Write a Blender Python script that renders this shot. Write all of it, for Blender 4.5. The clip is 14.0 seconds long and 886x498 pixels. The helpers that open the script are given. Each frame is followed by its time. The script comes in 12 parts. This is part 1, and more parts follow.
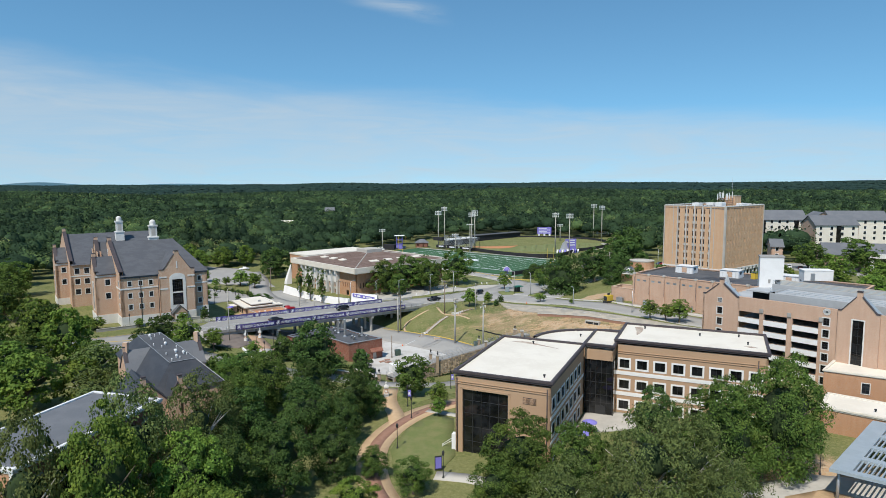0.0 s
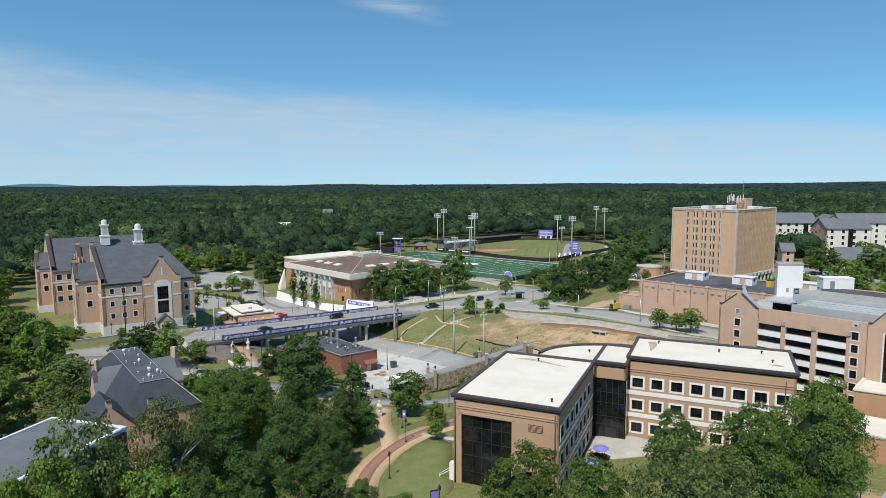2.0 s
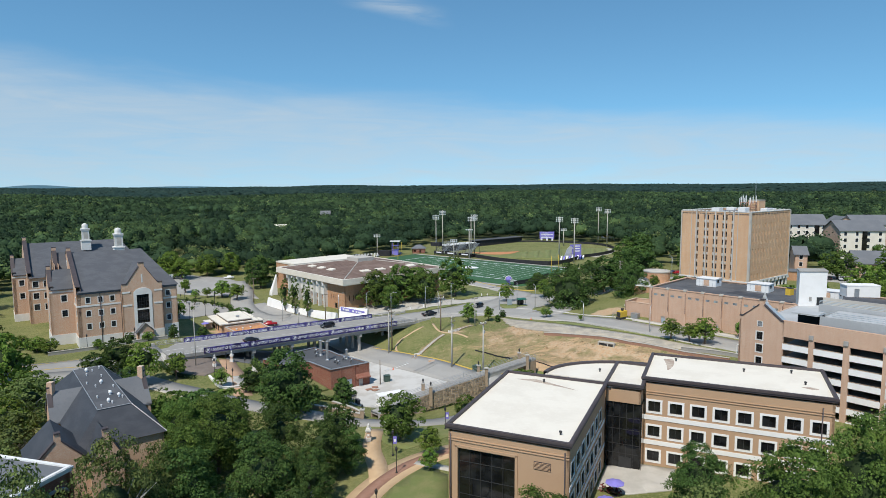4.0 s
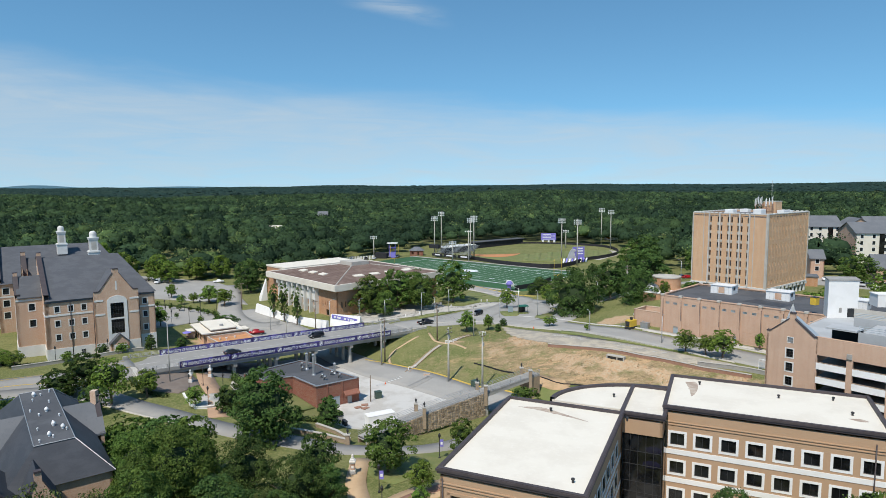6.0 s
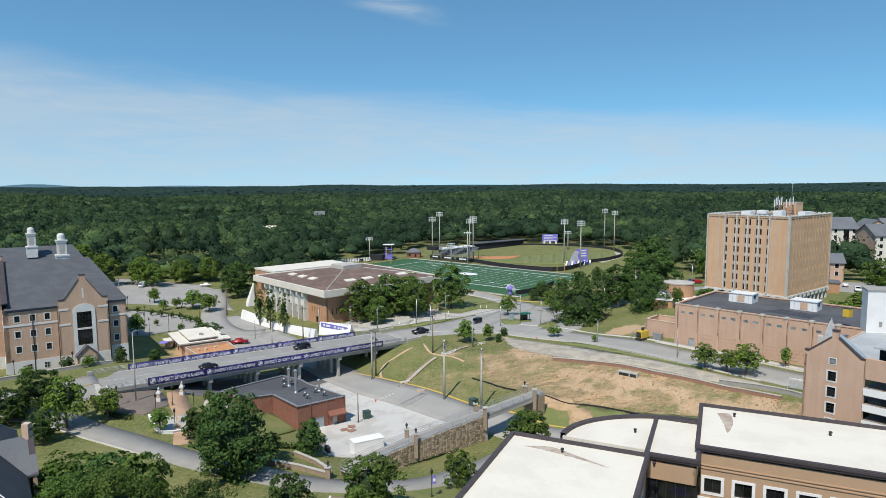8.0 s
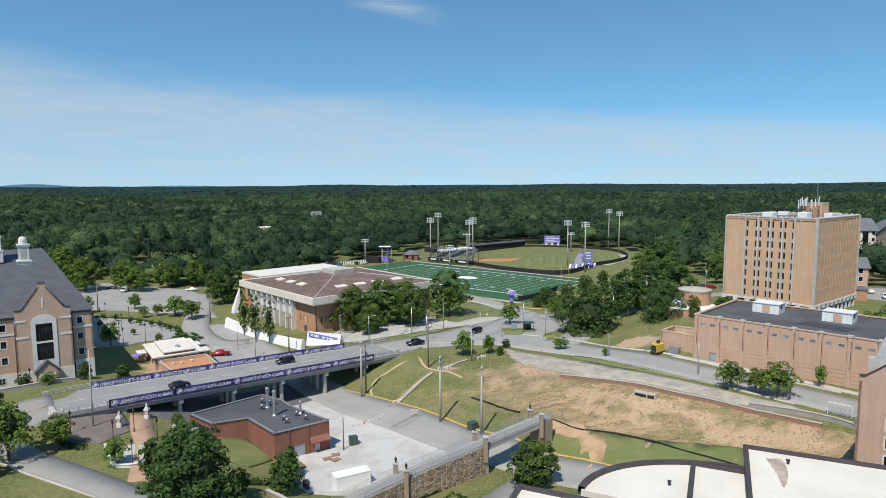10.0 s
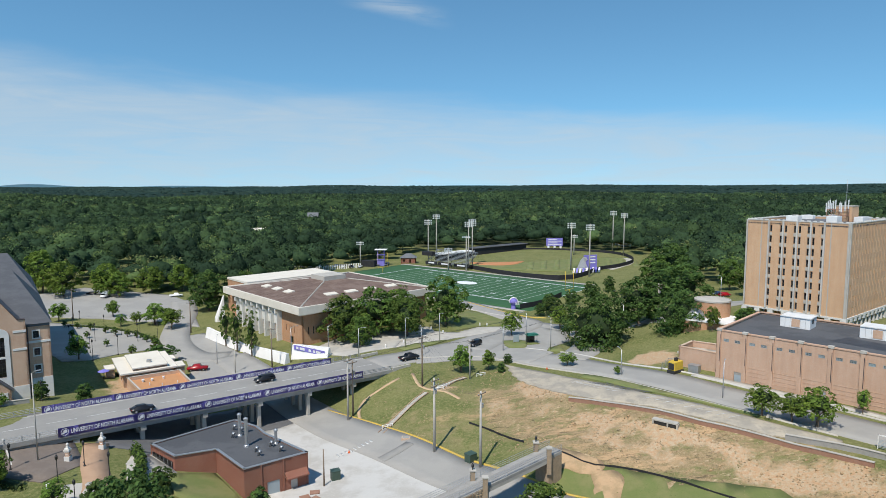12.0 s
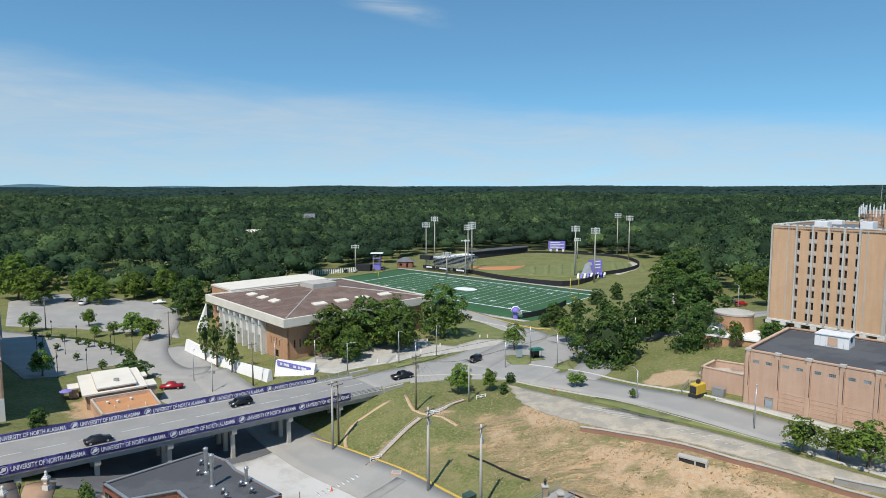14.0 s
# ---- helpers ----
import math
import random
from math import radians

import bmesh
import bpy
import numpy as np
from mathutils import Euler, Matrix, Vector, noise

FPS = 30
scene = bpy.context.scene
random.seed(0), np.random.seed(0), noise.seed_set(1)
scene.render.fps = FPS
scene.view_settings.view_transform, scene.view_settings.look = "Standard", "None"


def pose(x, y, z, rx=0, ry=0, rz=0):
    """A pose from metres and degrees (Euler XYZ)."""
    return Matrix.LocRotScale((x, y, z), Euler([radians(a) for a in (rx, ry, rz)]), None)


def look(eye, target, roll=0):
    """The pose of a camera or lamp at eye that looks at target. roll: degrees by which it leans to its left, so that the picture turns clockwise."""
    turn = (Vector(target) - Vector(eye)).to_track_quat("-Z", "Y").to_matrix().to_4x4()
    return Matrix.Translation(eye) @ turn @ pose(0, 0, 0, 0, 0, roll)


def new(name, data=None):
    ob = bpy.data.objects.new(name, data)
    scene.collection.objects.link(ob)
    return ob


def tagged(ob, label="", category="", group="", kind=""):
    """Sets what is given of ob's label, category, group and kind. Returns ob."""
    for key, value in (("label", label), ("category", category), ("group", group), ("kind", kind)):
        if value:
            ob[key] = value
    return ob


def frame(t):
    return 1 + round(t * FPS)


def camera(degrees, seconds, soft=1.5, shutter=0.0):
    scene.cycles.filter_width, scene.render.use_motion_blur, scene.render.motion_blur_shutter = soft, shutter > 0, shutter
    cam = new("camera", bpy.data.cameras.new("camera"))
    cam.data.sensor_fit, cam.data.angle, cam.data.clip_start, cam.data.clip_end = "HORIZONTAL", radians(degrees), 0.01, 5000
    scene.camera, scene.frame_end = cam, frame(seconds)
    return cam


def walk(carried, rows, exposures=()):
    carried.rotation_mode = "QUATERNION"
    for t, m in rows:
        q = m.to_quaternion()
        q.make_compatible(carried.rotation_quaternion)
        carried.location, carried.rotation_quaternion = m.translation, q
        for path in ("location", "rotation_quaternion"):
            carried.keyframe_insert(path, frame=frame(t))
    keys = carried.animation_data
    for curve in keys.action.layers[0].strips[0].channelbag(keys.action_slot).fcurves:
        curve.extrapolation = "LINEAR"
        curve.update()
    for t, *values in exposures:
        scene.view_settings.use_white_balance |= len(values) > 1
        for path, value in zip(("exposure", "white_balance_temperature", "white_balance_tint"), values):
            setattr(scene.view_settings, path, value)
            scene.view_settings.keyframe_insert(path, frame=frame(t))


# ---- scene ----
cam = camera(71.0, 14.0, soft=0.8)
PATH = [
    (0, (-2.398, -2.05, 50.77), (-2.399, -0.061, 50.554), -0.3),
    (0.5, (-2.302, 0.425, 50.888), (-2.303, 2.413, 50.673), -0.3),
    (1, (-2.242, 2.832, 50.946), (-2.243, 4.82, 50.732), -0.3),
    (1.5, (-2.073, 5.406, 51.049), (-2.074, 7.395, 50.836), -0.3),
    (2, (-1.885, 8.17, 51.113), (-1.886, 10.159, 50.901), -0.3),
    (2.5, (-1.698, 10.983, 51.152), (-1.699, 12.971, 50.94), -0.3),
    (3, (-1.493, 13.779, 51.205), (-1.494, 15.768, 50.994), -0.4),
    (5.5, (-0.045, 29.862, 51.294), (-0.046, 31.851, 51.085), -0.4),
    (6, (0.199, 33.174, 51.296), (0.197, 35.163, 51.087), -0.4),
    (6.5, (0.375, 36.745, 51.24), (0.375, 38.734, 51.03), -0.3),
    (7, (0.651, 40.33, 51.203), (0.65, 42.319, 50.993), -0.3),
    (9.5, (1.93, 59.1, 50.901), (1.929, 61.089, 50.691), -0.3),
    (10, (2.136, 62.889, 50.847), (2.135, 64.878, 50.637), -0.3),
    (10.5, (2.344, 66.593, 50.816), (2.343, 68.581, 50.606), -0.2),
    (11, (2.606, 70.279, 50.78), (2.605, 72.268, 50.571), -0.2),
    (11.5, (2.892, 74.095, 50.833), (2.891, 76.084, 50.625), -0.2),
    (12, (3.168, 77.961, 50.817), (3.167, 79.95, 50.609), -0.2),
    (12.5, (3.437, 81.749, 50.83), (3.435, 83.738, 50.623), -0.2),
    (13, (3.578, 85.374, 50.891), (3.577, 87.363, 50.684), -0.2),
    (13.5, (3.816, 89.09, 51.004), (3.815, 91.079, 50.798), -0.1),
    (14, (3.907, 92.73, 51.1), (3.907, 94.719, 50.894), -0.1),
]
walk(cam, [(t, look(eye, target, roll)) for t, eye, target, roll in PATH])

# ---- light ----
SUN_AZ = (-0.42, -0.907)          # where the sun stands, seen from above
SUN_EL = radians(56)
sx, sy = SUN_AZ[0] * math.cos(SUN_EL), SUN_AZ[1] * math.cos(SUN_EL)
sun = new("sun", bpy.data.lights.new("sun", "SUN"))
sun.data.energy, sun.data.angle, sun.data.color = 4.6, radians(0.53), (1.0, 0.94, 0.845)
sun.matrix_world = look((sx * 900, sy * 900, math.sin(SUN_EL) * 900), (0, 0, 0))
tagged(sun, kind="structure")

world = bpy.data.worlds.new("sky")
scene.world = world
world.use_nodes = True
wn, wl = world.node_tree.nodes, world.node_tree.links
wn.clear()
w_out, w_bg = wn.new("ShaderNodeOutputWorld"), wn.new("ShaderNodeBackground")
w_sky, w_co = wn.new("ShaderNodeTexSky"), wn.new("ShaderNodeTexCoord")
w_sky.sky_type, w_sky.sun_disc = "NISHITA", False
w_sky.sun_elevation, w_sky.sun_rotation = SUN_EL, math.atan2(SUN_AZ[0], SUN_AZ[1])
w_sky.air_density, w_sky.dust_density, w_sky.ozone_density = 1.0, 0.0, 1.2
w_bg.inputs["Strength"].default_value = 0.1


def world_node(kind, **values):
    n = wn.new(kind)
    for key, value in values.items():
        n.inputs[key.replace("_", " ")].default_value = value
    return n


def world_math(op, a, b=0.0):
    n = wn.new("ShaderNodeMath")
    n.operation = op
    for i, v in enumerate((a, b)):
        if isinstance(v, (int, float)):
            n.inputs[i].default_value = v
        else:
            wl.new(v, n.inputs[i])
    return n.outputs[0]


def world_ramp(value, lo, hi, smooth=True):
    n = wn.new("ShaderNodeMapRange")
    n.interpolation_type = "SMOOTHSTEP" if smooth else "LINEAR"
    wl.new(value, n.inputs[0])
    n.inputs[1].default_value, n.inputs[2].default_value = lo, hi
    return n.outputs[0]


# clear deep-blue air: the texture is read a little above the true direction, so that the rim keeps its blue
w_sep = wn.new("ShaderNodeSeparateXYZ")
wl.new(w_co.outputs["Generated"], w_sep.inputs[0])
up, east = w_sep.outputs["Z"], w_sep.outputs["X"]
w_com = wn.new("ShaderNodeCombineXYZ")
wl.new(east, w_com.inputs["X"])
wl.new(w_sep.outputs["Y"], w_com.inputs["Y"])
wl.new(world_math("ADD", world_math("MAXIMUM", up, 0.0), 0.13), w_com.inputs["Z"])
wl.new(w_com.outputs[0], w_sky.inputs["Vector"])
w_tint = wn.new("ShaderNodeMix")
w_tint.data_type, w_tint.blend_type = "RGBA", "MULTIPLY"
w_tint.inputs["Factor"].default_value = 1.0
wl.new(w_sky.outputs[0], w_tint.inputs["A"])
w_tint.inputs["B"].default_value = (0.92, 1.42, 1.50, 1)

# thin high cloud: a streaked veil over the horizon and one wisp higher up
w_map = wn.new("ShaderNodeMapping")
w_map.inputs["Scale"].default_value = (1.1, 1.1, 8.0)
w_map.inputs["Rotation"].default_value = (0.0, radians(4), 0.0)
wl.new(w_co.outputs["Generated"], w_map.inputs[0])
w_noise = world_node("ShaderNodeTexNoise", Scale=2.4, Detail=7.0, Roughness=0.55, Distortion=0.4)
wl.new(w_map.outputs[0], w_noise.inputs["Vector"])
w_fine = world_node("ShaderNodeTexNoise", Scale=5.0, Detail=7.0, Roughness=0.62, Distortion=1.0)
wl.new(w_map.outputs[0], w_fine.inputs["Vector"])
wave = world_math("MULTIPLY", world_math("SUBTRACT", w_noise.outputs[0], 0.5), 0.07)
# the veil's upper rim slopes down to the right
rim = world_math("ADD", world_math("ADD", up, world_math("MULTIPLY", east, 0.075)), wave)
veil = world_math("SUBTRACT", 1.0, world_ramp(rim, 0.085, 0.14))
veil = world_math("MULTIPLY", veil, world_math("ADD", 0.16, world_math("MULTIPLY", w_fine.outputs[0], 0.8)))
# the wisp: a short streak that droops to the right
drop = world_math("ADD", world_math("SUBTRACT", up, 0.268), world_math("MULTIPLY", world_math("ADD", east, 0.09), 0.22))
thin = world_math("SUBTRACT", 1.0, world_ramp(world_math("ABSOLUTE", world_math("ADD", drop, world_math("MULTIPLY", wave, 0.4))), 0.0, 0.02))
span = world_math("SUBTRACT", 1.0, world_ramp(world_math("ABSOLUTE", world_math("ADD", east, 0.075)), 0.02, 0.10))
wisp = world_math("MULTIPLY", world_math("MULTIPLY", thin, span), world_ramp(w_fine.outputs[0], 0.3, 0.65))
cover = world_math("MINIMUM", world_math("ADD", veil, world_math("MULTIPLY", wisp, 0.5)), 0.85)
w_mix = wn.new("ShaderNodeMix")
w_mix.data_type = "RGBA"
wl.new(cover, w_mix.inputs["Factor"])
wl.new(w_tint.outputs["Result"], w_mix.inputs["A"])
w_mix.inputs["B"].default_value = (5.5, 6.35, 7.0, 1)
wl.new(w_mix.outputs["Result"], w_bg.inputs["Color"])
wl.new(w_bg.outputs[0], w_out.inputs["Surface"])

# ---- materials ----
def material(name, rough=0.8, metal=0.0, spec=0.4):
    m = bpy.data.materials.new(name)
    m.use_nodes = True
    b = m.node_tree.nodes["Principled BSDF"]
    b.inputs["Roughness"].default_value, b.inputs["Metallic"].default_value = rough, metal
    b.inputs["Specular IOR Level"].default_value = spec
    return m, m.node_tree.nodes, m.node_tree.links, b


def link(nodes, links, kind, **values):
    n = nodes.new(kind)
    for key, value in values.items():
        socket = n.inputs[key.replace("_", " ")]
        if hasattr(value, "is_linked"):
            links.new(value, socket)
        else:
            socket.default_value = value
    return n


def mixed(nodes, links, fac, a, b, blend="MIX"):
    n = nodes.new("ShaderNodeMix")
    n.data_type, n.blend_type = "RGBA", blend
    for key, value in (("Factor", fac), ("A", a), ("B", b)):
        if hasattr(value, "is_linked"):
            links.new(value, n.inputs[key])
        else:
            n.inputs[key].default_value = value if key == "Factor" else (*value, 1)
    return n.outputs["Result"]


def stepped(nodes, links, value, lo, hi):
    n = nodes.new("ShaderNodeMapRange")
    n.interpolation_type = "SMOOTHSTEP"
    links.new(value, n.inputs[0])
    n.inputs[1].default_value, n.inputs[2].default_value = lo, hi
    return n.outputs[0]


def surface(name, base, second, third=None, scale=0.6, fine=9.0, rough=0.85, metal=0.0, spec=0.35, bump=0.02, amount=0.55, stretch=(1, 1, 1), edge=(0.42, 0.62), thing=0.0):
    """A weathered surface: a base colour, patches of a second one, specks of a third, and a fine relief. Scales in 1/m."""
    m, n, l, b = material(name, rough, metal, spec)
    co = n.new("ShaderNodeNewGeometry")
    mp = link(n, l, "ShaderNodeMapping", Vector=co.outputs["Position"], Scale=stretch)
    big = link(n, l, "ShaderNodeTexNoise", Vector=mp.outputs[0], Scale=scale, Detail=6.0, Roughness=0.62)
    small = link(n, l, "ShaderNodeTexNoise", Vector=mp.outputs[0], Scale=fine, Detail=5.0, Roughness=0.7)
    f = n.new("ShaderNodeMath")
    f.operation = "MULTIPLY"
    l.new(stepped(n, l, big.outputs[0], *edge), f.inputs[0])
    f.inputs[1].default_value = amount
    c = mixed(n, l, f.outputs[0], base, second)
    g = n.new("ShaderNodeMath")
    g.operation = "MULTIPLY"
    l.new(stepped(n, l, small.outputs[0], 0.5, 0.75), g.inputs[0])
    g.inputs[1].default_value = 0.5
    c = mixed(n, l, g.outputs[0], c, third or tuple(v * 0.72 for v in base))
    if thing:
        info = n.new("ShaderNodeObjectInfo")
        hsv = link(n, l, "ShaderNodeHueSaturation", Color=c)
        mr = n.new("ShaderNodeMapRange")
        l.new(info.outputs["Random"], mr.inputs[0])
        mr.inputs[3].default_value, mr.inputs[4].default_value = 1 - thing, 1 + thing
        l.new(mr.outputs[0], hsv.inputs["Value"])
        c = hsv.outputs[0]
    l.new(c, b.inputs["Base Color"])
    if bump:
        bp = link(n, l, "ShaderNodeBump", Height=small.outputs[0], Strength=0.5, Distance=bump)
        l.new(bp.outputs[0], b.inputs["Normal"])
    return m


def brickwork(name, one, two, mortar, rough=0.9, course=0.0762, length=0.22, blotch=0.3):
    """Running-bond brickwork at true size, with broad patches; upright walls of any direction."""
    m, n, l, b = material(name, rough, 0.0, 0.25)
    geo = n.new("ShaderNodeNewGeometry")
    cross = n.new("ShaderNodeVectorMath")
    cross.operation = "CROSS_PRODUCT"
    l.new(geo.outputs["True Normal"], cross.inputs[0])
    cross.inputs[1].default_value = (0, 0, 1)
    dot = n.new("ShaderNodeVectorMath")
    dot.operation = "DOT_PRODUCT"
    l.new(cross.outputs[0], dot.inputs[0])
    l.new(geo.outputs["Position"], dot.inputs[1])
    sep = link(n, l, "ShaderNodeSeparateXYZ", Vector=geo.outputs["Position"])
    com = link(n, l, "ShaderNodeCombineXYZ", X=dot.outputs["Value"], Y=sep.outputs["Z"], Z=0.0)
    br = link(n, l, "ShaderNodeTexBrick", Vector=com.outputs[0], Scale=1.0, Color1=(*one, 1), Color2=(*two, 1), Mortar=(*mortar, 1), Bias=0.0)
    br.inputs["Mortar Size"].default_value = 0.009
    br.inputs["Brick Width"].default_value, br.inputs["Row Height"].default_value = length, course
    big = link(n, l, "ShaderNodeTexNoise", Vector=geo.outputs["Position"], Scale=0.22, Detail=5.0, Roughness=0.6)
    c = mixed(n, l, stepped(n, l, big.outputs[0], 0.35, 0.7), br.outputs["Color"], tuple(v * 0.84 for v in two), "MIX")
    fac = n.new("ShaderNodeMix")
    fac.data_type = "RGBA"
    fac.inputs["Factor"].default_value = blotch
    l.new(br.outputs["Color"], fac.inputs["A"])
    l.new(c, fac.inputs["B"])
    streak = link(n, l, "ShaderNodeMapping", Vector=geo.outputs["Position"], Scale=(1.6, 1.6, 0.12))
    run = link(n, l, "ShaderNodeTexNoise", Vector=streak.outputs[0], Scale=1.0, Detail=4.0)
    out = mixed(n, l, 0.22, fac.outputs["Result"], run.outputs[0], "SOFT_LIGHT")
    l.new(out, b.inputs["Base Color"])
    bp = link(n, l, "ShaderNodeBump", Height=br.outputs["Fac"], Strength=0.4, Distance=0.006)
    bp.invert = True
    l.new(bp.outputs[0], b.inputs["Normal"])
    return m


def glass(name, tint=(0.012, 0.016, 0.02), rough=0.06, spec=0.5):
    """Dark window glass in front of unlit rooms: a glossy sheet with slight waves."""
    m, n, l, b = material(name, rough, 0.0, spec)
    geo = n.new("ShaderNodeNewGeometry")
    a = link(n, l, "ShaderNodeTexNoise", Vector=geo.outputs["Position"], Scale=0.5, Detail=3.0)
    l.new(mixed(n, l, stepped(n, l, a.outputs[0], 0.4, 0.7), tint, tuple(v * 3.2 for v in tint)), b.inputs["Base Color"])
    bp = link(n, l, "ShaderNodeBump", Height=a.outputs[0], Strength=0.08, Distance=0.05)
    l.new(bp.outputs[0], b.inputs["Normal"])
    return m


def leaves(name, dark, light, yellow, broad=0.35):
    """Foliage: each leaf clump its own green, broad patches over the crown, some light through the leaf."""
    m, n, l, b = material(name, 0.65, 0.0, 0.1)
    geo, info = n.new("ShaderNodeNewGeometry"), n.new("ShaderNodeObjectInfo")
    c = mixed(n, l, geo.outputs["Random Per Island"], dark, light)
    big = link(n, l, "ShaderNodeTexNoise", Vector=geo.outputs["Position"], Scale=broad, Detail=3.0)
    c = mixed(n, l, stepped(n, l, big.outputs[0], 0.5, 0.75), c, yellow)
    hsv = link(n, l, "ShaderNodeHueSaturation", Color=c)
    for key, lo, hi in (("Hue", 0.488, 0.512), ("Value", 0.78, 1.2)):
        mr = n.new("ShaderNodeMapRange")
        l.new(info.outputs["Random"], mr.inputs[0])
        mr.inputs[3].default_value, mr.inputs[4].default_value = lo, hi
        l.new(mr.outputs[0], hsv.inputs[key])
    l.new(hsv.outputs[0], b.inputs["Base Color"])
    tr = link(n, l, "ShaderNodeBsdfTranslucent", Color=hsv.outputs[0])
    mx = link(n, l, "ShaderNodeMixShader", Fac=0.25)
    l.new(b.outputs[0], mx.inputs[1])
    l.new(tr.outputs[0], mx.inputs[2])
    l.new(mx.outputs[0], n["Material Output"].inputs["Surface"])
    return m


M = {}
M["grass"] = None
M["asphalt"] = surface("asphalt", (0.27, 0.262, 0.245), (0.33, 0.318, 0.295), (0.2, 0.195, 0.185), scale=0.16, fine=14, bump=0.01)
M["asphalt_old"] = surface("asphalt_old", (0.31, 0.30, 0.28), (0.37, 0.355, 0.325), (0.24, 0.235, 0.22), scale=0.13, fine=10, bump=0.01)
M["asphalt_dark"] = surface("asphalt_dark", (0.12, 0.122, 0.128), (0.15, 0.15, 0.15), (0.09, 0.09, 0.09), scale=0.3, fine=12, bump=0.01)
M["concrete"] = surface("concrete", (0.46, 0.435, 0.39), (0.36, 0.34, 0.30), (0.52, 0.50, 0.45), scale=0.35, fine=6, bump=0.01)
M["concrete_pale"] = surface("concrete_pale", (0.52, 0.505, 0.475), (0.40, 0.375, 0.335), (0.58, 0.57, 0.54), scale=0.16, fine=2.5, amount=0.75, bump=0.008)
M["concrete_grey"] = surface("concrete_grey", (0.33, 0.32, 0.30), (0.25, 0.24, 0.22), (0.4, 0.39, 0.37), scale=0.5, fine=6, bump=0.012)
M["paving_tan"] = surface("paving_tan", (0.52, 0.37, 0.225), (0.45, 0.31, 0.185), (0.56, 0.42, 0.28), scale=0.6, fine=7)
M["paving_red"] = surface("paving_red", (0.30, 0.165, 0.115), (0.35, 0.21, 0.15), (0.24, 0.13, 0.09), scale=0.9, fine=9)
M["paving_dark"] = surface("paving_dark", (0.17, 0.14, 0.12), (0.21, 0.175, 0.15), (0.13, 0.105, 0.09), scale=0.7, fine=7)
M["paving_brown"] = surface("paving_brown", (0.40, 0.265, 0.175), (0.34, 0.22, 0.145), (0.45, 0.315, 0.22), scale=0.6, fine=6)
M["earth"] = surface("earth", (0.46, 0.31, 0.18), (0.33, 0.24, 0.13), (0.54, 0.40, 0.26), scale=0.5, fine=3, bump=0.08, amount=0.8)
M["brick_tan"] = brickwork("brick_tan", (0.56, 0.36, 0.25), (0.50, 0.31, 0.205), (0.56, 0.45, 0.35))
M["brick_buff"] = brickwork("brick_buff", (0.60, 0.375, 0.225), (0.55, 0.335, 0.195), (0.56, 0.42, 0.29))
M["brick_rose"] = brickwork("brick_rose", (0.54, 0.355, 0.255), (0.49, 0.315, 0.22), (0.52, 0.40, 0.31))
M["brick_red"] = brickwork("brick_red", (0.28, 0.10, 0.065), (0.22, 0.075, 0.05), (0.32, 0.22, 0.17))
M["brick_orange"] = brickwork("brick_orange", (0.50, 0.27, 0.15), (0.44, 0.225, 0.12), (0.47, 0.34, 0.24))
M["stucco"] = surface("stucco", (0.44, 0.29, 0.18), (0.40, 0.26, 0.16), (0.47, 0.32, 0.205), scale=0.25, fine=6, bump=0.004, amount=0.4)
M["fascia"] = surface("fascia", (0.062, 0.05, 0.052), (0.085, 0.07, 0.07), scale=0.5, fine=8, rough=0.55, bump=0.003)
M["roof_white"] = surface("roof_white", (0.73, 0.68, 0.585), (0.62, 0.565, 0.475), (0.78, 0.74, 0.665), scale=0.16, fine=1.3, rough=0.6, bump=0.004, amount=0.5)
M["roof_stain"] = surface("roof_stain", (0.36, 0.28, 0.22), (0.60, 0.53, 0.44), scale=0.5, fine=3, bump=0.002)
M["roof_dark"] = surface("roof_dark", (0.075, 0.078, 0.085), (0.115, 0.118, 0.125), (0.05, 0.052, 0.058), scale=0.12, fine=2.2, rough=0.8, bump=0.01, edge=(0.45, 0.55))
M["roof_grey"] = surface("roof_grey", (0.13, 0.138, 0.15), (0.17, 0.175, 0.185), (0.09, 0.095, 0.1), scale=0.2, fine=3, rough=0.75, bump=0.008)
M["slate"] = surface("slate", (0.04, 0.045, 0.055), (0.062, 0.067, 0.078), (0.028, 0.031, 0.038), scale=0.25, fine=5, rough=0.65, bump=0.02, stretch=(1, 1, 3))
M["slate_grey"] = surface("slate_grey", (0.082, 0.086, 0.096), (0.115, 0.12, 0.13), (0.058, 0.061, 0.068), scale=0.3, fine=3, rough=0.7, bump=0.03, stretch=(1, 1, 3))
M["roof_brown"] = surface("roof_brown", (0.145, 0.098, 0.08), (0.21, 0.152, 0.125), (0.085, 0.06, 0.05), scale=0.22, fine=1.6, amount=0.8, rough=0.85, bump=0.02, stretch=(1.0, 1.0, 1.0))
M["white"] = surface("white", (0.78, 0.77, 0.75), (0.70, 0.69, 0.665), (0.82, 0.81, 0.79), scale=0.3, fine=5, rough=0.6, bump=0.002, amount=0.5)
M["cream"] = surface("cream", (0.70, 0.65, 0.56), (0.62, 0.57, 0.48), (0.74, 0.70, 0.62), scale=0.3, fine=5, rough=0.7, bump=0.004)
M["stone_white"] = surface("stone_white", (0.66, 0.65, 0.62), (0.56, 0.55, 0.52), (0.72, 0.71, 0.68), scale=0.5, fine=4, rough=0.8, bump=0.02)
M["stone"] = surface("stone", (0.34, 0.26, 0.18), (0.24, 0.19, 0.14), (0.42, 0.34, 0.25), scale=1.4, fine=5, bump=0.05, edge=(0.4, 0.6))
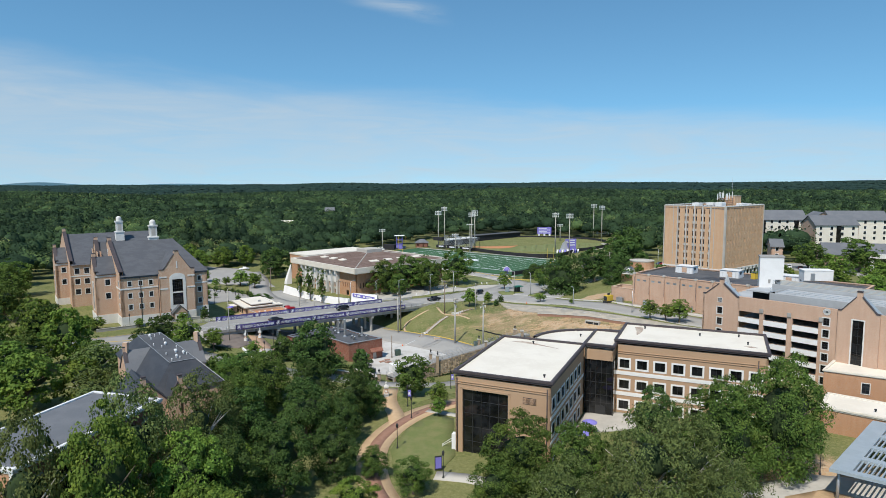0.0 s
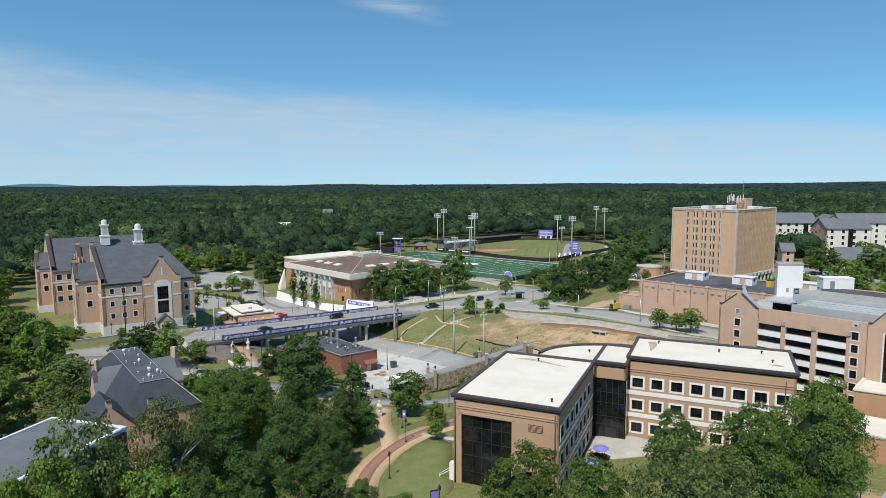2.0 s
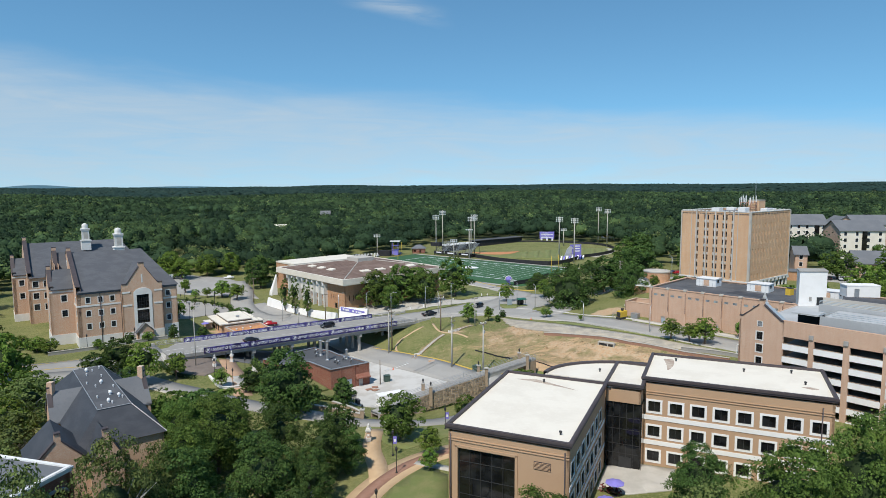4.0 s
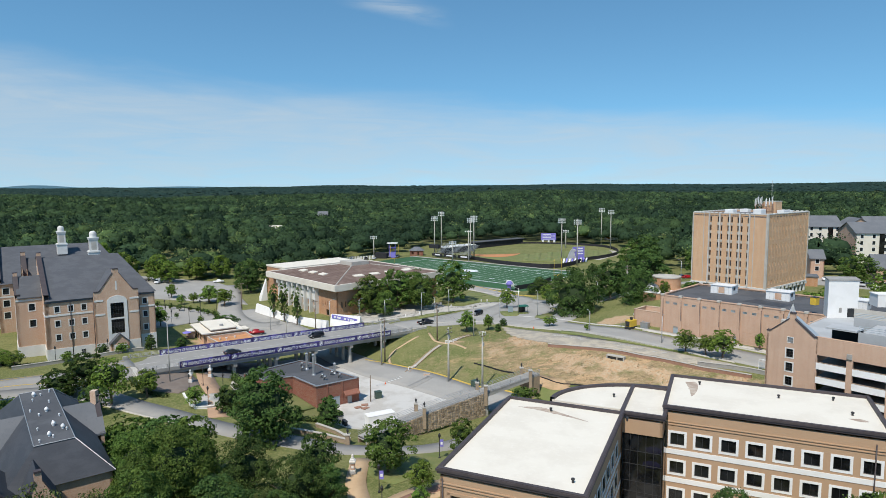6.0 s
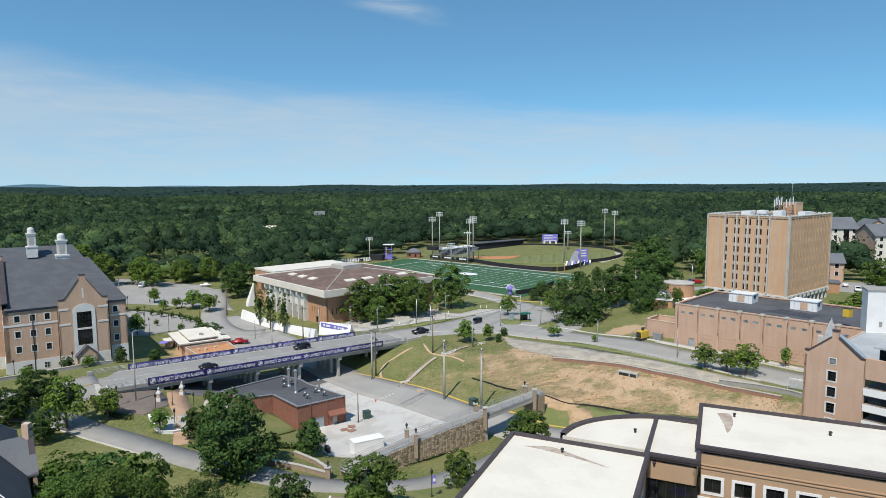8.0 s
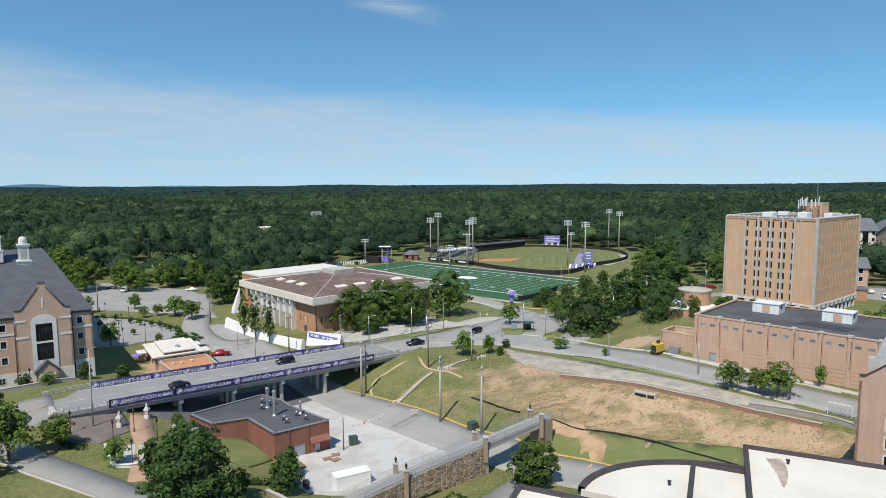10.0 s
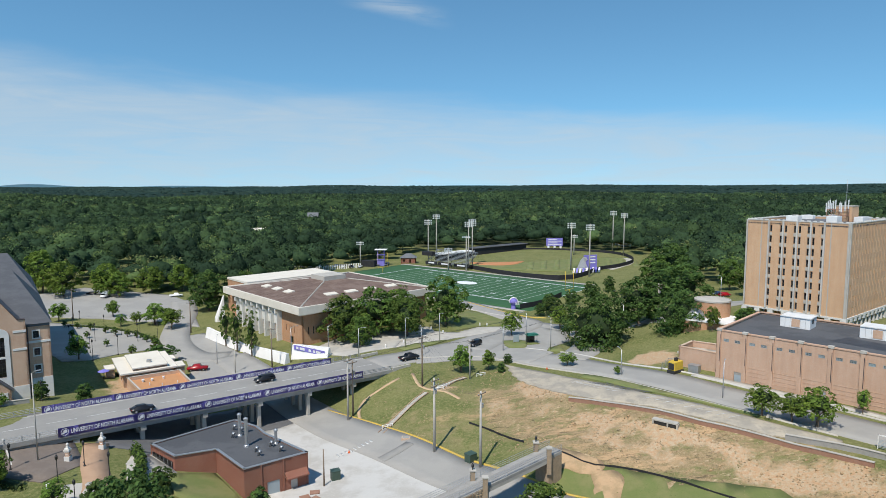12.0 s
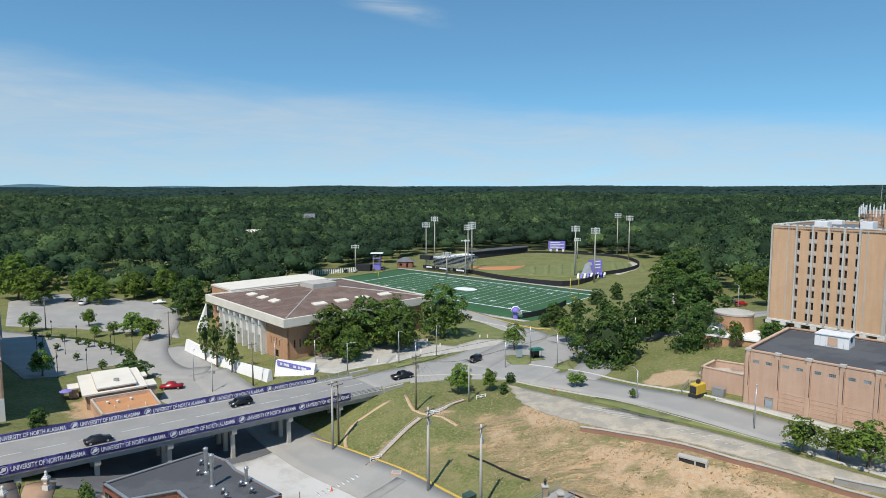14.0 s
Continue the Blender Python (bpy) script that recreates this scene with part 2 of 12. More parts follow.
M["metal_white"] = surface("metal_white", (0.74, 0.745, 0.74), (0.66, 0.66, 0.65), scale=0.6, fine=7, rough=0.45, bump=0.002)
M["metal_grey"] = surface("metal_grey", (0.42, 0.43, 0.44), (0.34, 0.35, 0.36), scale=0.8, fine=9, rough=0.45, metal=0.6, bump=0.002)
M["metal_blue"] = surface("metal_blue", (0.36, 0.42, 0.46), (0.30, 0.36, 0.40), scale=0.5, fine=6, rough=0.5, metal=0.2, bump=0.003)
M["metal_dark"] = surface("metal_dark", (0.035, 0.036, 0.038), (0.055, 0.055, 0.055), scale=0.8, fine=9, rough=0.5, metal=0.2, bump=0.002)
M["galvanised"] = surface("galvanised", (0.50, 0.51, 0.52), (0.42, 0.43, 0.44), scale=1.2, fine=9, rough=0.4, metal=0.7, bump=0.002)
M["wood_pole"] = surface("wood_pole", (0.23, 0.18, 0.135), (0.17, 0.13, 0.10), scale=0.9, fine=12, rough=0.95, stretch=(3, 3, 0.3), bump=0.01)
M["bark"] = surface("bark", (0.13, 0.10, 0.075), (0.18, 0.145, 0.11), (0.08, 0.06, 0.045), scale=1.2, fine=8, rough=0.95, stretch=(3, 3, 0.6), bump=0.03)
M["bark_pale"] = surface("bark_pale", (0.42, 0.40, 0.36), (0.30, 0.28, 0.25), (0.5, 0.48, 0.44), scale=1.0, fine=7, rough=0.95, stretch=(2, 2, 0.6), bump=0.02)
M["purple"] = surface("purple", (0.21, 0.187, 0.55), (0.225, 0.20, 0.59), (0.19, 0.167, 0.51), scale=0.7, fine=4, rough=0.7, bump=0.004)
M["asphalt_worn"] = surface("asphalt_worn", (0.33, 0.30, 0.25), (0.47, 0.41, 0.32), (0.19, 0.175, 0.15), scale=0.3, fine=2.2, bump=0.012, edge=(0.4, 0.6), amount=0.8)
M["lettering"] = surface("lettering", (0.76, 0.76, 0.79), (0.68, 0.68, 0.72), scale=0.7, fine=5, rough=0.7, bump=0.0)
M["yellow"] = surface("yellow", (0.62, 0.42, 0.045), (0.5, 0.34, 0.06), (0.42, 0.31, 0.12), scale=0.8, fine=6, rough=0.7, bump=0.002)
M["line_white"] = surface("line_white", (0.62, 0.62, 0.60), (0.42, 0.42, 0.41), (0.34, 0.34, 0.33), scale=1.2, fine=6, rough=0.8, bump=0.0)
M["line_yellow"] = surface("line_yellow", (0.55, 0.38, 0.07), (0.42, 0.31, 0.12), (0.34, 0.28, 0.16), scale=1.0, fine=6, rough=0.8, bump=0.0)
M["turf"] = surface("turf", (0.034, 0.10, 0.039), (0.042, 0.118, 0.047), (0.028, 0.084, 0.033), scale=0.06, fine=4, rough=0.85, bump=0.01)
M["lawn"] = surface("lawn", (0.145, 0.172, 0.055), (0.215, 0.20, 0.085), (0.095, 0.125, 0.036), scale=0.3, fine=3.2, bump=0.06, amount=0.7, edge=(0.4, 0.66))
M["grass_light"] = surface("grass_light", (0.165, 0.195, 0.065), (0.235, 0.215, 0.095), (0.115, 0.145, 0.045), scale=0.3, fine=3.2, bump=0.06, amount=0.7, edge=(0.4, 0.66))
M["hedge"] = leaves("hedge", (0.02, 0.05, 0.012), (0.05, 0.10, 0.022), (0.06, 0.11, 0.025))
M["leaf_oak"] = leaves("leaf_oak", (0.047, 0.085, 0.020), (0.125, 0.199, 0.042), (0.152, 0.213, 0.042))
M["leaf_bright"] = leaves("leaf_bright", (0.071, 0.126, 0.024), (0.181, 0.277, 0.050), (0.218, 0.298, 0.050))
M["leaf_dark"] = leaves("leaf_dark", (0.034, 0.066, 0.020), (0.090, 0.152, 0.039), (0.101, 0.160, 0.039))
M["leaf_olive"] = leaves("leaf_olive", (0.067, 0.093, 0.030), (0.160, 0.205, 0.065), (0.175, 0.213, 0.065))
M["leaf_straw"] = leaves("leaf_straw", (0.28, 0.225, 0.13), (0.42, 0.325, 0.19), (0.30, 0.265, 0.13))
M["weed"] = leaves("weed", (0.13, 0.14, 0.055), (0.22, 0.22, 0.09), (0.25, 0.24, 0.10))
M["leaf_red"] = leaves("leaf_red", (0.121, 0.04, 0.04), (0.282, 0.081, 0.081), (0.242, 0.101, 0.081))
# dark green inside crowns and hedges, painted shade for the gaps between leaves
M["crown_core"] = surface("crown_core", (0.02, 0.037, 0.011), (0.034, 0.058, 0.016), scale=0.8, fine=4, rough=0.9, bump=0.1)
M["glass"] = glass("glass")
M["glass_black"] = glass("glass_black", (0.006, 0.0065, 0.007), 0.04, 0.4)
M["glass_pale"] = glass("glass_pale", (0.10, 0.13, 0.135), 0.2, 0.5)
M["deck_grey"] = surface("deck_grey", (0.40, 0.415, 0.425), (0.31, 0.32, 0.325), (0.46, 0.47, 0.475), scale=0.2, fine=4, bump=0.006)
# near-black that stands in for the darkness of unlit depths
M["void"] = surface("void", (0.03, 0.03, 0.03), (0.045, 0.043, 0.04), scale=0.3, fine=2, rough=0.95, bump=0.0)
M["rubber"] = surface("rubber", (0.02, 0.02, 0.02), (0.03, 0.03, 0.03), scale=2, fine=12, rough=0.9, bump=0.0)
M["membrane"] = surface("membrane", (0.50, 0.255, 0.12), (0.42, 0.21, 0.10), (0.55, 0.30, 0.15), scale=0.3, fine=3, rough=0.85, bump=0.004)
M["clay"] = surface("clay", (0.46, 0.20, 0.09), (0.50, 0.25, 0.12), (0.40, 0.17, 0.08), scale=0.15, fine=2, rough=0.95, bump=0.01)
M["fence_black"] = surface("fence_black", (0.022, 0.022, 0.026), (0.035, 0.035, 0.038), scale=0.6, fine=6, rough=0.8, bump=0.002)


def paint(name, colour, rough=0.28):
    return surface(name, colour, tuple(v * 0.9 for v in colour), tuple(v * 1.05 for v in colour), scale=0.8, fine=3, rough=rough, spec=0.5, bump=0.0)


M["car_red"], M["car_black"] = paint("car_red", (0.33, 0.012, 0.018)), paint("car_black", (0.012, 0.012, 0.014))
M["car_white"], M["car_grey"] = paint("car_white", (0.75, 0.75, 0.74)), paint("car_grey", (0.13, 0.135, 0.14))
M["car_blue"], M["car_silver"] = paint("car_blue", (0.03, 0.055, 0.12)), paint("car_silver", (0.42, 0.43, 0.44))
M["banner_green"] = paint("green_awning", (0.02, 0.14, 0.10), 0.6)
M["safety_orange"] = paint("safety_orange", (0.72, 0.13, 0.03), 0.6)
M["cabinet_green"] = paint("cabinet_green", (0.05, 0.085, 0.065), 0.5)
M["rubble"] = surface("rubble", (0.36, 0.275, 0.185), (0.27, 0.21, 0.15), (0.44, 0.36, 0.27), scale=1.1, fine=6, bump=0.03, thing=0.35)

# ---- helpers of this scene ----
def V2(a):
    return np.array(a, float)


def part(name, bm, mat, parent=None, label=""):
    """Links a bmesh as one mesh object under a thing or a part."""
    me = bpy.data.meshes.new(name)
    bm.normal_update()
    bm.to_mesh(me)
    bm.free()
    for m in mat if isinstance(mat, (list, tuple)) else [mat]:
        me.materials.append(M[m] if isinstance(m, str) else m)
    ob = new(name, me)
    if parent is not None:
        ob.parent = parent
    if label:
        ob["label"] = label
    return ob


def share(ob, parent=None, m=None):
    """One more object on the same mesh."""
    c = new(ob.name.split(".")[0], ob.data)
    c.parent = parent
    c.matrix_basis = m if m is not None else Matrix()
    return c


def thing(name, label, category, group="", kind="", at=None):
    e = new(name)
    e.empty_display_size = 0.5
    if at is not None:
        e.matrix_basis = at
    return tagged(e, label, category, group, kind)


def mesh_from(name, verts, faces, mat, parent=None, smooth=False):
    me = bpy.data.meshes.new(name)
    me.from_pydata([tuple(v) for v in verts], [], [tuple(f) for f in faces])
    for m in mat if isinstance(mat, (list, tuple)) else [mat]:
        me.materials.append(M[m] if isinstance(m, str) else m)
    if smooth:
        me.polygons.foreach_set("use_smooth", [True] * len(me.polygons))
    ob = new(name, me)
    ob.parent = parent
    return ob


def add_box(bm, x0, x1, y0, y1, z0, z1, m=None, mi=0):
    c = [Vector(p) for p in ((x0, y0, z0), (x1, y0, z0), (x1, y1, z0), (x0, y1, z0), (x0, y0, z1), (x1, y0, z1), (x1, y1, z1), (x0, y1, z1))]
    v = [bm.verts.new(m @ p if m is not None else p) for p in c]
    for f in ((3, 2, 1, 0), (4, 5, 6, 7), (0, 1, 5, 4), (1, 2, 6, 5), (2, 3, 7, 6), (3, 0, 4, 7)):
        face = bm.faces.new([v[i] for i in f])
        face.material_index = mi
    return v


def add_prism(bm, pts, z0, z1, mi=0):
    """An upright prism over a plan polygon; z0 and z1 may be lists, a height for each corner."""
    n = len(pts)
    area = sum(pts[i][0] * pts[(i + 1) % n][1] - pts[(i + 1) % n][0] * pts[i][1] for i in range(n))
    z0 = list(z0) if isinstance(z0, (list, tuple)) else [z0] * n
    z1 = list(z1) if isinstance(z1, (list, tuple)) else [z1] * n
    order = range(n) if area > 0 else range(n - 1, -1, -1)
    a = [bm.verts.new((pts[i][0], pts[i][1], z0[i])) for i in order]
    b = [bm.verts.new((pts[i][0], pts[i][1], z1[i])) for i in order]
    bm.faces.new(b).material_index = mi
    bm.faces.new(a[::-1]).material_index = mi
    for i in range(n):
        bm.faces.new((a[i], a[(i + 1) % n], b[(i + 1) % n], b[i])).material_index = mi


def add_tube(bm, pts, radii, sides=8, caps=True, mi=0):
    """A round bar along a line of points."""
    rings = []
    pts = [Vector(p) for p in pts]
    for i, p in enumerate(pts):
        d = (pts[min(i + 1, len(pts) - 1)] - pts[max(i - 1, 0)]).normalized()
        side = d.cross(Vector((0.31, 0.95, 0.05)) if abs(d.z) > 0.9 else Vector((0, 0, 1))).normalized()
        other = d.cross(side)
        r = radii[i] if isinstance(radii, (list, tuple)) else radii
        rings.append([bm.verts.new(p + r * (math.cos(a) * side + math.sin(a) * other)) for a in (2 * math.pi * k / sides for k in range(sides))])
    for a, b in zip(rings, rings[1:]):
        for k in range(sides):
            f = bm.faces.new((a[k], b[k], b[(k + 1) % sides], a[(k + 1) % sides]))
            f.smooth, f.material_index = sides > 5, mi
    if caps:
        bm.faces.new(rings[0]).material_index = mi
        bm.faces.new(rings[-1][::-1]).material_index = mi


def add_lathe(bm, profile, sides=20, at=(0, 0, 0), mi=0):
    """A body turned about the upright: (radius, height) from the bottom up."""
    rings = []
    for r, z in profile:
        rings.append([bm.verts.new((at[0] + max(r, 1e-3) * math.cos(2 * math.pi * k / sides), at[1] + max(r, 1e-3) * math.sin(2 * math.pi * k / sides), at[2] + z)) for k in range(sides)])
    for a, b in zip(rings, rings[1:]):
        for k in range(sides):
            bm.faces.new((a[k], a[(k + 1) % sides], b[(k + 1) % sides], b[k])).material_index = mi
    bm.faces.new(rings[0][::-1]).material_index = mi
    bm.faces.new(rings[-1]).material_index = mi


def wall(name, a, b, z0, z1, openings, mat, parent, thick=0.35, top=None, label=""):
    """An upright wall from a to b (its outside on the right hand as one goes from a to b), with real openings (u0, u1, z0, z1).
    top: a function of u that gives the wall's height where it rises to a gable."""
    a, b = V2(a), V2(b)
    length = float(np.linalg.norm(b - a))
    d = (b - a) / length
    out = V2((d[1], -d[0]))
    us = sorted({0.0, length, *[o[0] for o in openings], *[o[1] for o in openings]})
    vs = sorted({z0, z1, *[o[2] for o in openings], *[o[3] for o in openings]})
    bm = bmesh.new()

    def pt(u, v, deep):
        p = a + d * u - out * (thick if deep else 0.0)
        return bm.verts.new((p[0], p[1], v))

    def quad(*c):
        bm.faces.new([pt(*x) for x in c])

    for i in range(len(us) - 1):
        for j in range(len(vs) - 1):
            u, w, lo, hi = us[i], us[i + 1], vs[j], vs[j + 1]
            mid = ((u + w) / 2, (lo + hi) / 2)
            if any(o[0] < mid[0] < o[1] and o[2] < mid[1] < o[3] for o in openings):
                continue
            quad((u, lo, 0), (w, lo, 0), (w, hi, 0), (u, hi, 0))
            quad((w, lo, 1), (u, lo, 1), (u, hi, 1), (w, hi, 1))
    for u, w, lo, hi in openings:
        quad((u, lo, 0), (u, lo, 1), (w, lo, 1), (w, lo, 0))
        quad((u, hi, 1), (u, hi, 0), (w, hi, 0), (w, hi, 1))
        quad((u, lo, 1), (u, lo, 0), (u, hi, 0), (u, hi, 1))
        quad((w, lo, 0), (w, lo, 1), (w, hi, 1), (w, hi, 0))
    quad((0, z1, 0), (length, z1, 0), (length, z1, 1), (0, z1, 1))
    quad((0, z0, 0), (0, z0, 1), (length, z0, 1), (length, z0, 0))
    quad((0, z0, 1), (0, z0, 0), (0, z1, 0), (0, z1, 1))
    quad((length, z0, 0), (length, z0, 1), (length, z1, 1), (length, z1, 0))
    if top:
        marks = top
        for (u, zu), (w, zw) in zip(marks, marks[1:]):
            quad((u, z1, 0), (w, z1, 0), (w, zw, 0), (u, zu, 0))
            quad((w, z1, 1), (u, z1, 1), (u, zu, 1), (w, zw, 1))
            quad((u, zu, 0), (w, zw, 0), (w, zw, 1), (u, zu, 1))
    bmesh.ops.remove_doubles(bm, verts=bm.verts, dist=0.001)
    return part(name, bm, mat, parent, label)


WINDOWS = {}


def add_ring(bm, x0, x1, z0, z1, t, y0, y1):
    """A square frame of one piece: outer edges x0..x1, z0..z1, t wide, from y0 to y1 deep."""
    loops = []
    for y in (y0, y1):
        for e in (0.0, t):
            loops.append([bm.verts.new((x, y, z)) for x, z in ((x0 + e, z0 + e), (x1 - e, z0 + e), (x1 - e, z1 - e), (x0 + e, z1 - e))])
    o0, i0, o1, i1 = loops
    for k in range(4):
        j = (k + 1) % 4
        for q in ((o0[k], o0[j], i0[j], i0[k]), (o1[j], o1[k], i1[k], i1[j]), (o0[j], o0[k], o1[k], o1[j]), (i0[k], i0[j], i1[j], i1[k])):
            bm.faces.new(q)
    bmesh.ops.recalc_face_normals(bm, faces=bm.faces[:])


def window(parent, a, b, u, z, w, h, surround=0.0, frame_mat="white", bars=(1, 1), recess=0.18, pane_mat="glass", proud=0.05, arch=False, sill=True, deep=0.12):
    """A window centred at u along the wall a-b with its sill at z: a frame with bars, its pane, and a flat surround where there is one."""
    a, b = V2(a), V2(b)
    d = (b - a) / np.linalg.norm(b - a)
    out = V2((d[1], -d[0]))
    key = (round(w, 2), round(h, 2), surround, frame_mat, bars, recess, pane_mat, proud, deep)
    p = a + d * u
    m = Matrix(((d[0], -out[0], 0, p[0]), (d[1], -out[1], 0, p[1]), (0, 0, 1, z), (0, 0, 0, 1)))
    if key in WINDOWS:
        f = share(WINDOWS[key][0], parent, m)
        for piece in WINDOWS[key][1:]:
            share(piece, f)
        return f
    t, y0, y1 = 0.07, recess - 0.06, recess + 0.02
    mat_ = "metal_dark" if frame_mat == "dark" or surround else frame_mat
    bm = bmesh.new()
    add_ring(bm, -w / 2, w / 2, 0, h, t, y0, y1)
    f = part("window", bm, mat_, parent)
    f.matrix_basis = m
    pieces = [f]
    for i in range(1, bars[0]):
        x = -w / 2 + w * i / bars[0]
        bm = bmesh.new()
        add_box(bm, x - 0.025, x + 0.025, y0 + 0.01, y1, t, h - t)
        pieces.append(part("glazing_bar", bm, mat_, f))
    for j in range(1, bars[1]):
        y = h * j / bars[1]
        bm = bmesh.new()
        add_box(bm, -w / 2 + t, w / 2 - t, y0 + 0.012, y1, y - 0.025, y + 0.025)
        pieces.append(part("glazing_bar", bm, mat_, f))
    bm = bmesh.new()
    add_box(bm, -w / 2 + t * 0.5, w / 2 - t * 0.5, recess - 0.01, recess + 0.015, t * 0.5, h - t * 0.5)
    pieces.append(part("pane", bm, pane_mat, f))
    if surround:
        bm = bmesh.new()
        add_ring(bm, -w / 2 - surround, w / 2 + surround, -surround, h + surround, surround, -proud, deep)
        pieces.append(part("surround", bm, frame_mat, f))
    WINDOWS[key] = pieces
    return f


def strip_box(name, a, b, z0, z1, out0, out1, mat, parent, u0=0.0, u1=None):
    """A straight band along the wall a-b, from out0 to out1 in front of it."""
    a, b = V2(a), V2(b)
    L = np.linalg.norm(b - a)
    d = (b - a) / L
    o = V2((d[1], -d[0]))
    u1 = L if u1 is None else u1
    bm = bmesh.new()
    add_prism(bm, [a + d * u0 + o * out0, a + d * u1 + o * out0, a + d * u1 + o * out1, a + d * u0 + o * out1], z0, z1)
    return part(name, bm, mat, parent)


def fin(pts):
    return [tuple(float(v) for v in p) for p in pts]

# ---- ground ----
LEVELS = []


def level(*spots):
    """Heights of the ground (x, y, z) that one part of the place keeps to."""
    LEVELS.extend(spots)


# the service lot and the lower road
level((-23, 218, -3.2), (-33, 209, -3.2), (-10, 207, -2.2), (0, 197, -1.6), (8, 189, -1.6), (24, 178, -1.2), (36, 172, -0.8), (-19, 183, -3.2), (-26, 177, -3.2), (-20, 168, -2.8), (-8, 172, -2.4), (-5, 185, -2.6))
# the way under the bridge
level((-40, 205, -3.2), (-40, 224, -3.0), (-30, 231, -2.8), (-52, 244, -2.0), (-67, 247, -1.5), (-76, 274, -0.8), (-55, 232, -2.6), (-62, 205, 0.5), (-50, 200, -1.5), (-56, 215, -2))
# the car parks behind the bridge
level((-95, 261, 0), (-117, 269, 0), (-133, 296, 0), (-86, 276, -0.5), (-118, 354, 0), (-153, 355, 1), (-86, 293, 0), (-100, 320, 0), (-160, 300, 2))
# round the gabled hall
level((-86, 214, 3.0), (-98, 207, 3.2), (-109, 200, 3.4), (-120, 210, 3.6), (-150, 235, 4), (-130, 260, 3), (-90, 230, 1.8), (-80, 225, 0.6), (-72, 222, 0.0), (-78, 240, -0.5))
# round the arts hall
level((-41, 262, 0.3), (-76, 288, 0.2), (-60, 300, 0.5), (-20, 290, 1.5), (-6, 306, 2), (-34, 320, 1), (-75, 310, 0.3), (-45, 250, -0.6))
# the main road before the bridge
level((-81, 202, 5.4), (-75, 187, 5.4), (-94, 197, 4.8), (-84, 182, 5.0), (-110, 178, 4.4), (-140, 165, 4), (-72, 190, 4.6))
# the crossing after the bridge
level((-11, 234, 3.2), (-20, 245, 3.2), (-4, 241, 3.4), (5, 246, 3.5), (16, 240, 3.7), (28, 236, 4.2), (3, 268, 3), (11, 279, 2.8), (-12, 250, 3.2), (-25, 256, 1.8))
# the side road and the playing fields
level((13, 327, 2.2), (23, 303, 2.4), (30, 287, 2.8), (46, 278, 3.4), (42, 254, 4.2), (34, 321, 2), (73, 378, 2), (-20, 456, 2), (-50, 415, 1.4), (20, 400, 2), (60, 440, 2), (110, 470, 2), (75, 520, 3))
# the upper road
level((35, 241, 4.8), (44, 229, 5.6), (50, 222, 6.4), (57, 214, 7.0), (64, 209, 7.0), (71, 200, 7.2), (78, 192, 7.4), (84, 181, 7.4), (46, 209, 6.8), (52, 202, 7.0), (58, 195, 7.1), (70, 183, 7.3), (76, 177, 7.3))
# the edge over the parched slope
level((34, 204, 6.4), (44, 191, 6.7), (54, 184.5, 6.9), (66, 175.5, 7.1), (71, 167, 7.2), (26, 206, 5.0), (18, 212, 3.6))
# the parched slope
level((30, 196, 3.9), (40, 186.5, 4.0), (50, 180, 4.0), (60, 172, 4.0), (20, 200, 1.9), (10, 205, 1.2), (-2, 216, 1.4), (-8, 222, 1.0), (4, 226, 2.6), (12, 222, 3.2), (22, 186, 2.2), (30, 180, 1.6), (40, 174, 1.2), (50, 166, 1.5), (58, 158, 2.5))
# round the tower and the long hall
level((70, 225, 10), (62, 238, 7.5), (75, 240, 12), (84, 250, 13), (103, 230, 13), (130, 255, 13), (70, 255, 10), (60, 265, 6), (90, 270, 12), (110, 290, 10), (150, 240, 13), (160, 280, 12), (100, 205, 9), (120, 190, 10))
# the gate and the foot of the classroom block
level((-15, 133, 2.6), (-12, 146, 1.2), (-20, 146, 1.6), (-1, 149, 0.2), (-2, 142, 1.6), (10, 158, -0.6), (20, 160, -0.6), (8, 170, -1.2), (30, 155, 1.0))
# the lawn and the classroom block
level((-15, 104, 3.2), (-13, 112, 3.2), (0, 130, 3.0), (-3, 92, 3.4), (3, 92, 3.4), (0, 100, 3.5), (15, 96, 3.5), (40, 100, 3.8), (60, 95, 4), (60, 110, 4), (20, 120, 3.5), (45, 135, 3.0), (70, 130, 4.5), (90, 110, 5))
# the lower drive and the walk
level((-49, 158, 2.3), (-62, 165, 2.6), (-75, 171, 3.0), (-47, 137, 2.8), (-60, 150, 2.8), (-73, 155, 3.2), (-57, 183, 2.4), (-52, 172, 2.2), (-45, 182, 0.4), (-45, 170, 1.2), (-38, 172, -0.6), (-32, 165, 0.2), (-28, 150, 2.2))
# the wooded quad
level((-65, 110, 3.2), (-50, 110, 3.2), (-60, 80, 3.4), (-30, 90, 3.3), (-35, 120, 3.0), (-90, 120, 3.8), (-110, 140, 4), (-90, 90, 4), (-40, 60, 3.6), (0, 60, 3.6), (40, 70, 4), (0, 20, 4), (-80, 40, 4), (80, 50, 5), (100, 80, 5))
ctrl = np.array(LEVELS, float)
ring = [(900 * math.cos(a) , 250 + 900 * math.sin(a), 4.0) for a in np.linspace(0, 2 * math.pi, 24, endpoint=False)]
ring += [(420 * math.cos(a), 250 + 420 * math.sin(a), 3.5 + 2 * math.sin(3 * a)) for a in np.linspace(0, 2 * math.pi, 20, endpoint=False)]
ctrl = np.vstack([ctrl, np.array(ring)])


def tps(r2):
    return 0.5 * r2 * np.log(np.maximum(r2, 1e-9))


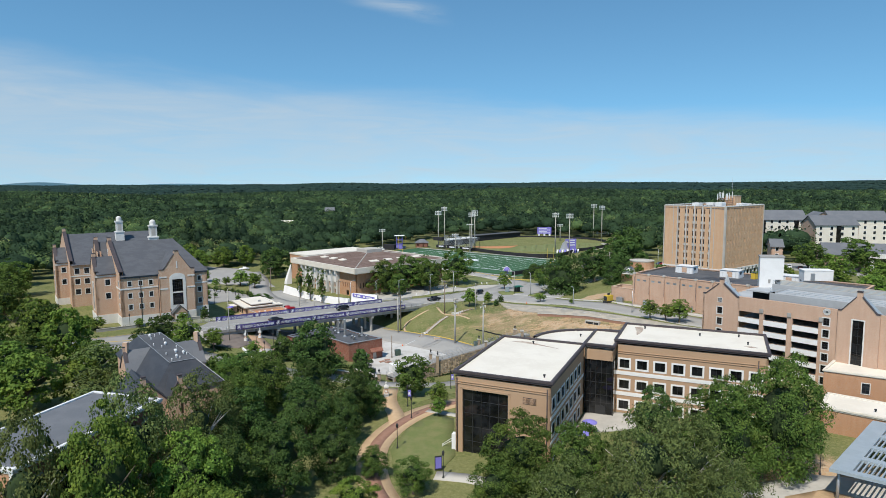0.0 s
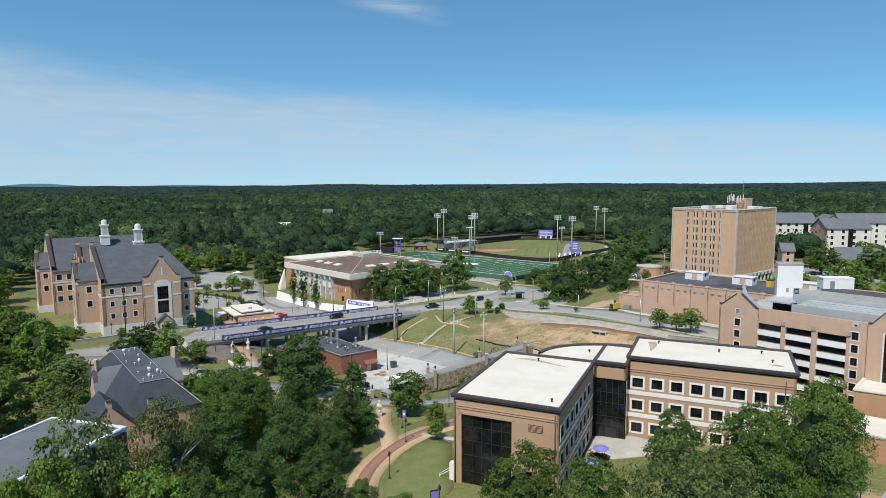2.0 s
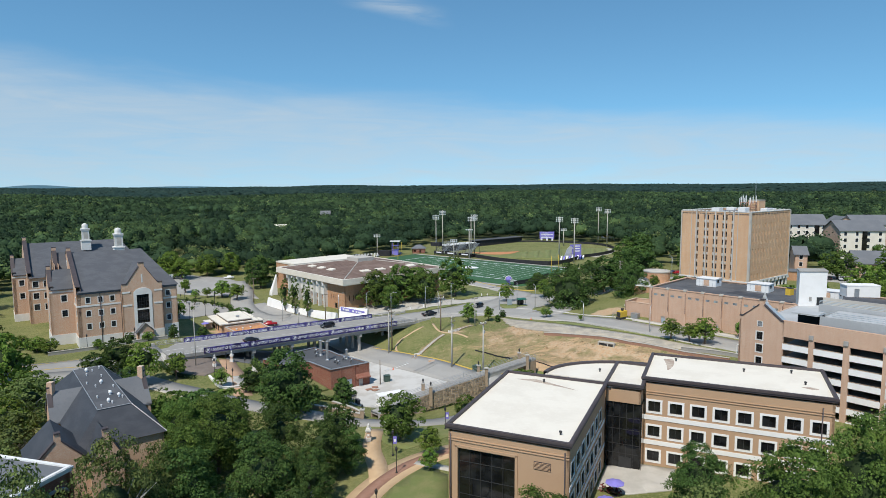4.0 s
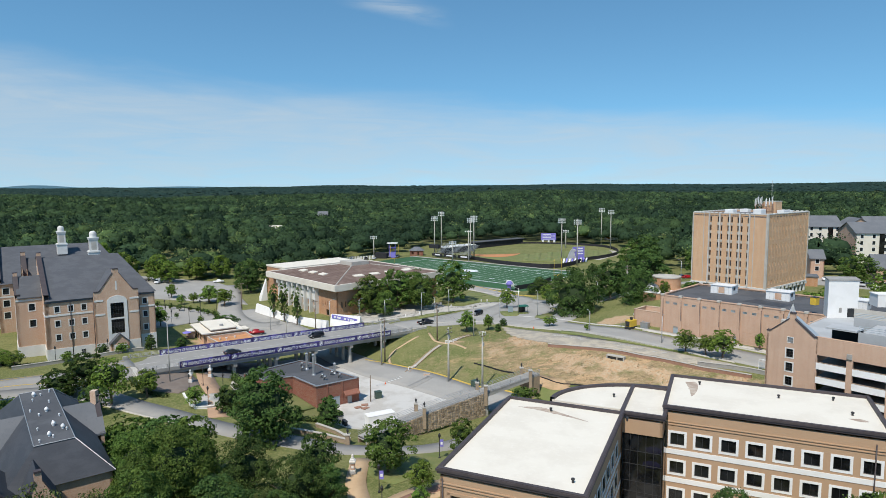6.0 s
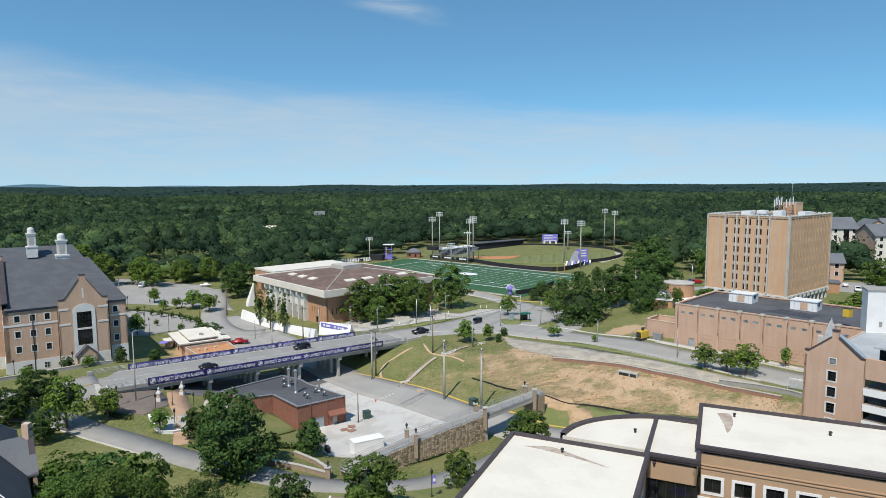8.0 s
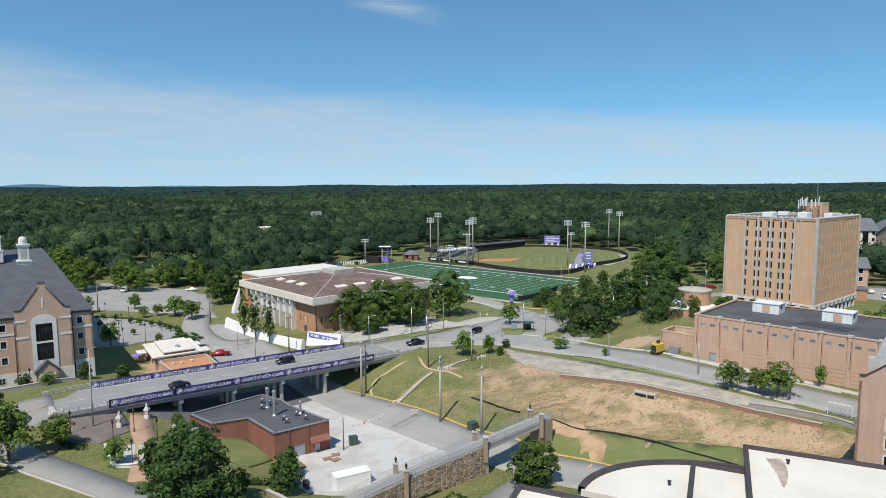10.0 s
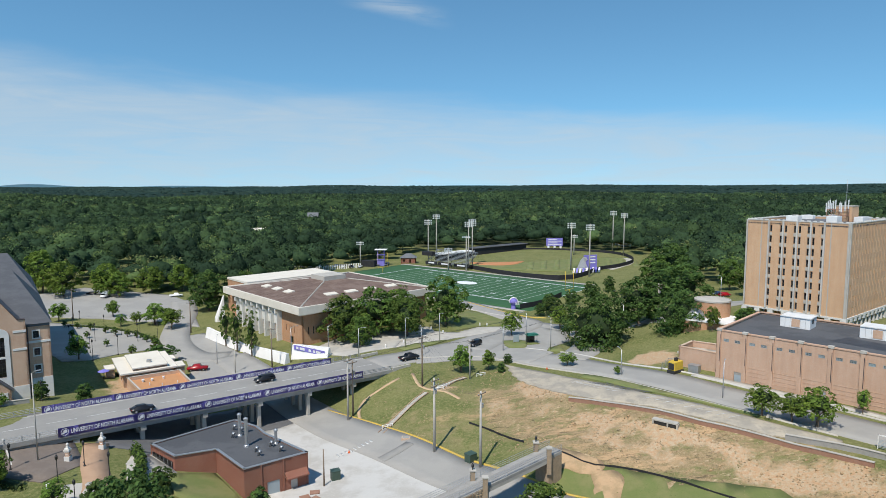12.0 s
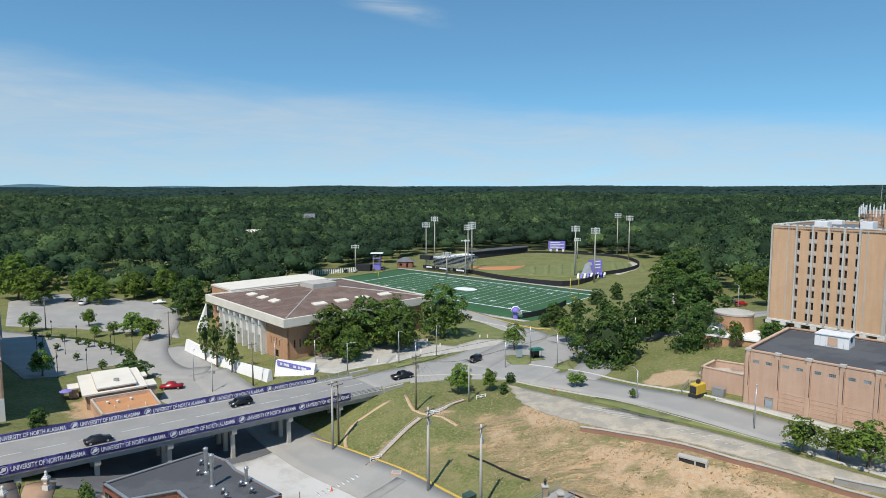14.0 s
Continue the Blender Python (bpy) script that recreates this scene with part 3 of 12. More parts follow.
c_xy = ctrl[:, :2] / 100.0
K = tps(((c_xy[:, None] - c_xy[None]) ** 2).sum(-1)) + np.eye(len(c_xy)) * 0.0008
Pm = np.hstack([np.ones((len(c_xy), 1)), c_xy])
W = np.linalg.solve(np.block([[K, Pm], [Pm.T, np.zeros((3, 3))]]), np.r_[ctrl[:, 2], 0, 0, 0])


def smooth01(x):
    x = np.clip(x, 0, 1)
    return x * x * (3 - 2 * x)


def heights(x, y):
    """The ground's height at plan points: the campus's fitted relief, running out into low wooded hills."""
    x, y = np.atleast_1d(np.asarray(x, float)), np.atleast_1d(np.asarray(y, float))
    out = np.empty(len(x))
    for s in range(0, len(x), 8000):
        q = np.stack([x[s:s + 8000], y[s:s + 8000]], -1) / 100.0
        inner = tps(((q[:, None] - c_xy[None]) ** 2).sum(-1)) @ W[:-3] + W[-3] + q @ W[-2:]
        d = np.hypot(x[s:s + 8000], y[s:s + 8000] - 250)
        a, b = x[s:s + 8000], y[s:s + 8000]
        hills = 3.5 + 5.0 * np.sin(a / 310 + 1.0) * np.sin(b / 260 + 0.4) + 3.5 * np.sin(a / 130 + b / 170)
        hills = hills * smooth01((d - 400) / 500) + 21 * smooth01((b - 1300) / 3200) + 1.5 * np.sin(a / 700 + 2) * smooth01((d - 1500) / 1500)
        blend = smooth01((d - 330) / 250)
        # washed-out hollows and hummocks on the parched slope
        c40, s40 = math.cos(radians(-40)), math.sin(radians(-40))
        near_slope = np.clip(1.5 - 1.3 * np.hypot(((a - 33) * c40 + (b - 191) * s40) / 36, (-(a - 33) * s40 + (b - 191) * c40) / 9), 0, 1)
        inner = inner + near_slope * (0.2 * np.sin(a * 0.9 + 1.4 * np.sin(b * 0.37)) * np.sin(b * 0.8 + 0.6) + 0.13 * np.sin(a * 1.7 - b * 1.3))
        out[s:s + 8000] = np.clip(inner, -6, 16) * (1 - blend) + hills * blend
    return out


def TH(x, y):
    return float(heights([x], [y])[0])


def in_poly(x, y, poly):
    inside = np.zeros(len(x), bool)
    n = len(poly)
    for i in range(n):
        (x0, y0), (x1, y1) = poly[i], poly[(i + 1) % n]
        hit = ((y0 > y) != (y1 > y)) & (x < (x1 - x0) * (y - y0) / ((y1 - y0) or 1e-9) + x0)
        inside ^= hit
    return inside


xs = np.unique(np.r_[np.linspace(-4500, -700, 39), np.linspace(-700, -190, 52), np.arange(-190, 190.1, 2.0), np.linspace(190, 700, 52), np.linspace(700, 4500, 39)])
ys = np.unique(np.r_[np.linspace(-700, 20, 25), np.arange(20, 340.1, 2.0), np.linspace(340, 700, 60), np.linspace(700, 4850, 84)])
gx, gy = np.meshgrid(xs, ys)
gz = heights(gx.ravel(), gy.ravel())
nx, ny = len(xs), len(ys)
idx = np.arange(nx * ny).reshape(ny, nx)
quads = np.stack([idx[:-1, :-1], idx[:-1, 1:], idx[1:, 1:], idx[1:, :-1]], -1).reshape(-1, 4)
me = bpy.data.meshes.new("ground")
me.from_pydata(np.stack([gx.ravel(), gy.ravel(), gz], -1).tolist(), [], quads.tolist())
me.polygons.foreach_set("use_smooth", [True] * len(me.polygons))
# where the turf is parched, where the soil lies bare, and where the woods' floor begins
px_, py_ = gx.ravel(), gy.ravel()


def soft_patch(cx, cy, rx, ry, turn=0.0):
    a, b = px_ - cx, py_ - cy
    c, s = math.cos(turn), math.sin(turn)
    return np.clip(1.35 - np.hypot((a * c + b * s) / rx, (-a * s + b * c) / ry), 0, 1)


dry = np.maximum.reduce([soft_patch(38, 190, 38, 13, radians(-40)), soft_patch(24, 207, 17, 9, radians(-40)), soft_patch(55, 172, 26, 9, radians(-38)), 0.3 * soft_patch(0, 224, 13, 14), 0.35 * soft_patch(0, 206, 22, 10, radians(-40)), 0.3 * soft_patch(-62, 172, 18, 5)])
bare = np.maximum.reduce([0.62 * soft_patch(56, 232, 9, 8), 0.5 * soft_patch(36, 192, 30, 4, radians(-36)), 0.6 * soft_patch(60, 171, 22, 4, radians(-38)), 0.55 * soft_patch(-78, 232, 8, 12, 0.5), 0.6 * soft_patch(-78, 108, 14, 12), 0.8 * soft_patch(50, 92, 24, 12), 0.3 * soft_patch(20, 212, 10, 6, -0.4), 0.5 * soft_patch(-7, 213, 9, 3, 0.9), 0.5 * soft_patch(68, 168, 12, 6, radians(-50)), 0.45 * soft_patch(4, 222, 6, 3), 0.62 * soft_patch(25, 213, 12, 7, radians(-50)), 0.5 * soft_patch(20, 206, 16, 6, radians(-35)), 0.55 * soft_patch(45, 187, 30, 3, radians(-38)), 0.52 * soft_patch(36, 186, 20, 3, radians(-36))])
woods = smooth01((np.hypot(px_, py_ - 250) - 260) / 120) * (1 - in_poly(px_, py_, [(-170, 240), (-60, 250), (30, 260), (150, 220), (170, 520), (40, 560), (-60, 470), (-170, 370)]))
for key, values in (("dry", dry), ("bare", bare), ("woods", woods)):
    me.attributes.new(key, "FLOAT", "POINT").data.foreach_set("value", values.astype(np.float32))

mg, n, l, b = material("ground_cover", 0.95, 0.0, 0.2)
pos = n.new("ShaderNodeNewGeometry").outputs["Position"]
fine = link(n, l, "ShaderNodeTexNoise", Vector=pos, Scale=1.7, Detail=8.0, Roughness=0.7)
wide = link(n, l, "ShaderNodeTexNoise", Vector=pos, Scale=0.11, Detail=8.0, Roughness=0.65)
grit = link(n, l, "ShaderNodeTexNoise", Vector=pos, Scale=9.0, Detail=4.0, Roughness=0.7)


def spread(key, lo, hi, by):
    at = n.new("ShaderNodeAttribute")
    at.attribute_name = key
    s = n.new("ShaderNodeMath")
    s.operation = "MULTIPLY_ADD"
    l.new(by, s.inputs[0])
    s.inputs[1].default_value = 1.0
    l.new(at.outputs["Fac"], s.inputs[2])
    return stepped(n, l, s.outputs[0], lo, hi)


green = mixed(n, l, stepped(n, l, wide.outputs[0], 0.38, 0.62), (0.12, 0.142, 0.045), (0.178, 0.182, 0.07))
green = mixed(n, l, stepped(n, l, fine.outputs[0], 0.42, 0.7), green, (0.21, 0.20, 0.085))
straw = mixed(n, l, stepped(n, l, fine.outputs[0], 0.36, 0.62), (0.38, 0.28, 0.165), (0.235, 0.18, 0.095))
along = link(n, l, "ShaderNodeMapping", Vector=pos, Rotation=(0, 0, radians(40)), Scale=(0.3, 1.0, 1.0))
tuft = link(n, l, "ShaderNodeTexNoise", Vector=along.outputs[0], Scale=0.42, Detail=9.0, Roughness=0.72)
scar = link(n, l, "ShaderNodeTexNoise", Vector=along.outputs[0], Scale=0.19, Detail=9.0, Roughness=0.7, Distortion=0.6)
straw = mixed(n, l, stepped(n, l, tuft.outputs[0], 0.46, 0.62), straw, (0.185, 0.18, 0.075))
straw = mixed(n, l, stepped(n, l, scar.outputs[0], 0.53, 0.63), straw, (0.46, 0.31, 0.175))
straw = mixed(n, l, stepped(n, l, wide.outputs[0], 0.56, 0.66), straw, (0.17, 0.165, 0.07))
clod = link(n, l, "ShaderNodeTexNoise", Vector=along.outputs[0], Scale=1.1, Detail=8.0, Roughness=0.75, Distortion=0.8)
straw = mixed(n, l, stepped(n, l, clod.outputs[0], 0.55, 0.66), straw, (0.135, 0.105, 0.062))
straw = mixed(n, l, stepped(n, l, clod.outputs[0], 0.43, 0.34), straw, (0.52, 0.40, 0.26))
soil = mixed(n, l, stepped(n, l, fine.outputs[0], 0.4, 0.6), (0.47, 0.305, 0.175), (0.43, 0.335, 0.225))
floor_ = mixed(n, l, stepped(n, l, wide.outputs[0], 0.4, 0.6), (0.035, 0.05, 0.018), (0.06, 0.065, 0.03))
c = mixed(n, l, spread("dry", 0.75, 1.05, wide.outputs[0]), green, straw)
c = mixed(n, l, spread("bare", 0.86, 1.02, wide.outputs[0]), c, soil)
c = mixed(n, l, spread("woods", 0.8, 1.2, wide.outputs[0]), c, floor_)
c = mixed(n, l, 0.75, c, grit.outputs[0], "SOFT_LIGHT")
c = mixed(n, l, 0.5, c, fine.outputs[0], "SOFT_LIGHT")
c = mixed(n, l, stepped(n, l, tuft.outputs[0], 0.58, 0.7), c, mixed(n, l, 0.5, c, (0.19, 0.165, 0.075)))
l.new(c, b.inputs["Base Color"])
bp = link(n, l, "ShaderNodeBump", Height=fine.outputs[0], Strength=0.8, Distance=0.2)
l.new(bp.outputs[0], b.inputs["Normal"])
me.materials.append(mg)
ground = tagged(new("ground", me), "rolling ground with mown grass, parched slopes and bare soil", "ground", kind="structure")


def sheet(name, poly, mat, lift=0.1, cell=3.0, label="", category="", z=None, kind="structure", parent=None):
    """A paved or planted area: a plan polygon cut into cells and laid on the ground."""
    bm = bmesh.new()
    f = bm.faces.new([bm.verts.new((p[0], p[1], 0)) for p in poly])
    if f.normal.z < 0:
        f.normal_flip()
    for axis in (0, 1):
        lo, hi = min(p[axis] for p in poly), max(p[axis] for p in poly)
        k = math.ceil(lo / cell) * cell
        while k < hi:
            co, no = [0, 0, 0], [0, 0, 0]
            co[axis], no[axis] = k, 1
            bmesh.ops.bisect_plane(bm, geom=bm.verts[:] + bm.edges[:] + bm.faces[:], plane_co=co, plane_no=no)
            k += cell
    bm.normal_update()
    for f in bm.faces:
        if f.normal.z < 0:
            f.normal_flip()
    zs = heights([v.co.x for v in bm.verts], [v.co.y for v in bm.verts]) if z is None else [z] * len(bm.verts)
    for v, h in zip(bm.verts, zs):
        v.co.z = h + lift
    rim = [e for e in bm.edges if e.is_boundary]
    low = bmesh.ops.extrude_edge_only(bm, edges=rim)["geom"]
    for v in low:
        if isinstance(v, bmesh.types.BMVert):
            v.co.z -= lift + 0.35
    for f in bm.faces:
        f.smooth = abs(f.normal.z) > 0.5
    ob = part(name, bm, mat, parent)
    return tagged(ob, label, category, kind=kind) if not parent else ob


def curve(pts, step=2.0):
    """A smooth line through plan points, at even steps."""
    p = np.array(pts, float)
    q = np.vstack([2 * p[0] - p[1], p, 2 * p[-1] - p[-2]])
    out = []
    for i in range(1, len(q) - 2):
        n_ = max(2, int(np.linalg.norm(q[i + 1] - q[i]) / step))
        for t in np.linspace(0, 1, n_, endpoint=False):
            out.append(0.5 * ((2 * q[i]) + (q[i + 1] - q[i - 1]) * t + (2 * q[i - 1] - 5 * q[i] + 4 * q[i + 1] - q[i + 2]) * t ** 2 + (3 * q[i] - 3 * q[i + 1] + q[i + 2] - q[i - 1]) * t ** 3))
    return np.vstack([out, p[-1]])


def offset(line, d):
    """The line moved d metres to its left."""
    t = np.gradient(line, axis=0)
    t /= np.linalg.norm(t, axis=1)[:, None] + 1e-9
    return line + d * np.stack([-t[:, 1], t[:, 0]], -1)


def ribbon(name, pts, width, mat, lift=0.12, label="", category="", side=0.0, z=None, deep=0.35, parent=None, across=None, step=2.0, kind="structure", ends=None):
    """A road or path: a band along a line, laid on the ground, with a small thickness."""
    line = curve(pts, step)
    w0, w1 = (side - width / 2, side + width / 2)
    k = across or max(1, int(width / 2.5))
    rows = [offset(line, w0 + (w1 - w0) * i / k) for i in range(k + 1)]
    bm = bmesh.new()
    grid = []
    for r in rows:
        hz = heights(r[:, 0], r[:, 1]) + lift if z is None else np.array([z(p) if callable(z) else z for p in r]) + lift
        grid.append([bm.verts.new((p[0], p[1], h)) for p, h in zip(r, hz)])
    for i in range(k):
        for j in range(len(line) - 1):
            f = bm.faces.new((grid[i][j], grid[i][j + 1], grid[i + 1][j + 1], grid[i + 1][j]))
            f.smooth = True
    bm.normal_update()
    if sum(f.normal.z for f in bm.faces) < 0:
        bmesh.ops.reverse_faces(bm, faces=bm.faces)
    low = bmesh.ops.extrude_edge_only(bm, edges=[e for e in bm.edges if e.is_boundary])["geom"]
    for v in low:
        if isinstance(v, bmesh.types.BMVert):
            v.co.z -= deep
    ob = part(name, bm, mat, parent)
    return tagged(ob, label, category, kind=kind) if not parent else ob

def ragged(poly, rough=0.55, step=0.9):
    """A polygon with an uneven, washed-out outline."""
    line = curve(list(poly) + [poly[0]], step)[:-1]
    wob = np.sin(np.arange(len(line)) * 1.9) + np.sin(np.arange(len(line)) * 4.3 + 1)
    return [V2(p) for p in line + (line - line.mean(0)) / np.linalg.norm(line - line.mean(0), axis=1)[:, None] * (wob * rough * 0.5)[:, None]]


# ---- roads, paths, the bridge ----
NEAR_L, NEAR_R = V2((-73.6, 181.2)), V2((-9.9, 233.0))       # the bridge's near edge
B_DIR = (NEAR_R - NEAR_L) / np.linalg.norm(NEAR_R - NEAR_L)
B_OUT = V2((-B_DIR[1], B_DIR[0]))                              # away from the near edge
B_WIDE, B_LONG = 15.6, float(np.linalg.norm(NEAR_R - NEAR_L))


def deck_z(s):
    """The bridge's road level at s metres from its near left end."""
    s = min(max(s, -10.0), B_LONG + 10)
    return 5.75 - 2.45 * s / B_LONG


def bpt(s, w):
    return NEAR_L + B_DIR * s + B_OUT * w


MID_L, MID_R = bpt(0, B_WIDE / 2), bpt(B_LONG, B_WIDE / 2)
ribbon("road", [(-230, 120), (-170, 143), (-125, 166), (-100, 176), bpt(-14, 8), bpt(0.2, 7.8)], 14.5, "asphalt", label="grey asphalt road leading on to the bridge", category="road")
ribbon("road", [bpt(B_LONG - 0.2, 7.8), bpt(B_LONG + 8, 7.6), (4, 252), (16, 250), (32, 237), (45, 222), (58, 207), (69, 193), (80, 180), (95, 162), (112, 140)], 11.5, "asphalt_old", label="worn grey asphalt road winding past the long hall", category="road", lift=0.13)
ribbon("road", [(12, 252), (22, 270), (33, 288), (27, 300), (18, 318), (6, 335), (-10, 352)], 9.0, "asphalt_old", label="pale asphalt side road beside the sports field", category="road", lift=0.15)
ribbon("road", [(30, 290), (44, 276), (48, 262), (42, 246), (36, 238)], 9.5, "asphalt_old", label="pale asphalt drive round a traffic island", category="road", lift=0.14)
ribbon("road", [(70, 262), (90, 276), (112, 285), (140, 280)], 8, "asphalt_old", label="grey drive behind the brick tower", category="road")
sheet("pavement", [(-25, 222), (-34, 211), (-42, 206), (-40, 190), (-24, 178), (-27, 171), (-21, 164), (-10, 163), (-2, 172), (6, 183), (-2, 193), (-12, 204)], "concrete_pale", 0.14, label="pale stained concrete service yard", category="yard")
ribbon("road", [(-62, 262), (-48, 244), (-36, 229), (-22, 212.5), (-9, 200.5), (4, 187), (14, 177.5), (28, 168.5), (44, 160), (60, 149)], 10.5, "asphalt_old", label="grey asphalt lower road passing under the bridges", category="road", lift=0.2)
ribbon("road", [(-62, 262), (-72, 262), (-84, 276), (-92, 296), (-100, 322), (-112, 348)], 9.5, "asphalt_old", label="grey asphalt drive through the car parks", category="road", lift=0.17)
ribbon("road", [(-128, 158), (-100, 170), (-82, 172), (-66, 165), (-50, 157), (-36, 150), (-22, 146), (-6, 147), (8, 156), (18, 168)], 6.0, "asphalt", label="narrow grey asphalt campus drive", category="road", lift=0.13)
sheet("car_park", [(60, 268), (95, 292), (150, 300), (190, 270), (165, 235), (140, 262), (112, 285), (84, 262)], "asphalt_old", 0.12, label="asphalt car park behind the brick tower", category="car park")
sheet("car_park", ragged([(19.3, 236), (26.6, 227.9), (33.8, 217.1), (41.7, 207.5), (49.6, 201.0), (56.5, 194.5), (62, 187.8), (70, 179.5), (69, 177.4), (60, 182.6), (52.1, 188.8), (41.9, 197.8), (33.9, 203.2), (26.6, 210.9), (21, 222)], 0.8, 1.3), "asphalt_worn", 0.16, label="cracked grey strip of old parking bays above the slope", category="car park")
# dark asphalt chosen to deepen the bridge's shade by colour
sheet("pavement", [(-62, 189), (-52, 190.6), (-45, 196.5), (-41, 206), (-34, 211), (-25, 222), (-36, 231), (-66, 207.4)], "asphalt_dark", 0.1, label="dark paving under the road bridge, deepening its shade", category="pavement")
sheet("pavement", [(-53.1, 183.5), (-54.5, 189.1), (-52.1, 190.4), (-43.4, 182.6), (-43.8, 178.3), (-49.5, 176.4)], "concrete", 0.16, label="pale concrete patio before the service building", category="pavement")

sheet("road", [(-86.2, 283.2), (-79, 287.1), (-63.3, 269), (-43.9, 245.6), (-40, 236), (-46.2, 234), (-55, 233.6), (-66, 241), (-67.5, 246.9), (-74.1, 259.4), (-79, 272.6)], "asphalt_old", 0.15, label="wide grey asphalt drive beside the tan building", category="road")
sheet("car_park", [(-150, 303), (-125.1, 301.5), (-104, 292), (-92, 280), (-87, 270), (-95.1, 261), (-98.4, 252), (-104, 248), (-121.1, 265), (-150, 282)], "asphalt_old", 0.155, label="crescent-shaped grey asphalt car park", category="car park")
sheet("car_park", [(-180, 352), (-169.8, 374), (-122, 361), (-107.1, 343.6), (-84, 296), (-102.5, 305.7), (-128.9, 312), (-152, 310)], "asphalt_old", 0.16, label="wide pale grey asphalt car park by the woods", category="car park")
# the curving brick walk with its tan borders
WALK = [(-9, 80), (-13.6, 92), (-15, 104), (-12.6, 113.5), (-7.4, 122), (0, 128), (9, 133)]
ribbon("walk", WALK, 5.2, "paving_tan", label="curving walk of tan pavers with a red brick band", category="path", lift=0.12, step=1.5)
ribbon("walk", WALK, 2.2, "paving_red", label="band of red pavers along the curving walk", category="path", lift=0.15, step=1.5)
ribbon("walk", [(-15, 141), (-14.4, 130), (-12.5, 122), (-11.5, 116)], 3.4, "paving_tan", label="tan paved walk up to the gate", category="path", lift=0.14)
ribbon("walk", [(-3.9, 94), (3.3, 92), (8, 86), (14, 80)], 2.8, "concrete", label="pale concrete side walk", category="path", lift=0.14)
ribbon("walk", [(-6, 123), (2, 119), (6, 116)], 1.6, "concrete", label="narrow concrete path to the classroom block", category="path", lift=0.16)
ribbon("walk", [(-62, 190), (-58, 182), (-53, 174), (-50, 166), (-48, 161)], 4.2, "paving_brown", label="tan paved walk under the bridge", category="path", lift=0.13)
sheet("pavement", [(-77, 183), (-66, 189.5), (-59, 181), (-62, 174), (-70, 175)], "paving_dark", 0.12, label="dark brown paved court beside the bridge", category="pavement")
sheet("pavement", [(-59.5, 172.8), (-54, 166), (-50, 169), (-53, 176)], "concrete", 0.13, label="pale concrete terrace beside the walk", category="pavement")
sheet("lawn", [(-10.5, 95), (-4, 94), (-0.5, 101), (-0.5, 118), (-4.4, 121.5), (-9.6, 113.5), (-12, 104)], "lawn", 0.1, label="mown green lawn inside the curving walk", category="lawn")
sheet("lawn", [(-20, 148), (-10, 151), (0, 150), (6, 151), (4, 140), (-2, 134), (-8, 129), (-12, 132)], "lawn", 0.08, label="mown green lawn by the gate", category="lawn")
sheet("lawn", [(20, 175.5), (34, 167), (48, 159.5), (58, 163), (56, 171), (44, 176), (30, 182), (22, 187)], "lawn", 0.1, label="mown green bank below the parched slope", category="lawn")
sheet("earth", ragged([(28.5, 181), (33.5, 179), (31.5, 173.5), (30.5, 169.6), (27, 171.5), (28, 175)]), "earth", 0.14, label="washed-out orange earth on the bank", category="earth")
sheet("earth", ragged([(21, 187.5), (25, 186.8), (31, 182), (29, 179.8), (24, 182.5), (21.5, 185)]), "earth", 0.15, label="washed-out orange earth below the silt fence", category="earth")
sheet("lawn", [(12.8, 312.6), (25.4, 301.7), (23.6, 285.6), (14, 284.6), (8, 280), (4, 284), (6, 300)], "lawn", 0.1, label="mown green lawn at the crossing", category="lawn")


def kerb(pts, mat="concrete", label="concrete kerb", lift=0.28, width=0.3):
    return ribbon("kerb", pts, width, mat, lift, label, "kerb", across=1, step=2.0)


kerb([(-24.5, 221.5), (-17, 215), (-4, 203.3), (9, 190), (18.5, 181), (32, 172.6), (46, 165)], "line_yellow", "worn yellow-painted kerb along the lower road")
kerb([(-3, 244), (5, 244.5), (15, 243), (26, 233.5), (38, 220), (48, 208), (59.5, 194.5), (71, 181)], "concrete", "concrete kerb along the winding road")
kerb([(22, 256), (38, 243), (49, 229), (62, 214), (73, 200), (84, 187)], "concrete_pale", "pale concrete kerb before the long hall")
kerb([(-52, 154.8), (-66, 161.5), (-82, 168.6), (-100, 166.6)], "concrete", "concrete kerb along the campus drive")
kerb([(8, 322), (19, 309), (25.4, 301.5), (24.6, 292), (23.6, 284.4)], "concrete_pale", "concrete kerb round the crossing's lawn")
kerb([(13, 331), (24, 314), (33, 301), (40, 297)], "line_yellow", "yellow kerb below the sports field")
ribbon("walk", [(60, 216), (70, 206), (82, 192.5), (90, 182)], 1.8, "concrete", label="concrete pavement before the long hall", category="path", lift=0.2)
sheet("pavement", [(-11.2, 256.6), (-9.7, 265.8), (0.4, 278), (7.4, 275), (14.8, 283.3), (23.6, 283.6), (20, 276), (11.8, 269.8), (6.5, 266.9), (4.3, 264.6), (-5.8, 260.7)], "concrete", 0.18, label="pale concrete pavement at the crossing", category="pavement")
# grey concrete stands in for tree shade that doesn't fall here
sheet("pavement", [(-38, 262), (-30, 278), (-12, 288), (-2, 286), (0.4, 278.2), (-9.7, 266), (-11.3, 257), (-24, 250)], "concrete", 0.12, label="pale court under the trees by the arts hall, greyed for their shade", category="pavement")
sheet("lawn", [(-10.3, 255.1), (-5.8, 260.5), (4.3, 264.4), (0.7, 259.3), (-8, 251.7)], "grass_light", 0.3, label="narrow strip of grass beside the road", category="lawn")
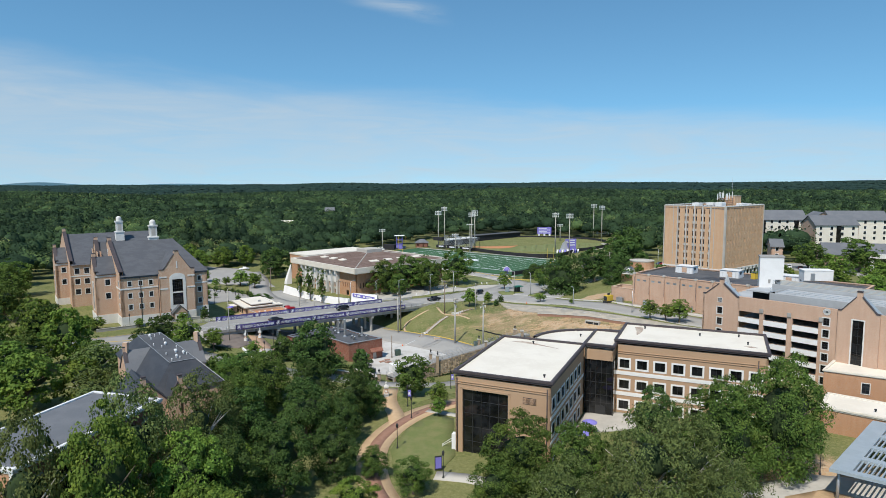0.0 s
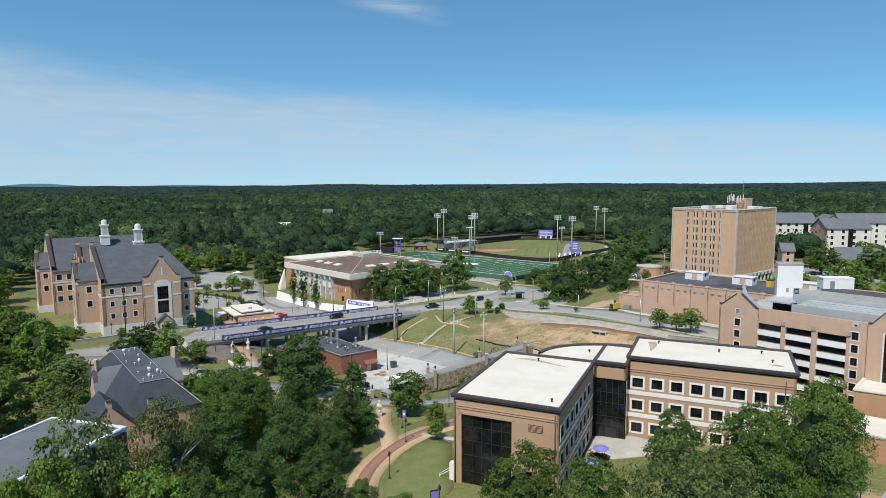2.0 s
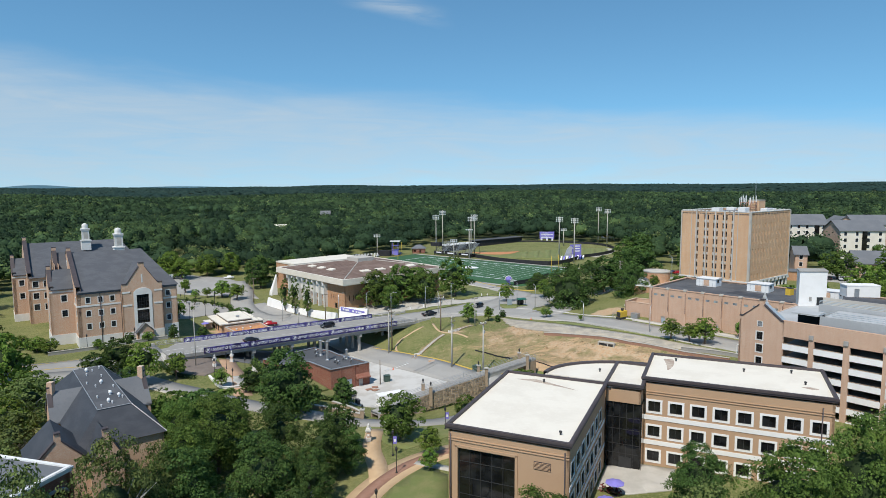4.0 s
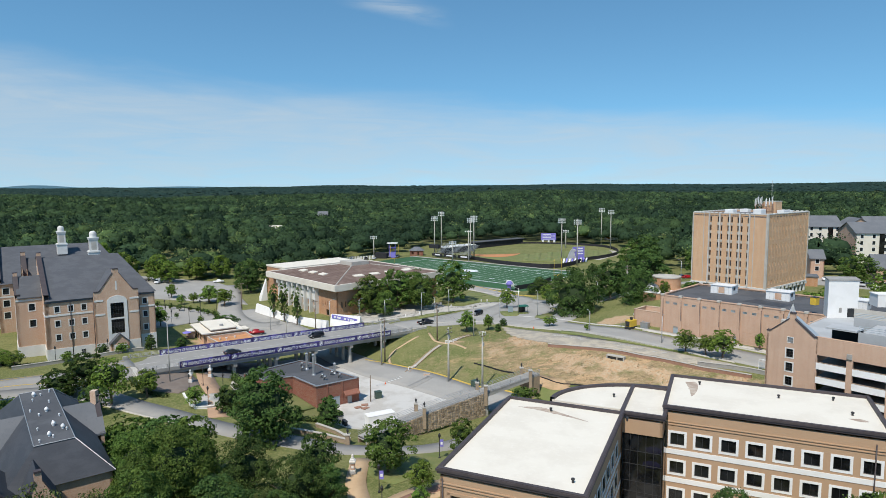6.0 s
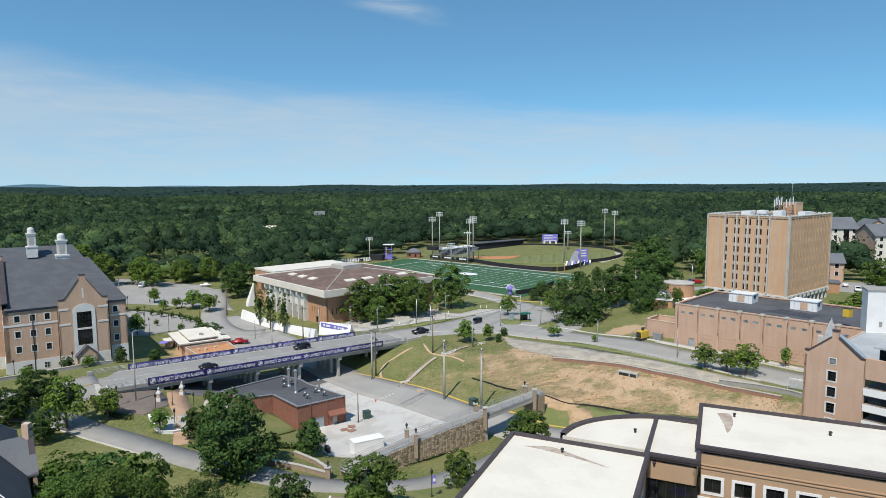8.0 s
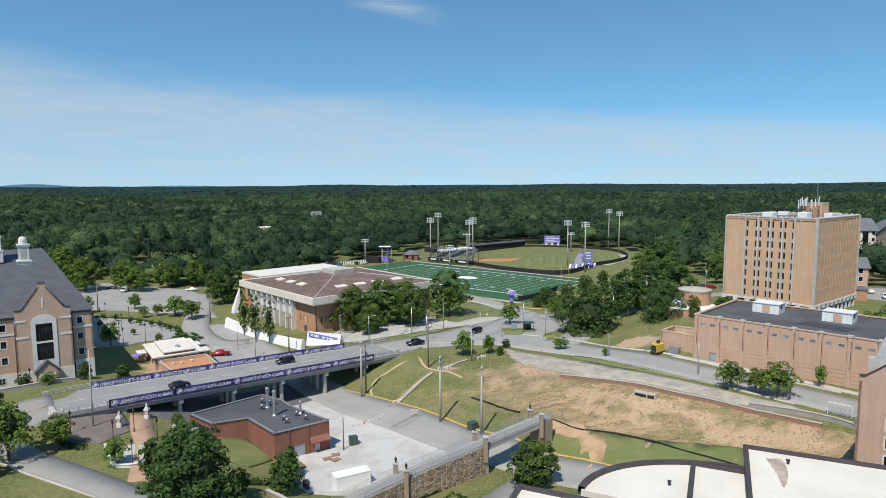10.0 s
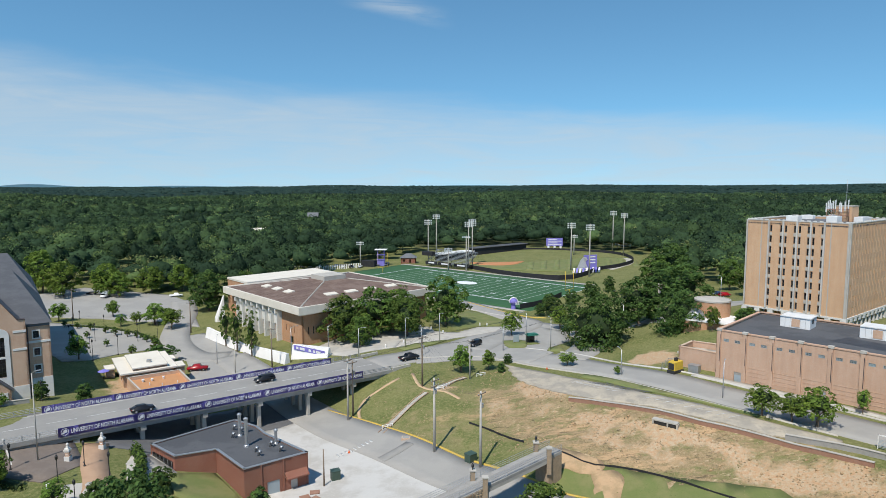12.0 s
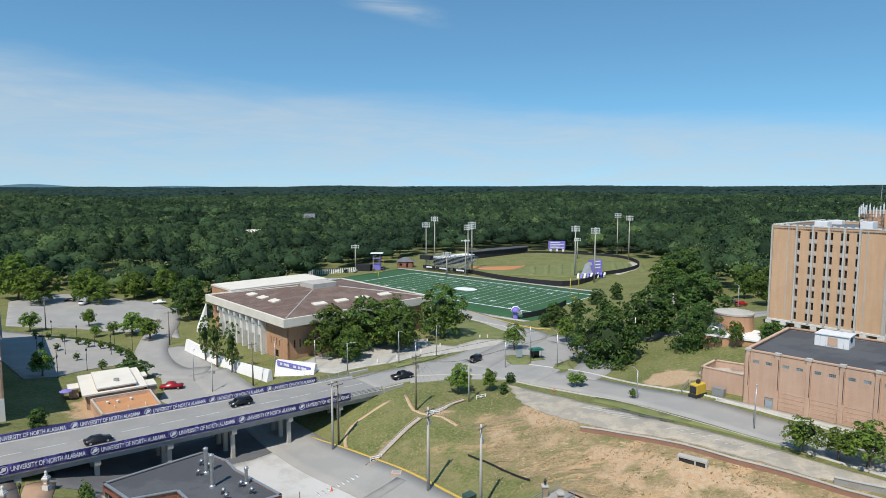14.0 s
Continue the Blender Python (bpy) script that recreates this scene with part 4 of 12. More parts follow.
sheet("road", [(-4, 238.5), (7.3, 241.4), (19.9, 239.5), (25.7, 236), (33.4, 245), (33.4, 251.8), (41.3, 260.6), (42, 274.8), (31, 288), (23.6, 283.5), (12, 270), (4.2, 260.8), (-6.1, 252.9)], "asphalt_old", 0.145, label="wide pale asphalt crossing", category="road")
sheet("lawn", [(21, 256.5), (25.2, 262.6), (28.1, 257.7), (26.7, 252.3), (22, 252.8)], "grass_light", 0.3, label="small grass island with a bus shelter", category="lawn")
sheet("lawn", [(33.4, 251.8), (36.9, 252.2), (36.8, 245), (33.6, 245.6), (32, 247.4)], "grass_light", 0.3, label="small dry grass island in the crossing", category="lawn")
sheet("verge", [(34.8, 217.8), (42.5, 208.4), (50.4, 202), (57.2, 195.6), (62.6, 189.2), (63.6, 190.2), (52, 204.4), (42.6, 215), (36.4, 221)], "grass_light", 0.24, label="thin strip of grass between road and old bays", category="lawn")
ribbon("kerb", [(-36, 234), (-22, 218)], 0.2, "concrete", label="concrete edge of the lower road", category="kerb")


# painted lines
def paint_line(pts, mat, width=0.13, lift=0.17, z=None, label="painted road line"):
    return ribbon("road_marking", pts, width, mat, lift, label, "road marking", across=1, z=z, deep=0.02)


for off in (-0.12, 0.12):
    a = offset(curve([(-125, 166), (-100, 176), bpt(-14, 7.8), bpt(-1, 7.8)], 4), off)
    paint_line(a, "line_yellow", 0.16, 0.15, label="double yellow centre line on the road")
paint_line(offset(curve([(-110, 172), (-95, 179), bpt(-14, 7.8), bpt(-1, 7.8)], 4), 5.8), "line_yellow", 0.2, 0.15, label="yellow edge line on the road")
for k in range(10):
    p = V2((35.0, 214.6)) + k * V2((0.75, -0.9))
    paint_line([p, p + V2((-3.0, -0.6))], "line_white", 0.16, 0.2, label="white hatch stripe in the old parking bays")
for k in range(11):
    p = V2((36.2, 212.4)) + k * V2((0.85, -0.72))
    paint_line([p, p + V2((2.6, -0.5))], "asphalt_dark", 0.22, 0.2, label="dark stripe across the old bays")
for a, b in (((35.6, 212.6), (45.6, 204.6)), ((39.2, 212.0), (48.4, 204.2))):
    paint_line([V2(a), V2(b)], "asphalt_dark", 0.2, 0.205, label="dark stripe along the old bays")
for k in range(9):
    p = V2((47.5, 202)) + k * V2((1.5, -1.42))
    paint_line([p, p + V2((-3.6, -1.5))], "line_white", 0.14, 0.2, label="white stripe of an old parking bay")
for k in range(9):
    p = V2((-12.5, 203.5)) + k * V2((-0.75, -0.72))
    paint_line([p, p + V2((0.8, -1.1))], "line_white", 0.35, 0.24, label="worn white crossing bar")
sheet("patch", [(-10, 195), (-4.5, 200.5), (-2.8, 199), (-8.3, 193.2)], "asphalt", 0.24, label="darker asphalt patch across the lower road", category="patch")


# ---- the bridge ----
bridge = thing("bridge", "long concrete road bridge on columns with banners on its rails", "bridge", kind="structure")
bm = bmesh.new()
n_seg = 12
for i in range(n_seg):
    s0, s1 = B_LONG * i / n_seg, B_LONG * (i + 1) / n_seg
    c = [bpt(s0, 0), bpt(s1, 0), bpt(s1, B_WIDE), bpt(s0, B_WIDE)]
    zz = [deck_z(s0), deck_z(s1), deck_z(s1), deck_z(s0)]
    add_prism(bm, c, [z - 0.55 for z in zz], zz)
part("deck", bm, "concrete_grey", bridge)
bm = bmesh.new()
for i in range(n_seg):
    s0, s1 = B_LONG * i / n_seg, B_LONG * (i + 1) / n_seg
    zz = [deck_z(s0), deck_z(s1), deck_z(s1), deck_z(s0)]
    add_prism(bm, [bpt(s0, 1.5), bpt(s1, 1.5), bpt(s1, B_WIDE - 1.5), bpt(s0, B_WIDE - 1.5)], [z + 0.004 for z in zz], [z + 0.03 for z in zz])
part("road_surface", bm, "asphalt", bridge, "grey asphalt carriageway")
for w in (1.45, B_WIDE - 1.45, B_WIDE / 2):
    bm = bmesh.new()
    for i in range(n_seg):
        s0, s1 = B_LONG * i / n_seg + (0.0 if w != B_WIDE / 2 else 0.9), B_LONG * (i + 1) / n_seg - (0.0 if w != B_WIDE / 2 else 0.9)
        add_prism(bm, [bpt(s0, w - 0.08 + 0.3), bpt(s1, w - 0.08 + 0.3), bpt(s1, w + 0.08 + 0.3), bpt(s0, w + 0.08 + 0.3)], [deck_z(s0) + 0.03, deck_z(s1) + 0.03, deck_z(s1) + 0.03, deck_z(s0) + 0.03], [deck_z(s0) + 0.036, deck_z(s1) + 0.036, deck_z(s1) + 0.036, deck_z(s0) + 0.036])
    part("road_marking", bm, "line_white", bridge, "worn white road line")
# girders, parapets, joints
for w in (0.55, 3.6, 6.6, 9.6, 12.6, B_WIDE - 0.55):
    bm = bmesh.new()
    add_prism(bm, [bpt(0.5, w - 0.22), bpt(B_LONG - 0.5, w - 0.22), bpt(B_LONG - 0.5, w + 0.22), bpt(0.5, w + 0.22)], [deck_z(0) - 1.45, deck_z(B_LONG) - 1.45] + [deck_z(B_LONG) - 1.45, deck_z(0) - 1.45], [deck_z(0) - 0.55, deck_z(B_LONG) - 0.55, deck_z(B_LONG) - 0.55, deck_z(0) - 0.55])
    part("girder", bm, "concrete_grey", bridge)
for w0, w1 in ((0.0, 0.3), (B_WIDE - 0.3, B_WIDE)):
    bm = bmesh.new()
    add_prism(bm, [bpt(0, w0), bpt(B_LONG, w0), bpt(B_LONG, w1), bpt(0, w1)], [deck_z(0) + 0.004, deck_z(B_LONG) + 0.004, deck_z(B_LONG) + 0.004, deck_z(0) + 0.004], [deck_z(0) + 0.3, deck_z(B_LONG) + 0.3, deck_z(B_LONG) + 0.3, deck_z(0) + 0.3])
    part("kerb", bm, "concrete_grey", bridge)
    for h in (0.62, 0.92, 1.2):
        bm = bmesh.new()
        add_tube(bm, [(*bpt(0.2, (w0 + w1) / 2), deck_z(0) + h), (*bpt(B_LONG - 0.2, (w0 + w1) / 2), deck_z(B_LONG) + h)], 0.05, 6)
        part("rail", bm, "galvanised", bridge)
    first = None
    for k in range(32):
        s = 0.6 + k * (B_LONG - 1.2) / 31
        if first is None:
            bm = bmesh.new()
            add_box(bm, -0.07, 0.07, -0.07, 0.07, 0, 0.95)
            first = part("post", bm, "galvanised", bridge)
            post = first
        else:
            post = share(first, bridge)
        post.matrix_basis = pose(*bpt(s, (w0 + w1) / 2), deck_z(s) + 0.3)
# columns in rows of four under cap beams
for s in (11.5, 23, 35, 47, 59, 71):
    low = min(TH(*bpt(s, w)) for w in (2, 6, 10, 14)) - 0.4
    zt = deck_z(s) - 1.45
    bm = bmesh.new()
    add_prism(bm, [bpt(s - 0.5, 0.4), bpt(s + 0.5, 0.4), bpt(s + 0.5, B_WIDE - 0.4), bpt(s - 0.5, B_WIDE - 0.4)], zt - 0.9, zt)
    part("cap_beam", bm, "concrete", bridge)
    for w in (1.7, 5.8, 9.8, B_WIDE - 1.7):
        bm = bmesh.new()
        add_prism(bm, [bpt(s - 0.42, w - 0.42), bpt(s + 0.42, w - 0.42), bpt(s + 0.42, w + 0.42), bpt(s - 0.42, w + 0.42)], low, zt - 0.9)
        bmesh.ops.bevel(bm, geom=[e for e in bm.edges if abs(e.verts[0].co.z - e.verts[1].co.z) > 1], offset=0.1, segments=1, affect="EDGES")
        part("column", bm, "concrete", bridge)
for s0, s1 in ((-1.2, 0.0), (B_LONG, B_LONG + 5.5)):
    bm = bmesh.new()
    for w in (-0.2, B_WIDE - 0.3):
        add_prism(bm, [bpt(s0, w), bpt(s1, w), bpt(s1, w + 0.5), bpt(s0, w + 0.5)], min(deck_z(s0) - 6, -1), deck_z(s1) + 0.9)
    add_prism(bm, [bpt(s0 if s0 < 0 else s0 + 0.1, 0.3), bpt(s0 + 1.0, 0.3), bpt(s0 + 1.0, B_WIDE - 0.3), bpt(s0 if s0 < 0 else s0 + 0.1, B_WIDE - 0.3)], -3.5, deck_z(s1) - 0.1)
    part("abutment", bm, "concrete", bridge)


def banner(s0, s1, w, count, height=1.7, lift=-0.25):
    """A purple banner on the rail with white lettering and a round emblem before each text."""
    t = thing("banner", "long purple fabric banner with white capital letters on the bridge rail", "banner", "banners on the bridge")
    d3 = Vector((*(B_DIR * (s1 - s0)), deck_z(s1) - deck_z(s0))).normalized()
    face = Vector((-B_OUT[0], -B_OUT[1], 0))
    up3 = face.cross(d3) * -1
    if up3.z < 0:
        up3 = -up3
    o = Vector((*bpt(s0, w), deck_z(s0) + lift))
    m = Matrix(((d3.x, up3.x, face.x, o.x), (d3.y, up3.y, face.y, o.y), (d3.z, up3.z, face.z, o.z), (0, 0, 0, 1)))
    L = s1 - s0
    bm = bmesh.new()
    k = int(L / 0.8)
    top = [bm.verts.new(m @ Vector((L * i / k, height - 0.02 * abs(math.sin(i * 1.7)), 0.03 * math.sin(i * 2.1)))) for i in range(k + 1)]
    bot = [bm.verts.new(m @ Vector((L * i / k, 0.015 * math.sin(i * 1.3), 0.03 * math.sin(i * 2.1 + 0.6)))) for i in range(k + 1)]
    for i in range(k):
        bm.faces.new((bot[i], bot[i + 1], top[i + 1], top[i])).smooth = True
    bmesh.ops.solidify(bm, geom=bm.faces[:], thickness=0.02)
    part("cloth", bm, "purple", t)
    for i in range(count):
        x = L * i / count + 0.5
        bm = bmesh.new()
        for r0, r1, cx, cy in ((0.66, 0.56, 0.0, 0.0), (0.34, 0.0, 0.08, 0.1), (0.2, 0.0, -0.24, -0.2)):
            pts_ = [(math.cos(a), math.sin(a)) for a in np.linspace(0, 2 * math.pi, 18, endpoint=False)]
            outer = [bm.verts.new(m @ Vector((x + 0.55 + cx + r0 * c_, height / 2 + cy + r0 * s_, 0.072))) for c_, s_ in pts_]
            if r1:
                inner = [bm.verts.new(m @ Vector((x + 0.55 + r1 * c_, height / 2 + r1 * s_, 0.072))) for c_, s_ in pts_]
                for q in range(18):
                    bm.faces.new((outer[q], outer[(q + 1) % 18], inner[(q + 1) % 18], inner[q]))
            else:
                bm.faces.new(outer)
        part("emblem", bm, "lettering", t, "white round emblem")
        cu = bpy.data.curves.new("text", "FONT")
        cu.body, cu.size, cu.extrude, cu.offset = "UNIVERSITY OF NORTH ALABAMA", 1.16, 0.004, 0.022
        tmp = bpy.data.objects.new("text", cu)
        scene.collection.objects.link(tmp)
        bpy.context.view_layer.update()
        me_ = bpy.data.meshes.new_from_object(tmp.evaluated_get(bpy.context.evaluated_depsgraph_get()))
        bpy.data.objects.remove(tmp)
        wide = max(v.co.x for v in me_.vertices)
        fit_ = min(1.0, (L / count - 2.35) / wide)
        me_.transform(m @ Matrix.Translation((x + 1.5, height / 2 - 0.42, 0.075)) @ Matrix.Diagonal((fit_, 1, 1, 1)))
        me_.materials.clear()
        me_.materials.append(M["lettering"])
        txt = new("lettering", me_)
        txt.parent = t
    return t


S_NL = float((V2((-66.9, 186.6)) - NEAR_L) @ B_DIR)
S_NR = float((V2((-16.9, 227.5)) - NEAR_L) @ B_DIR)
S_FL = float((V2((-78.3, 199.3)) - NEAR_L) @ B_DIR)
S_FR = float((V2((-27.1, 239.3)) - NEAR_L) @ B_DIR)
banner(S_NL, S_NR, -0.06, 5)
banner(S_FL, S_FR, B_WIDE - 0.42, 5)

# ---- the classroom block: two wings, a glazed link and a rounded back ----
H_O, H_U, H_V = V2((-0.4, 103.1)), V2((0.912, -0.41)), V2((0.41, 0.912))
H_G, H_T = 3.2, 18.1


def hp(u, v):
    return H_O + H_U * u + H_V * v


hall = thing("classroom_building", "three-storey tan rendered classroom building with white flat roofs", "building")


def hall_block(corners, faces):
    """Walls between plan corners; faces: openings per side."""
    for i in range(len(corners)):
        a, b = corners[i], corners[(i + 1) % len(corners)]
        wall("wall", a, b, H_G - 0.6, H_T - 1.0, faces.get(i, []), "stucco", hall)


def flat_roof(corners, z, parent, mat="roof_white", parapet=0.4, rim=0.14, rim_mat="fascia", drop=0.3, over=0.3):
    """A roof sheet behind a raised dark rim."""
    n_ = len(corners)
    bm = bmesh.new()
    add_prism(bm, corners, z - 0.35, z)
    part("roof", bm, mat, parent)
    for i in range(n_):
        a, b = V2(corners[i]), V2(corners[(i + 1) % n_])
        d = (b - a) / np.linalg.norm(b - a)
        o = V2((d[1], -d[0]))
        bm = bmesh.new()
        add_prism(bm, [a - d * over + o * over, b + d * over + o * over, b - d * rim - o * rim, a + d * rim - o * rim], z - drop, z + parapet)
        part("cornice", bm, rim_mat, parent)
        bm = bmesh.new()
        add_prism(bm, [a - d * (over + 0.12) + o * (over + 0.12), b + d * (over + 0.12) + o * (over + 0.12), b + d * (over + 0.01) + o * (over + 0.01), a - d * (over + 0.01) + o * (over + 0.01)], z + parapet - 0.4, z + parapet - 0.1)
        part("cornice_lip", bm, rim_mat, parent)


# wing A
A0, A1, A2, A3 = hp(0, 0), hp(16.9, 0), hp(16.9, 26.4), hp(0, 26.4)
big = (1.35, 9.6, H_G - 0.6, 14.9)
rows_z = (4.35, 8.65, 12.95)
side_u = [2.0 + 3.35 * k for k in range(7)]
side_open = [(u - 0.95, u + 0.95, z, z + 1.95) for u in side_u for z in rows_z]
wall("wall", A0, A1, H_G - 0.6, H_T - 0.9, [big], "stucco", hall)
wall("wall", A1, A2, H_G - 0.6, H_T - 0.9, side_open, "stucco", hall)
wall("wall", A2, A3, H_G - 0.6, H_T - 0.9, [], "stucco", hall)
wall("wall", A3, A0, H_G - 0.6, H_T - 0.9, [], "stucco", hall)
for u in side_u:
    for z in rows_z:
        window(hall, A1, A2, u, z, 1.9, 1.95, 0.3, "white", (1, 1), 0.2, "glass_black")
for z in (7.3, 11.6):
    strip_box("string_course", A1, A2, z, z + 0.55, 0.0, 0.07, "white", hall)
# the tall dark curtain wall of the front with its mullions
glz = thing("tmp", "", "")
bpy.data.objects.remove(glz)
cw = strip_box("curtain_wall", A0, A1, H_G - 0.5, 14.85, -0.5, -0.42, "glass_black", hall, 1.4, 9.55)
cw["label"] = "tall black glazed front"
for k in range(6):
    strip_box("mullion", A0, A1, H_G - 0.5, 14.85, -0.42, -0.34, "metal_dark", cw, 1.4 + 1.6 * k, 1.48 + 1.6 * k)
for z in (5.6, 8.2, 10.6, 12.9):
    strip_box("transom", A0, A1, z, z + 0.09, -0.415, -0.35, "metal_dark", cw, 1.4, 9.55)
for u0, u1, z0, z1 in ((0.95, 1.3, H_G, 15.3), (9.65, 10.0, H_G, 15.3), (0.95, 10.0, 15.0, 15.35)):
    strip_box("trim", A0, A1, z0, z1, 0.0, 0.09, "stucco", hall, u0, u1)
for z in (15.9, 16.25):
    strip_box("trim", A0, A1, z, z + 0.14, 0.0, 0.12, "stucco", hall, 0, None)
vent = strip_box("louvre", A0, A1, 13.9, 15.0, 0.0, 0.06, "fascia", hall, 12.2, 14.5)
for k in range(6):
    strip_box("slat", A0, A1, 13.97 + 0.17 * k, 14.03 + 0.17 * k, 0.06, 0.12, "stucco", vent, 12.25, 14.45)
for u in (0.35, 16.35):
    bm = bmesh.new()
    p = A0 + H_U * u - H_V * 0.16
    add_tube(bm, [(p[0], p[1], H_G), (p[0], p[1], 16.9)], 0.09, 8)
    part("downpipe", bm, "fascia", hall, "dark downpipe")
p = hp(-0.3, 1.2)
bm = bmesh.new()
add_prism(bm, [hp(-0.9, 0.3), hp(0.0, 0.3), hp(0.0, 1.3), hp(-0.9, 1.3)], H_G - 0.5, 6.4)
part("pier", bm, "white", hall, "white corner pier")
flat_roof([A0, A1, A2, A3], H_T - 0.25, hall)

# wing B
B0, B1, B2, B3 = hp(22.6, 30.4), hp(50.2, 30.4), hp(50.2, 46), hp(22.6, 46)
bu = [1.75 + 3.42 * k for k in range(8)]
b_open = [(u - 0.95, u + 0.95, z, z + 1.75) for u in bu for z in rows_z]
wall("wall", B0, B1, H_G - 0.6, H_T - 0.3, b_open, "stucco", hall)
wall("wall", B1, B2, H_G - 0.6, H_T - 0.3, [], "stucco", hall)
wall("wall", B2, B3, H_G - 0.6, H_T - 0.3, [], "stucco", hall)
wall("wall", B3, B0, H_G - 0.6, H_T - 0.3, [], "stucco", hall)
for u in bu:
    for z in rows_z:
        window(hall, B0, B1, u, z, 1.9, 1.75, 0.34, "white", (2, 1), 0.2, "glass_black")
for z in (7.2, 11.5):
    strip_box("string_course", B0, B1, z, z + 0.75, 0.0, 0.08, "white", hall)
for z in (15.9, 16.3):
    strip_box("trim", B0, B1, z, z + 0.14, 0.0, 0.12, "stucco", hall)
bm = bmesh.new()
q = hp(48.6, 30.2)
add_tube(bm, [(q[0], q[1], H_G), (q[0], q[1], 17.2)], 0.09, 8)
part("downpipe", bm, "fascia", hall, "dark downpipe")
flat_roof([B0, B1, B2, B3], H_T + 0.35, hall)

# the link, glazed from the ground to the eaves
L0, L1 = hp(16.95, 27.2), hp(22.55, 27.2)
wall("wall", L0, L1, 14.9, H_T - 1.0, [], "stucco", hall)
L2 = hp(22.55, 30.3)
wall("wall", L1, L2, 14.9, H_T - 1.0, [], "stucco", hall)
lk2 = strip_box("curtain_wall", L2, L1, H_G - 0.5, 14.9, -0.2, -0.1, "glass_black", hall)
lk2["label"] = "black glazed side of the link"
for k in range(3):
    strip_box("mullion", L2, L1, H_G - 0.4, 14.9, -0.1, -0.03, "metal_dark", lk2, 0.1 + 1.2 * k, 0.18 + 1.2 * k)
lk = strip_box("curtain_wall", L0, L1, H_G - 0.5, 14.9, -0.35, -0.25, "glass_black", hall)
lk["label"] = "black glazed link"
for k in range(6):
    strip_box("mullion", L0, L1, H_G - 0.4, 14.9, -0.25, -0.18, "metal_dark", lk, 0.02 + 1.09 * k, 0.1 + 1.09 * k)
for z in (6.0, 7.6, 10.2, 12.2):
    strip_box("transom", L0, L1, z, z + 0.1, -0.245, -0.19, "metal_dark", lk)
strip_box("door", L0, L1, H_G, 5.5, -0.24, -0.15, "metal_dark", hall, 2.2, 4.2)["label"] = "dark glazed double entrance door"
flat_roof([L0, L1, hp(22.55, 40), hp(16.95, 40)], H_T - 0.3, hall)

# the rounded back
arc = [hp(16.9 + 5.4 - 16.4 * math.cos(a), 29.0 + 12.5 * math.sin(a)) for a in np.linspace(0.02, math.pi / 2, 16)]
back = [hp(22.3, 29.0), *arc][::-1]
bm = bmesh.new()
add_prism(bm, fin(back), H_G - 3, H_T - 1.5)
part("round_wall", bm, "stucco", hall)
bm = bmesh.new()
add_prism(bm, fin(back), H_T - 1.5, H_T - 0.5)
part("roof", bm, "roof_white", hall)
bm = bmesh.new()
cen = hp(22.3, 29.0)
rim_ = []
for a in arc:
    da = (a - cen) / np.linalg.norm(a - cen)
    rim_.append([bm.verts.new((*(a + da * e), z)) for e, z in ((-0.35, H_T - 1.0), (0.3, H_T - 1.0), (0.3, H_T - 0.1), (-0.35, H_T - 0.1))])
for p, q in zip(rim_, rim_[1:]):
    for k in range(4):
        bm.faces.new((p[k], q[k], q[(k + 1) % 4], p[(k + 1) % 4]))
bmesh.ops.recalc_face_normals(bm, faces=bm.faces[:])
part("cornice", bm, "fascia", hall)

# stains, vents and pipes on the white roofs
def stain(parent, pts, z):
    bm = bmesh.new()
    add_prism(bm, fin(ragged(pts, 0.16, 0.4)), z, z + 0.006)
    return part("stain", bm, "roof_stain", parent)


stain(hall, [hp(2.2, 23.6), hp(5.5, 24.6), hp(9, 23.4), hp(13.2, 21.6), hp(9, 22.6), hp(5.4, 23.3)], H_T - 0.248)
stain(hall, [hp(24.6, 43.8), hp(26.2, 44.2), hp(26.6, 40.5), hp(25.9, 36.8), hp(25.4, 40)], H_T + 0.353)
stain(hall, [hp(46.2, 35.4), hp(47.5, 35.9), hp(48.6, 35.2), hp(47.5, 34.7)], H_T + 0.353)


def roof_vent(p, z, r=0.22, h=0.6, mat="metal_dark"):
    t = thing("roof_vent", "small metal vent pipe on a flat roof", "vent", "roof vents")
    bm = bmesh.new()
    add_lathe(bm, [(r * 0.6, 0), (r * 0.6, h * 0.6), (r, h * 0.62), (r, h * 0.9), (r * 0.3, h)], 10, (p[0], p[1], z))
    part("pipe", bm, mat, t)
    return t


for u, v, z in ((7.2, 23.6, H_T - 0.26), (15, 3, H_T - 0.26), (14.6, 34.2, H_T - 0.51), (26.8, 43.2, H_T + 0.34), (38, 41, H_T + 0.34), (45.4, 43, H_T + 0.34), (46.9, 37, H_T + 0.34), (18, 24.2, H_T - 0.29)):
    roof_vent(hp(u, v), z)


def umbrella(p, z, mat="purple"):
    t = thing("patio_umbrella", "open purple patio umbrella over a dark table", "umbrella", "patio umbrellas", at=pose(p[0], p[1], z))
    bm = bmesh.new()
    add_tube(bm, [(0, 0, 0), (0, 0, 2.5)], 0.03, 6)
    part("pole", bm, "metal_grey", t)
    bm = bmesh.new()
    add_lathe(bm, [(1.45, 2.0), (1.47, 2.05), (0.75, 2.36), (0.05, 2.55)], 8)
    part("canopy", bm, mat, t)
    bm = bmesh.new()
    add_lathe(bm, [(0.4, 0.0), (0.06, 0.06), (0.06, 0.68), (0.6, 0.7), (0.6, 0.74)], 14)
    part("table", bm, "metal_dark", t)
    return t


sheet("pavement", [hp(17.2, 18), hp(17.2, 27), hp(23, 30), hp(28, 30), hp(28, 22), hp(22, 18)], "concrete", 0.12, label="pale concrete entrance court", category="pavement")
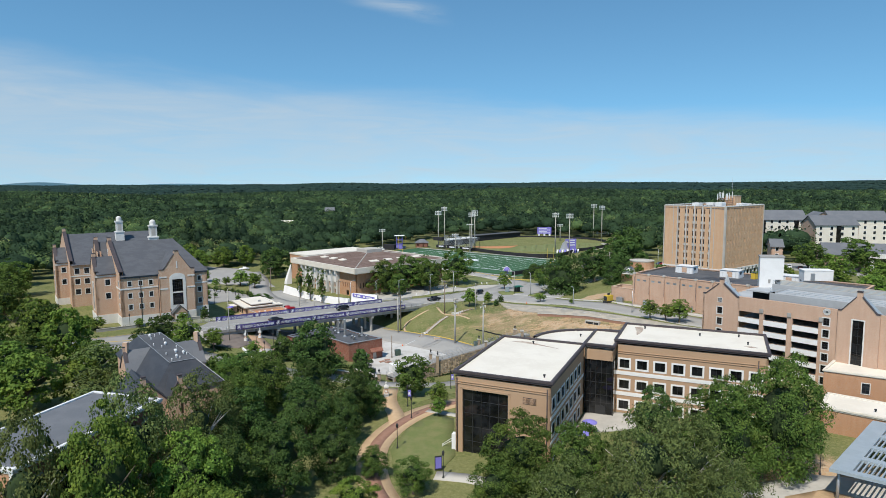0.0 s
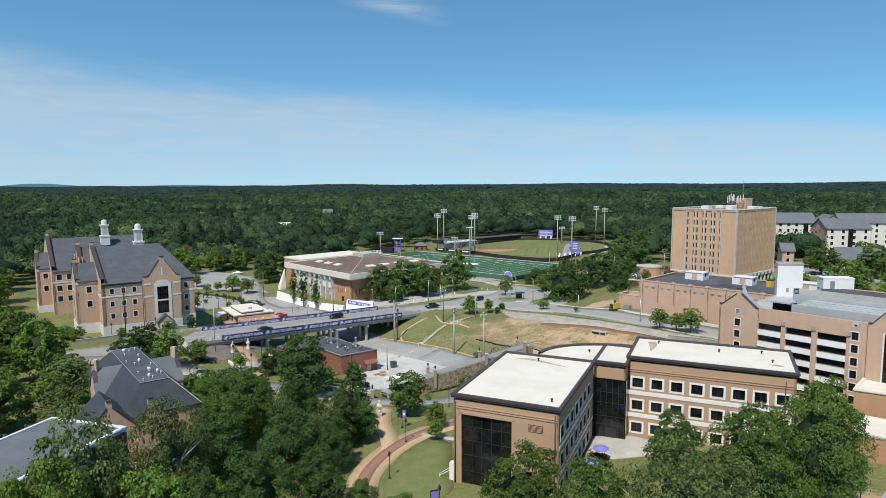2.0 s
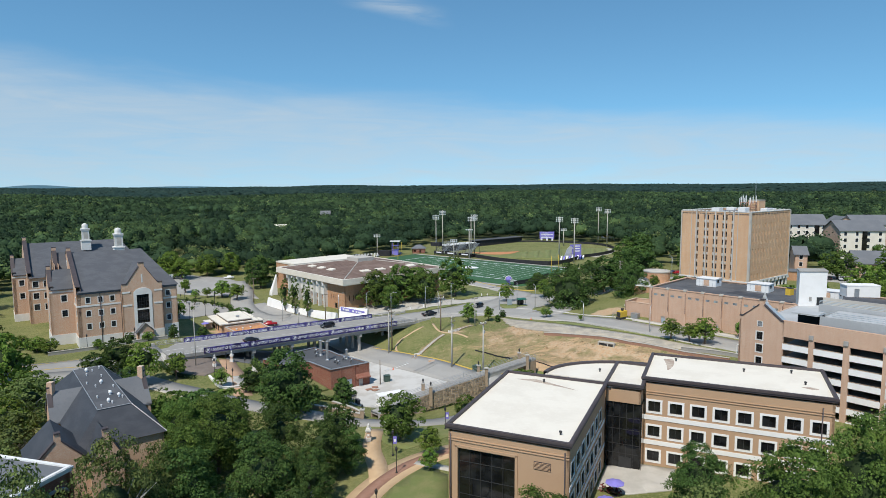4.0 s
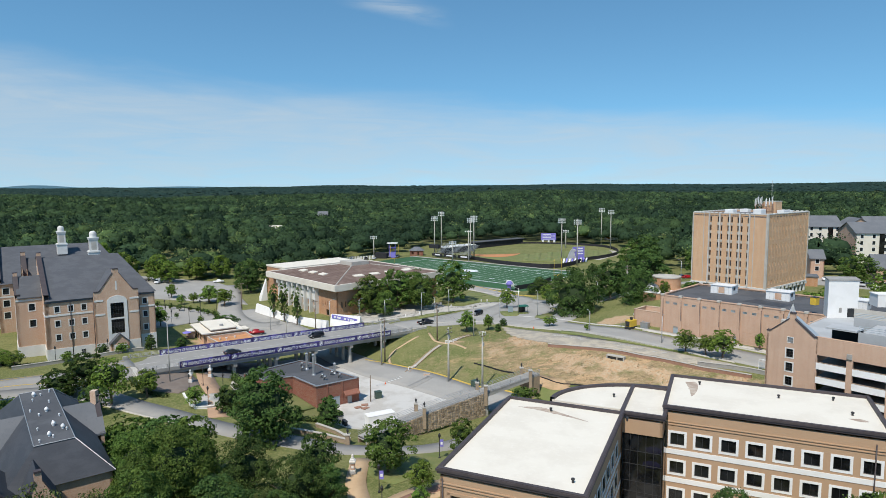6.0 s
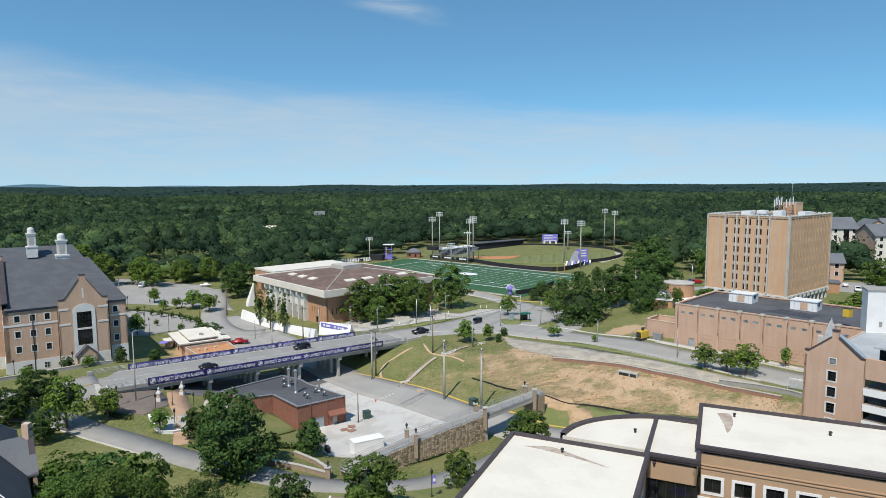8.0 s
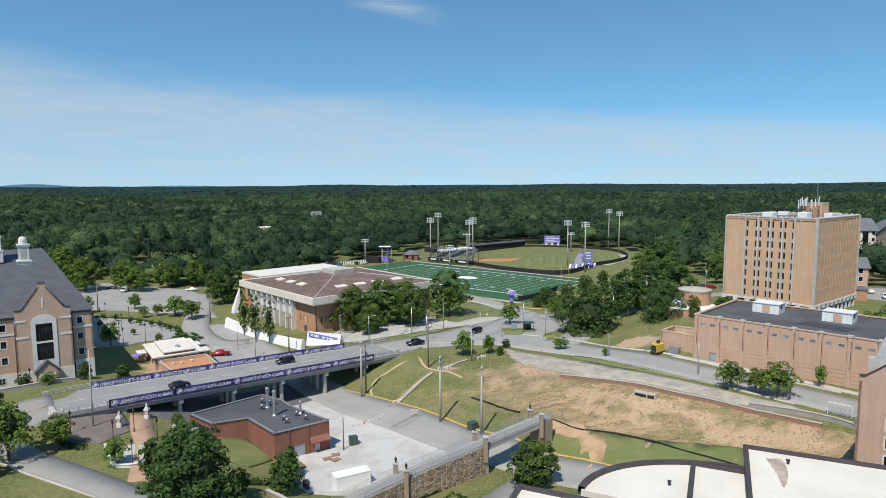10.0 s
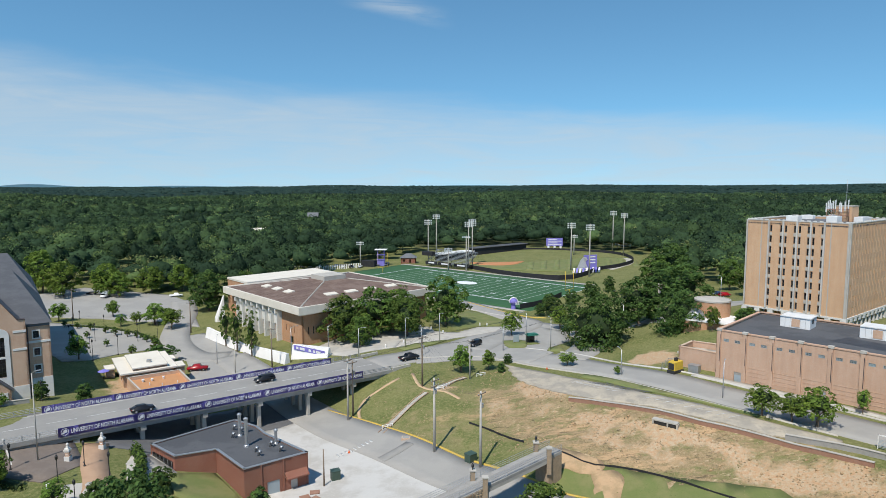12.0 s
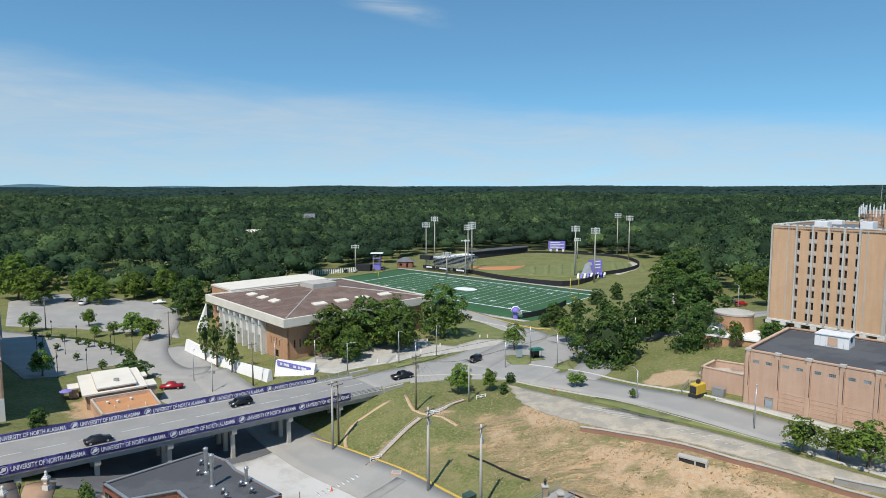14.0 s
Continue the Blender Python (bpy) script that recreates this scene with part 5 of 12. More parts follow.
for p in (V2((24.9, 110.2)), V2((22.3, 105.0))):
    umbrella(p, TH(*p) + 0.12)

# ---- the brick tower ----
T_C, T_U, T_V = V2((103.2, 230.0)), V2((-0.62, 0.785)), V2((0.785, 0.62))
T_LONG, T_DEEP, T_G, T_B, T_T = 25.5, 30.6, 12.6, 17.0, 40.7


def tp(u, v):
    return T_C + T_U * u + T_V * v


tower = thing("tower_block", "eight-storey buff brick tower with narrow window slots", "building")
TL, TCn, TR, TB = tp(T_LONG, 0), tp(0, 0), tp(0, T_DEEP), tp(T_LONG, T_DEEP)
storey = (T_T - 0.6 - T_B) / 8
# from the left corner: paired slots in three bays and single ones at the ends, each beside a pale fin
cols = (6.55, 9.15, 10.35, 12.6, 13.8, 15.95, 17.15, 19.25)
opens = [(u - 0.28, u + 0.28, T_B + storey * k + 0.6, T_B + storey * k + 2.4) for u in cols for k in range(8)]
wall("wall", TL, TCn, T_B, T_T, opens, "brick_buff", tower, 0.5)
for u in cols:
    for k in range(8):
        window(tower, TL, TCn, u, T_B + storey * k + 0.6, 0.56, 1.8, 0.0, "dark", (1, 2), 0.3, "glass")
        strip_box("spandrel", TL, TCn, T_B + storey * k - 0.35, T_B + storey * k + 0.5, -0.03, 0.05, "concrete", tower, u - 0.28, u + 0.28)
for u in (6.08, 9.75, 13.2, 16.55, 19.74):
    strip_box("fin", TL, TCn, T_B, T_T + 0.1, 0.0, 0.42, "concrete_pale", tower, u - 0.19, u + 0.19)
for u in (4.1, 21.2):
    strip_box("joint", TL, TCn, T_B, T_T + 0.1, 0.0, 0.06, "concrete", tower, u - 0.12, u + 0.12)
for u0, u1 in ((0.0, 0.4), (T_LONG - 0.5, T_LONG)):
    strip_box("fin", TL, TCn, T_B, T_T + 0.15, 0.0, 0.2, "concrete", tower, u0, u1)
strip_box("sill_band", TL, TCn, T_B - 0.45, T_B + 0.02, 0.0, 0.24, "stone_white", tower)
r_cols = [2.2 + 2.2 * k for k in range(13)]
opens = [(u - 0.2, u + 0.2, T_B + storey * k + 1.1, T_B + storey * k + 2.5) for u in r_cols for k in range(8)]
wall("wall", TCn, TR, T_B, T_T, opens, "brick_buff", tower, 0.5)
for u in r_cols:
    for k in range(8):
        window(tower, TCn, TR, u, T_B + storey * k + 1.1, 0.4, 1.4, 0.0, "concrete", (1, 1), 0.3, "glass_black")
    strip_box("pier", TCn, TR, T_B, T_T + 0.1, 0.0, 0.06, "brick_buff", tower, u + 0.95, u + 1.2)
strip_box("fin", TCn, TR, T_B, T_T + 0.15, 0.0, 0.2, "concrete", tower, 0.0, 0.45)
strip_box("fin", TCn, TR, T_B, T_T + 0.15, 0.0, 0.2, "concrete", tower, T_DEEP - 0.45, T_DEEP)
strip_box("sill_band", TCn, TR, T_B - 0.45, T_B + 0.02, 0.0, 0.24, "stone_white", tower)
bm = bmesh.new()
add_prism(bm, [tp(1.5, T_DEEP + 0.1), tp(1.5, T_DEEP + 3.2), tp(9, T_DEEP + 3.2), tp(9, T_DEEP + 0.1)], T_G - 1.5, T_T - 2.6)
part("stair_wall", bm, "brick_buff", tower)
wall("wall", TR, TB, T_B, T_T, [], "brick_buff", tower, 0.5)
wall("wall", TB, TL, T_B, T_T, [], "brick_buff", tower, 0.5)
bm = bmesh.new()
add_prism(bm, [TL, TCn, TR, TB], T_B - 0.45, T_B - 0.004)
part("floor_slab", bm, "concrete", tower)
bm = bmesh.new()
add_prism(bm, [TL, TCn, TR, TB], T_T - 0.9, T_T - 0.5)
part("roof", bm, "roof_grey", tower)
for a, b in ((TL, TCn), (TCn, TR), (TR, TB), (TB, TL)):
    strip_box("coping", a, b, T_T + 0.004, T_T + 0.2, -0.55, 0.1, "concrete_pale", tower)
    for k in range(17):
        u = (k + 0.5) * float(np.linalg.norm(b - a)) / 17
        strip_box("merlon", a, b, T_T + 0.204, T_T + 0.42, -0.45, 0.02, "stone_white", tower, u - 0.35, u + 0.35)
# open ground floor on pale piers
for u in np.linspace(0.4, T_LONG - 0.4, 8):
    for v in np.linspace(0.4, T_DEEP - 0.4, 11):
        if 0.5 < u < T_LONG - 0.5 and 0.5 < v < T_DEEP - 0.5:
            continue
        bm = bmesh.new()
        add_prism(bm, [tp(u - 0.3, v - 0.3), tp(u + 0.3, v - 0.3), tp(u + 0.3, v + 0.3), tp(u - 0.3, v + 0.3)], T_G - 1.5, T_B - 0.45)
        add_prism(bm, [tp(u - 0.7, v - 0.7), tp(u + 0.7, v - 0.7), tp(u + 0.7, v + 0.7), tp(u - 0.7, v + 0.7)], T_B - 1.3, T_B - 0.5)
        part("column", bm, "stone_white", tower)
core = [tp(4, 4), tp(T_LONG - 4, 4), tp(T_LONG - 4, T_DEEP - 4), tp(4, T_DEEP - 4)]
bm = bmesh.new()
add_prism(bm, core, T_G - 1.5, T_B - 0.45)
part("core_wall", bm, "brick_buff", tower)
# the stair head, plant and aerials on the roof
pent = thing("roof_penthouse", "brick stair head on the tower roof", "penthouse")
pc = [tp(6.5, 19.6), tp(6.5, 24.4), tp(10.6, 24.4), tp(10.6, 19.6)]
bm = bmesh.new()
add_prism(bm, pc, T_T - 0.5, T_T + 3.6)
part("body", bm, "brick_buff", pent)
bm = bmesh.new()
cx = sum(pc) / 4
add_prism(bm, [cx + (p - cx) * 1.04 for p in pc], T_T + 3.6, T_T + 3.8)
part("coping", bm, "concrete", pent)
for u0, v0, w_, d_, h_ in ((6, 8, 2.6, 3.4, 1.9), (16.5, 10, 3, 3, 1.5), (13, 27, 2, 2.4, 1.4), (4, 20, 2.2, 5, 1.3), (5, 28, 2, 2, 1.0), (18, 24, 3, 2, 1.2), (20, 16, 1.5, 2.5, 1.0)):
    t = thing("roof_unit", "white rooftop plant unit", "plant unit", "rooftop units")
    bm = bmesh.new()
    add_prism(bm, [tp(u0, v0), tp(u0 + w_, v0), tp(u0 + w_, v0 + d_), tp(u0, v0 + d_)], T_T - 0.5, T_T - 0.5 + h_)
    bmesh.ops.bevel(bm, geom=bm.edges[:], offset=0.08, segments=1, affect="EDGES")
    part("casing", bm, "metal_white", t)
    bm = bmesh.new()
    c0 = tp(u0 + w_ / 2, v0 + d_ / 2)
    add_lathe(bm, [(0.5, 0), (0.5, 0.18), (0.1, 0.22)], 12, (c0[0], c0[1], T_T - 0.5 + h_))
    part("fan_cowl", bm, "metal_grey", t)
for k, (u, v) in enumerate(((10.9, 14.2), (10.9, 15.4), (10.9, 16.6), (10.9, 17.8), (10.9, 19.0), (8.6, 14.0), (7.2, 14.0), (7.0, 16.0), (7.0, 18.4), (9.4, 19.2))):
    t = thing("panel_antenna", "white mobile aerial panel on a pole", "antenna", "aerial panels on the tower")
    p = tp(u, v)
    zb = T_T + 2.2 + (k % 3) * 0.4
    bm = bmesh.new()
    add_tube(bm, [(p[0], p[1], zb - 1.0), (p[0], p[1], zb + 2.8)], 0.05, 6)
    part("pole", bm, "galvanised", t)
    bm = bmesh.new()
    add_box(bm, p[0] - 0.28, p[0] - 0.06, p[1] - 0.3, p[1] + 0.02, zb, zb + 2.4)
    bmesh.ops.bevel(bm, geom=bm.edges[:], offset=0.04, segments=1, affect="EDGES")
    part("panel", bm, "metal_white", t)
rack = thing("antenna_frame", "rust-brown steel frame that carries the aerials", "frame")
for u, v in ((10.7, 14), (10.7, 19), (7, 14), (7, 19)):
    p = tp(u, v)
    bm = bmesh.new()
    add_tube(bm, [(p[0], p[1], T_T - 0.5), (p[0], p[1], T_T + 3.0)], 0.09, 6)
    part("post", bm, "paving_red", rack)
for (u0, v0), (u1, v1) in (((10.7, 14), (10.7, 19)), ((7, 14), (10.7, 14)), ((7, 19), (10.7, 19)), ((7, 14), (7, 19))):
    for z in (T_T + 1.2, T_T + 2.9):
        bm = bmesh.new()
        add_tube(bm, [(*tp(u0, v0), z), (*tp(u1, v1), z)], 0.07, 5)
        part("rail", bm, "paving_red", rack)
    bm = bmesh.new()
    add_tube(bm, [(*tp(u0, v0), T_T - 0.4), (*tp(u1, v1), T_T + 2.9)], 0.05, 5)
    part("brace", bm, "paving_red", rack)
mast = thing("mast", "tall thin aerial mast on the tower roof", "mast")
p = tp(8.4, 20.6)
bm = bmesh.new()
add_tube(bm, [(p[0], p[1], T_T + 3.7), (p[0], p[1], T_T + 11)], [0.09, 0.03], 6)
for k in range(4):
    add_tube(bm, [(p[0] - 0.4, p[1], T_T + 6.5 + k * 0.9), (p[0] + 0.4, p[1], T_T + 6.5 + k * 0.9)], 0.02, 4)
part("pole", bm, "metal_grey", mast)

# ---- the long tan brick hall before the tower ----
W_O, W_U, W_V = V2((64.1, 213.8)), V2((0.705, -0.709)), V2((0.709, 0.705))
W_G, W_T, W_LONG, W_DEEP = 6.2, 18.6, 66.0, 27.0


def wp(u, v):
    return W_O + W_U * u + W_V * v


long_hall = thing("long_hall", "long windowless tan brick hall with a dark flat roof", "building")
bays = 12
bw = 5.4
slots = []
for k in range(bays):
    for q in (0.75, 3.1):
        slots.append((0.8 + bw * k + q, 0.8 + bw * k + q + 1.15, 15.95, 16.6))
doors_ = [(4.0, 5.9, 6.0, 9.6), (21.0, 22.2, 6.0, 9.6), (47, 49, 6.0, 9.6)]
wall("wall", wp(0, 0), wp(W_LONG, 0), W_G - 1.5, W_T - 0.35, slots + doors_, "brick_rose", long_hall, 0.4)
wall("wall", wp(W_LONG, 0), wp(W_LONG, W_DEEP), W_G - 1, W_T - 0.35, [], "brick_rose", long_hall)
wall("wall", wp(W_LONG, W_DEEP), wp(0, W_DEEP), W_G - 1, W_T - 0.35, [], "brick_rose", long_hall)
wall("wall", wp(0, W_DEEP), wp(0, 0), W_G - 1.5, W_T - 0.35, [], "brick_rose", long_hall)
for s in slots:
    window(long_hall, wp(0, 0), wp(W_LONG, 0), (s[0] + s[1]) / 2, s[2], s[1] - s[0], s[3] - s[2], 0.0, "metal_grey", (4, 2), 0.08, "glass_pale")
for s in doors_:
    strip_box("door", wp(0, 0), wp(W_LONG, 0), s[2], s[3] - 0.6, -0.2, -0.12, "metal_blue", long_hall, s[0] + 0.06, s[1] - 0.06)["label"] = "grey-blue metal double door"
    strip_box("lintel", wp(0, 0), wp(W_LONG, 0), s[3] - 0.6, s[3], -0.2, -0.1, "concrete_grey", long_hall, s[0], s[1])
for k in range(bays + 1):
    u = 0.25 + bw * k
    strip_box("pilaster", wp(0, 0), wp(W_LONG, 0), W_G - 1.2, W_T - 0.3, 0.0, 0.35, "brick_rose", long_hall, u, u + 0.85)
    strip_box("cap", wp(0, 0), wp(W_LONG, 0), W_T - 0.3, W_T + 0.16, -0.45, 0.45, "concrete", long_hall, u - 0.1, u + 0.95)
    strip_box("joint", wp(0, 0), wp(W_LONG, 0), 11.4, W_T - 1.1, 0.352, 0.38, "fascia", long_hall, u + 0.62, u + 0.74)
for k in range(5):
    strip_box("band", wp(0, 0), wp(W_LONG, 0), 7.6 + 0.85 * k, 7.68 + 0.85 * k, 0.0, 0.05, "brick_tan", long_hall, 6.5, W_LONG)
bm = bmesh.new()
add_prism(bm, [wp(0.3, 0.3), wp(W_LONG - 0.3, 0.3), wp(W_LONG - 0.3, W_DEEP - 0.3), wp(0.3, W_DEEP - 0.3)], W_T - 1.2, W_T - 0.7)
part("roof", bm, "roof_dark", long_hall)
for a, b in ((wp(0, 0), wp(W_LONG, 0)), (wp(W_LONG, 0), wp(W_LONG, W_DEEP)), (wp(W_LONG, W_DEEP), wp(0, W_DEEP)), (wp(0, W_DEEP), wp(0, 0))):
    strip_box("coping", a, b, W_T - 0.346, W_T - 0.1, -0.55, 0.12, "brick_rose", long_hall)
stain_poly = [wp(20, 8), wp(31, 6), wp(32, 12), wp(22, 14)]
bm = bmesh.new()
add_prism(bm, fin(stain_poly), W_T - 0.7, W_T - 0.694)
part("patch", bm, "slate", long_hall, "dark damp patch of roofing")
for u in (8.2, 23.8, 42):
    t = thing("roof_monitor", "white louvred plant house on the dark roof", "plant unit", "plant houses on the long hall")
    q0, q1, q2, q3 = wp(u, 15.6), wp(u + 6.2, 15.6), wp(u + 6.2, 20.4), wp(u, 20.4)
    bm = bmesh.new()
    add_prism(bm, [q0, q1, q2, q3], W_T - 0.7, W_T + 1.9)
    bmesh.ops.bevel(bm, geom=bm.edges[:], offset=0.05, segments=1, affect="EDGES")
    part("casing", bm, "metal_white", t)
    strip_box("louvre", q0, q1, W_T - 0.4, W_T + 1.4, 0.0, 0.08, "brick_tan", t, 2.4, 4.1)["label"] = "brown louvre"
    strip_box("louvre", q1, q2, W_T + 0.5, W_T + 1.4, 0.0, 0.06, "metal_dark", t, 1.4, 2.6)
    strip_box("eave", q0, q1, W_T + 1.75, W_T + 1.95, 0.0, 0.2, "metal_white", t)
    strip_box("eave", q1, q2, W_T + 1.75, W_T + 1.95, 0.0, 0.2, "metal_white", t)
    for k in range(1, 6):
        strip_box("panel_joint", q0, q1, W_T - 0.6, W_T + 1.7, 0.0, 0.03, "metal_grey", t, 1.05 * k - 0.02, 1.05 * k + 0.02)
# the low wing at its end
low_wing = thing("low_wing", "low tan brick walled yard beside the long hall", "wall")
for a, b in ((wp(-9.5, 9.5), wp(-9.5, 2.2)), (wp(-9.5, 2.2), wp(-0.4, 2.2)), (wp(-0.4, 11), wp(-9.5, 9.5))):
    a_, b_ = V2(a), V2(b)
    wall("wall", a_, b_, W_G - 1.5, 12.3, [], "brick_rose", low_wing, 0.4)
    strip_box("coping", a_, b_, 12.304, 12.5, -0.5, 0.08, "brick_tan", low_wing)
sheet("pavement", [wp(-10, 2.6), wp(-0.4, 2.6), wp(-0.4, 11), wp(-9.2, 9.3)], "concrete", 0.2, label="concrete floor of the walled yard", category="pavement", z=10.8)

# the drum with the dome
drum = thing("planetarium", "round tan brick drum with a white roof beside a silver dome", "building")
bm = bmesh.new()
add_lathe(bm, [(4.7, 0), (4.7, 8.6)], 40, (79.0, 250.5, 9.4))
part("drum_wall", bm, "brick_orange", drum)
bm = bmesh.new()
add_lathe(bm, [(4.85, 8.6), (4.85, 9.0), (4.5, 9.0), (4.5, 8.85), (0.2, 9.1)], 40, (79.0, 250.5, 9.4))
part("roof", bm, "concrete", drum)
bm = bmesh.new()
add_prism(bm, [(69, 245), (79, 238), (86, 246), (80, 252), (74, 252)], 8.5, 13.6)
part("base_wall", bm, "brick_orange", drum)
bm = bmesh.new()
add_prism(bm, [(68.7, 245), (79, 237.6), (86.4, 246), (80, 252.4), (73.8, 252.4)], 13.6, 13.95)
part("terrace", bm, "white", drum, "white terrace roof")
bm = bmesh.new()
add_lathe(bm, [(2.7 * math.cos(a), 2.7 * math.sin(a)) for a in np.linspace(0, math.pi / 2 - 0.02, 10)], 28, (72.4, 246.2, 13.95))
for f in bm.faces:
    f.smooth = True
part("dome", bm, "galvanised", drum, "silver metal dome")

# ---- the arts hall: pale overhanging roof edge, orange brick, white raking walls ----
F_O, F_U, F_V = V2((-78.6, 305.5)), V2((0.675, -0.738)), V2((0.738, 0.675))
F_S, F_G, F_T = 55.8, -0.2, 13.1


def fp(u, v):
    return F_O + F_U * u + F_V * v


arts = thing("arts_hall", "square orange brick hall with pale roof edge and brown roof", "building")
ins = 2.4
c4 = [fp(ins, ins), fp(F_S - ins, ins), fp(F_S - ins, F_S - ins), fp(ins, F_S - ins)]
left_open = [(8.0 + 4.3 * k, 11.1 + 4.3 * k, F_G, 5.2) for k in range(7)]
slits = [(40.6 + 1.7 * k, 41.0 + 1.7 * k, 3.9, 6.0) for k in range(4)] + [(43.2, 45.2, 0.4, 2.6)]
right_slits = [(2.0 + 1.75 * k, 2.45 + 1.75 * k, 3.9, 6.3) for k in range(26)]
wall("wall", c4[0], c4[1], F_G - 1, 10.6, left_open + slits, "brick_orange", arts, 0.5)
wall("wall", c4[1], c4[2], F_G - 1, 10.6, right_slits, "brick_orange", arts, 0.5)
wall("wall", c4[2], c4[3], F_G - 1, 10.6, [], "brick_orange", arts, 0.5)
wall("wall", c4[3], c4[0], F_G - 1, 10.6, [], "brick_orange", arts, 0.5)
for o in left_open:
    window(arts, c4[0], c4[1], (o[0] + o[1]) / 2, o[2], o[1] - o[0], o[3] - o[2], 0.0, "dark", (2, 4), 0.35, "glass_black")
    strip_box("infill_panel", c4[0], c4[1], 5.2, 10.6, 0.0, 0.5, "stone_white", arts, o[0] - 0.25, o[1] + 0.45)
    strip_box("balcony_front", c4[0], c4[1], 2.2, 3.0, -0.2, 0.5, "concrete", arts, o[0] + 0.02, o[1] - 0.02)
for o in slits + right_slits:
    window(arts, c4[0] if o in slits else c4[1], c4[1] if o in slits else c4[2], (o[0] + o[1]) / 2, o[2], o[1] - o[0], o[3] - o[2], 0.0, "dark", (1, 1), 0.3, "glass_black")
for k in range(8):
    u = 7.0 + 4.3 * k
    strip_box("column", c4[0], c4[1], F_G - 0.6, 10.6, 0.0, 1.7, "stone_white", arts, u, u + 0.75)
    strip_box("bracket", c4[0], c4[1], 9.2, 10.6, 1.7, 2.3, "stone_white", arts, u, u + 0.75)
for i, (a, b) in enumerate(((fp(0, 0), fp(F_S, 0)), (fp(F_S, 0), fp(F_S, F_S)), (fp(F_S, F_S), fp(0, F_S)), (fp(0, F_S), fp(0, 0)))):
    a, b = V2(a), V2(b)
    d = (b - a) / np.linalg.norm(b - a)
    o = V2((d[1], -d[0]))
    bm = bmesh.new()
    add_prism(bm, [a, b, b - d * 0.8 - o * 0.8, a + d * 0.8 - o * 0.8], 11.0, F_T + 0.3)
    part("roof_edge", bm, "cream", arts, "pale concrete roof edge")
bm = bmesh.new()
add_prism(bm, [fp(0.75, 0.75), fp(F_S - 0.75, 0.75), fp(F_S - 0.75, F_S - 0.75), fp(0.75, F_S - 0.75)], 10.6, 11.3)
part("soffit", bm, "cream", arts)
bm = bmesh.new()
lo = [fp(0.8, 0.8), fp(F_S - 0.8, 0.8), fp(F_S - 0.8, F_S - 0.8), fp(0.8, F_S - 0.8)]
hi = [fp(23, 23), fp(33, 23), fp(33, 33), fp(23, 33)]
vl = [bm.verts.new((*p, F_T + 0.1)) for p in lo]
vh = [bm.verts.new((*p, F_T + 3.4)) for p in hi]
for i in range(4):
    bm.faces.new((vl[i], vl[(i + 1) % 4], vh[(i + 1) % 4], vh[i]))
bm.faces.new(vh)
bm.faces.new(vl[::-1])
part("roof", bm, "roof_brown", arts)
for i in range(4):
    a, b = Vector((*lo[i], F_T + 0.12)), Vector((*hi[i], F_T + 3.42))
    bm = bmesh.new()
    add_tube(bm, [a, b], 0.22, 5)
    part("hip", bm, "concrete", arts, "pale hip flashing")
bm = bmesh.new()
add_prism(bm, [fp(23.5, 23.5), fp(32.5, 23.5), fp(32.5, 32.5), fp(23.5, 32.5)], F_T + 3.0, F_T + 5.0)
bmesh.ops.inset_region(bm, faces=[f for f in bm.faces if f.normal.z > 0.9], thickness=0.5, depth=-0.5)
part("lantern", bm, "concrete", arts, "low concrete lantern at the roof's top")


def roof_at(u, v):
    """The height of the hipped roof."""
    m_ = min(u, v, F_S - u, F_S - v)
    return F_T + 0.1 + 3.3 * min(1.0, max(0.0, (m_ - 0.8) / 22.2))


for u, v in ((17, 9), (25, 9), (33, 9), (47, 17), (47, 25), (47, 33), (47, 42)):
    bm = bmesh.new()
    vertical = v != 9
    du, dv = (1.2, 2.2) if vertical else (2.0, 1.2)
    add_prism(bm, [fp(u - du, v - dv), fp(u + du, v - dv), fp(u + du, v + dv), fp(u - du, v + dv)], [roof_at(u - du, v - dv) - 0.1, roof_at(u + du, v - dv) - 0.1, roof_at(u + du, v + dv) - 0.1, roof_at(u - du, v + dv) - 0.1], [roof_at(u - du, v - dv) + 0.35, roof_at(u + du, v - dv) + 0.35, roof_at(u + du, v + dv) + 0.35, roof_at(u - du, v + dv) + 0.35])
    part("skylight", bm, "cream", arts, "pale rooflight")
for k in range(20):
    for side_ in (0, 1):
        s0 = 2.5 + 2.6 * k
        top_m = min(s0, F_S - s0)
        if top_m < 2:
            continue
        e = min(top_m, 23)
        bm = bmesh.new()
        a = (s0, 1.0) if side_ == 0 else (F_S - 1.0, s0)
        b = (s0, e) if side_ == 0 else (F_S - e, s0)
        add_tube(bm, [(*fp(*a), roof_at(*a) + 0.02), (*fp(*b), roof_at(*b) + 0.02)], 0.05, 4)
        part("seam", bm, "roof_brown", arts)
# lower flat-roofed wing behind
rear = thing("rear_wing", "flat-roofed brick wing behind the arts hall", "building")
rc = [fp(-1, 10), fp(-1, 50), fp(-19, 50), fp(-19, 10)]
bm = bmesh.new()
add_prism(bm, rc, -1, 13.0)
part("wall", bm, "brick_orange", rear)
bm = bmesh.new()
cx = sum(rc) / 4
add_prism(bm, [cx + (p - cx) * 1.01 for p in rc], 13.0, 13.7)
part("roof", bm, "cream", rear)
shed = thing("shed", "long grey metal-roofed shed behind the arts hall", "building")
sc_ = [(-62, 360), (-38, 352), (-36, 360), (-60, 368)]
bm = bmesh.new()
add_prism(bm, sc_, 0, 8.5)
part("wall", bm, "metal_grey", shed)
bm = bmesh.new()
cx = sum(V2(p) for p in sc_) / 4
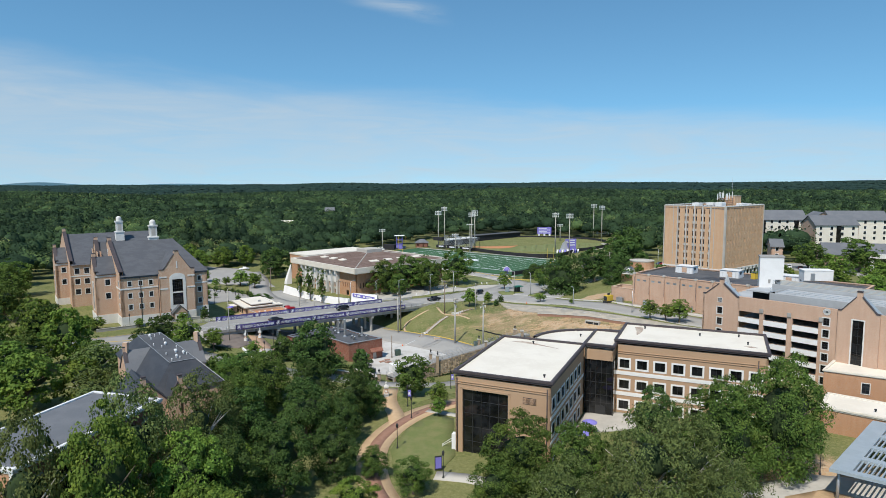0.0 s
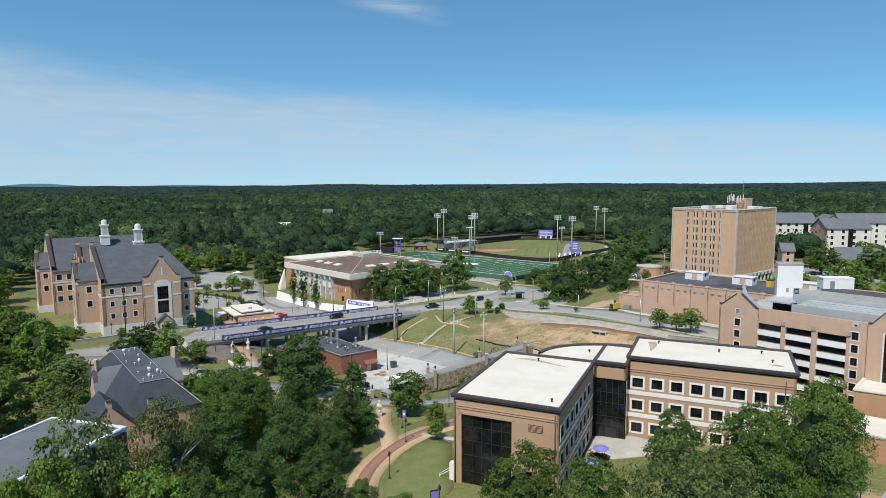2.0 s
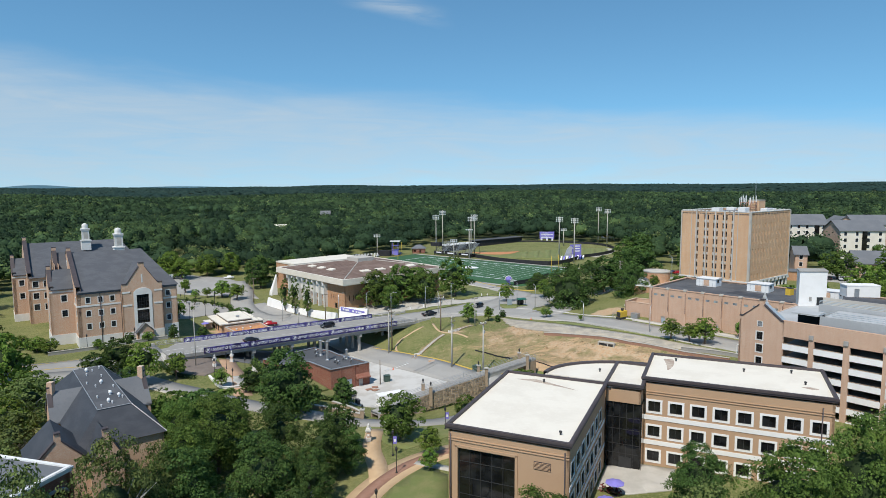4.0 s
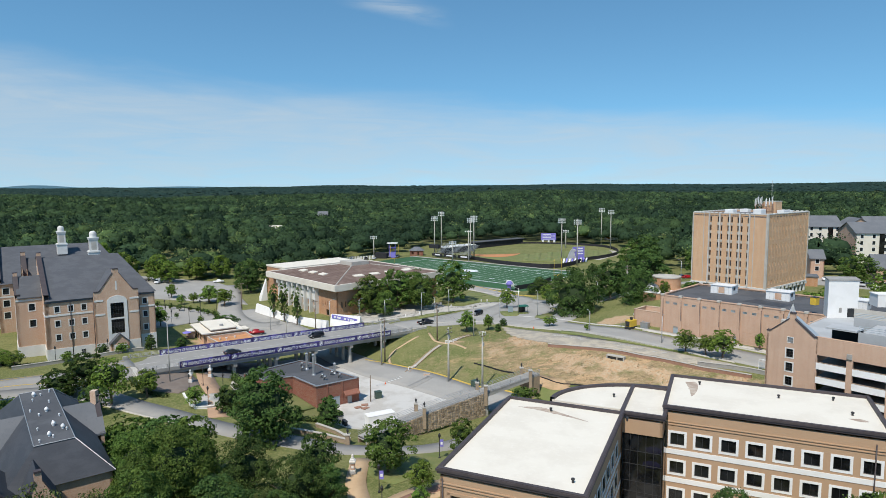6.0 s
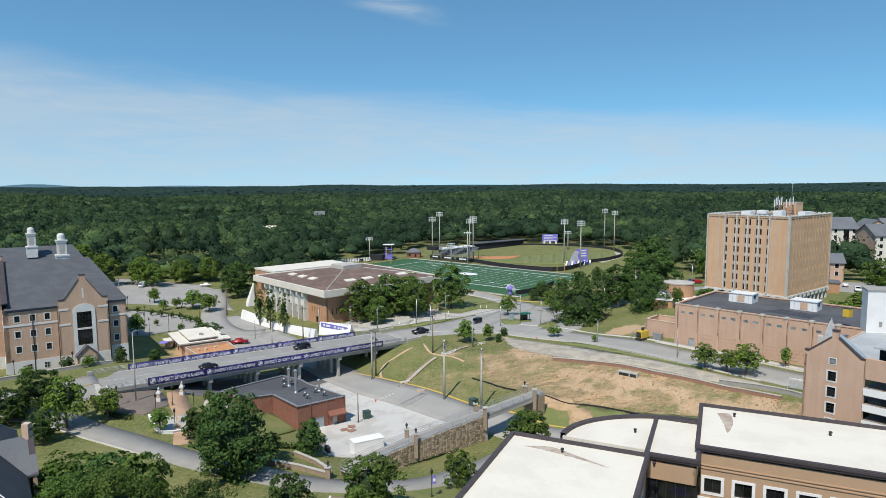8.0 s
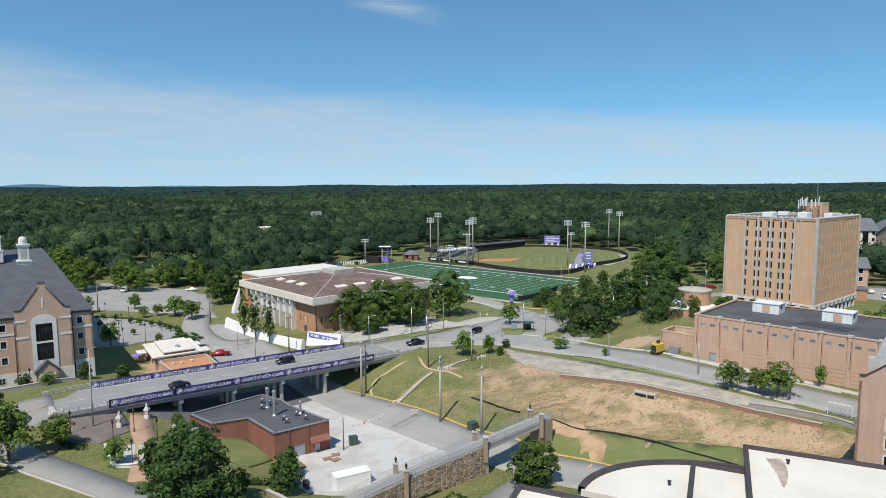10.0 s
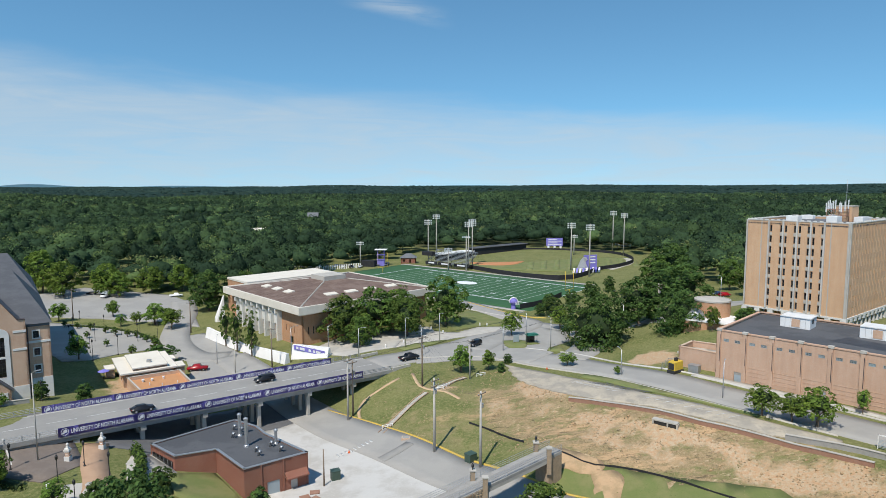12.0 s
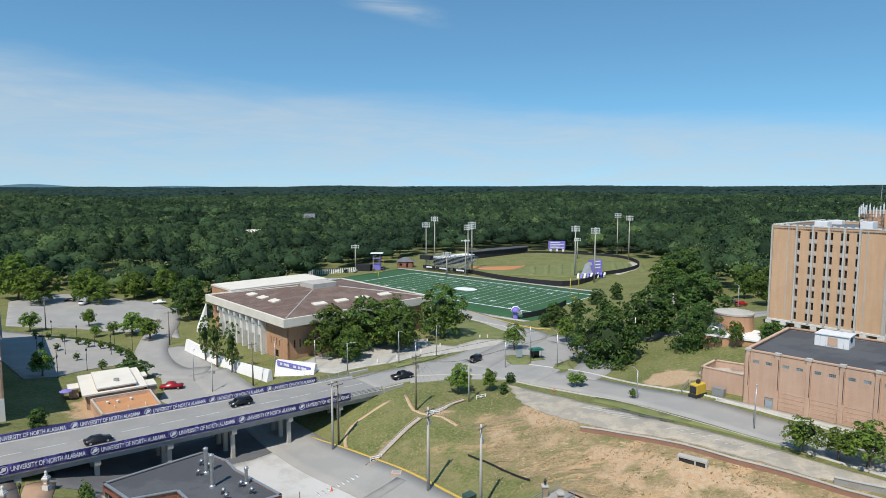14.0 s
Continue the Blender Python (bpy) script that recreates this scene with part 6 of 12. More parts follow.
add_prism(bm, [cx + (V2(p) - cx) * 1.06 for p in sc_], 8.5, [8.8, 8.8, 10.2, 10.2])
part("roof", bm, "metal_blue", shed)


def raking_wall(name, a, b, h0, h1, thick=1.0, flare=2.2, parent=None, label=""):
    """A white battered wall: wide at the foot, its top sloping from h0 to h1."""
    a, b = V2(a), V2(b)
    d = (b - a) / np.linalg.norm(b - a)
    o = V2((d[1], -d[0]))
    bm = bmesh.new()
    za, zb = TH(*a) - 0.5, TH(*b) - 0.5
    pts = []
    for p, z, h in ((a, za, h0), (b, zb, h1)):
        pts.append([bm.verts.new((*(p + o * flare), z)), bm.verts.new((*(p + o * thick * 0.5), z + 0.5 + h)), bm.verts.new((*(p - o * thick * 0.5), z + 0.5 + h)), bm.verts.new((*(p - o * thick), z))])
    for i in range(4):
        bm.faces.new((pts[0][i], pts[1][i], pts[1][(i + 1) % 4], pts[0][(i + 1) % 4]))
    bm.faces.new(pts[0][::-1])
    bm.faces.new(pts[1])
    bmesh.ops.recalc_face_normals(bm, faces=bm.faces[:])
    return part(name, bm, "white", parent, label)


ramp = thing("raking_wall", "long white battered wall before the arts hall", "wall")
raking_wall("wall", (-76, 282.8), (-59, 267.2), 3.4, 2.2, 0.8, 1.2, ramp)
raking_wall("wall", (-59, 267.2), (-41.5, 251.6), 2.2, 2.9, 0.8, 1.2, ramp)
ramp2 = thing("raking_wall", "white battered buttress at the hall's corner", "wall")
raking_wall("wall", fp(-1.3, -2.8), fp(-1.1, 0.5), 1.6, 9.6, 0.9, 1.1, ramp2)
ramp3 = thing("raking_wall", "white battered entrance wall with a purple banner", "wall")
raking_wall("wall", (-41.0, 256.6), (-30.0, 254.4), 4.0, 2.4, 1.2, 2.0, ramp3)
a, b = V2((-40.6, 255.2)), V2((-31.2, 253.4))
sb = thing("banner", "purple banner with white lettering across the entrance wall", "banner")
za = TH(*a) + 2.9
bm = bmesh.new()
d = (b - a) / np.linalg.norm(b - a)
o = V2((d[1], -d[0]))
add_prism(bm, [a, b, b - o * 0.1, a - o * 0.1], [za, za - 1.6, za - 1.6, za], [za + 1.3, za - 0.2, za - 0.2, za + 1.3])
part("cloth", bm, "purple", sb)
bm = bmesh.new()
for u0, u1 in ((0.8, 1.5), (1.9, 3.4), (4.6, 5.4), (6.0, 6.6), (6.9, 8.3)):
    zz = za + 0.25 - 0.165 * u0
    add_prism(bm, [a + d * u0 + o * 0.03, a + d * u1 + o * 0.03, a + d * u1 + o * 0.005, a + d * u0 + o * 0.005], [zz, zz - 0.16 * (u1 - u0), zz - 0.16 * (u1 - u0), zz], [zz + 0.7, zz + 0.7 - 0.16 * (u1 - u0), zz + 0.7 - 0.16 * (u1 - u0), zz + 0.7])
part("lettering", bm, "lettering", sb)

# ---- the gabled brick hall with two white cupolas ----
G_O, G_U, G_V = V2((-109.23, 200.57)), V2((0.809, 0.588)), V2((-0.588, 0.809))
G_G, G_E, G_R = 2.6, 20.1, 30.0


def gp(u, v):
    return G_O + G_U * u + G_V * v


gab = thing("gabled_hall", "four-storey brick hall with slate gabled roofs and white trim", "building")
G_LONG = 27.9


def course(a, b, z, h=0.5, mat="stone_white", u0=0.0, u1=None, o=0.1):
    return strip_box("string_course", a, b, z, z + h, 0.0, o, mat, gab, u0, u1)


def coped_gable(a, b, z, rise, half, mat, parent, peak=1.6, thick=0.7, opens=(), base=None, kick=1.4):
    """A wall that ends in a steep gable with kneelers and a square peak stone, coped in pale stone."""
    a, b = V2(a), V2(b)
    L = float(np.linalg.norm(b - a))
    c_ = L / 2
    marks = [(0, z + kick), (kick, z + kick), (c_ - peak / 2, z + rise), (c_ - peak / 2, z + rise + 1.1), (c_ + peak / 2, z + rise + 1.1), (c_ + peak / 2, z + rise), (L - kick, z + kick), (L, z + kick)]
    w_ = wall("wall", a, b, base, z, list(opens), mat, parent, thick, marks)
    d = (b - a) / L
    o = V2((d[1], -d[0]))
    for (u0, z0), (u1, z1) in zip(marks, marks[1:]):
        if u0 == u1:
            continue
        bm = bmesh.new()
        p, q = a + d * u0, a + d * u1
        add_prism(bm, [p + o * 0.12, q + o * 0.12, q - o * (thick + 0.1), p - o * (thick + 0.1)], [z0 + 0.003, z1 + 0.003, z1 + 0.003, z0 + 0.003], [z0 + 0.25, z1 + 0.25, z1 + 0.25, z0 + 0.25])
        part("coping", bm, "fascia", parent)
    return w_


gwz = (5.0, 8.7, 12.6, 16.6)
# front left stretch and right stretch of the main wall
bay0, bay1 = 11.8, 23.3


def g_windows(a, b, us, zs, w_=1.1, h_=1.6, base=G_G - 1, top=G_E, mat="brick_tan"):
    op = [(u - w_ / 2, u + w_ / 2, z, z + h_) for u in us for z in zs]
    wall("wall", a, b, base, top, op, mat, gab, 0.4)
    for u in us:
        for z in zs:
            window(gab, a, b, u, z, w_, h_, 0.24, "stone_white", (2, 3), 0.2, "glass", sill=True)


g_windows(gp(0, 0), gp(bay0, 0), (2.9, 6.2, 9.4), gwz[1:])
g_windows(gp(bay1, 0), gp(G_LONG, 0), (1.9,), gwz[1:])
strip_box("plinth", gp(0, 0), gp(bay0, 0), G_G - 1, 6.4, 0.0, 0.14, "stone_white", gab)["label"] = "white stone plinth"
strip_box("plinth", gp(bay1, 0), gp(G_LONG, 0), G_G - 1, 7.4, 0.0, 0.14, "stone_white", gab)["label"] = "white stone plinth"
for a, b in ((gp(0, 0), gp(bay0, 0)), (gp(bay1, 0), gp(G_LONG, 0))):
    course(a, b, 15.5)
    course(a, b, 19.3, 0.6, "slate_grey", o=0.3)
for u in (4.9, 8.65):
    window(gab, gp(0, 0.0), gp(bay0, 0.0), u, 4.0, 1.2, 1.5, 0.0, "stone_white", (2, 2), -0.16, "glass")
# projecting gabled bay with the tall white window
F0, F1 = gp(bay0, -1.6), gp(bay1, -1.6)
bl = bay1 - bay0
mid = bl / 2
coped_gable(F0, F1, G_E - 0.2, 6.6, bl / 2, "brick_tan", gab, opens=[(mid - 1.75, mid + 1.75, 8.9, 17.9)], base=G_G - 1)
wall("wall", gp(bay0, 0.2), F0, G_G - 1, G_E, [], "brick_tan", gab)
wall("wall", F1, gp(bay1, 0.2), G_G - 1, G_E, [], "brick_tan", gab)
window(gab, F0, F1, mid, 13.6, 3.4, 4.2, 0.0, "metal_dark", (5, 4), 0.25, "glass_black")
window(gab, F0, F1, mid, 9.0, 3.4, 4.0, 0.0, "metal_dark", (5, 4), 0.25, "glass_black")
bm = bmesh.new()


def on_front(u, z, out):
    p = F0 + G_U * u - G_V * out
    return (p[0], p[1], z)


# the white stone surround with an arched head
def front_panel(name, poly, out0, out1, mat, parent):
    bm = bmesh.new()
    f = [bm.verts.new(on_front(u, z, out1)) for u, z in poly]
    g = [bm.verts.new(on_front(u, z, out0)) for u, z in poly]
    bm.faces.new(f)
    bm.faces.new(g[::-1])
    for i in range(len(poly)):
        j = (i + 1) % len(poly)
        bm.faces.new((g[i], g[j], f[j], f[i]))
    bmesh.ops.recalc_face_normals(bm, faces=bm.faces[:])
    return part(name, bm, mat, parent)


head = [(mid + 2.6 * math.cos(a), 18.3 + 1.7 * math.sin(a)) for a in np.linspace(0, math.pi, 13)]
front_panel("surround", [(mid - 2.6, 17.85), (mid + 2.6, 17.85), *head], 0.0, 0.16, "stone_white", gab)["label"] = "white stone arch head"
front_panel("surround", [(mid - 2.6, 4), (mid - 1.72, 4), (mid - 1.72, 17.85), (mid - 2.6, 17.85)], 0.0, 0.16, "stone_white", gab)
front_panel("surround", [(mid + 1.72, 4), (mid + 2.6, 4), (mid + 2.6, 17.85), (mid + 1.72, 17.85)], 0.0, 0.16, "stone_white", gab)
front_panel("surround", [(mid - 1.72, 4), (mid + 1.72, 4), (mid + 1.72, 8.95), (mid - 1.72, 8.95)], 0.0, 0.12, "stone_white", gab)
front_panel("surround", [(mid - 1.72, 13.1), (mid + 1.72, 13.1), (mid + 1.72, 13.5), (mid - 1.72, 13.5)], -0.2, 0.12, "stone_white", gab)
front_panel("slit", [(mid - 0.2, 21.6), (mid + 0.2, 21.6), (mid + 0.2, 24.2), (mid - 0.2, 24.2)], 0.0, 0.08, "stone_white", gab)
for u0, u1, z in ((0, 2.3, 18.6), (bl - 2.4, bl, 18.6), (0, 2.6, 14.6), (bl - 2.6, bl, 14.6)):
    front_panel("string_course", [(u0, z), (u1, z), (u1, z + 0.5), (u0, z + 0.5)], 0.0, 0.1, "stone_white", gab)
strip_box("plinth", F0, F1, G_G - 1, 6.6, 0.0, 0.12, "stone_white", gab, 0, mid - 2.62)
strip_box("plinth", F0, F1, G_G - 1, 6.6, 0.0, 0.12, "stone_white", gab, mid + 2.62, None)
for u in (6.1, bay0 - 0.1, bay1 + 0.3):
    bm = bmesh.new()
    p = gp(u, -0.15 if u < bay0 - 1 else -0.2)
    add_tube(bm, [(p[0], p[1], G_G), (p[0], p[1], G_E - 0.5)], 0.1, 6)
    part("downpipe", bm, "fascia", gab, "dark downpipe")
# porch
P0, P1 = F0 + G_U * (mid - 2.3) - G_V * 2.2, F0 + G_U * (mid + 2.3) - G_V * 2.2
porch = thing("porch", "small brick gabled entrance porch with an arched white doorway", "porch")
marks = [(0, 6.6), (2.3, 8.9), (4.6, 6.6)]
wall("wall", P0, P1, 2.2, 6.5, [(1.0, 3.6, 2.2, 5.6)], "brick_tan", porch, 0.5, [(0, 6.5), (2.3, 8.9), (4.6, 6.5)])
wall("wall", P1, P1 + G_V * 2.1, 2.2, 6.5, [], "brick_tan", porch)
wall("wall", P0 + G_V * 2.1, P0, 2.2, 6.5, [], "brick_tan", porch)
bm = bmesh.new()
for s in (-1, 1):
    a_, c_ = (P0 if s < 0 else P1), P0 + G_U * 2.3
    e = -0.45 if s < 0 else 0.45
    q = [a_ + G_U * e - G_V * 0.3, c_ - G_V * 0.3, c_ + G_V * 2.2, a_ + G_U * e + G_V * 2.2]
    add_prism(bm, q, [6.2, 9.0, 9.0, 6.2], [6.4, 9.2, 9.2, 6.4])
part("roof", bm, "slate_grey", porch)
strip_box("surround", P0, P1, 2.2, 6.1, 0.0, 0.12, "stone_white", porch, 0.6, 1.0)
strip_box("surround", P0, P1, 2.2, 6.1, 0.0, 0.12, "stone_white", porch, 3.6, 4.0)
strip_box("surround", P0, P1, 5.6, 6.1, 0.0, 0.12, "stone_white", porch, 1.0, 3.6)
strip_box("door", P0, P1, 2.2, 5.6, -0.45, -0.4, "glass_black", porch, 1.0, 3.6)

# side and rear walls, two parallel roofs
wall("wall", gp(G_LONG, 0), gp(G_LONG, 88), G_G - 2, G_E, [], "brick_tan", gab)
wall("wall", gp(G_LONG, 88), gp(-10.1, 88), G_G - 2, G_E, [], "brick_tan", gab)


def big_roof(u0, u1, v0, v1, ridge, parent):
    vm = (v0 + v1) / 2
    e = 0.5
    bm = bmesh.new()
    a = [bm.verts.new((*gp(u, v), z)) for u, v, z in ((u0, v0 - e, G_E - 0.25), (u1, v0 - e, G_E - 0.25), (u1, vm, ridge), (u0, vm, ridge), (u1, v1 + e, G_E - 0.25), (u0, v1 + e, G_E - 0.25))]
    for f in ((0, 1, 2, 3), (3, 2, 4, 5), (0, 3, 5), (1, 4, 2), (0, 5, 4, 1)):
        bm.faces.new([a[i] for i in f])
    bmesh.ops.recalc_face_normals(bm, faces=bm.faces[:])
    return part("roof", bm, "slate_grey", parent)


# right ends are hipped
def hipped(u0, u1, v0, v1, ridge, parent, hip=11.0):
    vm, e = (v0 + v1) / 2, 0.5
    bm = bmesh.new()
    a = [bm.verts.new((*gp(u, v), z)) for u, v, z in ((u0, v0 - e, G_E - 0.2), (u1 + e, v0 - e, G_E - 0.2), (u1 - hip, vm, ridge), (u0, vm, ridge), (u1 + e, v1 + e, G_E - 0.2), (u0, v1 + e, G_E - 0.2))]
    for f in ((0, 1, 2, 3), (3, 2, 4, 5), (0, 3, 5), (1, 4, 2), (0, 5, 4, 1)):
        bm.faces.new([a[i] for i in f])
    bmesh.ops.recalc_face_normals(bm, faces=bm.faces[:])
    return part("roof", bm, "slate_grey", parent)


hipped(0.3, G_LONG, 0, 44, G_R, gab, 6.0)
hipped(-9.8, G_LONG, 44.2, 88, G_R + 0.3, gab, 6.0)
coped_gable(gp(0, 44), gp(0, 0), G_E, 10.2, 22, "brick_tan", gab, thick=1.1, base=G_G - 1, opens=[(41, 42.2, 16.4, 18.2), (41, 42.2, 12.6, 14.4), (41, 42.2, 8.7, 10.5)])
for z in (16.4, 12.6, 8.7):
    window(gab, gp(0, 44), gp(0, 0), 41.6, z, 1.2, 1.8, 0.24, "stone_white", (2, 3), 0.2, "glass")
coped_gable(gp(-10.1, 88), gp(-10.1, 44.2), G_E, 11.2, 22, "brick_tan", gab, thick=1.1, base=G_G - 1)
us_far = (2.2, 5.4, 8.4)
g_windows(gp(-10.1, 44.2), gp(0, 44.2), us_far, gwz[1:], 1.6, 2.0)
course(gp(0, 44), gp(0, 0), 15.5)
course(gp(-10.1, 44.2), gp(0, 44.2), 15.5)
strip_box("plinth", gp(0, 44), gp(0, 0), G_G - 1, 6.4, 0.0, 0.14, "stone_white", gab)
strip_box("slit", gp(0, 44), gp(0, 0), 23.5, 27.5, 0.0, 0.1, "stone_white", gab, 21.6, 22.4)
# roof of the front bay, running back into the main slope
bm = bmesh.new()
cm = (bay0 + bay1) / 2
for s in (-1, 1):
    e = bay0 if s < 0 else bay1
    add_prism(bm, [gp(e, -1.5), gp(cm, -1.5), gp(cm, 13.0), gp(e, 0.2)], [G_E, G_E + 6.4, G_E + 6.4, G_E], [G_E + 0.2, G_E + 6.6, G_E + 6.6, G_E + 0.2])
part("roof", bm, "slate_grey", gab)


def pavilion(u0, v0, v1, deep):
    """A lower gabled wing at the left end: its gable looks left, its side wall to the front."""
    a, b = gp(u0, v1), gp(u0, v0)
    L = v1 - v0
    coped_gable(a, b, 20.2, 5.6, L / 2, "brick_tan", gab, 1.2, 1.0, [(L / 2 - 1.1, L / 2 + 1.1, 8.0, 17.0)], G_G - 1, 1.0)
    window(gab, a, b, L / 2, 8.0, 2.2, 9.0, 0.5, "stone_white", (2, 6), 0.25, "glass_black")
    g_windows(gp(u0, v0), gp(u0 + deep, v0), (deep / 2 + 0.6,), (12.0, 16.6), 1.4, 1.9, G_G - 1, 20.4)
    strip_box("plinth", a, b, G_G - 1, 6.6, 0.0, 0.14, "stone_white", gab)
    strip_box("plinth", gp(u0, v0), gp(u0 + deep, v0), G_G - 1, 6.6, 0.0, 0.14, "stone_white", gab)
    course(gp(u0, v0), gp(u0 + deep, v0), 19.4, 0.5)
    bm = bmesh.new()
    vm = (v0 + v1) / 2
    for e, o in ((v0, -0.4), (v1, 0.4)):
        add_prism(bm, [gp(u0 + 0.4, e + o), gp(u0 + deep + 9, e + o), gp(u0 + deep + 9, vm), gp(u0 + 0.4, vm)], [20.2, 20.2, 25.6, 25.6], [20.45, 20.45, 25.85, 25.85])
    part("roof", bm, "slate_grey", gab)


pavilion(-6.3, 7.5, 18.5, 6.3)
pavilion(-14.3, 52, 63, 4.2)


# the second peak of the left end
TG = 26.0
coped_gable(gp(-3.7, TG + 8), gp(-3.7, TG - 8), 20.2, 10.2, 8, "brick_tan", gab, 1.2, 1.1, [(7.6, 8.4, 24.0, 27.0)], G_G - 1, 0.6)
for e in (-8.2, 8.2):
    bm = bmesh.new()
    add_prism(bm, [gp(-3.3, TG + e), gp(6, TG + e), gp(6, TG), gp(-3.3, TG)], [20.2, 20.2, 29.6, 29.6], [20.45, 20.45, 29.85, 29.85])
    part("roof", bm, "slate_grey", gab)


def cupola(p, z):
    t = thing("cupola", "white square roof turret with a domed cap", "cupola", "roof turrets")
    bm = bmesh.new()
    for h0, h1, w0 in ((-2.0, 1.4, 1.55), (1.4, 1.8, 1.75), (1.8, 5.4, 1.2), (5.4, 5.8, 1.4), (5.8, 6.1, 1.5)):
        add_prism(bm, [p + G_U * a + G_V * b for a, b in ((-w0, -w0), (w0, -w0), (w0, w0), (-w0, w0))], z + h0, z + h1)
    part("body", bm, "stone_white", t)
    bm = bmesh.new()
    add_lathe(bm, [(1.05, 6.1), (1.05, 7.2), (0.9, 7.7), (0.5, 8.0), (0.1, 8.1)], 14, (p[0], p[1], z))
    part("cap", bm, "stone_white", t)
    for a, b in ((p - G_U * 1.2 - G_V * 1.2, p + G_U * 1.2 - G_V * 1.2), (p - G_U * 1.2 + G_V * 1.2, p - G_U * 1.2 - G_V * 1.2)):
        strip_box("louvre", a, b, z + 2.2, z + 5.0, 0.0, 0.05, "concrete", t, 0.5, 1.9)
    return t


cupola(V2((-110.5, 228.5)), 29.2)
cupola(V2((-136.6, 254.6)), 29.2)

# ---- the parking deck with gabled stair towers ----
K_O, K_U = V2((62.2, 150.2)), V2((0.660, -0.751))
K_V = V2((0.751, 0.660))


def kp(u, v):
    return K_O + K_U * u + K_V * v


deck = thing("parking_deck", "five-level brick parking deck with gabled stair towers", "building")
K_B, K_TOP = 2.0, 23.2
level_h = 2.62
bays_k = ((8.7, 13.5), (14.45, 19.5), (20.6, 25.9))
k_open = [(a, b, 19.85 - 1.42 - level_h * i, 19.85 - level_h * i) for a, b in bays_k for i in range(6)]
k_win = [(27.35 - 0.6, 27.35 + 0.6, 19.4 - level_h * i, 21.0 - level_h * i) for i in range(6)]
wall("wall", kp(8.6, 0), kp(29.6, 0), K_B, K_TOP, [(a - 8.6, b - 8.6, lo, hi) for a, b, lo, hi in k_open + k_win], "brick_rose", deck, 0.6)
for a, b in bays_k:
    for i in range(6):
        strip_box("spandrel", kp(0, 0), kp(30, 0), 19.85 - level_h * i - level_h, 19.85 - 1.42 - level_h * i, -0.3, 0.05, "white", deck, a, b)["label"] = "white concrete parapet band"
    strip_box("pier_cap", kp(0, 0), kp(30, 0), 20.1, 21.0, 0.0, 0.25, "concrete_grey", deck, b + 0.05, b + 0.85)
for w_ in k_win:
    window(deck, kp(0, 0), kp(30, 0), 27.35, w_[2], 1.2, 1.6, 0.2, "stone_white", (2, 3), 0.2, "glass_black")
# floors, and a black wall painted as the unlit depth behind the openings
for i in range(7):
    bm = bmesh.new()
    add_prism(bm, [kp(8.7, 0.7), kp(44, 0.7), kp(44, 34), kp(8.7, 34)], 18.1 - level_h * i + 2.3, 18.4 - level_h * i + 2.3)
    part("floor_slab", bm, "concrete_grey", deck)
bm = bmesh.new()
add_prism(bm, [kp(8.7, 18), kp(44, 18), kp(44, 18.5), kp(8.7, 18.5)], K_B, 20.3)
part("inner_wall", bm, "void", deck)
coped_gable(kp(0, 0), kp(8.8, 0), 22.3, 3.4, 4.4, "brick_rose", deck, 1.0, 0.5, [(3.6, 4.8, 18.45, 20.05), (3.6, 4.8, 15.8, 17.4), (3.6, 4.8, 13.1, 14.7), (3.6, 4.8, 10.4, 12.0), (3.75, 4.65, 21.3, 22.25)], K_B, 0.6)
for z in (18.45, 15.8, 13.1, 10.4):
    window(deck, kp(0, 0), kp(8.8, 0), 4.2, z, 1.2, 1.6, 0.2, "stone_white", (2, 3), 0.2, "glass_black")
window(deck, kp(0, 0), kp(8.8, 0), 4.2, 21.3, 0.9, 0.95, 0.12, "stone_white", (1, 1), 0.1, "metal_grey")
coped_gable(kp(29.6, -0.5), kp(37.2, -0.5), 22.6, 3.8, 3.8, "brick_rose", deck, 1.0, 0.5, [(2.8, 4.8, 8.0, 21.5)], K_B, 0.6)
window(deck, kp(29.6, -0.5), kp(37.2, -0.5), 3.8, 8.0, 2.0, 13.5, 0.25, "stone_white", (2, 8), 0.25, "glass_black")
wall("wall", kp(37.2, 0), kp(60, 0), K_B, K_TOP, [], "brick_rose", deck)
wall("wall", kp(0, 9), kp(0, 0), K_B, 22.3, [], "brick_rose", deck)
wall("wall", kp(0, 36), kp(0, 9), K_B, 20.8, [], "brick_rose", deck)
bm = bmesh.new()
for u0, um in ((0.0, 4.4), (8.8, 4.4)):
    add_prism(bm, [kp(u0, 0.4), kp(um, 0.4), kp(um, 2.6), kp(u0, 2.6)], [22.2, 25.8, 25.8, 22.2], [22.45, 26.0, 26.0, 22.45])
for u0, um in ((29.6, 33.4), (37.2, 33.4)):
    add_prism(bm, [kp(u0, 0.0), kp(um, 0.0), kp(um, 2.6), kp(u0, 2.6)], [22.4, 26.2, 26.2, 22.4], [22.65, 26.4, 26.4, 22.65])
part("roof", bm, "metal_blue", deck, "grey metal gable roofs")
emblem = front_obj = strip_box("emblem", kp(0, 0), kp(30, 0), 22.0, 22.02, 0.0, 0.02, "white", deck, 27.3, 27.32)
bpy.data.objects.remove(emblem)
bm = bmesh.new()
c_ = kp(27.4, -0.06)
vs_ = [bm.verts.new((*(c_ + K_U * 0.75 * math.cos(a)), 22.4 + 0.75 * math.sin(a))) for a in np.linspace(0, 2 * math.pi, 20, endpoint=False)]
f_ = bm.faces.new(vs_)
bmesh.ops.solidify(bm, geom=[f_], thickness=0.08)
em = part("emblem", bm, "white", deck, "round white emblem")
bm = bmesh.new()
c_ = kp(27.4, -0.16)
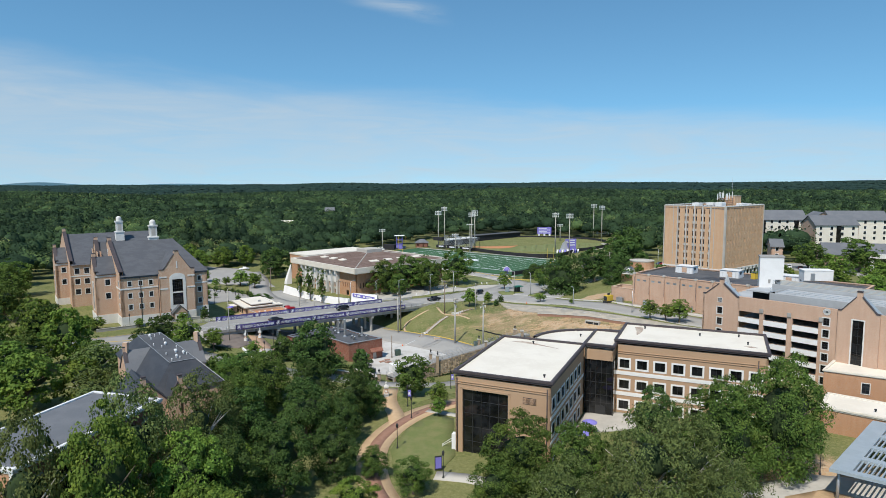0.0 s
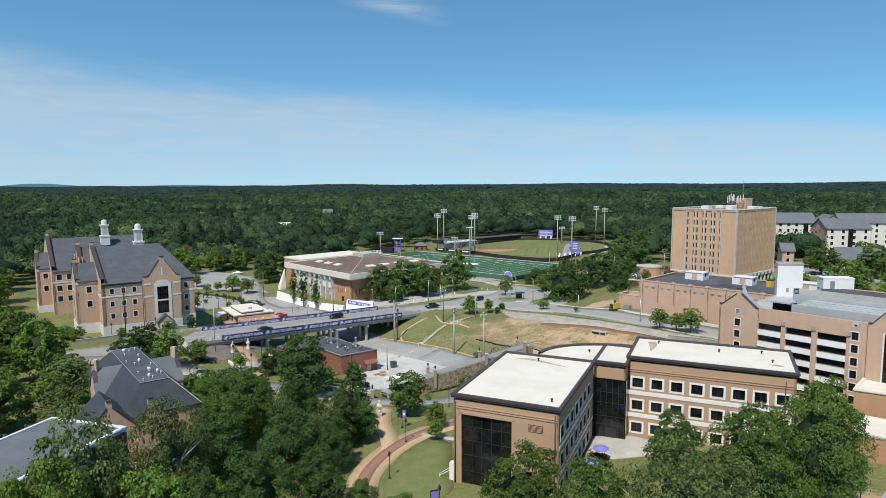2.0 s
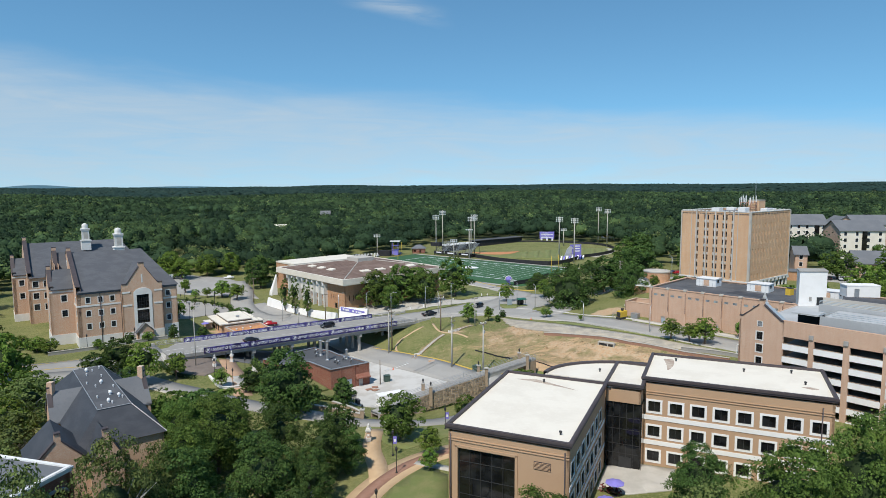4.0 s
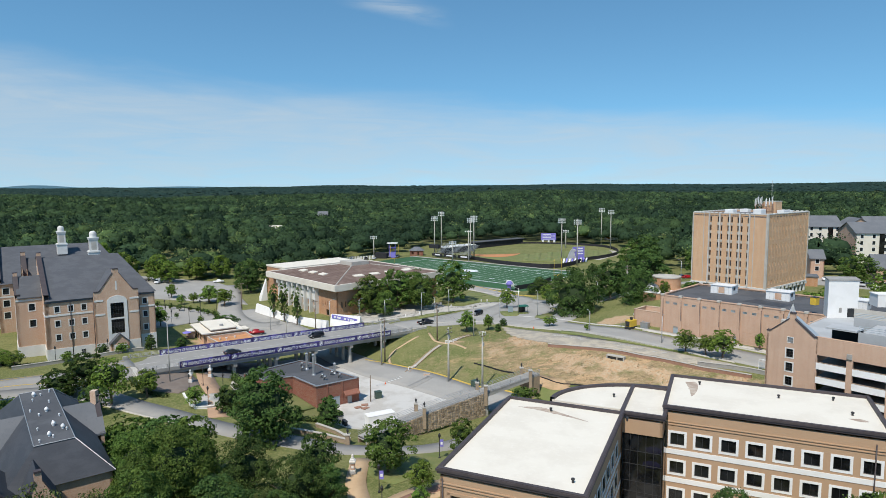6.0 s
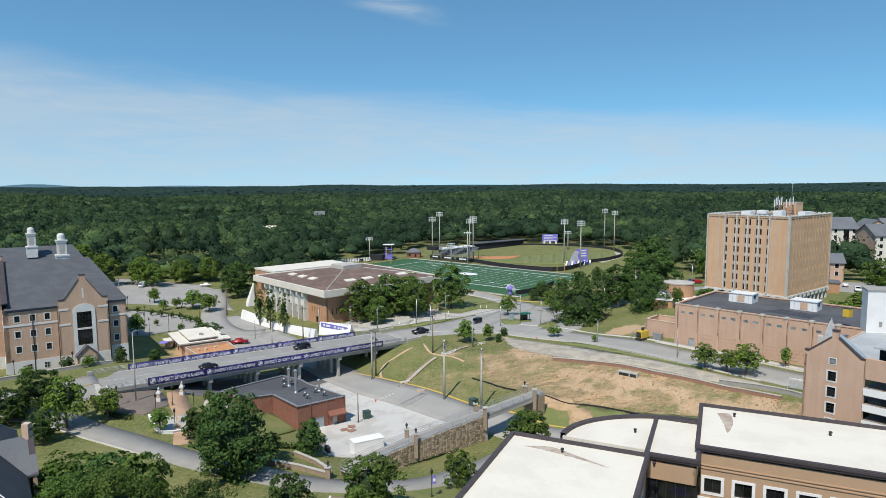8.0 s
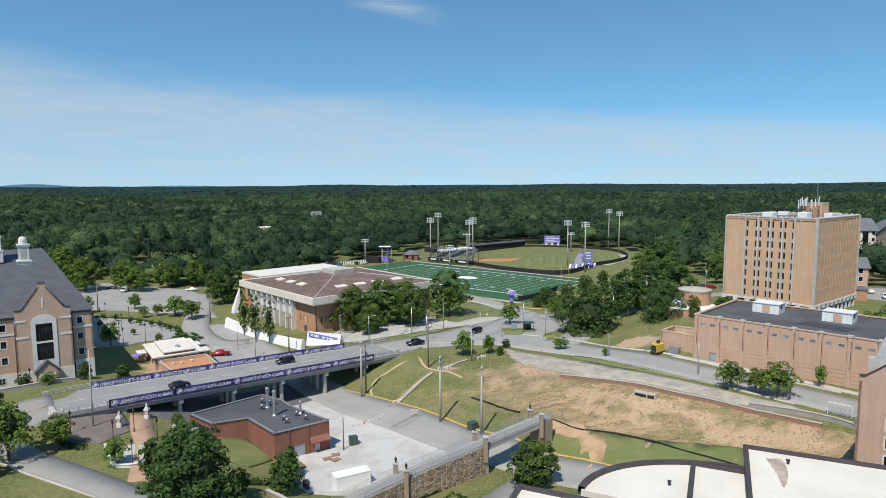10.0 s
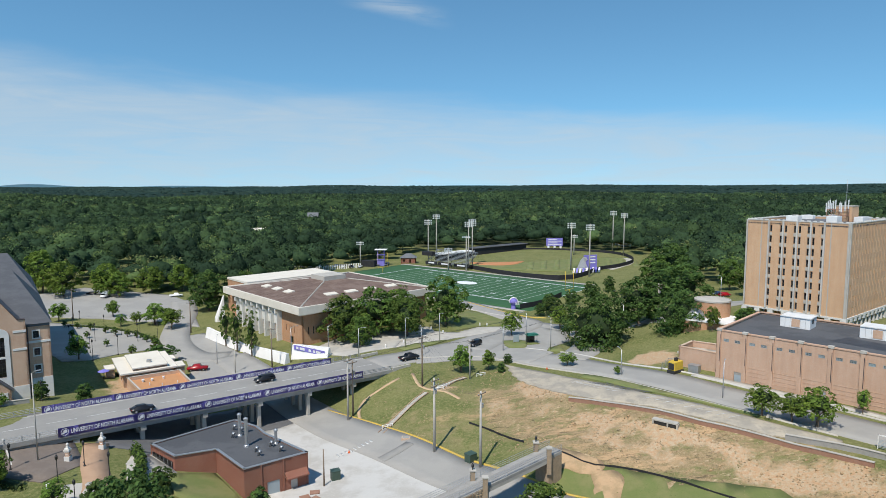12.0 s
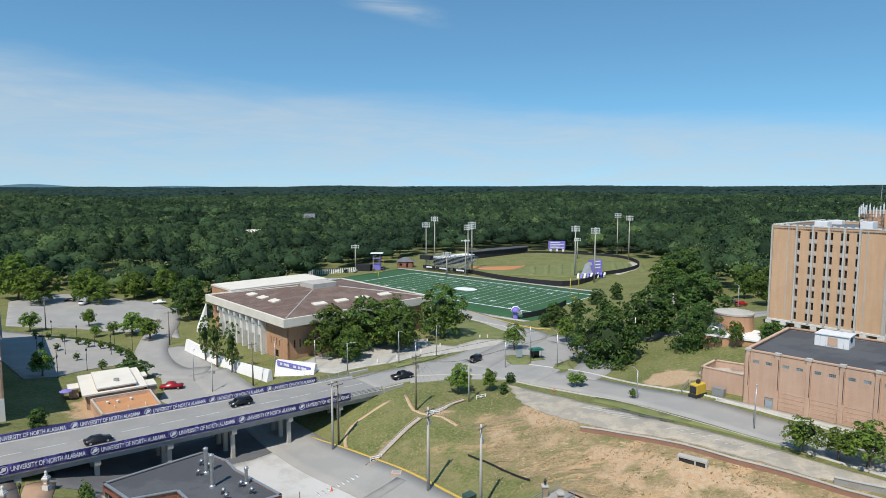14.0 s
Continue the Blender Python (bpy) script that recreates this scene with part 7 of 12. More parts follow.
f_ = bm.faces.new([bm.verts.new((*(c_ + K_U * (0.26 * math.cos(a) + 0.05)), 22.4 + 0.16 * math.sin(a))) for a in np.linspace(0, 2 * math.pi, 14, endpoint=False)])
bmesh.ops.solidify(bm, geom=[f_], thickness=0.04)
part("emblem_mark", bm, "metal_dark", em)
# the open top level with its rails, ramp and white stair head
bm = bmesh.new()
add_prism(bm, [kp(8.7, 0.6), kp(60, 0.6), kp(60, 36), kp(0, 36), kp(0, 9), kp(8.7, 9)], 20.3, 20.7)
part("top_deck", bm, "deck_grey", deck)
bm = bmesh.new()
add_prism(bm, [kp(14.0, 4.2), kp(60, 4.2), kp(60, 15.6), kp(14.0, 15.6)], 23.3, 23.75)
part("upper_ramp", bm, "deck_grey", deck)
bm = bmesh.new()
add_prism(bm, [kp(14.0, 4.0), kp(60, 4.0), kp(60, 4.19), kp(14.0, 4.19)], 22.4, 24.3)
part("parapet", bm, "deck_grey", deck)
# a black panel painted as the darkness in the ramp's mouth
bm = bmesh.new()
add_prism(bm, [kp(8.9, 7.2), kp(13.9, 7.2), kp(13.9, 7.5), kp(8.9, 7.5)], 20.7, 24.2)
part("ramp_mouth", bm, "void", deck, "black panel for the ramp's unlit mouth")
bm = bmesh.new()
add_prism(bm, [kp(8.9, 3.4), kp(13.9, 3.4), kp(13.9, 7.6), kp(8.9, 7.6)], 24.2, 24.5)
part("canopy_slab", bm, "deck_grey", deck)
for h in (0.35, 0.7, 1.05):
    bm = bmesh.new()
    add_tube(bm, [(*kp(14, 4.1), 24.3 + h), (*kp(60, 4.1), 24.3 + h)], 0.05, 5)
    part("rail", bm, "metal_blue", deck)
# another black panel for the dark behind the stair gable
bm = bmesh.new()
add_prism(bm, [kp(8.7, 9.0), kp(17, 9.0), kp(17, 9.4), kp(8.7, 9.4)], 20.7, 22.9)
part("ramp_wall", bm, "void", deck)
for v0, z0, z1, mt in ((16.0, 20.7, 24.6, "deck_grey"), (35.5, 20.7, 22.9, "concrete")):
    bm = bmesh.new()
    add_prism(bm, [kp(10 if v0 < 20 else 0, v0), kp(60, v0), kp(60, v0 + 0.3), kp(10 if v0 < 20 else 0, v0 + 0.3)], z0, z1)
    part("parapet", bm, mt, deck)
for v0 in (16.15,):
    for h in (0.25, 0.55, 0.85):
        bm = bmesh.new()
        add_tube(bm, [(*kp(10, v0), 24.6 + h), (*kp(60, v0), 24.6 + h)], 0.06, 5)
        part("rail", bm, "metal_blue", deck)
stair = thing("roof_stair_house", "white stair and lift head on the parking deck", "stair head")
q4_ = [V2((86.4, 170.6)), V2((92.8, 170.0)), V2((94.5, 174.2)), V2((88.2, 175.0))]
bm = bmesh.new()
add_prism(bm, q4_, 20.7, 29.1)
part("body", bm, "white", stair)
bm = bmesh.new()
cx = sum(q4_) / 4
add_prism(bm, [cx + (p - cx) * 1.05 for p in q4_], 29.1, 29.45)
part("coping", bm, "concrete_grey", stair)
strip_box("opening", q4_[0], q4_[1], 20.9, 22.9, 0.0, 0.05, "metal_dark", stair, 4.2, 6.2)["label"] = "dark lift entrance"
strip_box("vent", q4_[0], q4_[1], 21.9, 23.0, 0.0, 0.05, "concrete_grey", stair, 2.4, 3.0)
pu = thing("plant_unit", "white boxy plant room with a grey door on the deck", "plant unit")
pq = [V2((105.6, 181.9)), V2((113.6, 180.7)), V2((114.2, 184.6)), V2((106.2, 185.8))]
bm = bmesh.new()
add_prism(bm, pq, 20.7, 23.6)
part("body", bm, "white", pu)
bm = bmesh.new()
cx = sum(pq) / 4
add_prism(bm, [cx + (p - cx) * 1.03 for p in pq], 23.6, 23.85)
part("roof", bm, "white", pu)
strip_box("door", pq[0], pq[1], 20.75, 22.9, 0.0, 0.05, "metal_grey", pu, 1.8, 3.0)
spire = thing("gable_spire", "pointed pale metal gable end behind the stair tower", "gable")
bm = bmesh.new()
for p, z in (((71.2, 160.0), 22.6), ((73.0, 158.4), 22.6), ((72.1, 159.2), 26.4)):
    bm.verts.new((*p, z))
bm.verts.ensure_lookup_table()
fc = bm.faces.new(bm.verts[:])
bmesh.ops.solidify(bm, geom=[fc], thickness=1.2)
part("gable", bm, "metal_white", spire)
bm = bmesh.new()
add_prism(bm, [(70.6, 160.6), (73.6, 157.8), (74.4, 158.8), (71.4, 161.6)], 20.7, 22.6)
part("base", bm, "concrete_pale", spire)

# ---- brick building with white roofs beside the trees, and the blue canopy ----
rb = thing("brick_annex", "orange brick annex with two white flat roofs", "building")
R0, R1, R2, R3 = V2((75.4, 121.7)), V2((86.0, 115.4)), V2((108, 140)), V2((97.4, 146.3))
R1 = R0 + 30 * V2((0.86, -0.51))
R3 = R0 + 31 * V2((0.69, 0.724))
R2 = R1 + (R3 - R0)
win_r = [(6.6, 7.9, 8.2, 10.3), (11.2, 11.7, 7.9, 10.2), (16, 17.3, 8.2, 10.3)]
wall("wall", R0, R1, 2.5, 11.9, win_r, "brick_orange", rb)
for w_ in win_r:
    window(rb, R0, R1, (w_[0] + w_[1]) / 2, w_[2], w_[1] - w_[0], w_[3] - w_[2], 0.15 if w_[1] - w_[0] > 1 else 0.0, "stone_white", (2, 3), 0.15, "glass")
wall("wall", R3, R0, 2.5, 11.9, [], "brick_orange", rb)
wall("wall", R1, R2, 2.5, 11.9, [], "brick_orange", rb)
wall("wall", R2, R3, 2.5, 11.9, [], "brick_orange", rb)
flat_roof([R0, R1, R2, R3], 12.0, rb, "roof_white", 0.25, 0.4, "cream", 0.3, 0.1)
Q0 = V2((67.6, 109.4))
Q1 = Q0 + 34 * V2((0.78, -0.62))
Q2 = Q1 + 9 * V2((0.62, 0.78))
Q3 = Q0 + 9 * V2((0.62, 0.78))
for a, b in ((Q0, Q1), (Q1, Q2), (Q2, Q3), (Q3, Q0)):
    wall("wall", a, b, 2.5, 8.8, [], "brick_orange", rb)
flat_roof([Q0, Q1, Q2, Q3], 8.95, rb, "roof_white", 0.2, 0.4, "cream", 0.45, 0.15)
roof_vent(Q0 + V2((8, -3)), 8.9)
canopy = thing("canopy", "pale blue metal canopy with slatted bays on posts", "canopy")
C0, CU, CV = V2((53.6, 84.4)), V2((0.78, -0.62)), V2((0.72, 0.69))


def cp(u, v):
    return C0 + CU * u + CV * v


for u0, u1, v0, v1 in ((0, 26, 0, 1.3), (0, 26, 24.5, 26), (0, 2.6, 1.3, 24.5), (8.6, 10.4, 1.3, 24.5), (17, 19, 1.3, 24.5), (2.6, 8.6, 6.3, 7.6), (2.6, 8.6, 12.2, 13.4), (2.6, 8.6, 18, 19.2), (10.4, 17, 6.3, 7.6), (10.4, 17, 12.2, 13.4), (10.4, 17, 18, 19.2)):
    bm = bmesh.new()
    add_prism(bm, [cp(u0, v0), cp(u1, v0), cp(u1, v1), cp(u0, v1)], 8.5, 9.0)
    part("beam", bm, "metal_blue", canopy)
for u0, u1 in ((2.6, 8.6), (10.4, 17)):
    for v0, v1 in ((1.3, 6.3), (7.6, 12.2), (13.4, 18), (19.2, 24.5)):
        k_ = int((u1 - u0) / 0.62)
        for i in range(k_):
            a = u0 + 0.31 + i * 0.62
            bm = bmesh.new()
            add_prism(bm, [cp(a - 0.1, v0), cp(a + 0.1, v0), cp(a + 0.1, v1), cp(a - 0.1, v1)], 8.62, 8.86)
            part("slat", bm, "metal_blue", canopy)
for u, v in ((1, 1), (1, 13), (1, 25), (17.5, 1), (17.5, 25), (9.5, 13)):
    bm = bmesh.new()
    p = cp(u, v)
    add_tube(bm, [(p[0], p[1], TH(*p) - 0.3), (p[0], p[1], 8.5)], 0.22, 10)
    part("post", bm, "metal_grey", canopy)
bm = bmesh.new()
add_prism(bm, [cp(9.5, -1.5), cp(26, -1.5), cp(26, 12), cp(13, 12)], 9.02, 9.35)
part("roof_sheet", bm, "roof_white", canopy, "white roof sheet")
sheet("pavement", [(34, 86), (44, 89.5), (56, 92.5), (66, 90), (74, 96), (84, 86), (70, 72), (44, 76), (30, 78)], "concrete", 0.1, label="pale concrete plaza", category="pavement")
sheet("earth", [(48, 85.5), (55, 87.5), (59, 84), (53, 80), (46, 81)], "earth", 0.16, label="bare brown planting bed", category="earth")

# ---- the slate-roofed hall among the trees ----
slate_hall = thing("slate_hall", "old brick hall with steep slate roof and twin gables", "building")
S_O, S_U, S_V = V2((-54.9, 106.4)), V2((0.728, 0.563)), V2((-0.563, 0.728))


def sp(u, v):
    return S_O + S_U * u + S_V * v


S_E, S_R = 12.9, 17.1
plan = [sp(0.4, 0.4), sp(13.6, 0.4), sp(13.6, 37), sp(0.4, 37)]
for i in range(4):
    wall("wall", plan[i], plan[(i + 1) % 4], 2.4, S_E, [], "brick_tan", slate_hall)
# steep lower slopes up to a dark flat top
bm = bmesh.new()
lo = [(0, 0), (14, 0), (14, 37.5), (0, 37.5)]
hi = [(4.4, 4.4), (9.6, 4.4), (9.6, 33.1), (4.4, 33.1)]
a = [bm.verts.new((*sp(*p), S_E - 0.1)) for p in lo]
b = [bm.verts.new((*sp(*p), S_R - 0.15)) for p in hi]
for i in range(4):
    bm.faces.new((a[i], a[(i + 1) % 4], b[(i + 1) % 4], b[i]))
bm.faces.new(b)
bm.faces.new(a[::-1])
part("roof", bm, "slate", slate_hall)
bm = bmesh.new()
add_prism(bm, [sp(*p) for p in hi], S_R - 0.15, S_R)
part("roof_flat", bm, "roof_dark", slate_hall, "dark flat top of the roof")
for (p, q) in zip(hi, hi[1:] + hi[:1]):
    bm = bmesh.new()
    add_tube(bm, [(*sp(*p), S_R + 0.02), (*sp(*q), S_R + 0.02)], 0.06, 4)
    part("edge_flashing", bm, "metal_grey", slate_hall)
for p, q in ((lo[1], hi[1]), (lo[2], hi[2])):
    bm = bmesh.new()
    add_tube(bm, [(*sp(*p), S_E - 0.02), (*sp(*q), S_R)], 0.07, 4)
    part("hip_flashing", bm, "metal_grey", slate_hall)
for u0, u1, v0, zt in ((-6.4, 2.0, -3.4, 16.6), (1.8, 6.4, -4.4, 16.1)):
    g_ = u1 - u0
    coped_gable(sp(u0, v0), sp(u1, v0), S_E - 0.6, zt - S_E, g_ / 2, "brick_tan", slate_hall, 0.8, 0.5, [(g_ / 2 - 0.25, g_ / 2 + 0.25, 9.6, 11.6)], 2.4, 0.1)
    for sgn in (-1, 1):
        um, ue = (u0 + u1) / 2, (u0 if sgn < 0 else u1)
        bm = bmesh.new()
        add_prism(bm, [sp(ue, v0 + 0.3), sp(um, v0 + 0.3), sp(um, 7), sp(ue, 7)], [S_E - 0.6, zt - 0.5, zt - 0.5, S_E - 0.6], [S_E - 0.3, zt - 0.2, zt - 0.2, S_E - 0.3])
        part("gable_roof", bm, "slate", slate_hall)
    wall("wall", sp(u0, 5), sp(u0, v0 + 0.5), 2.4, S_E - 0.5, [], "brick_tan", slate_hall)
for v0, side_ in ((20.5, 0), (21, 1)):
    u_a, u_b = (-1.4, 4.6) if side_ == 0 else (15.4, 9.4)
    for e in (-4.2, 4.2):
        bm = bmesh.new()
        add_prism(bm, [sp(u_a, v0 + e), sp(u_b - (u_b - u_a) * 0.55, v0 + e), sp(u_b, v0), sp(u_a, v0)], [S_E - 0.4, S_E - 0.4, 16.7, 16.7], [S_E - 0.1, S_E - 0.1, 17.0, 17.0])
        part("gable_roof", bm, "roof_grey", slate_hall)
    aa, bb = (sp(-1.2, v0 + 4.1), sp(-1.2, v0 - 4.1)) if side_ == 0 else (sp(15.2, v0 - 4.1), sp(15.2, v0 + 4.1))
    coped_gable(aa, bb, S_E - 0.5, 4.2, 3.8, "brick_tan", slate_hall, 0.8, 0.5, [], 2.4, 0.3)
    bm = bmesh.new()
    cc_ = sp(-0.6, v0) if side_ == 0 else sp(14.6, v0)
    add_box(bm, cc_[0] - 0.45, cc_[0] + 0.45, cc_[1] - 0.45, cc_[1] + 0.45, 14.5, 18.7)
    part("chimney", bm, "brick_tan", slate_hall)
for u, v in ((5.2, 5.6), (7.0, 6.4), (9.0, 8.6), (5.4, 11), (7.6, 13), (8.8, 16), (6.2, 18), (5.2, 21), (8.2, 24.5), (6, 27), (7.4, 29.6), (8.8, 31)):
    roof_vent(sp(u, v), S_R - 0.03, 0.13, 0.5, "metal_white")
for u, v, r in ((6.6, 7.4, 0.26), (7.6, 11.8, 0.28), (7.4, 19.8, 0.28), (6.4, 30, 0.3), (8.6, 9.6, 0.26)):
    t = thing("roof_turbine", "white round roof ventilator", "vent", "roof ventilators")
    bm = bmesh.new()
    p = sp(u, v)
    add_lathe(bm, [(r * 0.6, 0), (r * 0.6, 0.25), (r, 0.3), (r, 0.5), (r * 0.6, 0.7), (0.1, 0.75)], 14, (p[0], p[1], S_R - 0.03))
    part("drum", bm, "metal_white", t)

# ---- flat-roofed buildings under the trees ----
nb = thing("flat_roof_building", "tall brick building with a weathered grey flat roof and white rim", "building")
n4 = [V2((-67.9, 74.1)), V2((-55.1, 70.4)), V2((-48.3, 95.1)), V2((-61.1, 98.8))]
wall("wall", n4[0], n4[1], 2.8, 15.5, [(2.0, 5.0, 10.4, 13.6), (7.5, 10.5, 10.4, 13.6)], "brick_orange", nb)
for u in (3.5, 9.0):
    window(nb, n4[0], n4[1], u, 10.4, 3.0, 3.2, 0.2, "white", (2, 2), 0.2, "glass")
bay_w = 25.6 / 5
arches = [(bay_w * k + 1.0, bay_w * (k + 1) - 1.0, z, z + h) for k in range(5) for z, h in ((3.4, 4.4), (9.2, 4.4))]
# the shaded side: its shade is put in as a darker brick
wall("wall", n4[1], n4[2], 2.8, 15.5, arches, "brick_red", nb)
for o in arches:
    window(nb, n4[1], n4[2], (o[0] + o[1]) / 2, o[2], o[1] - o[0], o[3] - o[2], 0.0, "dark", (2, 3), 0.3, "glass_black")
    # a flat arch ring over each opening
    bm = bmesh.new()
    d_ = (n4[2] - n4[1]) / np.linalg.norm(n4[2] - n4[1])
    o_ = V2((d_[1], -d_[0]))
    um, rad = (o[0] + o[1]) / 2, (o[1] - o[0]) / 2 + 0.35
    pts_ = []
    for a in np.linspace(0, math.pi, 9):
        p = n4[1] + d_ * (um + rad * math.cos(a)) + o_ * 0.1
        pts_.append((p[0], p[1], o[3] - 0.5 + 0.9 * math.sin(a)))
    add_tube(bm, pts_, 0.22, 5)
    part("arch", bm, "concrete_grey", nb)
for k in range(6):
    strip_box("pier", n4[1], n4[2], 2.8, 15.4, 0.0, 0.4, "brick_red", nb, max(0.0, bay_w * k - 0.4), min(25.6, bay_w * k + 0.4))
wall("wall", n4[2], n4[3], 2.8, 15.5, [], "brick_orange", nb)
wall("wall", n4[3], n4[0], 2.8, 15.5, [], "brick_orange", nb)
for a, b in ((n4[0], n4[1]), (n4[1], n4[2])):
    strip_box("corner_trim", a, b, 2.8, 15.5, 0.0, 0.12, "white", nb, 0.0 if a is n4[1] else 12.75, 0.6 if a is n4[1] else 13.32)
flat_roof(n4, 16.0, nb, "roof_grey", 0.2, 0.3, "metal_white", 0.5, 0.15)

# ---- the red brick service building ----
br = thing("service_building", "low red brick service building with a grey flat roof", "building")
BK = [V2((-44.8, 184.0)), V2((-38.4, 186.8)), V2((-30.8, 178.8)), V2((-21.4, 185.6)), V2((-31.4, 194.2)), V2((-34.2, 197.8)), V2((-39.8, 201.4)), V2((-51.6, 189.4))]
zt = 2.75
names_open = {2: [(4.0, 6.3, -3.6, -0.7), (8.3, 9.6, -3.4, -1.1)]}
for i in range(len(BK)):
    wall("wall", BK[i], BK[(i + 1) % len(BK)], -4.2, zt, names_open.get(i, []), "brick_red", br, 0.35)
bm = bmesh.new()
add_prism(bm, fin(BK), zt - 0.5, zt - 0.15)
part("roof", bm, "roof_dark", br)
for i in range(len(BK)):
    a, b = BK[i], BK[(i + 1) % len(BK)]
    strip_box("coping", a, b, zt + 0.004, zt + 0.16, -0.4, 0.06, "metal_grey", br)
strip_box("door", BK[2], BK[3], -3.6, -0.7, -0.2, -0.12, "metal_blue", br, 4.05, 6.25)["label"] = "pale roller shutter door"
strip_box("door", BK[2], BK[3], -3.4, -1.1, -0.2, -0.12, "metal_grey", br, 8.35, 9.55)["label"] = "grey metal door"
bm = bmesh.new()
d_ = (BK[3] - BK[2]) / np.linalg.norm(BK[3] - BK[2])
o_ = V2((d_[1], -d_[0]))
add_prism(bm, [BK[2] + d_ * 7.2, BK[2] + d_ * 11.3, BK[2] + d_ * 11.3 + o_ * 1.2, BK[2] + d_ * 7.2 + o_ * 1.2], [-0.6, -0.6, -0.9, -0.9], [0.2, 0.2, -0.6, -0.6])
part("awning", bm, "brick_red", br, "small red sloping porch roof")
strip_box("downpipe", BK[2], BK[3], -3.4, zt, 0.0, 0.15, "brick_red", br, 2.9, 3.1)
strip_box("downpipe", BK[2], BK[3], -3.4, zt, 0.0, 0.15, "brick_red", br, 6.9, 7.1)
# its glazed shop front end
strip_box("window_band", BK[7], BK[0], -0.8, 1.6, 0.0, 0.08, "glass_black", br, 0.8, 8.0)
for k in range(6):
    strip_box("mullion", BK[7], BK[0], -0.8, 1.6, 0.08, 0.14, "metal_grey", br, 0.8 + 1.4 * k, 0.9 + 1.4 * k)


def flue(p, z, h, r=0.3):
    t = thing("flue", "tall galvanised flue pipe on a flat roof", "flue", "flue pipes")
    bm = bmesh.new()
    add_lathe(bm, [(r * 1.7, 0), (r * 1.5, 0.25), (r, 0.4), (r, h - 0.5), (r * 1.35, h - 0.45), (r * 1.35, h - 0.2), (r * 0.4, h)], 14, (p[0], p[1], z))
    part("pipe", bm, "galvanised", t)
    return t


flue((-36.2, 193.4), zt - 0.15, 4.6, 0.32)
flue((-33.4, 188.6), zt - 0.15, 5.6, 0.32)
flue((-28.2, 189.6), zt - 0.15, 3.0, 0.28)
for p in ((-38.4, 196.4), (-36.6, 195.2), (-31.0, 186.2), (-30.0, 184.6), (-26.6, 186.4), (-37.4, 192.6), (-29, 188.6)):
    t = thing("roof_cowl", "bent galvanised roof cowl", "vent", "roof cowls")
    bm = bmesh.new()
    add_tube(bm, [(*p, zt - 0.2), (*p, zt + 0.5), (p[0] + 0.25, p[1] - 0.2, zt + 0.85), (p[0] + 0.6, p[1] - 0.45, zt + 0.7)], [0.24, 0.24, 0.27, 0.3], 10)
    part("pipe", bm, "galvanised", t)
sheet("lawn", [(-38.4, 186), (-31.2, 178.4), (-34, 173), (-41, 175), (-45, 182)], "lawn", 0.3, label="small lawn beside the service building", category="lawn")
sheet("pavement", [(-52, 189), (-44.6, 183.4), (-47, 178.5), (-53, 183)], "concrete", 0.25, label="concrete terrace before the glazed end", category="pavement")

# ---- the small tan building with a pale flat roof ----
tb = thing("pavilion", "single-storey tan building with a white flat roof", "building")
T_U, T_V = V2((0.83, 0.557)), V2((-0.557, 0.83))


def tp(u, v):
    return V2((-77.8, 229.2)) + T_U * u + T_V * v


t4 = [tp(0.8, 0.8), tp(12.8, 0.8), tp(12.8, 17.2), tp(0.8, 17.2)]
for i in range(4):
    a, b = t4[i], t4[(i + 1) % 4]
    L = float(np.linalg.norm(b - a))
    op = [(1.2 + 3 * k, 3.4 + 3 * k, 0.4, 2.4) for k in range(int((L - 2) / 3))] if i in (0, 3) else []
    wall("wall", a, b, -2.2, 3.2, op, "brick_tan", tb)
    for o in op:
        window(tb, a, b, (o[0] + o[1]) / 2, o[2], o[1] - o[0], o[3] - o[2], 0.0, "metal_dark", (2, 1), 0.15, "glass")


def slab_roof(name, q, z, thick, mat, parent, rim="concrete_pale", label=""):
    """A thin roof slab with a slightly raised metal edge."""
    bm = bmesh.new()
    add_prism(bm, q, z - thick, z)
    r_ = part(name, bm, mat, parent, label)
    for i in range(len(q)):
        strip_box("roof_edge", q[i], q[(i + 1) % len(q)], z - thick, z + 0.08, 0.002, 0.06, rim, r_)
    return r_


slab_roof("roof", [tp(0, 0), tp(13.5, 0), tp(13.5, 18), tp(0, 18)], 3.6, 0.3, "roof_white", tb)
up4 = [tp(3.2, 1.4), tp(11.2, 1.4), tp(11.2, 16.4), tp(3.2, 16.4)]
bm = bmesh.new()
add_prism(bm, up4, 3.6, 4.15)
part("clerestory", bm, "roof_brown", tb, "dark upstand under the upper roof")
slab_roof("roof", [tp(3.0, 1.2), tp(11.4, 1.2), tp(11.4, 16.6), tp(3.0, 16.6)], 4.35, 0.2, "roof_white", tb)
for q, z in (([tp(13.5, 2), tp(15.8, 2), tp(15.8, 7), tp(13.5, 7)], 3.0), ([tp(-2.4, 9.5), tp(-0.1, 9.5), tp(-0.1, 14), tp(-2.4, 14)], 2.9), ([tp(13.5, 11), tp(15, 11), tp(15, 15), tp(13.5, 15)], 2.9)):
    cq = sum(q) / 4
    bm = bmesh.new()
    add_prism(bm, [cq + (p - cq) * 0.86 for p in q], -2.2, z - 0.25)
    part("side_bay", bm, "brick_tan", tb)
    slab_roof("roof", q, z, 0.25, "roof_white", tb)
bm = bmesh.new()
c_ = tp(7.5, 5.5)
add_box(bm, c_[0] - 0.5, c_[0] + 0.5, c_[1] - 0.4, c_[1] + 0.4, 4.35, 5.0)
part("roof_unit", bm, "metal_grey", tb)
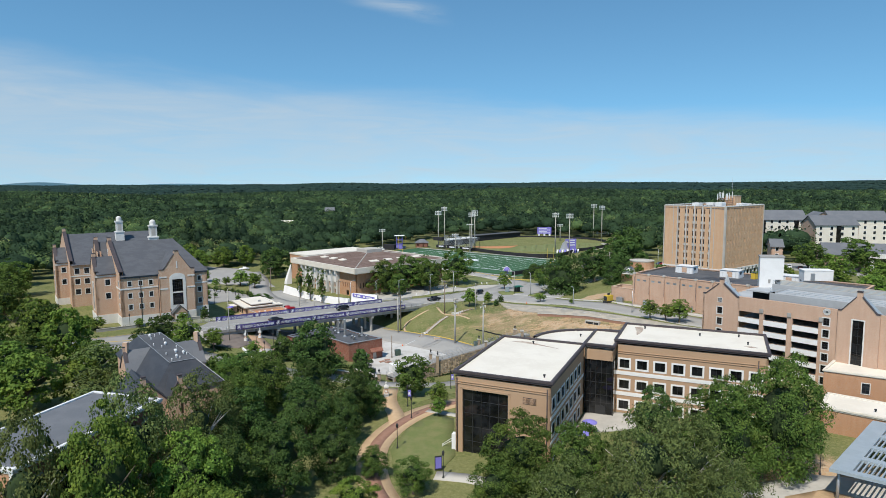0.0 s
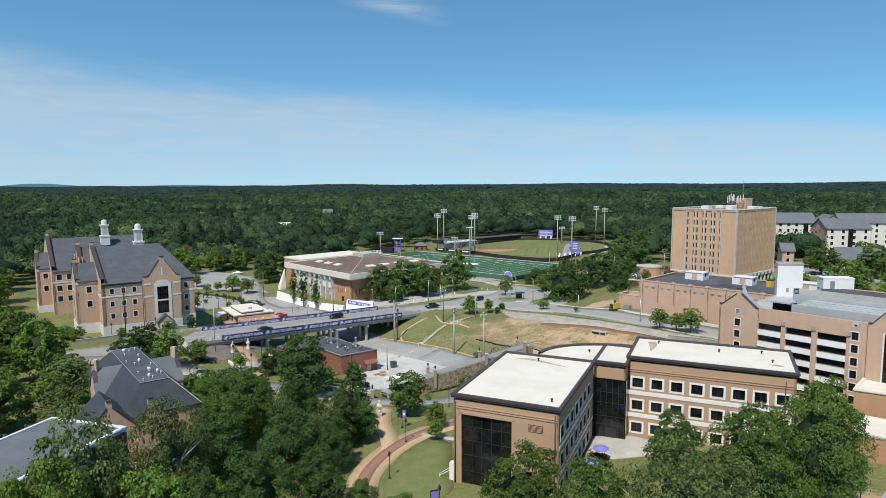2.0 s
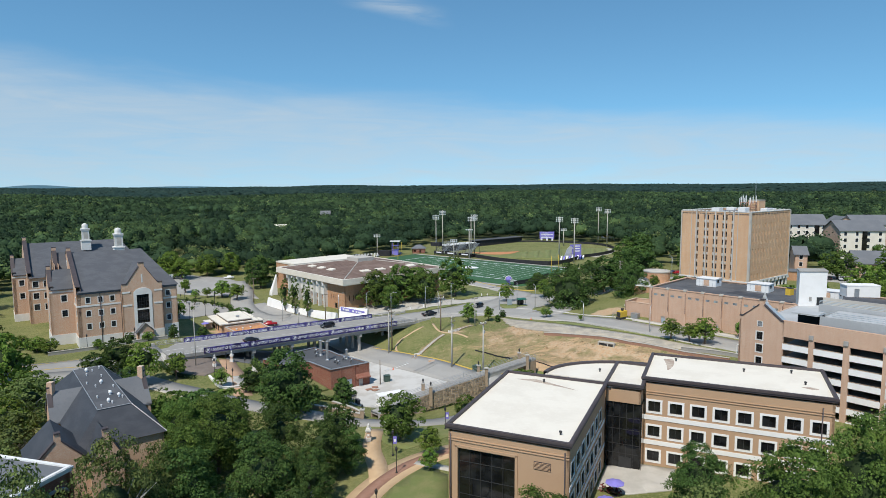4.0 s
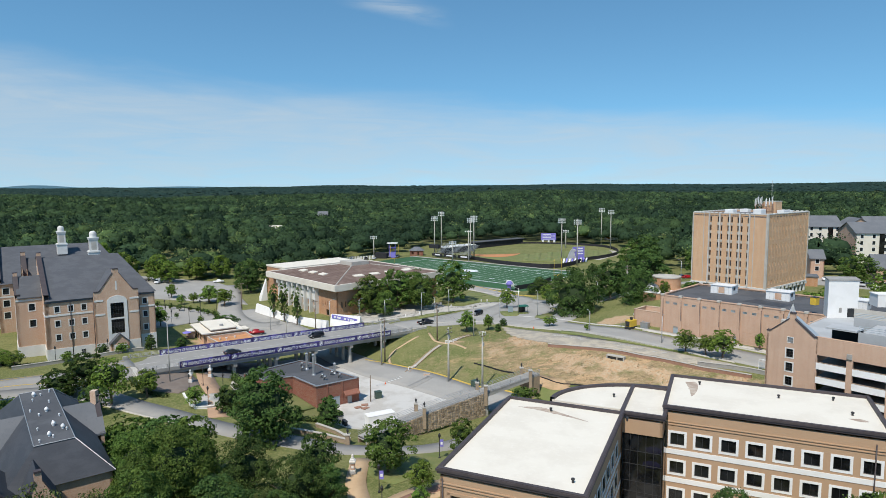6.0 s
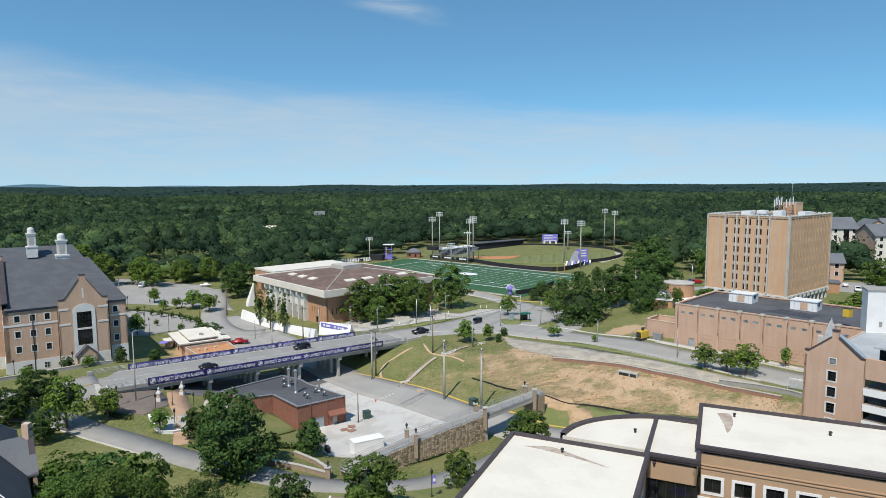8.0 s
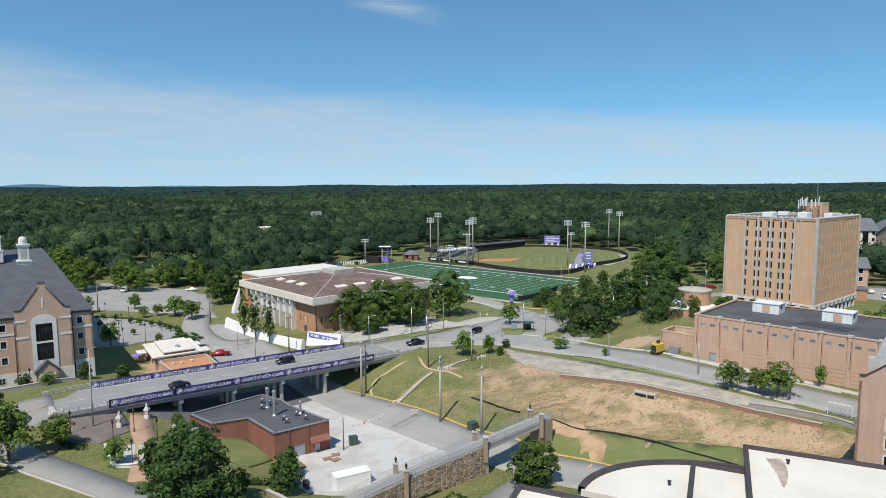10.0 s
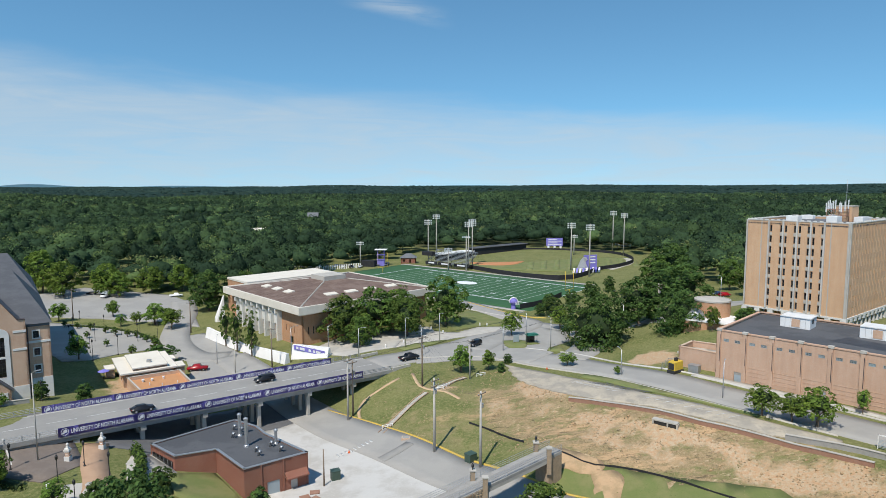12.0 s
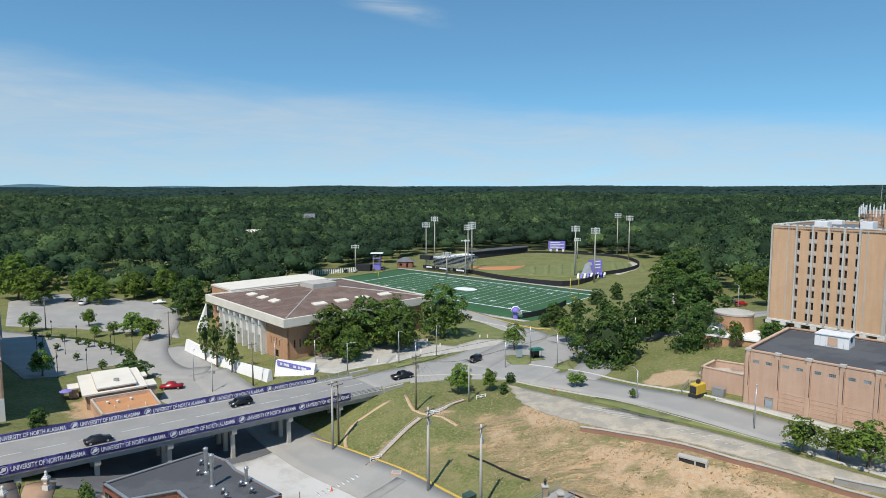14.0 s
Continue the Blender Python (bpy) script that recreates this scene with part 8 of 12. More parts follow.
an = thing("brick_pavilion", "low tan brick building with an orange flat roof and white vents", "building")
a4 = [V2((-68.4, 220.1)), V2((-58.7, 226.6)), V2((-66.2, 237.0)), V2((-76.6, 230.0))]
for i in range(4):
    wall("wall", a4[i], a4[(i + 1) % 4], -3.5, 2.6, [], "brick_tan", an)
bm = bmesh.new()
add_prism(bm, a4, 1.55, 1.8)
part("roof", bm, "membrane", an, "orange roof membrane")
for i in range(4):
    strip_box("coping", a4[i], a4[(i + 1) % 4], 2.604, 2.72, -0.36, 0.05, "concrete", an)
for k, (fu, fv) in enumerate(((0.25, 0.75), (0.42, 0.72), (0.66, 0.75), (0.8, 0.3), (0.5, 0.3), (0.3, 0.45))):
    roof_vent(a4[0] + (a4[1] - a4[0]) * fu + (a4[3] - a4[0]) * fv, 1.78, 0.35 if k < 3 else 0.12, 0.7, "metal_white")
umbrella((-85.2, 235.0), TH(-85.2, 235.0))


# ---- apartments and houses farther off ----
ap = thing("apartment_building", "long four-storey apartment block with grey pitched roofs", "building")


def gabled_block(parent, o, u, L, Dp, z0, ze, zr, mat, rows, cols_, roof="roof_grey", end_mat=None):
    """A plain block with a ridge along u; its front has rows and columns of windows."""
    o, u = V2(o), V2(u) / np.linalg.norm(u)
    v = V2((-u[1], u[0]))
    p = [o, o + u * L, o + u * L + v * Dp, o + v * Dp]
    ws = [(L * (k + 0.5) / cols_ - 0.65, L * (k + 0.5) / cols_ + 0.65, z0 + 1.0 + 3.0 * r, z0 + 2.7 + 3.0 * r) for k in range(cols_) for r in range(rows)]
    wall("wall", p[0], p[1], z0 - 3, ze, ws, mat, parent)
    for w_ in ws:
        window(parent, p[0], p[1], (w_[0] + w_[1]) / 2, w_[2], 1.3, 1.7, 0.12, "white", (2, 2), 0.12, "glass")
    for i in (1, 2, 3):
        L2 = float(np.linalg.norm(p[(i + 1) % 4] - p[i]))
        gable = [(0, ze), (L2 / 2, zr), (L2, ze)] if i in (1, 3) else None
        wall("wall", p[i], p[(i + 1) % 4], z0 - 3, ze, [], end_mat or mat, parent, 0.3, gable)
    bm = bmesh.new()
    for s in (0, 1):
        e = -0.6 if s == 0 else Dp + 0.6
        add_prism(bm, [o - u * 0.5 + v * e, o + u * (L + 0.5) + v * e, o + u * (L + 0.5) + v * Dp / 2, o - u * 0.5 + v * Dp / 2], [ze - 0.3, ze - 0.3, zr, zr], [ze, ze, zr + 0.3, zr + 0.3])
    part("roof", bm, roof, parent)


gabled_block(ap, (168, 357), (0.985, -0.17), 37, 17, 16, 28, 33, "cream", 4, 9, end_mat="brick_rose")
gabled_block(ap, (217.5, 346), (0.17, 0.985), 13, 13, 15, 28, 32.3, "brick_rose", 4, 2)
gabled_block(ap, (218, 350), (0.985, -0.17), 30, 17, 16, 28, 32.6, "cream", 4, 6, end_mat="brick_rose")
gabled_block(ap, (190, 318), (0.99, -0.1), 21, 16, 15, 27.4, 31.8, "cream", 4, 4, end_mat="brick_rose")
# dark glazed stair strips and brick lesenes between the cream bays
for a_, u_, z0_, z1_ in (((168, 357), 13.0, 17, 28), ((168, 357), 30.5, 17, 28), ((190, 318), 10.2, 16, 27.2)):
    d_ = V2((0.985, -0.17)) if a_[0] == 168 else V2((0.995, -0.1))
    strip_box("stair_glazing", V2(a_), V2(a_) + d_ * 40, z0_, z1_, 0.02, 0.25, "glass_black", ap, u_, u_ + 2.2)
hs1 = thing("brick_house", "brick hall with a grey gabled roof among trees", "building")
gabled_block(hs1, (161, 262), (0.95, -0.32), 40, 14, 11, 19, 23.2, "brick_rose", 2, 7)
strip_box("bay_front", V2((161, 262)) + V2((0.95, -0.32)) * 16, V2((161, 262)) + V2((0.95, -0.32)) * 27, 8, 19.6, 0.0, 1.2, "stone_white", hs1)["label"] = "white bay with tall windows"
strip_box("bay_glazing", V2((161, 262)) + V2((0.95, -0.32)) * 18, V2((161, 262)) + V2((0.95, -0.32)) * 25, 12, 17.8, 1.2, 1.3, "glass_black", hs1)
gabled_block(hs1, (150, 285), (0.95, -0.3), 5, 9, 14, 20, 23, "brick_rose", 2, 1)
low_store = thing("plant_building", "small brick outbuilding with a dark roof beside the tower", "building")
bm = bmesh.new()
add_prism(bm, [(129, 262), (137, 258), (140, 264), (132, 268)], 11, 16.2)
part("wall", bm, "brick_orange", low_store)
bm = bmesh.new()
add_prism(bm, [(128.7, 262), (137.2, 257.6), (140.4, 264.2), (131.8, 268.4)], 16.2, 16.6)
part("roof", bm, "roof_grey", low_store)
for (x, y), w_, mt in (((-187, 655), 26, "white"), ((-205, 664), 18, "brick_orange"), ((-158, 816), 12, "concrete"), ((150, 560), 20, "cream"), ((205, 545), 24, "white"), ((-330, 640), 16, "cream"), ((250, 700), 26, "white"), ((190, 410), 14, "cream")):
    t = thing("house", "distant house with a pale roof among the woods", "house", "houses in the woods")
    zg = TH(x, y)
    if mt == "concrete":
        gabled_block(t, (x, y), (1, 0.1), w_, 9, zg, zg + 12, zg + 17, mt, 1, 2)
    else:
        gabled_block(t, (x, y), (1, 0.08), w_, 10, zg, zg + 6, zg + 8.5, mt, 1, 4, roof="roof_white" if mt != "cream" else "roof_grey")

# ---- playing fields ----
Y_O, Y_U, Y_V = V2((33.5, 320.5)), V2((-0.765, 0.644)), V2((0.644, 0.765))


def yp(u, v):
    return Y_O + Y_U * u + Y_V * v


FZ = 2.0
sheet("turf", [yp(-12.5, -4.3), yp(127, -4.3), yp(127, 66), yp(-12.5, 66)], "turf", 0.25, 8.0, "bright green artificial turf football field", "field", z=FZ)
sheet("track", [yp(-14, 66.2), yp(129, 66.2), yp(129, 69), yp(-14, 69)], "concrete", 0.22, 8.0, "pale gravel track beside the turf", "path", z=FZ)
sheet("track", [yp(-12, -7.2), yp(127, -7.2), yp(127, -4.5), yp(-12, -4.5)], "concrete", 0.22, 8.0, "pale gravel edge of the turf", "path", z=FZ)
marks = thing("field_marking", "white painted yard lines and numbers on the turf", "marking", kind="structure")
for k in range(21):
    bm = bmesh.new()
    u = 8.2 + 4.572 * k
    add_prism(bm, [yp(u - 0.11, 9), yp(u + 0.11, 9), yp(u + 0.11, 57.8), yp(u - 0.11, 57.8)], FZ + 0.252, FZ + 0.26)
    part("line", bm, "line_white", marks)
for v in (9, 57.8):
    bm = bmesh.new()
    add_prism(bm, [yp(-1, v - 0.4), yp(109, v - 0.4), yp(109, v + 0.4), yp(-1, v + 0.4)], FZ + 0.262, FZ + 0.27)
    part("line", bm, "lettering", marks)
for u in (-1, 108.8):
    bm = bmesh.new()
    add_prism(bm, [yp(u - 0.3, 9), yp(u + 0.3, 9), yp(u + 0.3, 57.8), yp(u - 0.3, 57.8)], FZ + 0.262, FZ + 0.27)
    part("line", bm, "lettering", marks)
for k in range(1, 10):
    for v in (17.5, 48.5):
        for s in (-1.1, 0.5):
            bm = bmesh.new()
            u = 8.2 + 9.144 * k
            add_prism(bm, [yp(u + s, v), yp(u + s + 0.7, v), yp(u + s + 0.7, v + 1.9), yp(u + s, v + 1.9)], FZ + 0.252, FZ + 0.262)
            part("yard_number", bm, "lettering", marks)
bm = bmesh.new()
c_ = yp(53.9, 34.5)
add_prism(bm, fin([c_ + 6 * math.cos(a) * Y_U + 4.2 * math.sin(a) * Y_V for a in np.linspace(0, 2 * math.pi, 20, endpoint=False)]), FZ + 0.264, FZ + 0.27)
part("emblem", bm, "lettering", marks, "pale emblem at midfield")


def goal(p):
    t = thing("goalpost", "tall yellow metal football goalpost", "goalpost", "goalposts")
    p = V2(p)
    bm = bmesh.new()
    add_tube(bm, [(*p, FZ), (*p, FZ + 3.2)], 0.14, 8)
    part("post", bm, "yellow", t)
    bm = bmesh.new()
    add_tube(bm, [(*(p - Y_V * 3.6), FZ + 3.2), (*(p + Y_V * 3.6), FZ + 3.2)], 0.11, 8)
    part("crossbar", bm, "yellow", t)
    for s in (-3.6, 3.6):
        bm = bmesh.new()
        q = p + Y_V * s
        add_tube(bm, [(*q, FZ + 3.1), (*q, FZ + 11.5)], 0.1, 8)
        part("upright", bm, "yellow", t)


goal(yp(-3.5, 33.4))
goal(yp(111.5, 33.4))


def light_mast(p, h, lamps=3, n_=4):
    """A tall floodlight mast with rows of lamp heads."""
    t = thing("floodlight_mast", "tall grey floodlight mast with banks of lamps", "floodlight", "floodlight masts", at=pose(p[0], p[1], TH(*p)))
    bm = bmesh.new()
    add_tube(bm, [(0, 0, -0.5), (0, 0, h * 0.5), (0, 0, h)], [0.42, 0.33, 0.2], 8)
    part("mast", bm, "concrete", t)
    for r in range(lamps):
        z = h - 0.5 - 1.1 * r
        bm = bmesh.new()
        add_box(bm, -2.2, 2.2, -0.08, 0.08, z - 0.08, z + 0.08)
        arm = part("crossarm", bm, "galvanised", t)
        for k in range(n_):
            bm = bmesh.new()
            x = -1.9 + 3.8 * k / (n_ - 1)
            add_lathe(bm, [(0.16, 0.0), (0.42, 0.25), (0.46, 0.62), (0.2, 0.66)], 8, (x, -0.25, z - 0.75))
            part("lamp", bm, "metal_white", arm)


for p, h, k in (((-6, 456), 27.5, 3), ((-1.4, 487), 29, 3), ((18, 441), 27, 3), ((20.6, 449.5), 28, 4), ((75, 425), 27.5, 3), ((80, 402), 28, 3), ((124, 519), 29, 3), ((124, 492), 29, 3), ((-47, 451), 15, 2), ((6, 428), 13, 2), ((16, 424), 20, 1), ((92, 498), 14, 2)):
    light_mast(p, h, k)

# bleachers
bl = thing("grandstand", "tiered metal grandstand with dark banners along its front", "grandstand")
for k in range(12):
    bm = bmesh.new()
    z = FZ + 2.2 + 0.62 * k
    v0 = 72 + 0.85 * k
    add_prism(bm, [yp(82, v0), yp(114, v0), yp(114, v0 + 0.8), yp(82, v0 + 0.8)], z - 0.12, z)
    part("tier", bm, "galvanised", bl)
for k in range(9):
    u = 82.3 + 3.95 * k
    bm = bmesh.new()
    for v0 in (72.2, 77, 82):
        add_tube(bm, [(*yp(u, v0), FZ - 0.3), (*yp(u, v0), FZ + 2.1 + 0.62 * (v0 - 72) / 0.85)], 0.1, 5)
    add_tube(bm, [(*yp(u, 72.2), FZ + 2), (*yp(u, 82.2), FZ + 9.4)], 0.1, 5)
    part("frame", bm, "metal_dark", bl)
for u0, u1 in ((82, 92), (94, 104), (105, 114)):
    bm = bmesh.new()
    add_prism(bm, [yp(u0, 71.6), yp(u1, 71.6), yp(u1, 71.7), yp(u0, 71.7)], FZ + 1.3, FZ + 3.1)
    b_ = part("front_banner", bm, "fence_black", bl, "dark banner with white bars of lettering")
    bm = bmesh.new()
    add_prism(bm, [yp(u0 + 2, 71.5), yp(u1 - 2.5, 71.5), yp(u1 - 2.5, 71.58), yp(u0 + 2, 71.58)], FZ + 1.8, FZ + 2.6)
    part("lettering", bm, "lettering", b_)
bm = bmesh.new()
add_prism(bm, [yp(110, 73), yp(118, 73), yp(118, 76), yp(110, 76)], FZ + 6.0, FZ + 8.4)
part("press_box", bm, "fence_black", bl, "dark press box")
kiosk = thing("ticket_house", "small brick ticket house with a hipped grey roof", "building")
kc = V2((-18.5, 462))
q4_ = [kc + V2(d) for d in ((-4.6, -3.2), (4.6, -3.2), (4.6, 3.2), (-4.6, 3.2))]
for i in range(4):
    wall("wall", q4_[i], q4_[(i + 1) % 4], FZ - 1, FZ + 3.6, [(1.2, 2.6, FZ + 1, FZ + 2.6), (5.2, 6.2, FZ, FZ + 2.6)] if i == 0 else [], "brick_red", kiosk)
bm = bmesh.new()
a = [bm.verts.new((*(kc + (p - kc) * 1.15), FZ + 3.5)) for p in q4_]
b = [bm.verts.new((*(kc + V2((s, 0))), FZ + 6.0)) for s in (-1.6, 1.6)]
for f in ((a[0], a[1], b[1], b[0]), (a[1], a[2], b[1]), (a[2], a[3], b[0], b[1]), (a[3], a[0], b[0]), (a[3], a[2], a[1], a[0])):
    bm.faces.new(f)
part("roof", bm, "roof_grey", kiosk)
pt = thing("camera_tower", "purple scaffold viewing tower with a flat canopy", "tower")
c_ = V2((-34.5, 451))
for dx in (-2, 2):
    for dy in (-2, 2):
        bm = bmesh.new()
        add_tube(bm, [(c_[0] + dx, c_[1] + dy, FZ - 0.3), (c_[0] + dx, c_[1] + dy, FZ + 9.5)], 0.14, 6)
        part("post", bm, "purple", pt)
for z in (3.4, 6.4):
    bm = bmesh.new()
    add_box(bm, c_[0] - 2.4, c_[0] + 2.4, c_[1] - 2.4, c_[1] + 2.4, FZ + z, FZ + z + 0.25)
    part("platform", bm, "purple", pt)
bm = bmesh.new()
add_box(bm, c_[0] - 2.2, c_[0] + 2.2, c_[1] - 2.2, c_[1] + 2.2, FZ, FZ + 3.3)
part("cladding", bm, "purple", pt)
bm = bmesh.new()
add_box(bm, c_[0] - 3.6, c_[0] + 3.6, c_[1] - 2.8, c_[1] + 2.8, FZ + 9.5, FZ + 9.8)
part("canopy", bm, "white", pt)
sd = thing("storage_shed", "low dark shed beside the viewing tower", "shed")
bm = bmesh.new()
add_prism(bm, [(-46, 447), (-38, 445), (-37, 450), (-45, 452)], FZ - 0.5, FZ + 3.4)
part("body", bm, "fence_black", sd)
fence_ = thing("rail_fence", "white slatted fence at the corner of the turf", "fence")
for k in range(26):
    p = V2((-70, 432)) + k * V2((0.95, 0.48))
    bm = bmesh.new()
    add_box(bm, p[0] - 0.25, p[0] + 0.25, p[1] - 0.08, p[1] + 0.08, TH(*p) - 0.3, TH(*p) + 2.6)
    part("slat", bm, "white", fence_)

# baseball ground
out_ = [(8, 452), (24, 436), (48, 425), (76, 420), (100, 430), (118, 456), (124, 482), (118, 504), (98, 519), (72, 528), (40, 520), (16, 496)]
oc = curve(out_ + [out_[0]], 4.0)[:-1]
sheet("outfield", fin(oc), "lawn", 0.2, 6.0, "mown green baseball outfield with faint stripes", "field", z=FZ)
clay = [V2((36.5, 471)) + V2((18.5 * math.cos(a) * (1 + 0.1 * math.sin(2 * a)), 24 * math.sin(a))) for a in np.linspace(0, 2 * math.pi, 26, endpoint=False)]
sheet("infield", fin(clay), "clay", 0.26, 6.0, "orange clay baseball infield", "field", z=FZ)
dia = [V2((28, 472)) + V2(d) for d in ((-7, -1), (0, -9), (8, 1), (0, 9))]
sheet("infield_grass", fin(dia), "lawn", 0.3, 6.0, "green grass diamond inside the clay infield", "field", z=FZ)
for k in range(9):
    a = V2((50 + 8 * k, 427 + 1.4 * k))
    w_ = [a, a + V2((4, 0.6)), a + V2((16, 70 - 3 * k)), a + V2((12, 70 - 3 * k))]
    sheet("mown_stripe", fin(w_), "grass_light", 0.215, 8.0, "lighter mown stripe across the outfield", "field", z=FZ)
warn = curve([(98, 429), (117, 456), (123, 482), (117, 504), (98, 518), (72, 527)], 4.0)
ribbon("warning_track", warn, 4.5, "concrete", 0.24, "pale warning track round the outfield", "path", z=FZ, across=1)
bf = thing("outfield_fence", "black padded outfield fence", "fence")
ring_ = curve([(14, 441), (38, 408), (62, 392), (76, 402), (90, 424), (104, 436), (119.5, 457), (125, 482), (120, 505), (99, 520.5), (72, 529.5), (46, 526)], 6.0)
for a, b in zip(ring_, ring_[1:]):
    bm = bmesh.new()
    d_ = (b - a) / np.linalg.norm(b - a)
    o_ = V2((d_[1], -d_[0])) * 0.12
    add_prism(bm, [a - o_, b - o_, b + o_, a + o_], FZ - 0.3, FZ + 2.3)
    part("panel", bm, "fence_black", bf)
dg = thing("dugout", "long low black dugout with a flat roof", "dugout", "dugouts")
bm = bmesh.new()
add_prism(bm, [(24, 497), (64, 531), (60, 536), (20, 502)], FZ - 0.3, FZ + 5.0)
part("body", bm, "fence_black", dg)
bm = bmesh.new()
add_prism(bm, [(23.5, 496), (65, 530.4), (60, 537), (19, 503)], FZ + 5.0, FZ + 5.4)
part("roof", bm, "roof_dark", dg)
dg2 = thing("dugout", "black dugout with a pale canopy roof", "dugout", "dugouts")
bm = bmesh.new()
add_prism(bm, [(2, 466), (22, 484), (18, 489), (-2, 471)], FZ - 0.3, FZ + 4.6)
part("body", bm, "fence_black", dg2)
bm = bmesh.new()
add_prism(bm, [(1, 464), (24, 484.6), (18, 491), (-4, 471)], FZ + 4.6, FZ + 5.1)
part("roof", bm, "white", dg2)
sc2 = thing("scoreboard", "purple baseball scoreboard with white bars", "scoreboard")
bm = bmesh.new()
add_box(bm, 79, 91, 533, 533.6, FZ + 3.4, FZ + 9)
board = part("board", bm, "purple", sc2)
for k in range(4):
    bm = bmesh.new()
    add_box(bm, 80.2, 90 - k % 2 * 3, 532.9, 532.98, FZ + 4 + 1.25 * k, FZ + 4.45 + 1.25 * k)
    part("lettering_bar", bm, "lettering", board)
for x in (80.5, 85, 89.5):
    bm = bmesh.new()
    add_box(bm, x - 0.7, x + 0.7, 532.4, 533.4, FZ - 0.5, FZ + 3.4)
    part("leg", bm, "white", sc2)
bb = thing("billboard", "white billboard with a yellow disc and bars", "billboard")
bm = bmesh.new()
add_box(bm, 130.5, 143, 535, 535.5, FZ + 3, FZ + 10)
board = part("board", bm, "white", bb)
bm = bmesh.new()
vs_ = [bm.verts.new((134.2 + 2.6 * math.cos(a), 534.9, FZ + 6.5 + 2.6 * math.sin(a))) for a in np.linspace(0, 2 * math.pi, 18, endpoint=False)]
f_ = bm.faces.new(vs_)
bmesh.ops.solidify(bm, geom=[f_], thickness=0.1)
part("disc", bm, "yellow", board)
bm = bmesh.new()
add_box(bm, 138.6, 141.8, 534.8, 534.95, FZ + 5.5, FZ + 7.5)
part("lettering_bar", bm, "metal_grey", board)
for x in (132, 141.5):
    bm = bmesh.new()
    add_box(bm, x - 0.2, x + 0.2, 535.5, 536, FZ - 1, FZ + 9)
    part("leg", bm, "metal_grey", bb)
# purple mural board with the white striped apron
mb = thing("mural_board", "purple board with a white shape and striped white apron", "board")
c_ = V2((82, 418))
e_ = V2((0.97, 0.24))
bm = bmesh.new()
add_prism(bm, [c_ - e_ * 1.5, c_ + e_ * 6.5, c_ + e_ * 6.5 + V2((0, 0.5)), c_ - e_ * 1.5 + V2((0, 0.5))], FZ + 1.2, FZ + 9.6)
board = part("board", bm, "purple", mb)
bm = bmesh.new()
pts_ = [(-5.6, 2.0), (-4.6, 4.6), (-3.6, 6.9), (-1.9, 8.6), (0.0, 8.4), (0.9, 6.9), (-0.4, 6.4), (0.2, 3.9), (1.6, 2.0)]
f_ = bm.faces.new([bm.verts.new((*(c_ + e_ * u + V2((0, -0.25))), FZ + z)) for u, z in pts_])
bmesh.ops.solidify(bm, geom=[f_], thickness=0.1)
part("white_shape", bm, "lettering", board)
for k in range(3):
    bm = bmesh.new()
    add_prism(bm, [c_ + e_ * 2 + V2((0, -0.1)), c_ + e_ * 5.5 + V2((0, -0.1)), c_ + e_ * 5.5, c_ + e_ * 2], FZ + 5 + 1.6 * k, FZ + 5.7 + 1.6 * k)
    part("lettering_bar", bm, "lettering", board)
for k in range(9):
    bm = bmesh.new()
    a = c_ + e_ * (-7.5 + 1.9 * k)
    add_prism(bm, [a + V2((-1.2, -3)), a + V2((-0.2, -3)), a + V2((0.9, 0)), a + V2((-0.1, 0))], [FZ + 0.3, FZ + 0.3, FZ + 2.4, FZ + 2.4], [FZ + 0.5, FZ + 0.5, FZ + 2.6, FZ + 2.6])
    part("stripe", bm, "white" if k % 2 == 0 else "purple", mb)
# the helmet-shaped tunnel at the corner of the turf
hm = thing("helmet_arch", "purple and white helmet-shaped ornament on a post", "ornament")
hc = (30.4, 316.5, FZ + 3.2)
bm = bmesh.new()
add_lathe(bm, [(1.6 * math.cos(a), 1.6 * math.sin(a)) for a in np.linspace(-0.35, math.pi / 2 - 0.03, 10)], 20, hc)
for f in bm.faces:
    f.smooth = True
part("shell", bm, "purple", hm)
bm = bmesh.new()
for s in (-0.35, 0.35):
    add_tube(bm, [(hc[0] + 1.65 * math.cos(a), hc[1] - 0.5 + s, hc[2] + 1.65 * math.sin(a)) for a in np.linspace(-0.2, 3.3, 14)], 0.13, 6)
part("stripe", bm, "white", hm)
bm = bmesh.new()
for k in range(4):
    add_tube(bm, [(hc[0] + 0.6, hc[1] - 1.8, hc[2] - 0.9 + 0.35 * k), (hc[0] + 2.1, hc[1] - 1.2, hc[2] - 1.0 + 0.35 * k), (hc[0] + 2.1, hc[1] + 0.6, hc[2] - 0.9 + 0.35 * k)], 0.09, 5)
part("face_guard", bm, "metal_white", hm)
bm = bmesh.new()
add_lathe(bm, [(0.9, 0), (0.9, 2.9), (1.3, 3.4)], 12, (hc[0], hc[1], FZ - 0.2))
part("post", bm, "purple", hm)
fc_ = thing("fence", "black mesh fence along the corner of the turf", "fence")
for a, b in zip(curve([(33, 316.5), (40, 322), (48, 332), (54, 342)], 3.0), curve([(33, 316.5), (40, 322), (48, 332), (54, 342)], 3.0)[1:]):
    bm = bmesh.new()
    add_prism(bm, [a, b, b + V2((0.05, -0.05)), a + V2((0.05, -0.05))], TH(*a) - 0.2, TH(*a) + 2.2)
    part("panel", bm, "fence_black", fc_)

# ---- trees ----
rng = np.random.default_rng(7)


